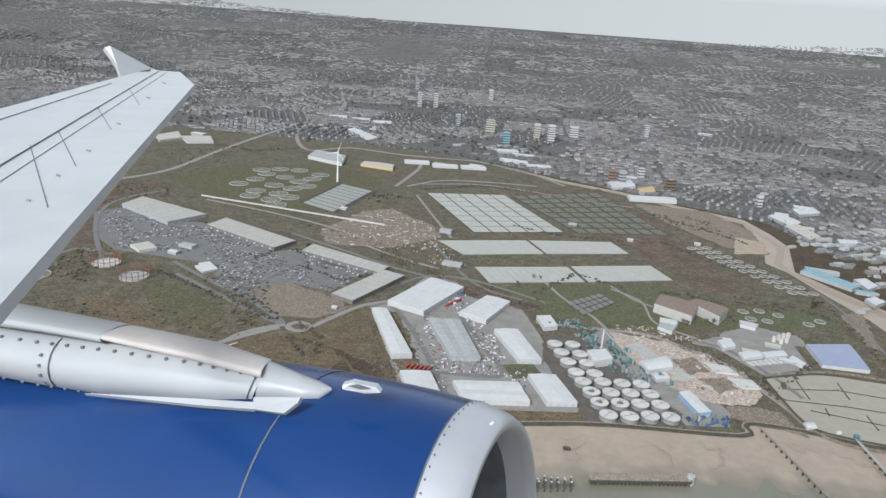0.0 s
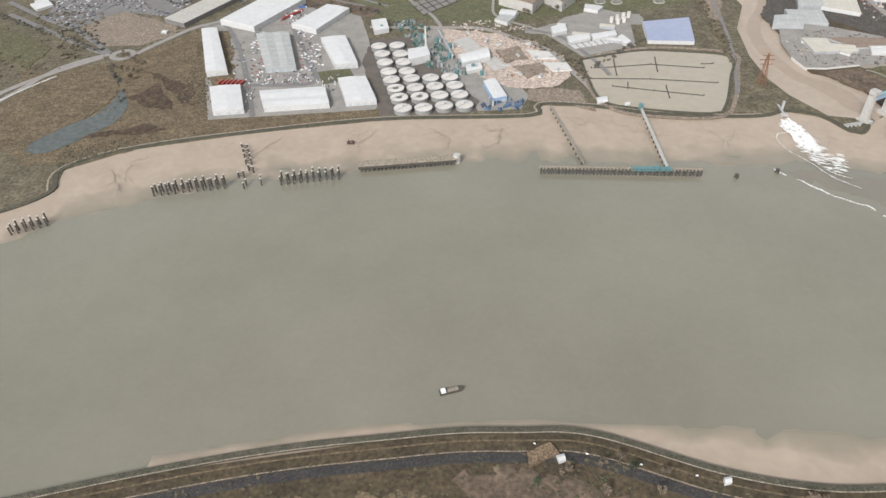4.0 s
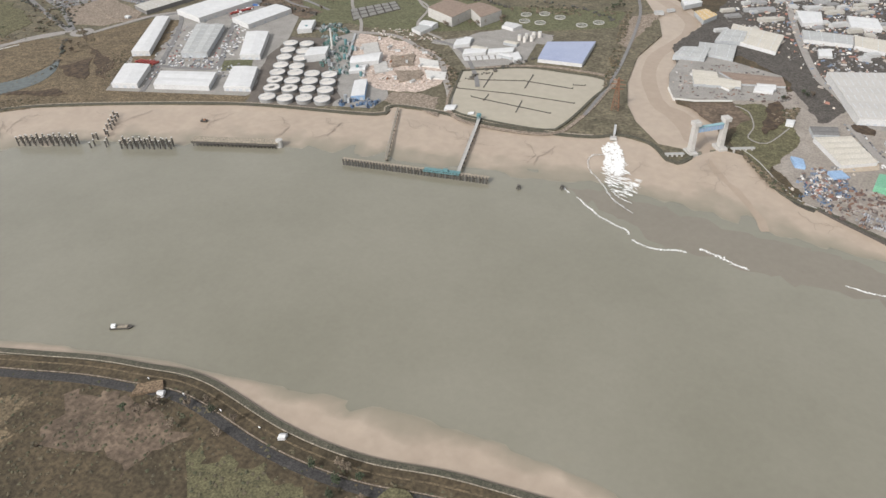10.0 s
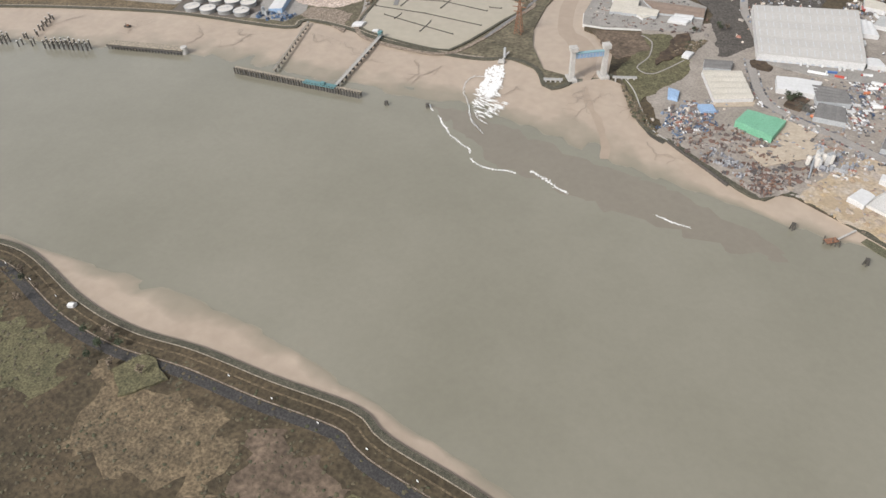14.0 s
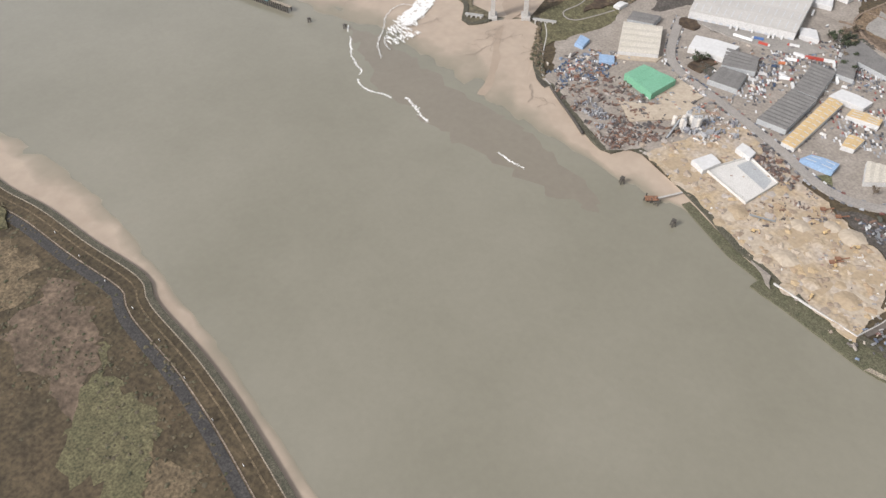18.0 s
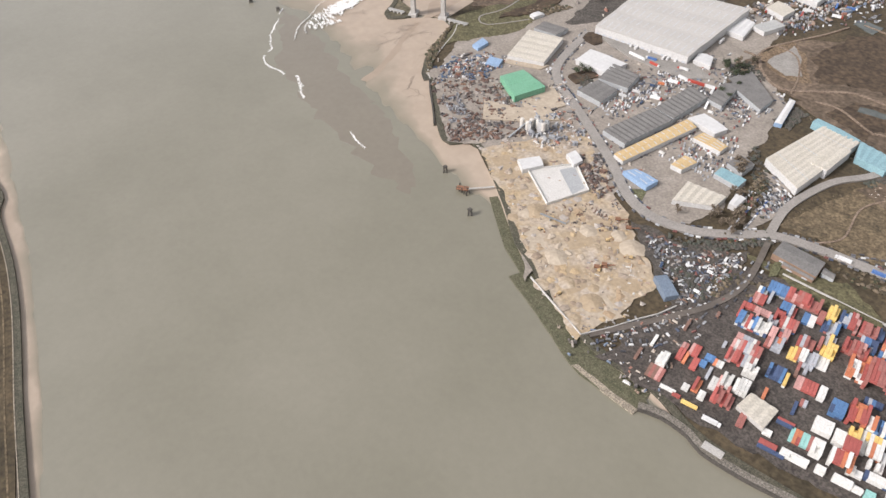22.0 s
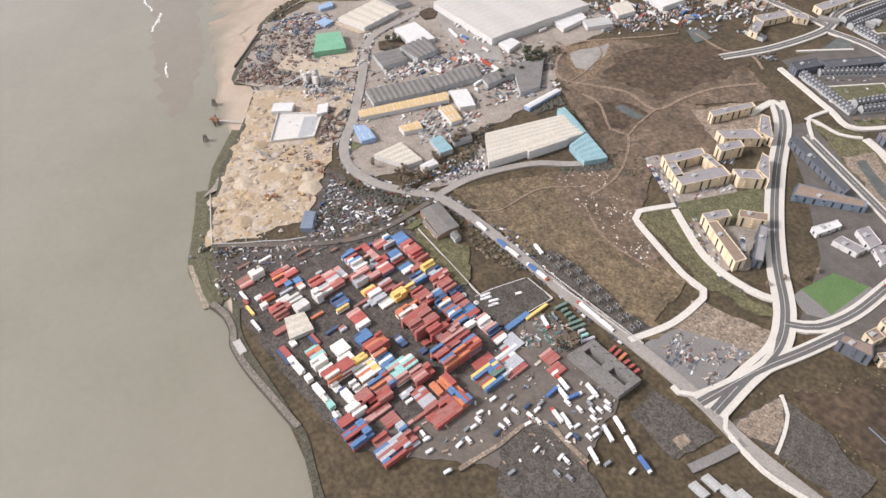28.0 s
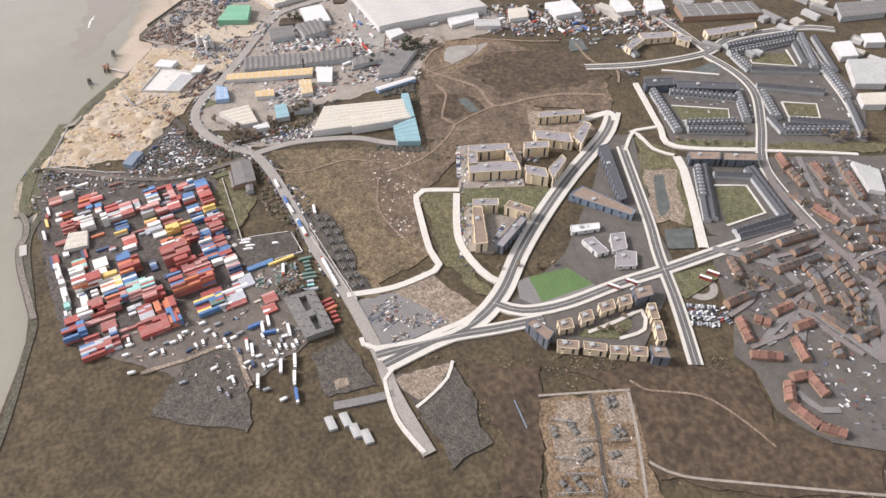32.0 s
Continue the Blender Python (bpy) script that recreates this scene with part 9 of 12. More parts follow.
strewn("yard_clutter", "stripped vans, skips and pallets", "clutter", [(366.8, 394.6), (380.4, 420.8), (407.2, 433.4), (403.6, 412), (382.3, 385.4)], 190, SCRAP, (0.6, 2.0), (0.5, 1.4), 64, 0.1, 2)
strewn("yard_clutter", "skips, pallets and machines", "clutter", [(425.1, 401.7), (439.1, 429.6), (490.9, 391.7), (471, 370.5)], 260, SCRAP, (0.6, 1.8), (0.5, 1.5), 65, 0.1, 2)
strewn("batching_plant", "grey hoppers and machines of a concrete plant", "plant", [(447.4, 382.6), (457.6, 401.3), (476.8, 401.6), (488.1, 391.5), (469.1, 370.7)], 70, GREY_SCRAP, (0.8, 2.4), (0.8, 2.6), 87, 0.1, 1.5)
strewn("scrap_heaps", "blue and dark stripped vehicles in heaps", "scrap", [(370.9, 385.8), (379.5, 412.6), (396, 417), (405.9, 404), (387.8, 375.9)], 200, BLUE_BITS, (0.5, 1.6), (0.4, 1.2), 88, 0.1, 2)
strewn("stone_heaps", "sandy stone and aggregate heaps", "stone", [(450.8, 349), (464, 365.9), (504.1, 337.8), (526.7, 367.2), (570.9, 333.5), (565.7, 293.1), (559.1, 284.3), (492.3, 322.5)], 200, HEAP_TONES, (0.4, 1.4), (0.2, 0.6), 66, 0.1)
strewn("stone_heaps", "broken stone and timber pieces", "stone", [(501.5, 334.4), (526.7, 367.2), (542.9, 353.2), (517.8, 323.9)], 170, RUSTY, (0.4, 1.5), (0.3, 1.0), 67, 0.1, 2)
strewn("rusty_plant", "rusty machines beside the pale slab", "plant", [(488.5, 380.2), (495.8, 389.6), (526.2, 366.5), (516.2, 360.8)], 160, RUSTY, (0.6, 2.2), (0.5, 1.6), 68, 0.1, 2)
strewn("yard_clutter", "clutter between the workshops", "clutter", [(442.3, 433.7), (456.3, 494.6), (511.9, 511), (530.6, 468.5), (532.7, 420.6), (514.8, 381.8), (480.4, 404.5)], 190, SCRAP, (0.6, 1.9), (0.5, 1.3), 69, 0.1, 2)
strewn("yard_clutter", "clutter of the waste and timber yards", "clutter", [(298.2, 552.9), (344.5, 579), (375.6, 550.4), (380.5, 512.7), (342.7, 509.5), (300.2, 502.1)], 320, RUSTY, (0.6, 2.0), (0.5, 1.6), 70, 0.1, 2)
strewn("yard_clutter", "vehicles and clutter along the main road", "clutter", [(348.4, 736.5), (479, 765.4), (436.1, 503), (404.4, 531), (386.2, 620.6), (353.2, 675.3)], 620, SCRAP, (0.8, 2.4), (0.6, 1.8), 71, 0.1, 2)
strewn("yard_clutter", "sheds, stacks and vehicles beyond the creek", "clutter", [(335.4, 817.1), (511.7, 878.3), (402.5, 496.3), (391.6, 572.8), (335.8, 661.9)], 620, SCRAP, (0.6, 2.6), (0.5, 1.8), 86, 0.1, 2)
strewn("rubble_heaps", "pale rubble and rubbish on the scrub", "rubble", [(604.8, 456.1), (613, 480.1), (643.2, 475.7), (676.8, 463.6), (669.8, 452.6), (637.3, 452.1)], 520, RUBBLE_BITS, (0.25, 1.0), (0.15, 0.6), 72, 0.1)
strewn("rubble_heaps", "red and pale building rubble", "rubble", [(655.8, 453.8), (666.3, 467.9), (680, 461.9), (675.2, 451.2)], 110, RUSTY, (0.4, 1.5), (0.2, 0.8), 73, 0.1)
strewn("site_materials", "building materials in a contractors' compound", "materials", [(714.4, 429.9), (711.6, 442.2), (733.1, 461.3), (737.3, 435.1)], 190, SCRAP, (0.4, 1.4), (0.4, 1.2), 74, 0.1, 2)
strewn("yard_clutter", "skips and machines of the breakers' yard", "clutter", [(543.7, 357.7), (568.3, 363.6), (588.1, 377.2), (590.4, 345.1), (584.4, 331.6)], 150, RUSTY, (0.6, 1.7), (0.5, 1.2), 75, 0.1, 2)
strewn("yard_clutter", "pallets and parts beside the containers", "clutter", [(573.8, 288), (574.5, 304.8), (589.9, 336), (600.9, 324), (606.6, 288.1), (595.3, 282.3)], 90, SCRAP, (0.5, 1.6), (0.4, 1.2), 76, 0.1, 2)
strewn("lane_clutter", "rubbish and vehicles along a muddy lane", "clutter", [(559.7, 279.8), (581.3, 330.2), (583.6, 374.4), (590.6, 371.5), (589.5, 330), (570.7, 278.7)], 80, SCRAP, (0.5, 1.5), (0.4, 1.1), 77, 0.1, 2)
strewn("yard_clutter", "crates and tents in the lorry park", "clutter", [(672.1, 389.7), (693.4, 395.8), (720.4, 407), (742.3, 371), (700.3, 313.6), (693.7, 343.8)], 170, SCRAP, (0.4, 1.3), (0.4, 1.0), 78, 0.1, 2)
strewn("yard_clutter", "pallets, cars and trailers between warehouses", "clutter", [(-166.5, 570.2), (-132.3, 561.1), (-103, 471.1), (-71.9, 468.4), (-48.3, 478.2), (-74.7, 551.3), (-104.5, 564.9), (-133.1, 565.5)], 90, SCRAP, (0.4, 1.5), (0.3, 1.0), 81, 0.2, 2)
strewn("yard_clutter", "pallets and trailers along the river warehouses", "clutter", [(-113.8, 463), (-100.8, 458.1), (-94.8, 422.2), (-101.7, 421.3)], 20, SCRAP, (0.4, 1.4), (0.3, 1.0), 82, 0.2, 2)
strewn("far_clutter", "vehicles and stacks beyond the heath", "clutter", [(461.8, 584.6), (501.2, 706.1), (533.7, 695.4), (504.8, 580.4)], 420, SCRAP, (0.8, 2.6), (0.6, 1.8), 80, 0.1, 2)

# ---- shipping containers ----
# container colours, lifted towards pastel to paint in the haze over the yard
SHADES = {"red": (0.425, 0.112, 0.095), "brick": (0.359, 0.145, 0.123), "orange": (0.634, 0.227, 0.117), "blue": (0.112, 0.227, 0.425), "navy": (0.073, 0.106, 0.194), "white": (0.64, 0.63, 0.59), "teal": (0.282, 0.524, 0.48), "green": (0.128, 0.194, 0.161), "yellow": (0.678, 0.48, 0.161), "grey": (0.381, 0.392, 0.414), "brown": (0.238, 0.139, 0.106), "pink": (0.568, 0.315, 0.282)}
BOXES, PAINTS = {}, {}
for tone, c in SHADES.items():
    PAINTS[tone] = mat(tone + " container paint", c, tuple(v * 0.82 for v in c), 2.5, 0.5, 0.6, 0.1, vary=0.16)
    for length, size in ((6.1, "long"), (3.05, "short")):
        ring = []
        n = 12 if length > 5 else 6
        for side in (-1, 1):
            for k in range(n):
                for f, deep in ((0.0, 0.57), (0.25, 0.61), (0.75, 0.61), (1.0, 0.57)):
                    ring.append((side * (length * (k + f * 0.96) / n - length / 2), side * deep))
        thing = tagged(part("shipping_container", Shape().prism(ring, 0, 1.27), PAINTS[tone]), f"{size} {tone} steel shipping container, ribbed and weathered", "container", "stacked containers")
        part("doors", Shape().box(length / 2 + 0.0, 0, 0.06, 0.05, 1.1, 1.14), PAINTS[tone], thing)
        BOXES[tone, size] = thing
rnd = random.Random(91)
room = [300]
spare = {}
LAID = 11.5
CU, SU = math.cos(radians(LAID)), math.sin(radians(LAID))
FILLED = set()


def set_box(tone, size, x, y, z, ang):
    if room[0] > 0:
        room[0] -= 1
        stamp(BOXES[tone, size], pose(x, y, z, 0, 0, ang))
    else:
        spare.setdefault(tone, Shape()).box(x, y, z, 6.1 if size == "long" else 3.05, 1.2, 1.27, radians(ang))


def cells(u, v, du, dv):
    return {(i, j) for i in range(math.ceil(u / 0.3), math.floor((u + du) / 0.3)) for j in range(math.ceil(v / 0.3), math.floor((v + dv) / 0.3))}


def block(at, across, deep, tiers, tones, turned=0):
    """A stack of containers on the yard's grid from its near corner: so many side by side, so many half lengths deep, so many high."""
    u0, v0 = at[0] * CU + at[1] * SU, at[1] * CU - at[0] * SU
    tones = tones.split()
    wide = rnd.uniform(1.23, 1.3)
    # top tones change from one to the next, now and then two alike
    tone = rnd.choice(tones)
    for i in range(across):
        j = 0
        while j < deep:
            size = "long" if deep - j >= 2 and rnd.random() < 0.8 else "short"
            run = 2 if size == "long" else 1
            p, q, length = i * wide, j * 3.1, run * 3.1
            du, dv = (length, wide) if turned else (wide, length)
            u, v = (u0 + q, v0 + p) if turned else (u0 + p, v0 + q)
            own = cells(u, v, du, dv)
            j += run
            if len(own & FILLED) > len(own) * 0.12:
                continue
            FILLED.update(own)
            if rnd.random() < 0.75:
                tone = rnd.choice(tones)
            h = max(1, tiers - (tiers > 1 and rnd.random() < 0.22) - (tiers > 2 and rnd.random() < 0.15))
            mu, mv = u + du / 2, v + dv / 2
            x, y = mu * CU - mv * SU, mu * SU + mv * CU
            TAKEN.append((x, y))
            for k in range(h):
                if k < h - 1 and 0 < i < across - 1 and 1 < j < deep:
                    continue
                set_box(tone if k == h - 1 else rnd.choice(tones), size, x, y, 0.3 + 1.29 * k, LAID + (0 if turned else 90) + rnd.uniform(-0.5, 0.5))


R, W, Y, N, M = "red brick red brick pink", "white", "yellow", "navy blue grey navy", "red brick navy blue white orange pink red"
ZONES = (
        ([(594.5, 299), (598.1, 307.2), (601.1, 307.3), (599.2, 312.2), (604.5, 307), (605.1, 310.7), (606.2, 315.1), (609.8, 315.1), (611.2, 307.3), (614.3, 304.4), (614.9, 306.7), (610.6, 299), (594.5, 292.7), (607.7, 297), (614, 297.6), (616.6, 308.5), (621.3, 309.3), (620.9, 312.8), (617.8, 300), (611.5, 320.2), (610.3, 326.9)],
         ((3, 2, 3, W), (2, 3, 1, R), (1, 2, 1, "orange"), (4, 2, 1, R), (2, 2, 1, R), (3, 1, 1, "red white blue"), (3, 1, 1, "blue white grey"), (3, 1, 1, "white orange brown"), (1, 2, 1, "grey"), (2, 2, 1, W), (2, 2, 1, R), (2, 2, 2, "red orange"), (5, 2, 1, "brick pink brown"), (2, 1, 1, W), (2, 1, 2, W), (3, 2, 2, W), (4, 2, 3, W), (4, 3, 4, W), (6, 3, 2, R), (9, 4, 2, "white pink red grey white brick"), (7, 3, 1, "white pink brick grey")), 0),
        ([(604.9, 338.8), (603.1, 343.2), (602.1, 349.5), (603.2, 354.7), (603.1, 357.4), (616, 336.6), (621.3, 337.2), (612.9, 345.7), (626.2, 324.7), (631.6, 324.4), (636.1, 327.7), (641.9, 328), (633.6, 332.1), (619.2, 343.4), (618.1, 349.5)],
         ((10, 2, 3, "navy white red blue white"), (9, 3, 1, R), (5, 2, 2, N), (4, 2, 1, R), (5, 2, 2, "blue grey white"), (4, 3, 3, R), (3, 2, 3, "yellow orange grey"), (4, 2, 2, "white grey"), (5, 2, 2, "blue blue navy"), (2, 2, 2, "yellow yellow white"), (6, 2, 1, R), (4, 2, 2, W), (4, 3, 1, "brick grey brown"), (4, 2, 2, "pink red grey"), (5, 2, 2, M)), 0),
        ([(604.9, 363.7), (608.9, 363.9), (628.9, 366.5), (632.1, 367.6), (634.8, 366.1), (640.3, 367.9), (644.8, 370), (622.2, 361.7), (614.4, 351.3), (613.9, 356.6), (627.5, 338.2), (627.2, 346), (627.3, 349.1), (627.8, 359.4), (631.2, 339.8), (635.6, 348), (634.5, 353.8), (640.5, 356), (636.1, 341.6), (622.9, 358.4)],
         ((6, 2, 2, N), (14, 2, 3, R), (3, 2, 4, Y), (4, 2, 3, N), (5, 3, 3, R), (6, 2, 3, R), (4, 2, 2, "navy green grey"), (7, 2, 2, "brick red navy"), (7, 2, 2, R), (5, 2, 2, "blue grey red"), (3, 2, 2, "yellow orange"), (5, 2, 2, "red grey brick"), (6, 2, 2, M), (7, 2, 2, "grey navy brick blue"), (5, 2, 2, "navy grey white"), (4, 2, 3, Y), (3, 2, 2, "yellow grey"), (7, 2, 3, R), (4, 2, 1, W), (6, 2, 1, M)), 0),
        ([(646.7, 345.6), (653.2, 345.2), (658.3, 350.4), (661.1, 358.6), (644.3, 362), (651.7, 362.5), (643.5, 366.8), (664.7, 371.9), (672.1, 372.9), (662.5, 366.3), (665.3, 353.6), (673.5, 347.9), (664.6, 348.5), (650.1, 325.5), (655.8, 326.5), (661.3, 327.2), (665.7, 328.3), (670.5, 329.2), (673.9, 335.5), (677.4, 335.8), (657, 339.5)],
         ((5, 4, 3, "orange red orange white"), (8, 4, 5, "brick brick red"), (7, 3, 5, "red blue brick orange"), (6, 2, 3, R), (5, 2, 2, N), (11, 2, 3, "white navy brick orange blue"), (18, 2, 2, "navy blue red pink navy brick"), (9, 2, 2, "red brick white navy pink"), (7, 2, 1, "yellow blue brick white"), (5, 2, 2, "grey navy white"), (9, 4, 3, R), (8, 6, 5, "red orange blue red brick"), (2, 4, 1, R), (4, 2, 3, "blue blue navy"), (5, 3, 4, "red orange red"), (4, 2, 4, "blue white orange"), (4, 2, 3, "blue white navy"), (7, 4, 3, "teal white red teal pink"), (7, 3, 3, R), (4, 2, 1, "blue teal grey"), (5, 1, 1, N)), 0),
        ([(645.6, 305.6), (649.3, 315.2), (652.8, 314.5), (653.1, 305.4), (659, 306.6), (657.1, 319.2), (662.7, 317.9), (664.3, 313.8), (667.6, 314.5), (663.6, 307.9), (671.3, 320.3), (669.9, 310.1), (678, 309.3), (676.1, 313.9), (682.1, 311.7), (688.6, 318.7), (683.8, 333.4), (682.6, 329.5), (682.2, 304.4), (686.8, 303.5)],
         ((6, 2, 1, "teal red brick orange"), (5, 2, 2, W), (6, 2, 3, W), (3, 2, 3, W), (6, 4, 4, "white red red orange"), (5, 2, 3, Y), (7, 3, 2, "orange yellow brick white"), (2, 2, 2, W), (5, 3, 2, W), (5, 1, 2, W), (7, 3, 3, "blue red teal orange pink"), (6, 1, 2, "navy white"), (5, 2, 3, W), (7, 4, 3, "brick red"), (5, 4, 1, R), (4, 2, 1, "red green brick"), (8, 2, 1, "red brick blue grey"), (4, 2, 1, "grey white brown"), (4, 2, 2, "blue red navy"), (7, 3, 3, "blue blue red")), 0),
        ([(689.2, 357.3), (684, 360.4), (683.8, 368.3), (689.9, 369.1), (686.7, 376.4), (693.1, 333.4), (694.5, 329.5), (693.3, 312), (696.4, 310.3), (695.5, 323.3), (674.5, 381.9), (674.9, 391.6), (693.6, 385.8), (698.1, 384.3), (679.5, 377)],
         ((7, 4, 2, "red blue green grey yellow"), (6, 3, 1, "red brick navy"), (9, 3, 1, "red white green grey"), (6, 3, 1, R), (5, 2, 1, "grey teal"), (8, 4, 2, "brick red"), (5, 2, 1, R), (5, 2, 2, R), (9, 5, 2, "brick red grey blue"), (5, 2, 1, R), (2, 4, 1, "blue"), (1, 4, 1, Y), (5, 2, 1, R), (6, 2, 1, "red white brick"), (6, 2, 1, "grey white pink")), 0),
        ([(646.3, 298.2), (651.5, 299.7), (657, 300.8), (663.3, 302.2), (666.9, 302.6), (671.7, 303), (676.9, 303.9), (679.7, 303.8), (639.3, 295.9), (601.6, 292.2), (606.9, 292.3), (610.9, 292.1), (686.1, 338.4)],
         ((2, 3, 2, W), (2, 3, 2, W), (2, 4, 2, W), (2, 3, 2, W), (2, 3, 2, "brick teal grey"), (2, 3, 2, W), (2, 1, 2, "blue"), (2, 1, 2, "blue navy"), (3, 3, 1, "blue red navy"), (1, 2, 1, W), (1, 1, 1, "red"), (1, 2, 1, Y), (9, 5, 3, "orange red blue blue orange")), 1))
for spots_at, kinds, turned in ZONES:
    for at, kind in zip(spots_at, kinds):
        block(at, *kind, turned)
for x, y in spots([(584.6, 292.2), (592.4, 333.9), (599.6, 360), (674.8, 379.6), (688.2, 332.6), (691.8, 309.3), (638.5, 296.5)], 120, rnd):
    if free(x, y, 4.2):
        block((x, y), rnd.choice((1, 1, 2)), rnd.choice((1, 2)), 1, "red brick brown navy grey orange white", rnd.random() < 0.3)
for line, tones, tiers in (([(675.3, 408.5), (685.6, 408.7), (697.8, 407.5)], "green teal green grey", 1), ([(704.3, 411.8), (711.5, 413.8), (719.4, 414.6)], "red brick orange red", 1)):
    for a, b in zip(line, line[1:]):
        for x, y, ang in along(a, b, 2.6 if tiers == 1 else 1.5):
            for k in range(tiers):
                set_box(rnd.choice(tones.split()), "long" if rnd.random() < 0.6 else "short", x, y, 0.3 + 1.29 * k, ang + 90 if len(tones) > 6 else ang)
for tone, shape in spare.items():
    tagged(part("container_rows", shape, PAINTS[tone]), f"further stacked {tone} containers", "containers", kind="stuff")
strewn("plant_store", "green scaffold parts, huts and pipes", "plant", [(675.8, 390.1), (677.4, 403.8), (696.1, 406), (695.9, 399.1), (694, 388), (686.2, 381.7)], 130, GREEN_BITS, (0.5, 1.5), (0.3, 0.9), 84, 0.2, 2)
strewn("plant_store", "pallets and huts of a plant store", "plant", [(675.8, 390.1), (677.4, 403.8), (696.1, 406), (695.9, 399.1), (694, 388), (686.2, 381.7)], 110, SCRAP, (0.4, 1.3), (0.3, 0.9), 85, 0.2, 2)
# ---- houses of the new district and the brick estate ----
def house_kind(label, roof, wall, w, d, h, rise, group, dormer=False):
    thing = root("house", label, "house", group=group)
    part("wall", Shape().add([(-w / 2, -d / 2, 0), (w / 2, -d / 2, 0), (w / 2, d / 2, 0), (-w / 2, d / 2, 0), (-w / 2, -d / 2, h), (w / 2, -d / 2, h), (w / 2, d / 2, h), (-w / 2, d / 2, h), (-w / 2, 0, h + rise), (w / 2, 0, h + rise)],
                             [(0, 1, 5, 4), (2, 3, 7, 6), (1, 2, 6, 9, 5), (3, 0, 4, 8, 7)]), wall, thing)
    o, e = 0.12, 0.2
    v = []
    for x in (-w / 2 - o * 0.2, w / 2 + o * 0.2):
        v += [(x, -d / 2 - e, h - 0.1), (x, 0, h + rise + 0.08), (x, d / 2 + e, h - 0.1), (x, -d / 2 - e, h - 0.22), (x, 0, h + rise - 0.06), (x, d / 2 + e, h - 0.22)]
    part("roof", Shape().add(v, [(0, 6, 7, 1), (1, 7, 8, 2), (3, 4, 10, 9), (4, 5, 11, 10), (0, 3, 9, 6), (2, 8, 11, 5), (0, 1, 4, 3), (1, 2, 5, 4), (6, 9, 10, 7), (7, 10, 11, 8)]), roof, thing)
    part("chimney", Shape().box(w * 0.36, 0.15, h + rise * 0.7, 0.45, 0.6, rise * 0.3 + 0.6), wall, thing)
    part("window", Shape().box(0, -d / 2 - 0.02, 1.9, w * 0.55, 0.07, 0.65), GLASS, thing)
    if dormer:
        part("dormer", Shape().box(0, -d * 0.28, h + 0.15, 0.9, 1.0, 0.9), GREY_CLAD, thing)
    return thing


NEW = house_kind("new dark-roofed terraced house with a dormer", ROOF_TILE, GREY_CLAD, 2.7, 4.6, 3.2, 1.4, "terraces of the new district", True)
NEW_BUFF = house_kind("new buff-brick terraced house under grey tiles", ROOF_TILE, BUFF, 2.7, 4.4, 3.0, 1.3, "terraces of the new district", True)
RED = house_kind("brick estate house with a red tiled roof", RED_TILE, BRICK_WALL, 2.9, 4.0, 2.5, 1.4, "houses of the brick estate")
BROWN = house_kind("brick estate house with a brown tiled roof", BROWN_TILE, BRICK_WALL, 3.1, 4.0, 2.5, 1.4, "houses of the brick estate")
GREY = house_kind("rendered estate house with a dark tiled roof", BROWN_TILE, BUFF, 3.0, 4.0, 2.5, 1.3, "houses of the brick estate")
rnd = random.Random(101)
houses = [225]
more_roofs, more_walls, dark_roofs, dark_walls = Shape(), Shape(), Shape(), Shape()
MORE_ROOF = island_mat("estate roofs", [(0.075, 0.065, 0.058), (0.11, 0.085, 0.07), (0.09, 0.088, 0.09), (0.13, 0.085, 0.066)], 0.9)


def set_house(kind, x, y, z, ang, dark=False):
    """A house as a thing of its own while there is room, later ones in one mesh."""
    if houses[0] > 0:
        houses[0] -= 1
        stamp(kind, pose(x, y, z, 0, 0, ang))
        return
    c, s = math.cos(radians(ang)), math.sin(radians(ang))
    v = []
    for a in (-1.4, 1.4):
        for b, h in ((-2, 0), (-2, 2.5), (0, 3.9), (2, 2.5), (2, 0)):
            v.append((x + c * a - s * b, y + s * a + c * b, z + h))
    roofs_to, walls_to = (dark_roofs, dark_walls) if dark else (more_roofs, more_walls)
    walls_to.add(v, [(0, 1, 6, 5), (3, 4, 9, 8), (0, 4, 3, 2, 1), (5, 6, 7, 8, 9)])
    roofs_to.add([v[1], v[2], v[3], v[6], v[7], v[8]], [(0, 3, 4, 1), (1, 4, 5, 2)])
    roofs_to.box(x + c, y + s, z + 3.3, 0.45, 0.6, 1.1, radians(ang))


for a, b in ([(771.3, 578.7), (783.5, 575.5)], [(772.9, 584.6), (777.7, 589.8)], [(788.9, 571.4), (793.9, 583.1)], [(787.9, 594.1), (798.8, 591.5)], [(805.3, 577.6), (813.4, 572.3)], [(814.1, 572.1), (825.1, 576.2)], [(825.4, 575.9), (831.3, 583.1)], [(804.1, 588), (814.8, 587.8)], [(783, 597.9), (782.4, 606.9)], [(773, 594.9), (771.6, 604.8)], [(692.2, 680.8), (704.9, 678.2)], [(704.3, 692.5), (722.9, 686)], [(721, 657.7), (734.1, 661.5)], [(679.6, 668), (689.9, 665.1)], [(803.8, 580), (804.1, 585.7)]):
    for x, y, ang in along(a, b, 3.0):
        set_house(RED, x, y, 0.08, ang + rnd.uniform(-4, 4))
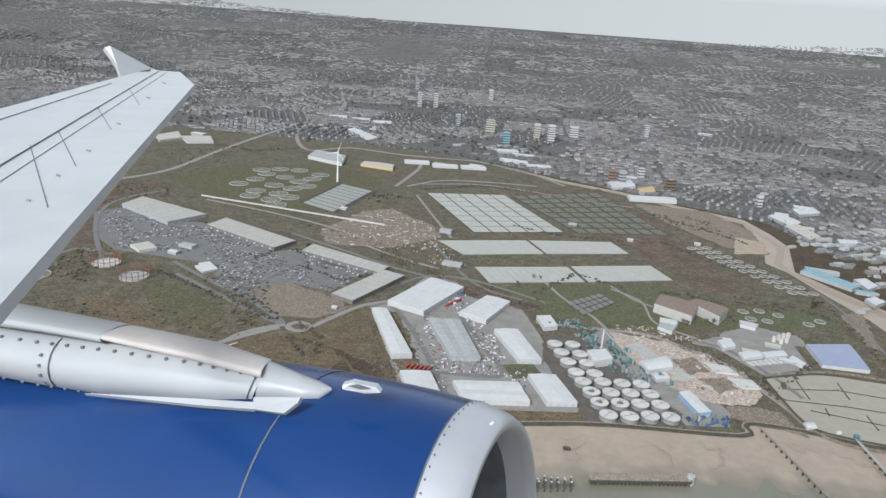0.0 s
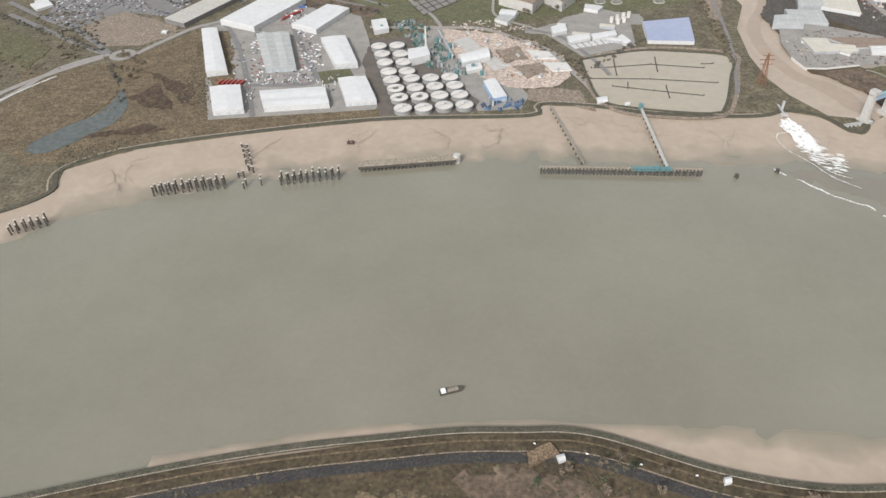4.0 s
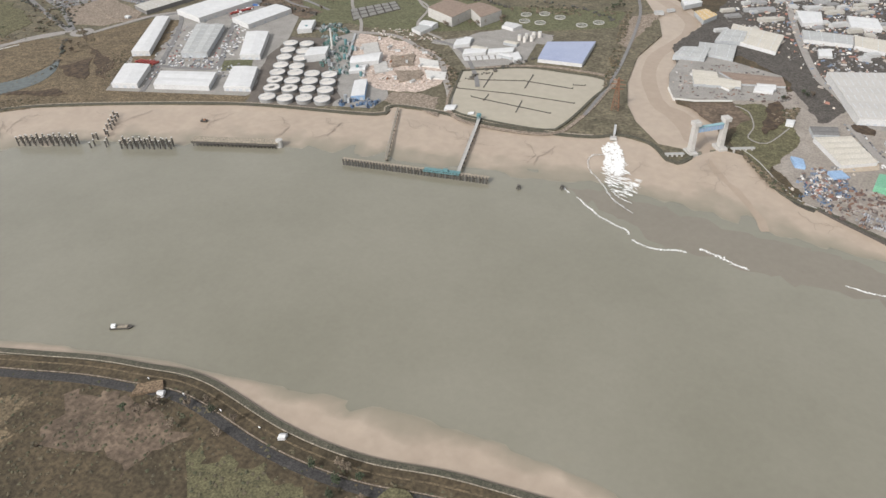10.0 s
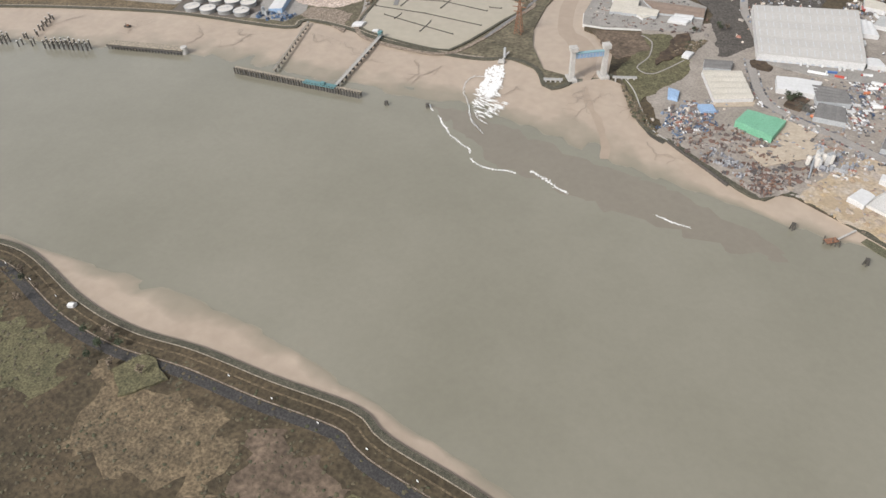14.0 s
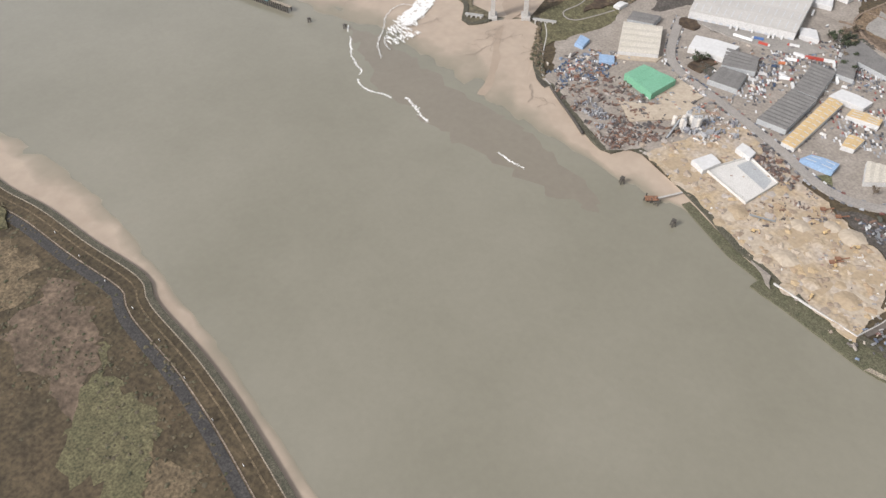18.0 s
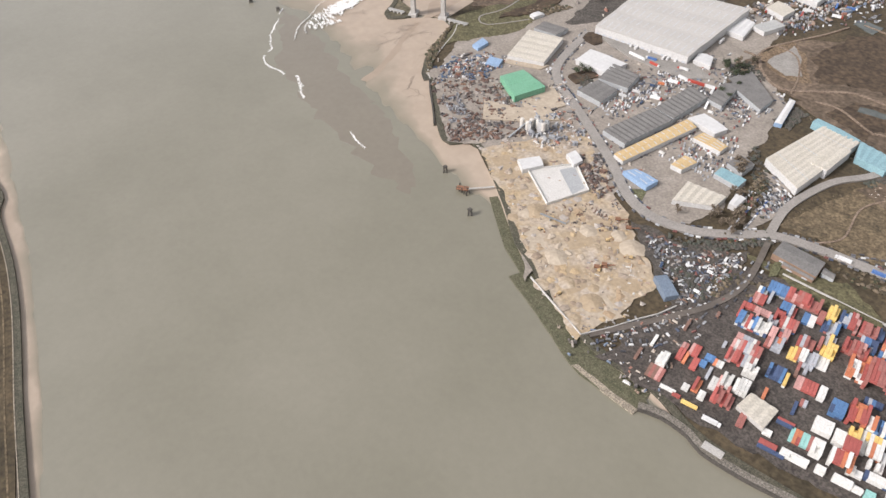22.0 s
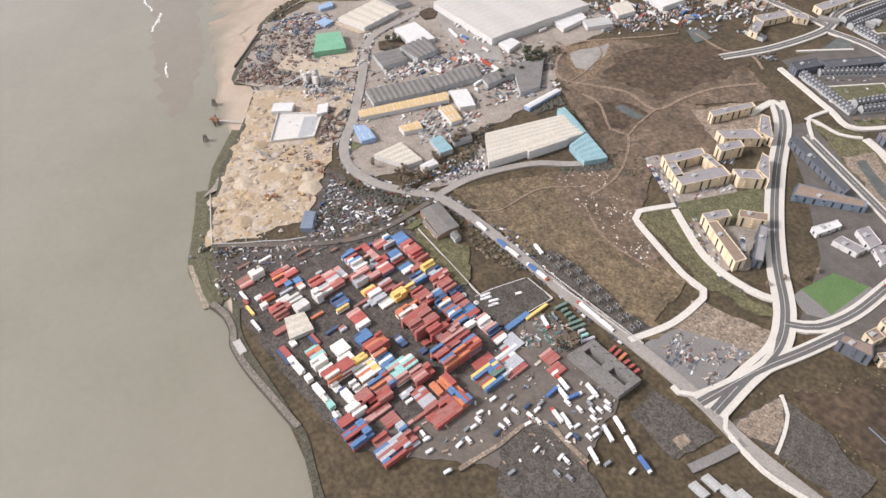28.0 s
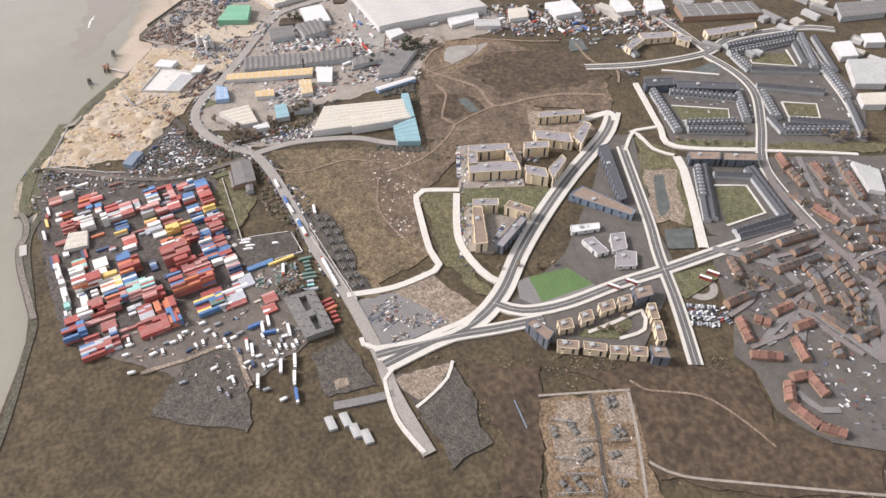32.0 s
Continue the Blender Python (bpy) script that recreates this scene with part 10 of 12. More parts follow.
for (a, b), kind in [(x, NEW) for x in ([(605.7, 644.5), (624.1, 678.3)], [(601.4, 635.5), (643.3, 627.7)], [(637.8, 635.7), (645.8, 664.3)], [(643.6, 633.4), (654.3, 663.4)], [(621, 682.6), (646.8, 671.2)], [(569.1, 709.3), (568.3, 764.2)], [(577.2, 706.1), (575.7, 757.3)], [(580.7, 707.9), (599.3, 706.7)], [(623.3, 698.3), (650.2, 689.5)], [(661.3, 684.8), (672.6, 719.4)], [(571.3, 766.8), (610.7, 747.5)], [(609.1, 754.7), (644.4, 743.6)], [(675, 619.8), (713.1, 600.9)], [(683.2, 624.2), (690.3, 641.8)], [(684.5, 646.9), (723, 640.6)], [(724.7, 608.6), (723, 640.6)], [(727.9, 608.1), (727, 638.4)], [(675, 624), (713.1, 604.7)], [(648.7, 741), (679.2, 725.4)], [(684.4, 644.1), (722.9, 638)], [(647.4, 685.9), (662.6, 683.9)])] + \
        [(x, NEW_BUFF) for x in ([(598.8, 707.5), (614.1, 747.2)], [(616.3, 699), (634.9, 734)], [(652.7, 695.2), (667.3, 724.1)], [(657.6, 687.7), (670.2, 719.5)], [(576, 774.3), (616.1, 758.3)], [(578.8, 756.1), (602.3, 746)], [(547.4, 646.4), (560.4, 648.2)])]:
    for x, y, ang in along(a, b, 2.75):
        set_house(kind, x, y, 0.12, ang, True)
for line, wide in (([(679.4, 658.2), (702.1, 649.2), (721.7, 647.5), (740.7, 648.5), (758.4, 649.3), (773.8, 646.6), (785.8, 641.8), (801.9, 628.6), (807.1, 619.7)], 3.6), ([(733.1, 604.3), (730.0, 628.2), (727.6, 646.1)], 3.0), ([(759.0, 596.3), (760.7, 606.7), (770.8, 606.3), (781.5, 609.2), (791.9, 612.0), (803.1, 616.4)], 2.6), ([(762.9, 624.2), (766.9, 615.1), (770.8, 606.3)], 2.2), ([(690.1, 679.3), (708.2, 675.2), (720.8, 671.6), (732.7, 671.5), (738.7, 686.6)], 2.4), ([(720.8, 671.6), (729.9, 659.8)], 2), ([(758.4, 649.3), (756.4, 660.5), (755.9, 670.9)], 2.2), ([(773.8, 646.6), (770.3, 657.7)], 2.2), ([(768.1, 575.7), (763.8, 590.0), (759.0, 596.3), (751.4, 594.5)], 2.2), ([(740.7, 648.5), (744.5, 635.9), (744.2, 617.6)], 2), ([(785.6, 574.4), (784.4, 584.7), (783.3, 595.2), (770.8, 606.3)], 2.2)):
    road(line, wide, ESTATE_ROAD, "reddish grey estate street", 0.2)
for row in ([(678.9, 668.4), (689.6, 666.4)], [(691.9, 665.6), (705.1, 664.2)], [(713.7, 670.7), (715.7, 676.7)], [(737.6, 657.5), (744.8, 659.8)], [(736.0, 668.6), (737.7, 682.1)], [(737.2, 624.4), (736.2, 645.7)], [(741.2, 601.6), (738.7, 619.4)], [(752.0, 611.8), (750.2, 636.0)], [(751.7, 600.9), (760.0, 603.6)], [(765.5, 604.5), (763.8, 616.3)], [(758.6, 627.6), (766.6, 624.9), (776.7, 621.8)], [(757.5, 640.8), (764.3, 639.4), (771.8, 637.8)], [(750.6, 654.5), (751.6, 662.4)], [(762.0, 651.7), (762.4, 658.7)], [(780.3, 632.7), (790.2, 625.9)], [(796.0, 619.0), (794.7, 630.1)], [(780.4, 614.4), (791.1, 618.3)], [(771.7, 609.1), (776.7, 613.4)], [(795.4, 609.0), (801.8, 605.8)], [(742.2, 671.5), (746.5, 678.4)], [(748.8, 667.2), (751.2, 674.5)], [(708.0, 653.2), (715.5, 655.6)], [(717.3, 661.0), (721.6, 664.1)], [(763.4, 659.0), (768.9, 658.8)], [(773.6, 630.3), (781.3, 628.2)], [(752.7, 626.3), (760.1, 626.5)], [(750.4, 642.1), (755.7, 643.9)], [(745.1, 626.1), (744.1, 634.7)], [(772.4, 637.2), (779.3, 637.3)]):
    for a, b in zip(row, row[1:]):
        for x, y, ang in along(a, b, 3.1):
            set_house(rnd.choice((BROWN, BROWN, GREY, BROWN)), x, y, 0.08, ang + rnd.uniform(-3, 3))
for row in ([(739.1, 596.3), (751.5, 593.7)], [(762.4, 578.3), (761.5, 583.1), (760.7, 592.2)]):
    for a, b in zip(row, row[1:]):
        for x, y, ang in along(a, b, 3.1):
            set_house(GREY, x, y, 0.08, ang + rnd.uniform(-3, 3))
for row in ([(690.8, 681.4), (704.0, 678.1)], [(695.3, 695.1), (704.7, 692.1)], [(706.6, 690.5), (723.4, 685.0)], [(721.1, 659.2), (733.6, 661.2)]):
    for a, b in zip(row, row[1:]):
        for x, y, ang in along(a, b, 3.0):
            set_house(RED, x, y, 0.08, ang + rnd.uniform(-3, 3))

tagged(part("estate_roofs", more_roofs, MORE_ROOF), "tiled roofs of further estate houses", "houses", kind="stuff")
tagged(part("terrace_roofs", dark_roofs, ROOF_TILE), "dark roofs of further new terraces", "houses", kind="stuff")
tagged(part("terrace_walls", dark_walls, GREY_CLAD), "grey walls of further new terraces", "houses", kind="stuff")
tagged(part("estate_walls", more_walls, BRICK_WALL), "walls of further estate houses", "houses", kind="stuff")


def flats(label, q, h, wall, roof, bays=None, group="apartment blocks of the new district"):
    """A flat-roofed block with a parapet and tall window bays."""
    mx, my = quad_at(q, 0.5, 0.5)
    top = root("apartment_block", label, "apartment block", mx, my, 0.1, group)
    loc = [(x - mx, y - my) for x, y in q]
    part("wall", Shape().prism(loc, 0, h), wall, top)
    part("roof", Shape().prism([(x * 0.95, y * 0.95) for x, y in loc], h, h + 0.06), roof, top)
    for i in range(4):
        (ax, ay), (bx, by) = loc[i], loc[(i + 1) % 4]
        part("parapet", Shape().beam((ax, ay, h + 0.15), (bx, by, h + 0.15), 0.22, 0.36), wall, top)
        d = math.dist(loc[i], loc[(i + 1) % 4])
        n = bays or max(1, int(d / 3.9))
        nx, ny = (by - ay) / d, -(bx - ax) / d
        if (ax + bx) * nx + (ay + by) * ny < 0:
            nx, ny = -nx, -ny
        for k in range(n):
            u = (k + 0.5) / n
            x, y = ax + (bx - ax) * u, ay + (by - ay) * u
            bay = part("window_bay", Shape().box(x, y, 0.5, 0.95, 0.16, h - 0.9, math.atan2(by - ay, bx - ax)), GLASS, top)
            if k % 3 == 1:
                comb = [(0.0, 0.4)]
                for z in range(1, int(h / 1.5) + 1):
                    comb += [(0.12, z * 1.5 - 0.45), (0.75, z * 1.5 - 0.45), (0.75, z * 1.5 - 0.05), (0.68, z * 1.5 - 0.05), (0.68, z * 1.5 - 0.3), (0.12, z * 1.5 - 0.3)]
                comb.append((0.0, comb[-1][1]))
                s = Shape().prism(comb, -0.65, 0.65)
                tx, ty = (bx - ax) / d, (by - ay) / d
                s.v = [(x + nx * p + tx * w, y + ny * p + ty * w, q) for p, q, w in s.v]
                part("balcony", s, wall, top)
    part("lift_house", Shape().box(loc[0][0] * 0.3, loc[0][1] * 0.3, h, 1.8, 1.8, 0.9), GREY_CLAD, top)
    for k in range(1):
        part("roof_vent", Shape().box(loc[1][0] * 0.2 * (k + 1), loc[1][1] * 0.2 * (k + 1), h, 0.7, 0.7, 0.5), STEEL, top)
    return top


for q, h, w, r, label in (
        ([(624.2, 507.8), (629.3, 529.7), (634.1, 527.7), (630.7, 506)], 6, BUFF, FLAT_ROOF, "buff-brick apartment block beside a site road"), ([(639.2, 502.4), (645, 528.4), (652.6, 526.9), (646.7, 500.5)], 6, BUFF, FLAT_ROOF, "buff-brick apartment block facing a green strip"), ([(629.3, 505.9), (630.8, 510.6), (641.9, 506.5), (640.6, 502.4)], 6, BUFF, FLAT_ROOF, "buff-brick link block between wings"), ([(632.9, 525.5), (633.9, 528.7), (646.2, 527.9), (645.2, 524.9)], 6, BUFF, FLAT_ROOF, "buff-brick link block between wings"),
        ([(631.6, 537.2), (634.5, 550.7), (639.7, 548.7), (636.9, 535.7)], 6.5, BUFF, FLAT_ROOF, "buff apartment block beside the spine road"), ([(650.3, 530), (656, 539.2), (663.4, 537.6), (656.9, 528.2)], 6.5, BUFF, FLAT_ROOF, "buff apartment block with deep balconies"), ([(656.5, 540.7), (648, 552.5), (652.3, 552.8), (665.2, 539.3)], 6.5, BUFF, FLAT_ROOF, "buff apartment block along the spine road"),
        ([(606.4, 556.9), (611.7, 583.2), (615.5, 581.9), (610.9, 554.9)], 5.5, BUFF, FLAT_ROOF, "apartment block under construction"), ([(621.6, 547.4), (630.5, 565.5), (638.7, 563.4), (628.7, 546.2)], 5.5, BUFF, FLAT_ROOF, "apartment block under construction"), ([(633.6, 565.9), (622.5, 578.8), (626.3, 580.8), (641.5, 567.5)], 5.5, BUFF, FLAT_ROOF, "apartment block under construction"),
        ([(666.8, 494.8), (670.4, 507.2), (674.7, 505.5), (671.4, 493.4)], 6, BUFF, FLAT_ROOF, "buff apartment block round a car court"), ([(671.8, 493), (673.2, 497.3), (698.1, 490.9), (697.3, 485.2)], 6, BUFF, BROWN_ROOF, "buff apartment block with a brown roof"), ([(673.5, 511.6), (682.1, 521), (685.5, 517.1), (676.7, 507.9)], 6, BUFF, BROWN_ROOF, "apartment block with a brown roof"), ([(684.4, 513.6), (687.4, 515.6), (702.2, 496.9), (699.3, 494.3)], 5, DARK_BRICK, FLAT_ROOF, "long dark terrace along the spine road"),
        ([(592.7, 634.1), (597, 651.7), (603.8, 648), (600.1, 630.9)], 5, DARK_BRICK, ROOF_TILE, "dark-clad block of flats"), ([(600.6, 651.6), (614.3, 685.6), (620.4, 682.4), (607.5, 648.4)], 5, DARK_BRICK, ROOF_TILE, "long dark-clad block of flats"), ([(665, 619.5), (670.4, 635.9), (676.1, 632), (671.1, 616.6)], 5, DARK_BRICK, BROWN_ROOF, "flats with a brown planted roof"), ([(671.6, 637), (678.4, 654.3), (683.6, 650.5), (677.1, 633.2)], 5, DARK_BRICK, BROWN_ROOF, "flats with a brown planted roof"),
        ([(550.1, 644.1), (542, 658.8), (547.6, 660.2), (556.6, 644.9)], 4, BUFF, FLAT_ROOF, "buff flats around a court"), ([(538.2, 660.9), (543.7, 684.5), (550.3, 681.7), (546.6, 659.6)], 4, BUFF, FLAT_ROOF, "buff flats around a court"), ([(548.2, 705.4), (549.8, 745.5), (556.5, 742), (555.8, 704)], 4, BUFF, FLAT_ROOF, "long buff block at a road junction"), ([(545.1, 684.8), (554.8, 691.7), (559.9, 687.3), (553.8, 681.8)], 4, BUFF, FLAT_ROOF, "buff flats around a court"),
        ([(747.9, 489), (746.9, 493), (756.1, 498.3), (759.7, 493.6)], 6, DARK_BRICK, BROWN_ROOF, "dark-faced corner block with a brown roof"), ([(749.8, 502.6), (750.1, 509), (755.1, 508), (754.7, 501.7)], 4, BUFF, BROWN_ROOF, "buff block with planted roofs"), ([(748.8, 513.3), (748.5, 519.3), (753.5, 518.2), (753.8, 512.2)], 4, BUFF, BROWN_ROOF, "buff block with planted roofs"), ([(746.6, 523.5), (746.2, 531), (751, 529.6), (751.7, 522.4)], 4, BUFF, BROWN_ROOF, "buff block with planted roofs"), ([(746.1, 533.3), (746.1, 539.4), (750.8, 537.9), (751.1, 531.6)], 4, BUFF, BROWN_ROOF, "buff block with planted roofs"),
        ([(744.8, 541.2), (744.7, 549.8), (750.8, 547.8), (750.8, 539.4)], 6, DARK_BRICK, BROWN_ROOF, "tall dark-faced corner block"), ([(758.8, 498.4), (762.4, 506.6), (766, 504.8), (762.5, 497)], 4, BUFF, BROWN_ROOF, "buff block along the heath"), ([(763, 508.4), (767.4, 516.8), (770.7, 515.1), (766.6, 506.9)], 4, BUFF, BROWN_ROOF, "buff block along the heath"), ([(768.5, 517.6), (771, 524.1), (774.7, 522.4), (772.1, 516)], 4, BUFF, BROWN_ROOF, "buff block along the heath"), ([(771.1, 525.5), (774, 531.8), (778.2, 529.6), (775.4, 523.4)], 4, BUFF, BROWN_ROOF, "buff block along the heath"),
        ([(774.9, 532.2), (777.6, 537.8), (782.9, 536.7), (780.1, 530.6)], 6, DARK_BRICK, BROWN_ROOF, "dark-faced corner block by the heath"), ([(753.2, 543.7), (753.8, 547.2), (762.1, 544.6), (761.5, 541.2)], 4, BUFF, BROWN_ROOF, "buff block beside a street"), ([(762.5, 541.4), (763.5, 544.5), (773, 541.4), (772.6, 537.7)], 4, BUFF, BROWN_ROOF, "buff block beside a street"),
        ([(676.5, 543.4), (672.4, 552.4), (697.3, 569.4), (700.5, 566)], 4, SLATE, BROWN_ROOF, "blue-grey terrace beside the square"), ([(644.8, 576.3), (643.9, 582), (687.6, 570.1), (688.4, 565.8)], 4, DARK_BRICK, ROOF_TILE, "dark terrace along the spine road"),
        ([(717.9, 548), (722.3, 556.2), (730.2, 551.8), (727.7, 542.4)], 2.5, CLAD, FLAT_ROOF, "white-edged school hall by a court"), ([(696.3, 534.8), (698.7, 548.8), (702.5, 547.4), (700.8, 533.2)], 2.5, WHITE_ROOF, WHITE_ROOF, "white canopy of the school"), ([(708.1, 549.9), (709.1, 556.9), (719.2, 552.9), (718.8, 545.7)], 3, CLAD, FLAT_ROOF, "school block with a pale roof"), ([(707.4, 535.3), (707.3, 541.3), (718.2, 543.9), (718.2, 538)], 3, CLAD, FLAT_ROOF, "school block with a pale roof")):
    flats(label, q, h, w, r)

# ---- substation compounds ----
rnd = random.Random(121)
for x, y in [(789.6, 505.2), (789.4, 507.7), (792.4, 507.4), (791.8, 504.9), (802.9, 501.2), (802.5, 504.0), (805.0, 501.8), (804.6, 504.4), (796.2, 487.5), (798.4, 487.6), (794.7, 487.9), (806.9, 485.8), (806.6, 488.2), (809.0, 486.5), (808.6, 488.9), (797.2, 480.1), (795.4, 480.4), (811.5, 496.0), (811.3, 498.1), (818.3, 480.2), (820.2, 480.9), (819.0, 475.5), (815.8, 474.2), (815.5, 479.9), (821.8, 493.9), (822.7, 495.1)]:
    tr = root("transformer", "grey transformer with radiators and bushings", "transformer", x, y, 0.1, "substation equipment")
    part("tank", Shape().box(0, 0, 0, 2.2, 1.5, 1.5), SLUDGE, tr)
    part("radiator", Shape().box(-0.6, 1.1, 0.1, 0.5, 0.7, 1.2).box(0.6, 1.1, 0.1, 0.5, 0.7, 1.2), DARK_BRICK, tr)
    for k in range(3):
        part("bushing", Shape().round(-0.6 + k * 0.6, 0, 1.5, 2.4, 0.12, 0.06, 6), STEEL, tr)
    part("plinth", Shape().box(0, 0.2, -0.05, 3.4, 3.0, 0.2), DIRT, tr)
    tr.rotation_euler[2] = rnd.choice((0.3, 1.87))
for a, b in ([(791.2, 481.1), (794.5, 487.2)], [(806.1, 476.0), (809.8, 483.8)], [(813.2, 476.6), (816.4, 486.1)], [(818.3, 488.5), (824.6, 487.4)], [(802.3, 486.3), (803.9, 493.0)], [(806.2, 498.2), (807.7, 504.5)], [(819.2, 471.0), (822.6, 483.0)]):
    (ax, ay), (bx, by) = a, b
    bus = root("busbar_row", "steel busbar gantries in a row", "gantry", ax, ay, 0.1, "substation gantries")
    for k in range(7):
        part("post", Shape().box((bx - ax) * k / 6, (by - ay) * k / 6, 0, 0.25, 0.25, 2.6), STEEL, bus)
    part("busbar", Shape().beam((0, 0, 2.6), (bx - ax, by - ay, 2.6), 0.2, 0.2), STEEL, bus)
strewn("switchgear", "small grey switchgear and cable boxes", "switchgear", [(791.8, 480.9), (803.2, 492.8), (824.3, 486.5), (819.6, 472.4)], 300, SCRAP, (0.15, 0.6), (0.3, 1.0), 122, 0.1, 2)
strewn("switchgear", "small dark switchgear and cable boxes", "switchgear", [(787.1, 504.7), (789.6, 514.4), (822.7, 501.8), (819.5, 492.3)], 120, SCRAP, (0.15, 0.6), (0.3, 1.0), 123, 0.1, 2)
duct = root("blue_pipe", "long blue pipe lying on the heath", "pipe", *(778.2, 471.5), 0.2)
(ax, ay), (bx, by) = [(778.2, 471.5), (791.1, 471.3)]
part("pipe_run", Shape().beam((0, 0, 0.3), (bx - ax, by - ay, 0.3), 0.5, 0.5), SLATE, duct)
part("saddle", Shape().box(0, 0, 0, 0.9, 0.9, 0.15).box(bx - ax, by - ay, 0, 0.9, 0.9, 0.15), CONCRETE, duct)
for x, y in [(766.3, 401.8), (766.4, 407.4), (772.2, 409.9), (776, 413.4)]:
    shed("site_cabin", "pale flat-roofed site cabin on rubble", [(x - 3, y - 2), (x + 3, y - 1), (x + 3, y + 2), (x - 3, y + 1)], 1.4, GREY_ROOF, GREY_CLAD, 1, 0.1, 0, (), "site cabins")
for x, y in [(651.2, 373.3), (651.3, 376), (658, 375.7), (657.7, 378.4)]:
    tk = root("white_tank", "small white round tank in a compound", "tank", x, y, 0.1, "small white tanks")
    part("drum", Shape().round(0, 0, 0, 1.3, 1.2, 1.2, 12, 0.25), TANK_LID, tk)
    part("manhole", Shape().round(0, 0, 1.5, 1.75, 0.3, 0.3, 8), STEEL, tk)
for line in ([(604.7, 378.1), (655.8, 382.3)], [(655.4, 414.7), (709.1, 425.6)], [(663.2, 414), (706.6, 424.3)]):
    (ax, ay), (bx, by) = line
    fence = root("boundary_wall", "long pale boundary wall along the road", "wall", ax, ay, 0.05)
    part("wall_run", Shape().beam((0, 0, 0.6), (bx - ax, by - ay, 0.6), 0.25, 1.2), PALE_CONCRETE, fence)
    part("coping", Shape().beam((0, 0, 1.25), (bx - ax, by - ay, 1.25), 0.4, 0.12), CONCRETE, fence)

# ---- vehicles ----
def car_kind(label, paint):
    thing = root("car", label, "car", group="parked cars")
    part("body", Shape().box(0, 0, 0.1, 2.1, 0.86, 0.36).box(-0.08, 0, 0.66, 1.0, 0.68, 0.05), paint, thing)
    part("windows", Shape().box(-0.08, 0, 0.46, 1.2, 0.78, 0.2, 0, 0.86), GLASS, thing)
    return thing


def paint(name, c):
    return mat(name, c, tuple(v * 0.9 for v in c), 3, 0.5, 0.3, 0.0, vary=0.15)


CARS = [car_kind("parked white car", paint("white car paint", (0.72, 0.72, 0.71))), car_kind("parked silver-grey car", paint("silver car paint", (0.40, 0.41, 0.43))), car_kind("parked dark car", paint("black car paint", (0.05, 0.05, 0.06))), car_kind("parked blue car", paint("blue car paint", (0.06, 0.11, 0.26))), car_kind("parked red car", paint("red car paint", (0.36, 0.05, 0.04)))]
for c, label in zip(CARS, ("white car parked on asphalt", "silver-grey car parked on asphalt", "dark car parked on asphalt", "blue car parked on asphalt", "red car parked on asphalt")):
    tagged(c, label)
WEIGHTS = (6, 5, 4, 1.4, 1)
rnd = random.Random(131)
budget = [130]


def park(line, step, turn, fill=0.8):
    for (a, b) in zip(line, line[1:]):
        for x, y, ang in along(a, b, step):
            if rnd.random() < fill and budget[0] > 0:
                budget[0] -= 1
                stamp(rnd.choices(CARS, WEIGHTS)[0], pose(x, y, 0.24, 0, 0, ang + turn + rnd.uniform(-4, 4)))


for line, turn in (([(756.1, 560.6), (761.8, 573.4)], 80), ([(759.8, 558.7), (766.8, 573.2)], 80), ([(762.1, 557.9), (768.9, 572.5)], 80), ([(765.6, 556.9), (771.4, 570.8)], 80), ([(621.4, 503.1), (642.7, 496.2)], 90), ([(665.4, 488.2), (690.6, 481)], 90), ([(683, 505.8), (693.4, 496.1)], 80)):
    park(line, 1.25, turn, 0.85)
for line in ([(579.6, 381.6), (577.5, 401.7), (575.3, 422.9)], [(573.6, 383.5), (572.9, 402.4), (571.9, 418.6)], [(577.1, 411.4), (572.2, 426.1)], [(732.2, 483.9), (741.1, 510.9), (737.6, 543.3)], [(733, 550.4), (764.1, 545.7)], [(732, 553.5), (769.5, 546.2)], [(597.9, 696.4), (619.5, 694.5), (646.8, 679.1)], [(683.2, 657.4), (711.7, 652)], [(787, 583.6), (787.5, 595.7)], [(766.4, 615.4), (779.5, 614.8), (793.1, 618)], [(447.8, 430.3), (486.3, 403.1), (509.2, 382.4)], [(611.8, 403.4), (646.6, 409.6), (676, 414.3)], [(663.7, 586.8), (698.3, 576.1)], [(606.5, 660), (645.7, 637.1)]):
    park(line, 2.6, 0, 0.75)
far_cars = Shape()
VAN_PAINT = island_mat("van and car paint", [(0.62, 0.62, 0.61), (0.64, 0.63, 0.62), (0.30, 0.305, 0.31), (0.10, 0.10, 0.105), (0.6, 0.6, 0.59), (0.07, 0.07, 0.075), (0.25, 0.09, 0.07), (0.42, 0.43, 0.44)], 0.35)
rows_of_cars(far_cars, [(-381.5, 711.7), (-313.1, 685.2), (-289.4, 697.9), (-245.2, 659.9), (-204.4, 653.9), (-226.9, 593.9), (-272.9, 605.1), (-296.9, 564.5), (-336.6, 585.7), (-351.4, 644.5)], -0.47, rnd, 0.34, 1.5, 7.4)
rows_of_cars(far_cars, [(-548.6, 754), (-529.6, 782.5), (-462.1, 743.6), (-402.2, 741), (-321.5, 689.4), (-342.4, 639.3), (-466.5, 648.5)], -0.47, rnd, 0.3, 1.5, 7.4)
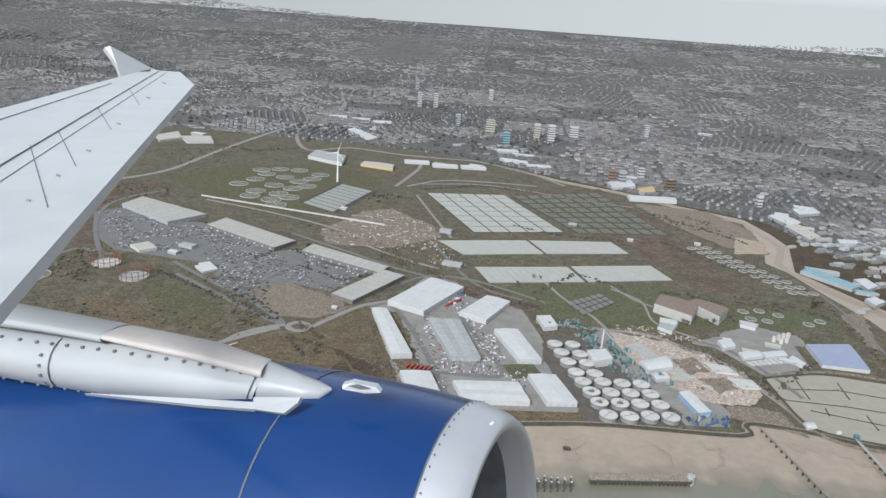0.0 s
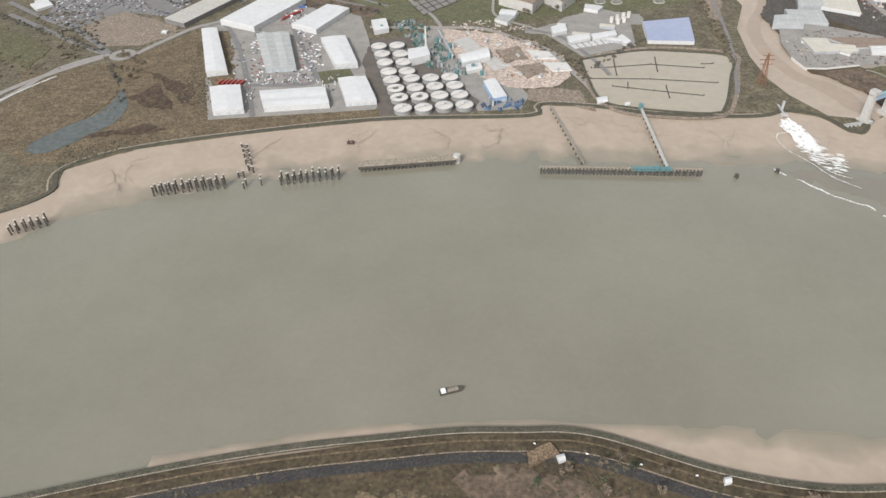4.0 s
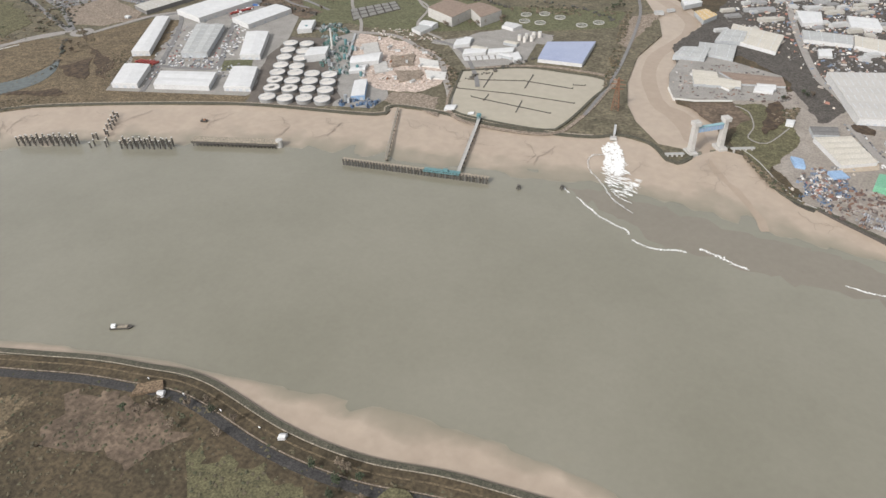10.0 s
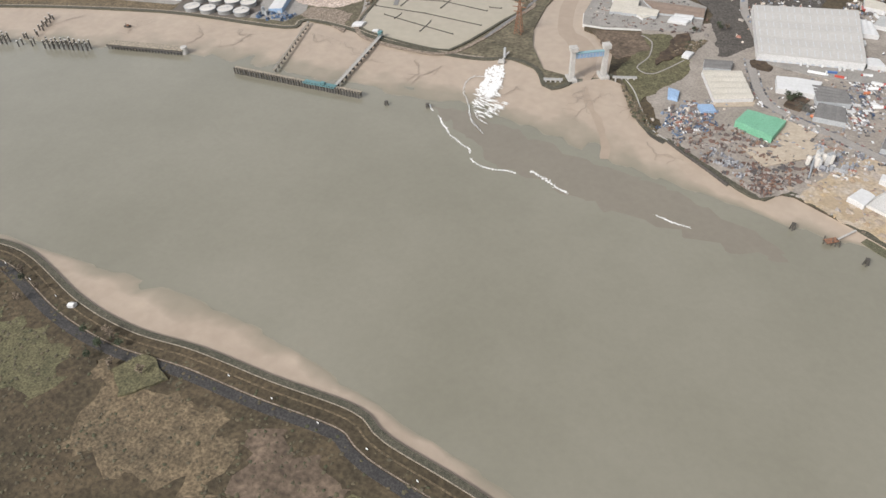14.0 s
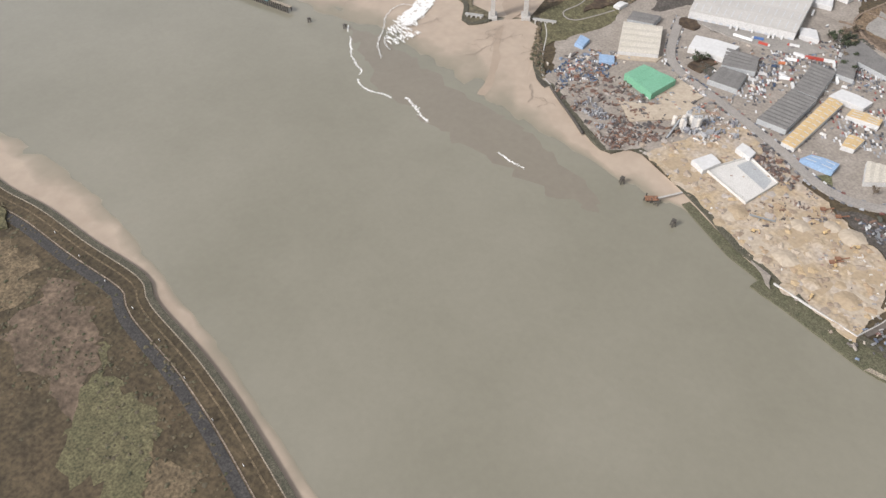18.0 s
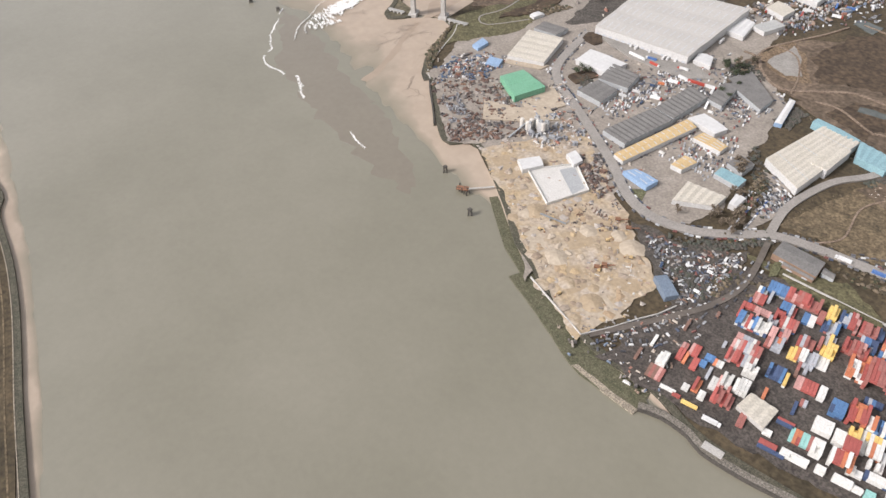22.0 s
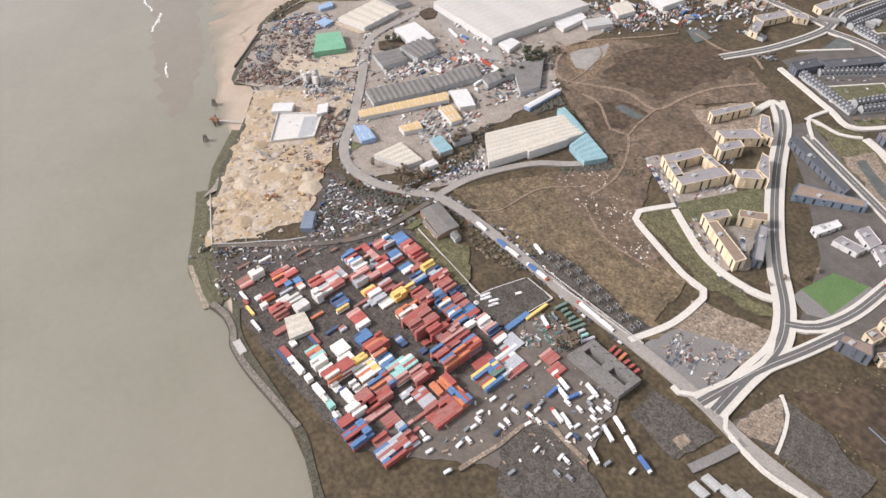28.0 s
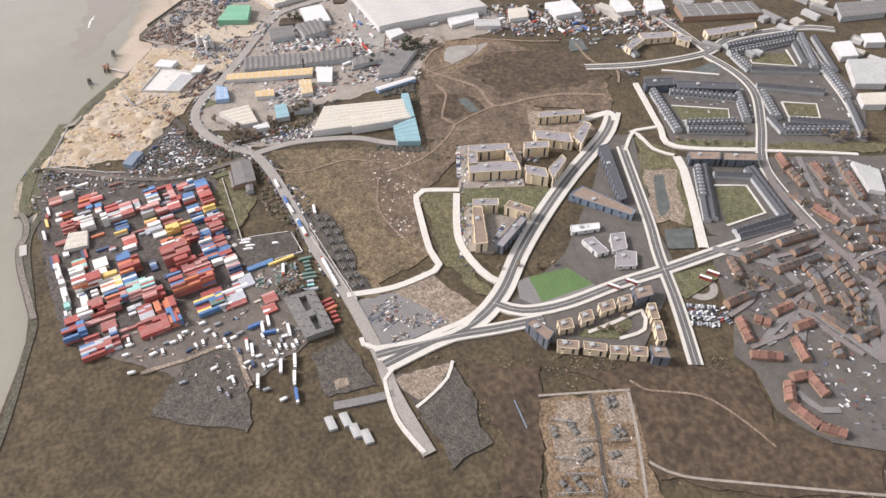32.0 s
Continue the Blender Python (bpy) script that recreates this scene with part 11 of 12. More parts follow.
for ring, n in (([(-117.6, 483.1), (-68.1, 489.6), (-67.4, 469), (-110.9, 463.4)], 34), ([(-156.1, 540.3), (-137.5, 551.5), (-117.6, 483.1), (-129.9, 481.5)], 22), ([(-82.9, 533.5), (-64, 512.3), (-68.1, 489.6), (-82.3, 502.3)], 18), ([(421.8, 451.6), (495.1, 500), (536.4, 484.7), (532.7, 420.6), (475.4, 416.4)], 260), ([(546.2, 357.5), (569.8, 362.4), (588.1, 377.2), (590.4, 345.1), (584.9, 332.1)], 260), ([(405.9, 547.5), (504.1, 527.9), (519.3, 388.6), (480.7, 383.2)], 120), ([(726.3, 595.3), (752.3, 674.5), (836.1, 597.9), (824.9, 580.7), (796.1, 585.9), (760, 584.2)], 330), ([(681.1, 663.9), (700.2, 722.1), (755.3, 671.7), (742.3, 631.8)], 200), ([(585.4, 640.5), (647.8, 754.1), (680.6, 725.1), (669.7, 664.4), (650.1, 622.5)], 40), ([(566.2, 292.1), (594.5, 347.8), (580.5, 300.7)], 60), ([(456.3, 569.1), (521.7, 677.3), (549.7, 648.5), (491.7, 566.4)], 220), ([(494.1, 495.6), (492.5, 517.2), (541.7, 506.4), (536.9, 480.2)], 60), ([(395.9, 747), (479, 765.4), (436.1, 503), (411.1, 545.6)], 300)):
    for x, y in spots(ring, n, rnd):
        a = round(rnd.uniform(0, 4)) * 0.785 + 0.4
        far_cars.box(x, y, 0.2, 2.1, 0.88, 0.62, a, 0.82)
for ring, turn in (([(615.8, 503.8), (617.6, 511.2), (646.8, 500.7), (654.6, 492.9), (654.1, 491.4)], 1.2), ([(647, 517.7), (649.4, 528.9), (658.2, 526), (652.4, 502)], 0.2), ([(664.7, 486.1), (663.2, 496.4), (690.2, 486.5), (694.2, 478.9)], 1.2), ([(672.1, 501.2), (675.4, 511.3), (693.8, 497.5), (694.6, 493.3)], 1.1), ([(626.8, 542), (635.1, 549.4), (643.5, 540.2), (639.2, 535.8)], 0.4), ([(718, 425.3), (715.6, 438.6), (724.1, 443.8), (730, 432.1)], 0.5), ([(755.1, 560.4), (762.6, 577.6), (772.4, 571), (766.4, 555.6)], 0.1), ([(566.6, 612), (574.5, 642.4), (581, 638.7), (572.8, 611)], 0.1)):
    rows_of_cars(far_cars, ring, turn, rnd, 0.55, 1.3, 5.2)
for line in ([(620.5, 598.7), (661.3, 552), (685.1, 525.1), (706, 504.2)], [(645.3, 592.1), (677.3, 582.9), (706.4, 574.2), (726.7, 567.2)], [(600.7, 642.2), (610.7, 651), (645.7, 637.1)], [(626.1, 687.6), (651.7, 674.5)], [(612.4, 645.7), (626.9, 674.2)], [(636.8, 628.7), (647.1, 660.3)], [(649.5, 687.5), (658.5, 710)], [(597.8, 633.4), (636.2, 627.1)], [(608.9, 736.2), (642.1, 736.6), (669.9, 730.3)]):
    for a, b in zip(line, line[1:]):
        for x, y, ang in along(a, b, 2.5):
            if rnd.random() < 0.6:
                far_cars.box(x + rnd.choice((-1.6, 1.6)), y, 0.25, 2.1, 0.88, 0.62, radians(ang), 0.82)
for line, fill in (([(569.6, 288.7), (590.0, 309.5), (596.2, 335.8), (597.6, 364.2), (595.7, 383.3)], 0.8), ([(572.5, 288.4), (591.2, 305.7), (598.3, 324.8)], 0.6), ([(570.3, 352.5), (584.4, 361.7), (587.3, 378.4)], 0.9), ([(577.9, 350.0), (590.2, 360.3), (590.2, 375.8)], 0.8), ([(623.3, 409.7), (635.0, 411.8)], 0.9), ([(617.8, 410.0), (627.8, 414.2), (635.6, 418.6)], 0.8), ([(679.4, 658.2), (702.1, 649.2), (721.7, 647.5), (740.7, 648.5), (758.4, 649.3), (773.8, 646.6)], 0.6), ([(733.1, 604.3), (730.0, 628.2), (727.6, 646.1)], 0.7), ([(759.0, 596.3), (760.7, 606.7), (770.8, 606.3), (781.5, 609.2), (791.9, 612.0)], 0.7), ([(690.1, 679.3), (708.2, 675.2), (720.8, 671.6), (732.7, 671.5), (738.7, 686.6)], 0.7), ([(758.4, 649.3), (756.4, 660.5), (755.9, 670.9)], 0.7), ([(785.6, 574.4), (784.4, 584.7), (783.3, 595.2)], 0.9), ([(748.7, 614.2), (749.7, 628.6), (755.9, 636.0)], 0.5), ([(763.6, 637.2), (773.8, 636.1), (781.3, 638.4)], 0.5), ([(715.6, 434.5), (717.0, 441.4)], 0.9), ([(719.3, 430.7), (721.4, 437.1)], 0.9), ([(686.5, 481.3), (700.7, 478.5), (708.4, 481.5)], 0.9), ([(741.5, 534.2), (738.1, 548.6)], 0.8)):
    for a, b in zip(line, line[1:]):
        for x, y, ang in along(a, b, 2.2):
            if rnd.random() < fill:
                far_cars.box(x + rnd.choice((-1.7, 1.5)) + rnd.uniform(-0.4, 0.4), y + rnd.uniform(-0.8, 0.8), 0.3, 2.1, 0.9, 0.66, radians(ang) + rnd.choice((0, 0, 0.2, 1.57)), 0.82)
SPINE = smooth([(411.3, 487.7), (422.2, 446.2), (435.8, 428.1), (464.9, 412.2), (504.3, 389.2), (525.8, 373.9), (544, 368.9), (562.8, 374.2), (577.4, 385.6), (589.7, 397.2), (610.2, 404), (644.8, 410.3), (674.5, 415), (705.7, 422.2)], 2.4)
for off, fill in ((-3.3, 0.55), (3.3, 0.62)):
    for (x, y), (x2, y2) in zip(sides(SPINE, off), sides(SPINE, off)[1:]):
        if rnd.random() < fill:
            far_cars.box(x + rnd.uniform(-0.4, 0.4), y + rnd.uniform(-0.4, 0.4), 0.3, 2.1, 0.9, 0.7, math.atan2(y2 - y, x2 - x), 0.82)
for ring, turn, fill in (([(486.6, 552.4), (489.8, 589.0), (522.0, 702.5), (539.9, 693.8), (530.0, 656.2), (508.8, 579.5)], 0.5, 0.4), ([(572.1, 414.2), (567.6, 444.2), (576.0, 442.9), (581.8, 418.1), (582.2, 406.9)], 1.2, 0.6), ([(457.0, 447.3), (479.9, 483.8), (512.3, 481.2), (503.9, 448.3)], 0.4, 0.3), ([(523.3, 419.5), (540.0, 447.2), (555.4, 435.1), (547.8, 407.8)], 0.4, 0.3), ([(411.4, 397.2), (431.6, 400.2), (447.2, 383.3), (445.8, 366.5)], 0.9, 0.3), ([(499.1, 468.0), (502.9, 511.5), (531.8, 500.5), (526.8, 472.5)], 0.3, 0.4), ([(572.0, 405.0), (577.8, 432.1), (586.8, 423.9), (584.1, 405.0)], 0.8, 0.5), ([(757.2, 563.0), (764.6, 578.1), (772.4, 575.3), (766.3, 559.6)], 0.1, 0.5)):
    rows_of_cars(far_cars, ring, turn, rnd, fill, 1.35, 5.0)
white_vans = Shape()
for ring, turn, fill in (([(513.1, 415.9), (515.3, 438.4), (537.4, 436.4), (540.5, 413.5), (521.8, 406.6)], 0.45, 0.4), ([(509.3, 480.2), (515, 503), (539.4, 490.5), (535.2, 463.8)], 0.3, 0.6), ([(466.9, 429.4), (471.5, 458), (488.2, 463.1), (482.9, 435.3), (479.7, 417.2)], 0.45, 0.45), ([(470.3, 477.2), (480.9, 512), (496.3, 503.6), (487.9, 465.7)], 0.45, 0.4), ([(402.7, 425.5), (417.4, 443.7), (440.1, 431), (437.8, 415.7)], 0.4, 0.3), ([(571.3, 425), (585.1, 434.3), (586, 419.6), (580.7, 407.9)], 0.45, 0.45), ([(371.9, 391.6), (382.9, 419.2), (402.7, 425.5), (399.8, 399.6), (387.6, 382.2)], 0.4, 0.4), ([(528.9, 444.6), (531.6, 461), (546.4, 450.3), (543.6, 438.6)], 0.4, 0.5), ([(563.7, 415.1), (564, 426.4), (572.4, 412.3), (574.2, 397.4)], 0.5, 0.5)):
    rows_of_cars(white_vans, ring, turn, rnd, fill, 1.35, 4.8)
for ring, turn in (([(-148.4, 588.1), (-137.8, 589), (-104, 477.8), (-113.5, 473.2)], 1.3), ([(-100.4, 565.3), (-78.3, 557.4), (-62.9, 488.1), (-78.9, 486.7)], 1.3), ([(-112.1, 479), (-65.3, 485.9), (-61.2, 466.4), (-107.4, 461.6)], 0.1), ([(-142.3, 471.7), (-113.7, 474.1), (-100.5, 434.2), (-104, 425.7), (-115.8, 459)], 0.2), ([(-121.2, 610.9), (-99.1, 603.1), (-104.5, 572.4), (-120.9, 580)], 0.6), ([(-61.8, 482.3), (-50.6, 478.5), (-46.3, 456), (-57.8, 459.4)], 0.2)):
    rows_of_cars(white_vans, ring, turn, rnd, 0.3, 1.5, 6.2)
for a, b, n in ((*[(-118.7, 587.8), (-106.1, 606.3)], 6), (*[(-136.4, 465.6), (-116.6, 465.0)], 6)):
    for k in range(n):
        u = (k + 0.5) / n
        trl = root("trailer", "red box trailer parked at a warehouse yard", "trailer", a[0] + (b[0] - a[0]) * u, a[1] + (b[1] - a[1]) * u, 0.28, "red trailers at the warehouses")
        trl.rotation_euler[2] = 1.2
        part("body", Shape().box(0, 0, 0.55, 6.4, 1.3, 1.45), RED_PAINT, trl)
        part("bogie", Shape().box(-1.9, 0, 0, 1.8, 1.2, 0.55), TIMBER, trl)
tagged(part("parked_vehicles", white_vans, VAN_PAINT), "rows of white vans and dark cars at the workshops", "vehicles", kind="stuff")
tagged(part("parked_vehicles", far_cars, CAR_PAINT), "countless parked cars and vans in the yards", "vehicles", kind="stuff")


def lorry_kind(label, body, cab):
    thing = root("lorry_trailer", label, "lorry", group="lorries and trailers")
    part("box_body", Shape().box(-0.6, 0, 0.5, 5.6, 1.25, 1.45), body, thing)
    part("cab", Shape().box(2.9, 0, 0.4, 1.1, 1.2, 1.3, 0, 0.92), cab, thing)
    part("windscreen", Shape().box(3.42, 0, 1.0, 0.1, 1.0, 0.45), GLASS, thing)
    part("chassis", Shape().box(0, 0, 0.28, 6.8, 0.7, 0.22).box(-2.6, 0, 0, 0.5, 1.2, 0.5).box(-1.9, 0, 0, 0.5, 1.2, 0.5).box(2.7, 0, 0, 0.5, 1.2, 0.5), TIMBER, thing)
    return thing


def van_kind(label, body):
    thing = root("van", label, "van", group="vans and caravans")
    part("body", Shape().box(-0.2, 0, 0.25, 2.6, 1.05, 1.05).box(1.35, 0, 0.25, 0.6, 1.0, 0.6), body, thing)
    part("windscreen", Shape().box(1.2, 0, 0.85, 0.25, 0.95, 0.3), GLASS, thing)
    part("wheels", Shape().box(-0.9, 0, 0, 0.4, 1.0, 0.35).box(1.1, 0, 0, 0.4, 1.0, 0.35), TIMBER, thing)
    return thing


PALE, REDP, BLUEP = paint("white van paint", (0.70, 0.70, 0.68)), paint("red lorry paint", (0.40, 0.07, 0.05)), paint("blue lorry paint", (0.08, 0.16, 0.36))
LORRIES = [lorry_kind("white box lorry parked on a stained yard", PALE, PALE), lorry_kind("white box trailer with a red cab", PALE, REDP), lorry_kind("red curtain-sided lorry parked in a yard", REDP, PALE), lorry_kind("blue curtain-sided lorry parked in a yard", BLUEP, PALE)]
VANS = [van_kind("grey van among trailers", paint("grey van paint", (0.22, 0.23, 0.24))), van_kind("dark blue van among trailers", paint("dark blue van paint", (0.05, 0.08, 0.14))), van_kind("white van parked on a stained yard", PALE), van_kind("white caravan parked on dark ground", PALE)]
for ring, n in (([(695, 350.8), (701.4, 370.1), (705.1, 390.5), (724.1, 400.8), (740, 374.8), (720.1, 368.6), (713.8, 360.1), (712.8, 341.5), (705.1, 327.3)], 46), ([(691.3, 347.3), (699.1, 374.4), (744, 398.3), (754.7, 381.4), (707.3, 314.4)], 40), ([(546.2, 357.5), (569.8, 362.4), (588.1, 377.2), (590.4, 345.1), (584.9, 332.1)], 24), ([(449.7, 440.4), (493, 489.1), (532.9, 464.6), (517.5, 460.1), (487.7, 443.3), (475.7, 438.9)], 20)):
    for x, y in spots(ring, n, rnd):
        if noise.noise((x * 0.06, y * 0.06, 3)) > -0.12 and free(x, y, 2.3):
            stamp(rnd.choices(VANS, (2, 2, 4, 3))[0], pose(x, y, 0.3, 0, 0, rnd.choice((11, 101, 101)) + rnd.uniform(-9, 9)))
for ring, n, dirs in (([(695, 350.8), (701.4, 370.1), (705.1, 390.5), (724.1, 400.8), (740, 374.8), (720.1, 368.6), (713.8, 360.1), (712.8, 341.5), (705.1, 327.3)], 12, (11, 101)), ([(691.3, 347.3), (699.1, 374.4), (744, 398.3), (754.7, 381.4), (707.3, 314.4)], 8, (35, 125, 80)), ([(682.9, 318.1), (686.2, 349.6), (697.4, 347.9), (703.1, 319)], 12, (11, 101)), ([(451.6, 448.8), (490.4, 491.6), (532.9, 464.6), (517.5, 460.1), (487.7, 443.3), (475.7, 438.9)], 14, (20, 110)), ([(-129.1, 604.6), (-108, 628.4), (-103.8, 598.1), (-121.4, 581.1)], 6, (0,)), ([(587.8, 291.5), (609.2, 291.7), (634.1, 294.7), (629.6, 292.8), (604.3, 289.7)], 5, (11,)), ([(466.3, 585.7), (515.8, 667.6), (539.8, 653.7), (491.3, 580.6)], 14, (20, 110))):
    for x, y in spots(ring, n, rnd):
        if free(x, y, 6.5):
            stamp(rnd.choices(LORRIES, (6, 2, 1, 1))[0], pose(x, y, 0.12, 0, 0, rnd.choice(dirs) + rnd.uniform(-5, 5)))
for line, step in (([(614.8, 403.9), (637.3, 407.4), (661.7, 412)], 7), ([(678.6, 415.9), (704.7, 420.1)], 7), ([(419, 478), (456.8, 485.9), (490.4, 491.6)], 7), ([(435.8, 520.2), (466.9, 514.1)], 5), ([(447.3, 483), (488.9, 481.1), (505.6, 484.6)], 5)):
    for (a, b) in zip(line, line[1:]):
        for x, y, ang in along(a, b, step):
            if rnd.random() < 0.4:
                stamp(rnd.choices(LORRIES, (5, 2, 2, 2))[0], pose(x, y, 0.22, 0, 0, ang + rnd.choice((0, 180))))
for x, y in [(703.5, 386.3), (708.7, 386.7), (712.3, 383.9), (715.5, 386.8), (717.0, 394.3), (722.8, 395.2), (681.0, 397.7), (682.9, 377.5), (644.4, 419.1)] + [(726.8, 390.1), (734.3, 388.1), (741.8, 392.3), (743.2, 383.7), (730.8, 381.9), (738.9, 378.3), (750.2, 391.7), (727.8, 379.1), (722.8, 378.2), (719.1, 376.5), (720.3, 371.9), (712.4, 371.0), (714.7, 387.4), (703.6, 388.8), (724.7, 387.8), (733.5, 393.9)]:
    if free(x, y, 3.0):
        stamp(rnd.choices(LORRIES, (8, 1, 0.4, 0.6))[0], pose(x, y, 0.2, 0, 0, rnd.choice((-4, 176, 86)) + rnd.uniform(-6, 6)))
for x, y in [(655.8, 383.3), (655.8, 385.1), (657.6, 384.4), (657.4, 382.4), (660.2, 384.9), (660.4, 386.4), (662.1, 383.5), (662.3, 385.3), (662.1, 397.0)]:
    stamp(VANS[2], pose(x, y, 0.3, 0, 0, 80 + rnd.uniform(-6, 6)))
BUS = root("bus", "red double-deck bus waiting at the kerb", "bus", group="buses")
part("body", Shape().box(0, 0, 0.3, 5.4, 1.25, 1.9), REDP, BUS)
part("windows", Shape().box(0, 0, 0.9, 5.2, 1.29, 0.35), GLASS, BUS)
part("upper_windows", Shape().box(0, 0, 1.6, 5.2, 1.29, 0.35), GLASS, BUS)
part("roof", Shape().box(0, 0, 2.2, 5.3, 1.2, 0.08), PALE, BUS)
for x in (-1.7, 1.8):
    part("axle_wheels", Shape().box(x, 0, 0, 0.5, 1.2, 0.5), TIMBER, BUS)
for x, y in [(745.9, 578.3), (744.3, 583.4), (737.4, 536.2), (737.5, 545.5)]:
    stamp(BUS, pose(x, y, 0.2, 0, 0, 45))

# ---- trees and scrub ----
def tree_kind(label, seed, tall, spread, crown_mat):
    r = random.Random(seed)
    thing = root("tree", label, "tree", group="bare trees")
    s = Shape().round(0, 0, 0, tall * 0.45, 0.16, 0.1, 6)
    c = Shape()
    for k in range(9):
        a, e = r.uniform(0, 6.28), r.uniform(0.5, 1.0)
        top = (spread * e * math.cos(a) * 0.7, spread * e * math.sin(a) * 0.7, tall * r.uniform(0.6, 0.95))
        s.beam((0, 0, tall * r.uniform(0.25, 0.42)), top, 0.09, 0.09)
        for _ in range(9):
            c.clump(top[0] + r.gauss(0, spread * 0.22), top[1] + r.gauss(0, spread * 0.22), top[2] + r.gauss(-0.2, 0.4), r.uniform(0.2, 0.5), r.uniform(0.2, 0.5), r)
    part("trunk", s, BARK, thing)
    part("crown", c, crown_mat, thing)
    return thing


TREES = [tree_kind("bare brown tree with a fine twiggy crown", 1, 4.5, 1.8, TWIGS), tree_kind("tall bare tree in rough grass", 2, 5.6, 2.1, TWIGS), tree_kind("dark evergreen tree among bare ones", 3, 4.8, 1.7, EVERGREEN), tree_kind("small bare street tree", 4, 3.2, 1.2, TWIGS)]
tagged(TREES[3], "small bare street tree beside a path")
rnd = random.Random(141)
for ring, n, pick in (([(-237, 521), (-217.2, 523.7), (-197.4, 472.7), (-211, 457.1)], 11, (0, 1)), ([(70.7, 612.6), (113.5, 628.5), (150.2, 665.5), (141.2, 617.4), (93.8, 591.8)], 17, (0, 1)), ([(224.9, 699), (255.9, 709.4), (244.7, 678.9), (218.9, 669.7)], 9, (2,)), ([(-263.8, 942.5), (-232.2, 989.7), (-218.7, 934.1), (-242.1, 894.2)], 9, (2,)), ([(367.2, 517.5), (388.7, 538.5), (393.3, 521.7), (375.6, 503.1)], 6, (2, 0)), ([(433.9, 444.5), (437.8, 454.8), (451.2, 439.7), (447, 434.4)], 6, (2,)), ([(494.9, 505), (501.6, 534.6), (516, 516.2), (503.7, 500.7)], 12, (2, 1)), ([(547, 431.2), (557.6, 436.9), (576.3, 410.4), (575.7, 396), (568, 399.6)], 14, (0, 1)), ([(549.7, 379.2), (573, 406.1), (579.7, 385), (559.3, 374.7)], 14, (0, 1)), ([(691.7, 398.2), (695.1, 405.1), (698.7, 398), (694.5, 392.4)], 8, (0, 1)),
                      ([(86.3, 146.6), (123.5, 161.2), (143, 150), (151.9, 143.4), (86.2, 139.4)], 12, (0, 1, 2)), ([(164.8, 141.1), (206, 146.9), (223.4, 133), (194.1, 120.5)], 11, (0, 1, 2)), ([(710.4, 488.4), (711.9, 504.6), (716.8, 519.5), (715.2, 503.2)], 6, (3,)), ([(755.3, 513.6), (753, 534.1), (763.2, 527.1)], 6, (3,)), ([(647.6, 624.1), (663.9, 664.6), (668.7, 661.2), (653.1, 622.6)], 8, (3,)), ([(746.2, 590.4), (753.2, 605.5), (763.5, 594.6), (760.5, 585.5)], 6, (0, 3)), ([(746.8, 630.9), (768.5, 658.3), (796.8, 629.2), (781.8, 616.2)], 11, (0, 3)), ([(683.2, 670.2), (705.1, 711.6), (747.2, 673.7), (733.5, 645.8)], 11, (0, 3)), ([(-63.4, 674.2), (-31.7, 690.8), (-32.5, 613), (-50.4, 600.6)], 9, (0, 1)), ([(666.7, 701.3), (678.3, 727.2), (686.7, 734.5), (675.6, 700.3)], 11, (0, 1)), ([(493.6, 507.3), (495.6, 527), (509.9, 518.3), (503.7, 505.5)], 11, (2,)), ([(508, 468.9), (504.1, 515.9), (513.9, 514.9), (517.1, 474.2)], 8, (2, 0))):
    for x, y in spots(ring, int(n * 0.85), rnd):
        k = rnd.uniform(0.75, 1.2)
        stamp(TREES[rnd.choice(pick)], pose(x, y, 0.0, 0, 0, rnd.uniform(0, 360)))
bushes("scrub_bushes", "low brown bushes and brambles", [[(-298.1, 481.3), (-226.9, 502.2), (-213.9, 524.1), (-184.1, 567.8), (-149.9, 478.9), (-124.1, 412.8), (-147, 383.2), (-198.2, 355), (-265.5, 378.9)], [(-184.1, 567.8), (-148.4, 479.1), (-126.8, 412.5), (-156.4, 438.3)], [(-211.7, 375.2), (-117.9, 397.2), (-173.2, 365.2), (-202.9, 347.5)]], 700, (0.4, 1.1), (0.5, 0.9), BUSHES, 151, 0.04)
bushes("hedge_bushes", "thickets along roads and ditches", [[(-323.4, 789.3), (-229.3, 741.7), (-151.2, 661.6), (-99.2, 635), (-59.2, 619.4), (-64.7, 639.9), (-157.9, 697.6), (-240.7, 785.8)], [(-204.2, 731.2), (-127.3, 665), (-133.4, 652.5), (-206.4, 703.5)], [(-693.5, 881.5), (-619.8, 913.4), (-543.6, 921.1), (-558.8, 825.4), (-554.3, 751.9), (-561.1, 685.4)], [(80.3, 567.5), (133.7, 511.2), (139.4, 481.1), (132.5, 476.9), (115.8, 516.2), (78.3, 550.3)], [(250.3, 691), (252.7, 549.4), (245.7, 498), (244, 525.6), (244.3, 646.7)], [(338.6, 435.8), (357.3, 407.6), (368.6, 389.1), (373.9, 380.4), (356.6, 394.4)], [(361.2, 478.5), (375.7, 482.2), (382.5, 507.1), (362.2, 496.1)], [(152.4, 677.1), (246.7, 679.2), (233.6, 660.9), (148.1, 654.3)]], 320, (0.7, 1.7), (0.7, 1.1), BUSHES, 152, 0.04)
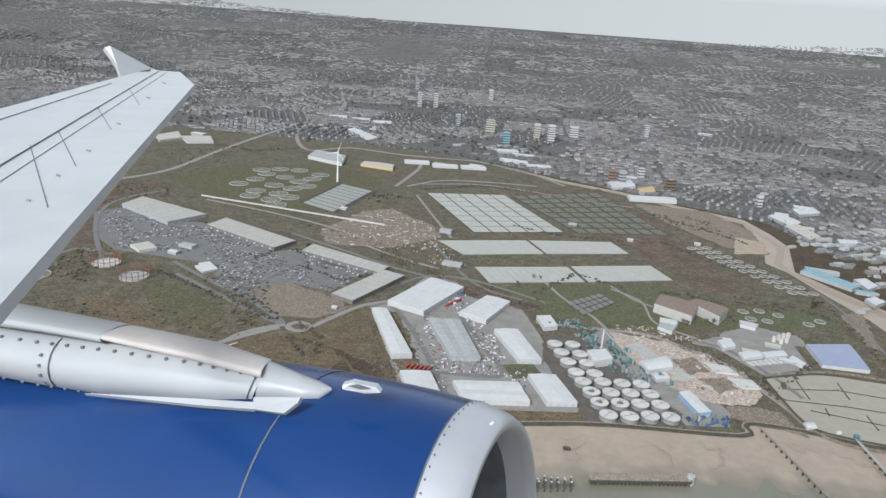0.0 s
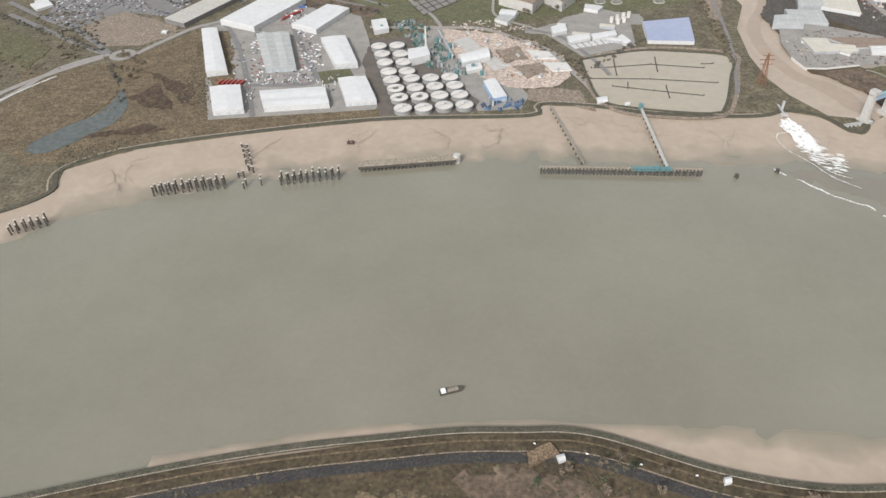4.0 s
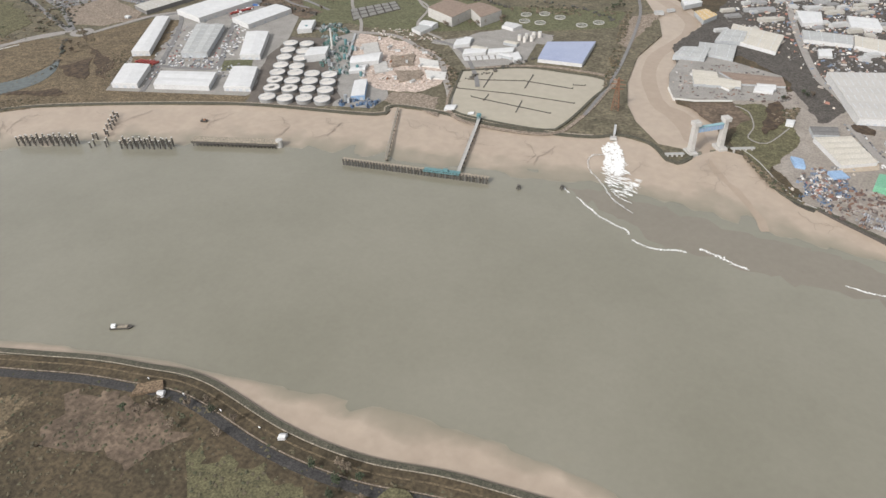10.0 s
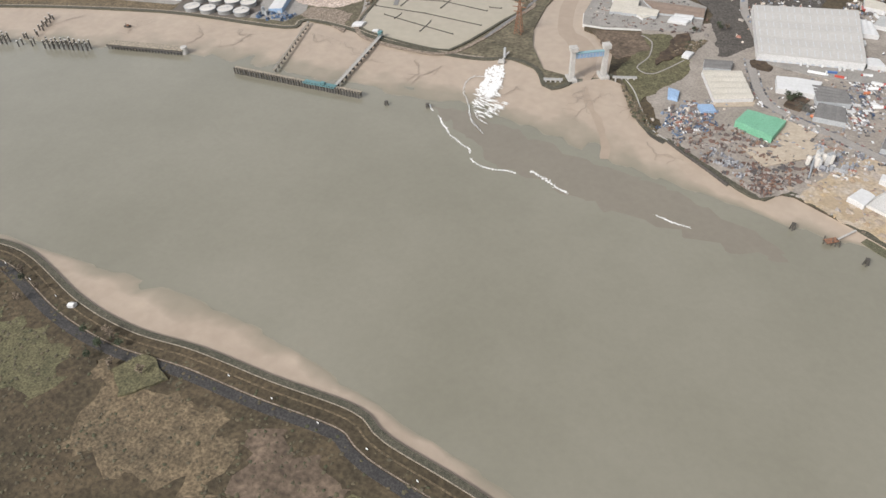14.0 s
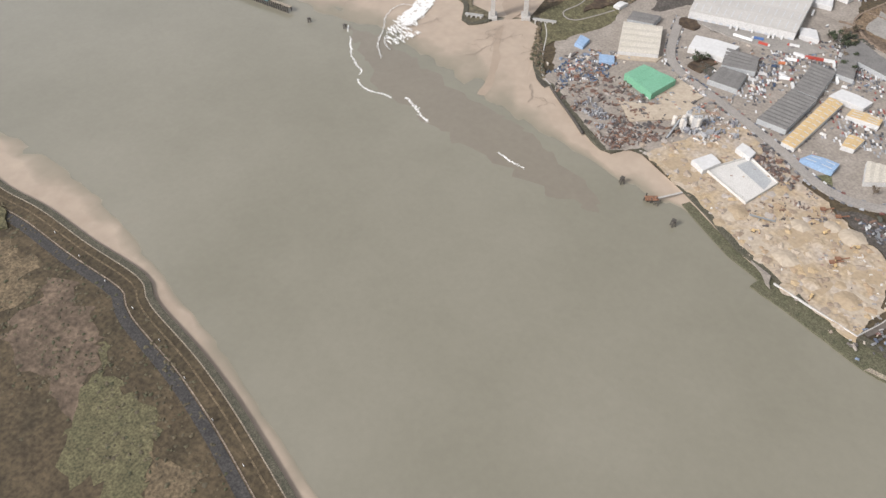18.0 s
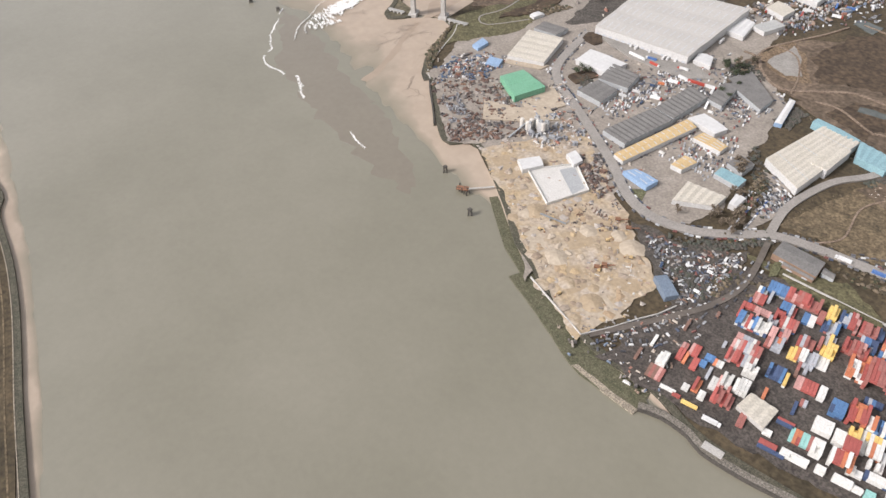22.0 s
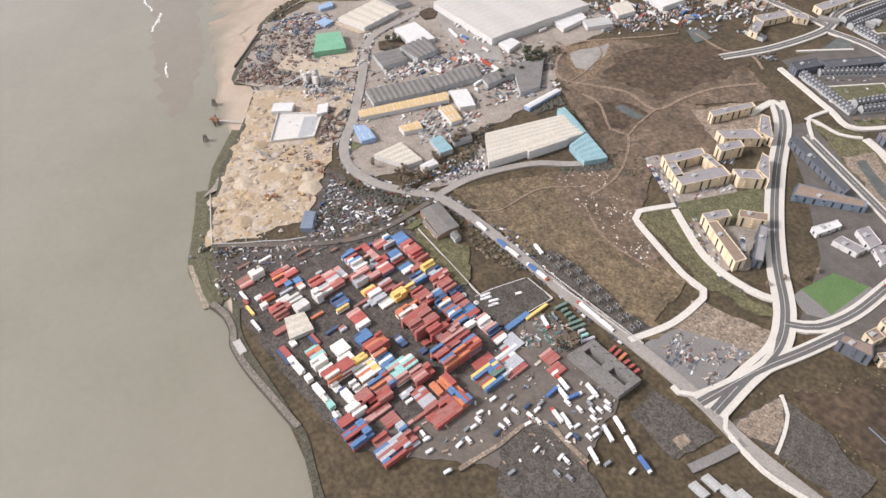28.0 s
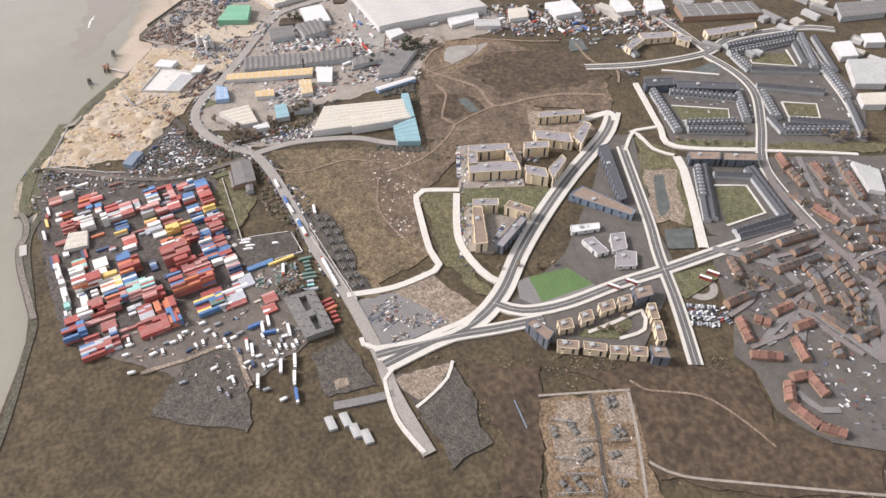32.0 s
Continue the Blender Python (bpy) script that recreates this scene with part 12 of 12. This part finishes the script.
bushes("marsh_bushes", "dark thickets on the marsh", [[(-488.2, 512.4), (-347.2, 526.8), (-268.3, 512.6), (-300.9, 433.9), (-432.2, 437.7)], [(-359.7, 608.3), (-284.7, 599.7), (-264.5, 502.4), (-302.6, 514.9)], [(-525.5, 643.8), (-465.4, 644.5), (-439.2, 554), (-500.5, 565.3)], [(-628.2, 896.9), (-533.5, 901.3), (-506.3, 846.6), (-566.4, 793.5)], [(-654.1, 1104.6), (-537, 1318.2), (-463.8, 1228.8), (-564.1, 962.8)], [(89.6, 1013.2), (204.2, 993.4), (222, 917.3), (150.5, 918.6)]], 260, (0.9, 2.2), (0.6, 1.0), BUSHES, 153, 0.03)
bushes("heath_bushes", "dead bracken and brambles on the heath", [[(773.2, 501.6), (780.2, 537.5), (788, 551.5), (794.9, 567.4), (818.9, 562.7), (835.7, 580.1), (841.3, 593.1), (855.8, 579.9), (841.8, 537.7), (824.9, 508.1), (801.1, 508.8)], [(754, 458), (767.2, 488.1), (818, 465.4), (813.9, 453.1), (792.5, 461.6)], [(500.8, 525.2), (507.9, 567.3), (567.9, 621.7), (610.3, 602), (593, 563.6), (601.2, 521.3), (558.2, 508.2)], [(588, 407), (604.7, 467.6), (632.2, 483.3), (646.4, 472.5), (692.8, 464.8), (703.1, 431.4), (670.2, 422.4), (627.9, 410.9)], [(543.1, 504.5), (593, 563.6), (618.9, 510.9), (647.5, 475), (604.7, 467.6)]], 900, (0.35, 0.9), (0.4, 0.8), BUSHES, 154, 0.06)
bushes("road_bushes", "bare hedges beside the industrial roads", [[(595.9, 396.7), (615.6, 403.6), (648.4, 408.9), (649.7, 402.8), (628.8, 393.3), (600.5, 390.8)], [(574.4, 332.4), (591.8, 367), (621.5, 372.4), (605, 361.6), (587.3, 338.1)], [(568, 399.6), (562.6, 435.9), (570.5, 423.9), (576, 403.1)], [(587.9, 336.4), (592.9, 357.9), (582.4, 372.2), (588, 341.9)], [(590.8, 478.6), (612.6, 507.6), (633.2, 491.8), (594.8, 481)], [(564.1, 377), (585.5, 401.6), (592, 393.4), (580.4, 378.7)]], 280, (0.5, 1.4), (0.6, 1.0), BUSHES, 155, 0.06)
tufts = Shape()
tr = random.Random(909)
for ring, n in (([(588, 407), (604.7, 467.6), (632.2, 483.3), (646.4, 472.5), (692.8, 464.8), (703.1, 431.4), (670.2, 422.4), (627.9, 410.9)], 900), ([(500.8, 525.2), (507.9, 567.3), (567.9, 621.7), (610.3, 602), (593, 563.6), (601.2, 521.3), (587.4, 503.9), (531.6, 510.1)], 900), ([(543.1, 504.5), (593, 563.6), (618.9, 510.9), (647.5, 475), (604.7, 467.6)], 450), ([(745.5, 439.2), (760.8, 485.2), (801.8, 564.2), (826.0, 560.4), (774.1, 426.7)], 1100), ([(759.4, 488.4), (784.1, 545.1), (784.0, 565.2), (801.8, 564.2), (780.5, 509.6)], 500), ([(577.5, 406.5), (607.1, 468.9), (657.5, 455.1), (648.2, 412.0)], 500)):
    for x, y in spots(ring, n, tr):
        if noise.noise((x * 0.05, y * 0.05, 33)) > -0.25:
            k = tr.uniform(0.2, 0.75)
            tufts.clump(x, y, 0.12, k, k * tr.uniform(0.4, 0.9), tr)
tagged(part("heath_tufts", tufts, BUSHES), "tussocks and low brambles on rough ground", "tussocks", kind="stuff")
bushes("dark_thickets", "black bare thickets round the heath and the factory", [[(498.7, 496.4), (503.7, 529.7), (521.5, 515), (514.2, 492.2)], [(548.6, 445.1), (549.5, 454.3), (573, 427.2), (581.6, 407), (577.9, 397.6), (570.2, 416.4)], [(441.8, 438.4), (440.9, 447.9), (454.8, 439.1), (450.9, 432.2)], [(543.9, 481), (545, 500.3), (554.4, 498.8), (554.9, 477.9)], [(543.7, 363.4), (562.1, 368), (578.5, 379.1), (590.4, 398), (593.4, 394.8), (581.6, 374.5), (565.2, 360.5)], [(564.8, 347.1), (572.1, 351.5), (589.6, 349.9), (589.1, 341.5)], [(601, 461.7), (610.4, 487), (615.5, 486.6), (606.2, 461.5)], [(592.4, 405.5), (630.2, 416), (667, 423.8), (669.1, 420), (631.7, 409.5)]], 240, (0.6, 1.5), (0.7, 1.1), CITY_TREES, 159, 0.06)
bushes("garden_bushes", "hedges and shrubs in the gardens", [[(726.3, 595.3), (752.3, 674.5), (836.1, 597.9), (824.9, 580.7), (796.1, 585.9), (760, 584.2)], [(681.1, 663.9), (700.2, 722.1), (755.3, 671.7), (742.3, 631.8)]], 1300, (0.4, 1.0), (0.7, 1.1), BUSHES, 156, 0.06)
bushes("south_bank_scrub", "dense winter scrub on the south bank", [[(-60, 135), (40, 158), (114, 163), (160, 148), (230, 145), (306, 144), (369, 128), (420, 105), (300, 60), (100, 60)]], 4200, (0.35, 1.1), (0.25, 0.6), SCRUB_LUMPS, 157, 0.02)
patch("clearing", [(86.5, 159), (96.5, 163.5), (99.5, 158.5), (88.5, 151.6)], 0.06, SUBSOIL, "patch of bare orange earth on the south bank", "earth")
patch("clearing", [(204.4, 130.1), (209.7, 140.9), (227.7, 135.5), (215.9, 121.5)], 0.06, ROUGH_GRASS, "olive grass clearing on the south bank", "grass")
shed("hut", "small white hut in the south bank scrub", [(98.3, 157.1), (101.1, 158.1), (101.8, 155.6), (99.2, 154.4)], 1.5, WHITE_ROOF, CLAD)
shed("hut", "small pale hut on the embankment", [(159.8, 151.3), (162.4, 151.9), (162.3, 149.6), (159.6, 148.7)], 1.5, WHITE_ROOF, CLAD)
for proto in [*BOXES.values(), *CARS, *LORRIES, *TREES, *VANS]:
    if proto.name not in USED:
        for ob in (*proto.children_recursive, proto):
            bpy.data.objects.remove(ob)

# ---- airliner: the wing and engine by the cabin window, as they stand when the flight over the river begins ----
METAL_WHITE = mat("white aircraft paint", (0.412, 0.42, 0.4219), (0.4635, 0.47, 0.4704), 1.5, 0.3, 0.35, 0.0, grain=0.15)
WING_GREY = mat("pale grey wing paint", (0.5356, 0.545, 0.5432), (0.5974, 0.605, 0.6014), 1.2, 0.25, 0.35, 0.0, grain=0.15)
ENGINE_BLUE = mat("glossy royal blue paint", (0.0086, 0.03698, 0.1419), (0.01204, 0.04816, 0.172), 1.0, 0.3, 0.2, 0.0, grain=0.1)
WING_SEAM = mat("grey sealant line", (0.17, 0.18, 0.185), (0.22, 0.23, 0.235), 1, 0.2, 0.6, 0.0)
LIP = mat("bare aluminium lip", (0.62, 0.62, 0.64), (0.68, 0.68, 0.70), 0.8, 0.1, 0.38, 0.02, metal=0.5, grain=0.1)
INNER = mat("grey inlet liner", (0.16, 0.165, 0.17), (0.2, 0.205, 0.21), 0.6, 0.1, 0.6, 0.05)
SEAM = mat("dark panel seam", (0.10, 0.11, 0.13), (0.14, 0.15, 0.17), 0.5, 0.1, 0.6, 0.0)
BEIGE = mat("worn beige fairing", (0.56, 0.50, 0.46), (0.62, 0.57, 0.53), 0.6, 0.1, 0.45, 0.0, grain=0.15)
plane = root("airliner", "airliner wing and blue engine in flight above the river", "aircraft")
plane.matrix_basis = pose(-73.77, 4.65, 246.30, 71.71, -3.92, 6.39)


def loft(rings):
    n = len(rings[0])
    v = [p for r in rings for p in r]
    f = [(k * n + i, k * n + (i + 1) % n, (k + 1) * n + (i + 1) % n, (k + 1) * n + i) for k in range(len(rings) - 1) for i in range(n)]
    return Shape().add(v, f)


def turned(profile, n=56):
    """A body of revolution about the engine's axis: (station, radius) pairs."""
    rings = []
    for s, r in profile:
        c = ENGINE + AXIS * s
        rings.append([tuple(c + SIDE * (r * math.cos(2 * math.pi * i / n)) + TOP * (r * math.sin(2 * math.pi * i / n))) for i in range(n)])
    return loft(rings)


# local axes: x forward along the flight, y up, z towards the cabin
ENGINE = Vector((0.215, -1.22, -2.72))
AXIS = Vector((0.925, -0.045, 0.375)).normalized()
SIDE = AXIS.cross(Vector((0, 1, 0))).normalized()
TOP = SIDE.cross(AXIS).normalized()
def smooth_part(name, shape, material, parent, label=""):
    ob = part(name, shape, material, parent, label)
    for p in ob.data.polygons:
        p.use_smooth = True
    return ob


cowl = smooth_part("fan_cowl", turned([(-0.165, 0.606), (-0.35, 0.63), (-0.62, 0.652), (-0.78, 0.66)]), ENGINE_BLUE, plane, "glossy royal blue fan cowl")
smooth_part("reverser_cowl", turned([(-0.786, 0.66), (-1.0, 0.666), (-1.3, 0.662), (-1.8, 0.63), (-2.4, 0.585), (-3.0, 0.52), (-3.2, 0.49)]), ENGINE_BLUE, plane, "glossy royal blue rear cowl")
lip = smooth_part("inlet_lip", turned([(-0.165, 0.608), (-0.12, 0.60), (-0.04, 0.575), (0.0, 0.55), (0.0, 0.525), (-0.04, 0.50), (-0.12, 0.485)]), LIP, plane, "bare metal inlet lip")
smooth_part("inlet_duct", turned([(-0.12, 0.485), (-0.35, 0.475), (-0.8, 0.49)]), INNER, plane, "grey perforated inlet duct")
smooth_part("fan", turned([(-0.8, 0.49), (-0.8, 0.15), (-0.6, 0.02)]), SEAM, plane)
part("cowl_seam", turned([(-0.779, 0.6625), (-0.787, 0.6625)]), SEAM, cowl)
part("lip_seam", turned([(-0.161, 0.6085), (-0.168, 0.6085)]), SEAM, lip)
rnd = random.Random(5)
rivets = Shape()
for k in range(28):
    a = math.pi * (0.18 + 0.7 * k / 27)
    c = ENGINE + AXIS * -0.15 + SIDE * (0.607 * math.cos(a)) + TOP * (0.607 * math.sin(a))
    rivets.box(*c, 0.006, 0.006, 0.006)
part("rivet_row", rivets, SEAM, lip)


def at(x, y, d):
    """A place seen from the cabin window: right and down in thousandths of the distance d."""
    return Vector((x / 1000 * d, -y / 1000 * d, -d))


# pylon fairing: stations from the leading nose back to the wing
def fairing(stations, n=14):
    rings = []
    for top, low, half in stations:
        mid, up = (top + low) / 2, (top - low) / 2
        rings.append([tuple(mid + up * math.sin(2 * math.pi * i / n) + Vector((0, 0, half)) * math.cos(2 * math.pi * i / n)) for i in range(n)])
    return loft(rings)


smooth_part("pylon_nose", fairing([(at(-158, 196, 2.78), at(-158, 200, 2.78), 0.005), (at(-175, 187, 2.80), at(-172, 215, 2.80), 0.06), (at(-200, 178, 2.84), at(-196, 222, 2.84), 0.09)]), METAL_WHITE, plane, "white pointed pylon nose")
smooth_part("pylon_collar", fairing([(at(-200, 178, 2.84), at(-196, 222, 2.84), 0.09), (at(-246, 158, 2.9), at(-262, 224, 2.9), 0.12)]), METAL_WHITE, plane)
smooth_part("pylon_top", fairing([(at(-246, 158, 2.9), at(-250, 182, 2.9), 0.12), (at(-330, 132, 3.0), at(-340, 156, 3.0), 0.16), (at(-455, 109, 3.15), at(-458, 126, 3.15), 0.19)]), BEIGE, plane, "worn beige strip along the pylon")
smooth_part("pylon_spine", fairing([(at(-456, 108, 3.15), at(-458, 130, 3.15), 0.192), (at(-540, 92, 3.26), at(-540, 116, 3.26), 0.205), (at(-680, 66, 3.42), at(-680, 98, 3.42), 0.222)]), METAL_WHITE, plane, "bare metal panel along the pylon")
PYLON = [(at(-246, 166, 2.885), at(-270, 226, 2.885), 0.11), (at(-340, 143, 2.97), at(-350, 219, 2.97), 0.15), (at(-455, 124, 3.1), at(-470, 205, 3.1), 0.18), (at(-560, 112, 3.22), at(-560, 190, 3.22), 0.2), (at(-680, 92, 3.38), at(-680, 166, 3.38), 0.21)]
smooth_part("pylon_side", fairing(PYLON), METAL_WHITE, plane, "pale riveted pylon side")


def on_pylon(u, turn):
    """A place on the pylon's skin, u from its nose to the wing, turn in degrees up from its middle."""
    k = min(int(u * 4), 3)
    f = u * 4 - k
    top, low, half = (PYLON[k][i] + (PYLON[k + 1][i] - PYLON[k][i]) * f for i in range(3))
    return (top + low) / 2 + (top - low) / 2 * math.sin(radians(turn)) + Vector((0, 0, half)) * math.cos(radians(turn))


rivets = Shape()
for k in range(20):
    u = (k + 0.5) / 20
    for turn in (-52, 44):
        rivets.round(*on_pylon(u, turn)[:2], on_pylon(u, turn)[2] - 0.004, on_pylon(u, turn)[2] + 0.006, 0.0075, 0.0075, 8)
for turn in (-40, -20, 0, 20):
    p = on_pylon(0.69, turn)
    rivets.round(p[0], p[1], p[2] - 0.004, p[2] + 0.006, 0.0075, 0.0075, 8)
part("rivet_row", rivets, SEAM, plane)
for u in (0.02, 0.66):
    seam = Shape()
    for turn in range(-60, 60, 12):
        seam.beam(on_pylon(u, turn) * 0.999, on_pylon(u, turn + 12) * 0.999, 0.004, 0.004)
    part("panel_seam", seam, SEAM, plane)
def slab(name, ring, thick, material, parent, label=""):
    n = len(ring)
    normal = (ring[1] - ring[0]).cross(ring[2] - ring[0]).normalized() * thick
    if normal.dot(ring[0]) > 0:
        normal = -normal
    v = [tuple(p) for p in ring] + [tuple(p - normal) for p in ring]
    return part(name, Shape().add(v, [tuple(range(n)), tuple(range(2 * n - 1, n - 1, -1))] + [(i, i + n, (i + 1) % n + n, (i + 1) % n) for i in range(n)]), material, parent, label)


SCOOP = [at(-143, 192, 2.62), at(-128, 188.5, 2.61), at(-95, 195, 2.6), at(-89, 203, 2.6), at(-112, 204, 2.6), at(-143, 198, 2.62)]
slab("cooling_scoop", SCOOP, 0.03, LIP, plane, "small bare metal cooling scoop")
# the scoop is solid: a dark plate paints the shade inside its opening
slab("scoop_mouth", [at(-134, 194, 2.605), at(-122, 191.5, 2.6), at(-103, 197.5, 2.595), at(-118, 198, 2.6)], 0.01, SEAM, plane)
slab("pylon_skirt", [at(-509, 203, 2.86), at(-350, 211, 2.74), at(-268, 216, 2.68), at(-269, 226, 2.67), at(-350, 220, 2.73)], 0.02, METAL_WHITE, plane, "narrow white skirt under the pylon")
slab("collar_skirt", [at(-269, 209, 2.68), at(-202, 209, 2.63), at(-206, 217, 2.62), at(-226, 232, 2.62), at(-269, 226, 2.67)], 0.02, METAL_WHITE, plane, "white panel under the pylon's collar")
slab("stencil", [at(65, 247, 2.42), at(70, 243, 2.42), at(72, 245, 2.42), at(67, 249, 2.42)], 0.004, WHITE_PAINT, plane, "tiny white stencil mark")
TRAIL, LEAD = (at(-640, -196, 4.5), at(-414, -256, 7.7)), (at(-640, 92, 1.72), at(-352, -233, 6.7))
FACE = (LEAD[0] - TRAIL[0]).cross(LEAD[1] - TRAIL[0])


def onto(p, off=0.0):
    """The place on the wing's plane that is seen in the same direction; off: metres nearer to the window."""
    return p * (FACE.dot(TRAIL[0]) / FACE.dot(p)) * (1 - off / p.length)


def wing_line(name, a, b, wide=0.012, parent=None):
    part(name, Shape().beam(onto(at(*a, 1), 0.003), onto(at(*b, 1), 0.003), wide, 0.003), WING_SEAM, parent)


TRAIL = (TRAIL[0], onto(TRAIL[1]))
HINGE = (onto(at(-640, -113, 1)), onto(at(-402, -253, 1)))
TIP = onto(at(-372, -251, 1))
wing = slab("wing", [TRAIL[0], TRAIL[1], HINGE[1], HINGE[0]], 0.05, WING_GREY, plane, "pale grey wing with panel seams")
slab("slat", [HINGE[0], HINGE[1], TIP, LEAD[1], LEAD[0]], 0.05, WING_GREY, plane, "pale leading-edge slats")
slab("winglet", [at(-412, -256, 7.6), at(-456, -245, 7.3), at(-462, -262, 7.32), at(-479, -286, 7.35), at(-471, -288, 7.35)], 0.05, METAL_WHITE, plane, "white upswept wingtip fence")
wing_line("slat_seam", (-640, -112), (-403, -252), 0.014, wing)
wing_line("flap_seam", (-640, -180), (-470, -235), 0.01, wing)
wing_line("spar_seam", (-640, -88), (-392, -250), 0.003, wing)
for a, b in (((-520, -118), (-545, -168)), ((-560, -60), (-585, -148)), ((-470, -170), (-490, -202)), ((-430, -205), (-445, -228))):
    wing_line("slat_joint", a, b, 0.003, wing)
for a in ((-590, -70), (-548, -105), (-505, -140), (-462, -178), (-420, -215), (-398, -236)):
    wing_line("vent", a, (a[0] + 5, a[1] + 1.5), 0.014, wing)
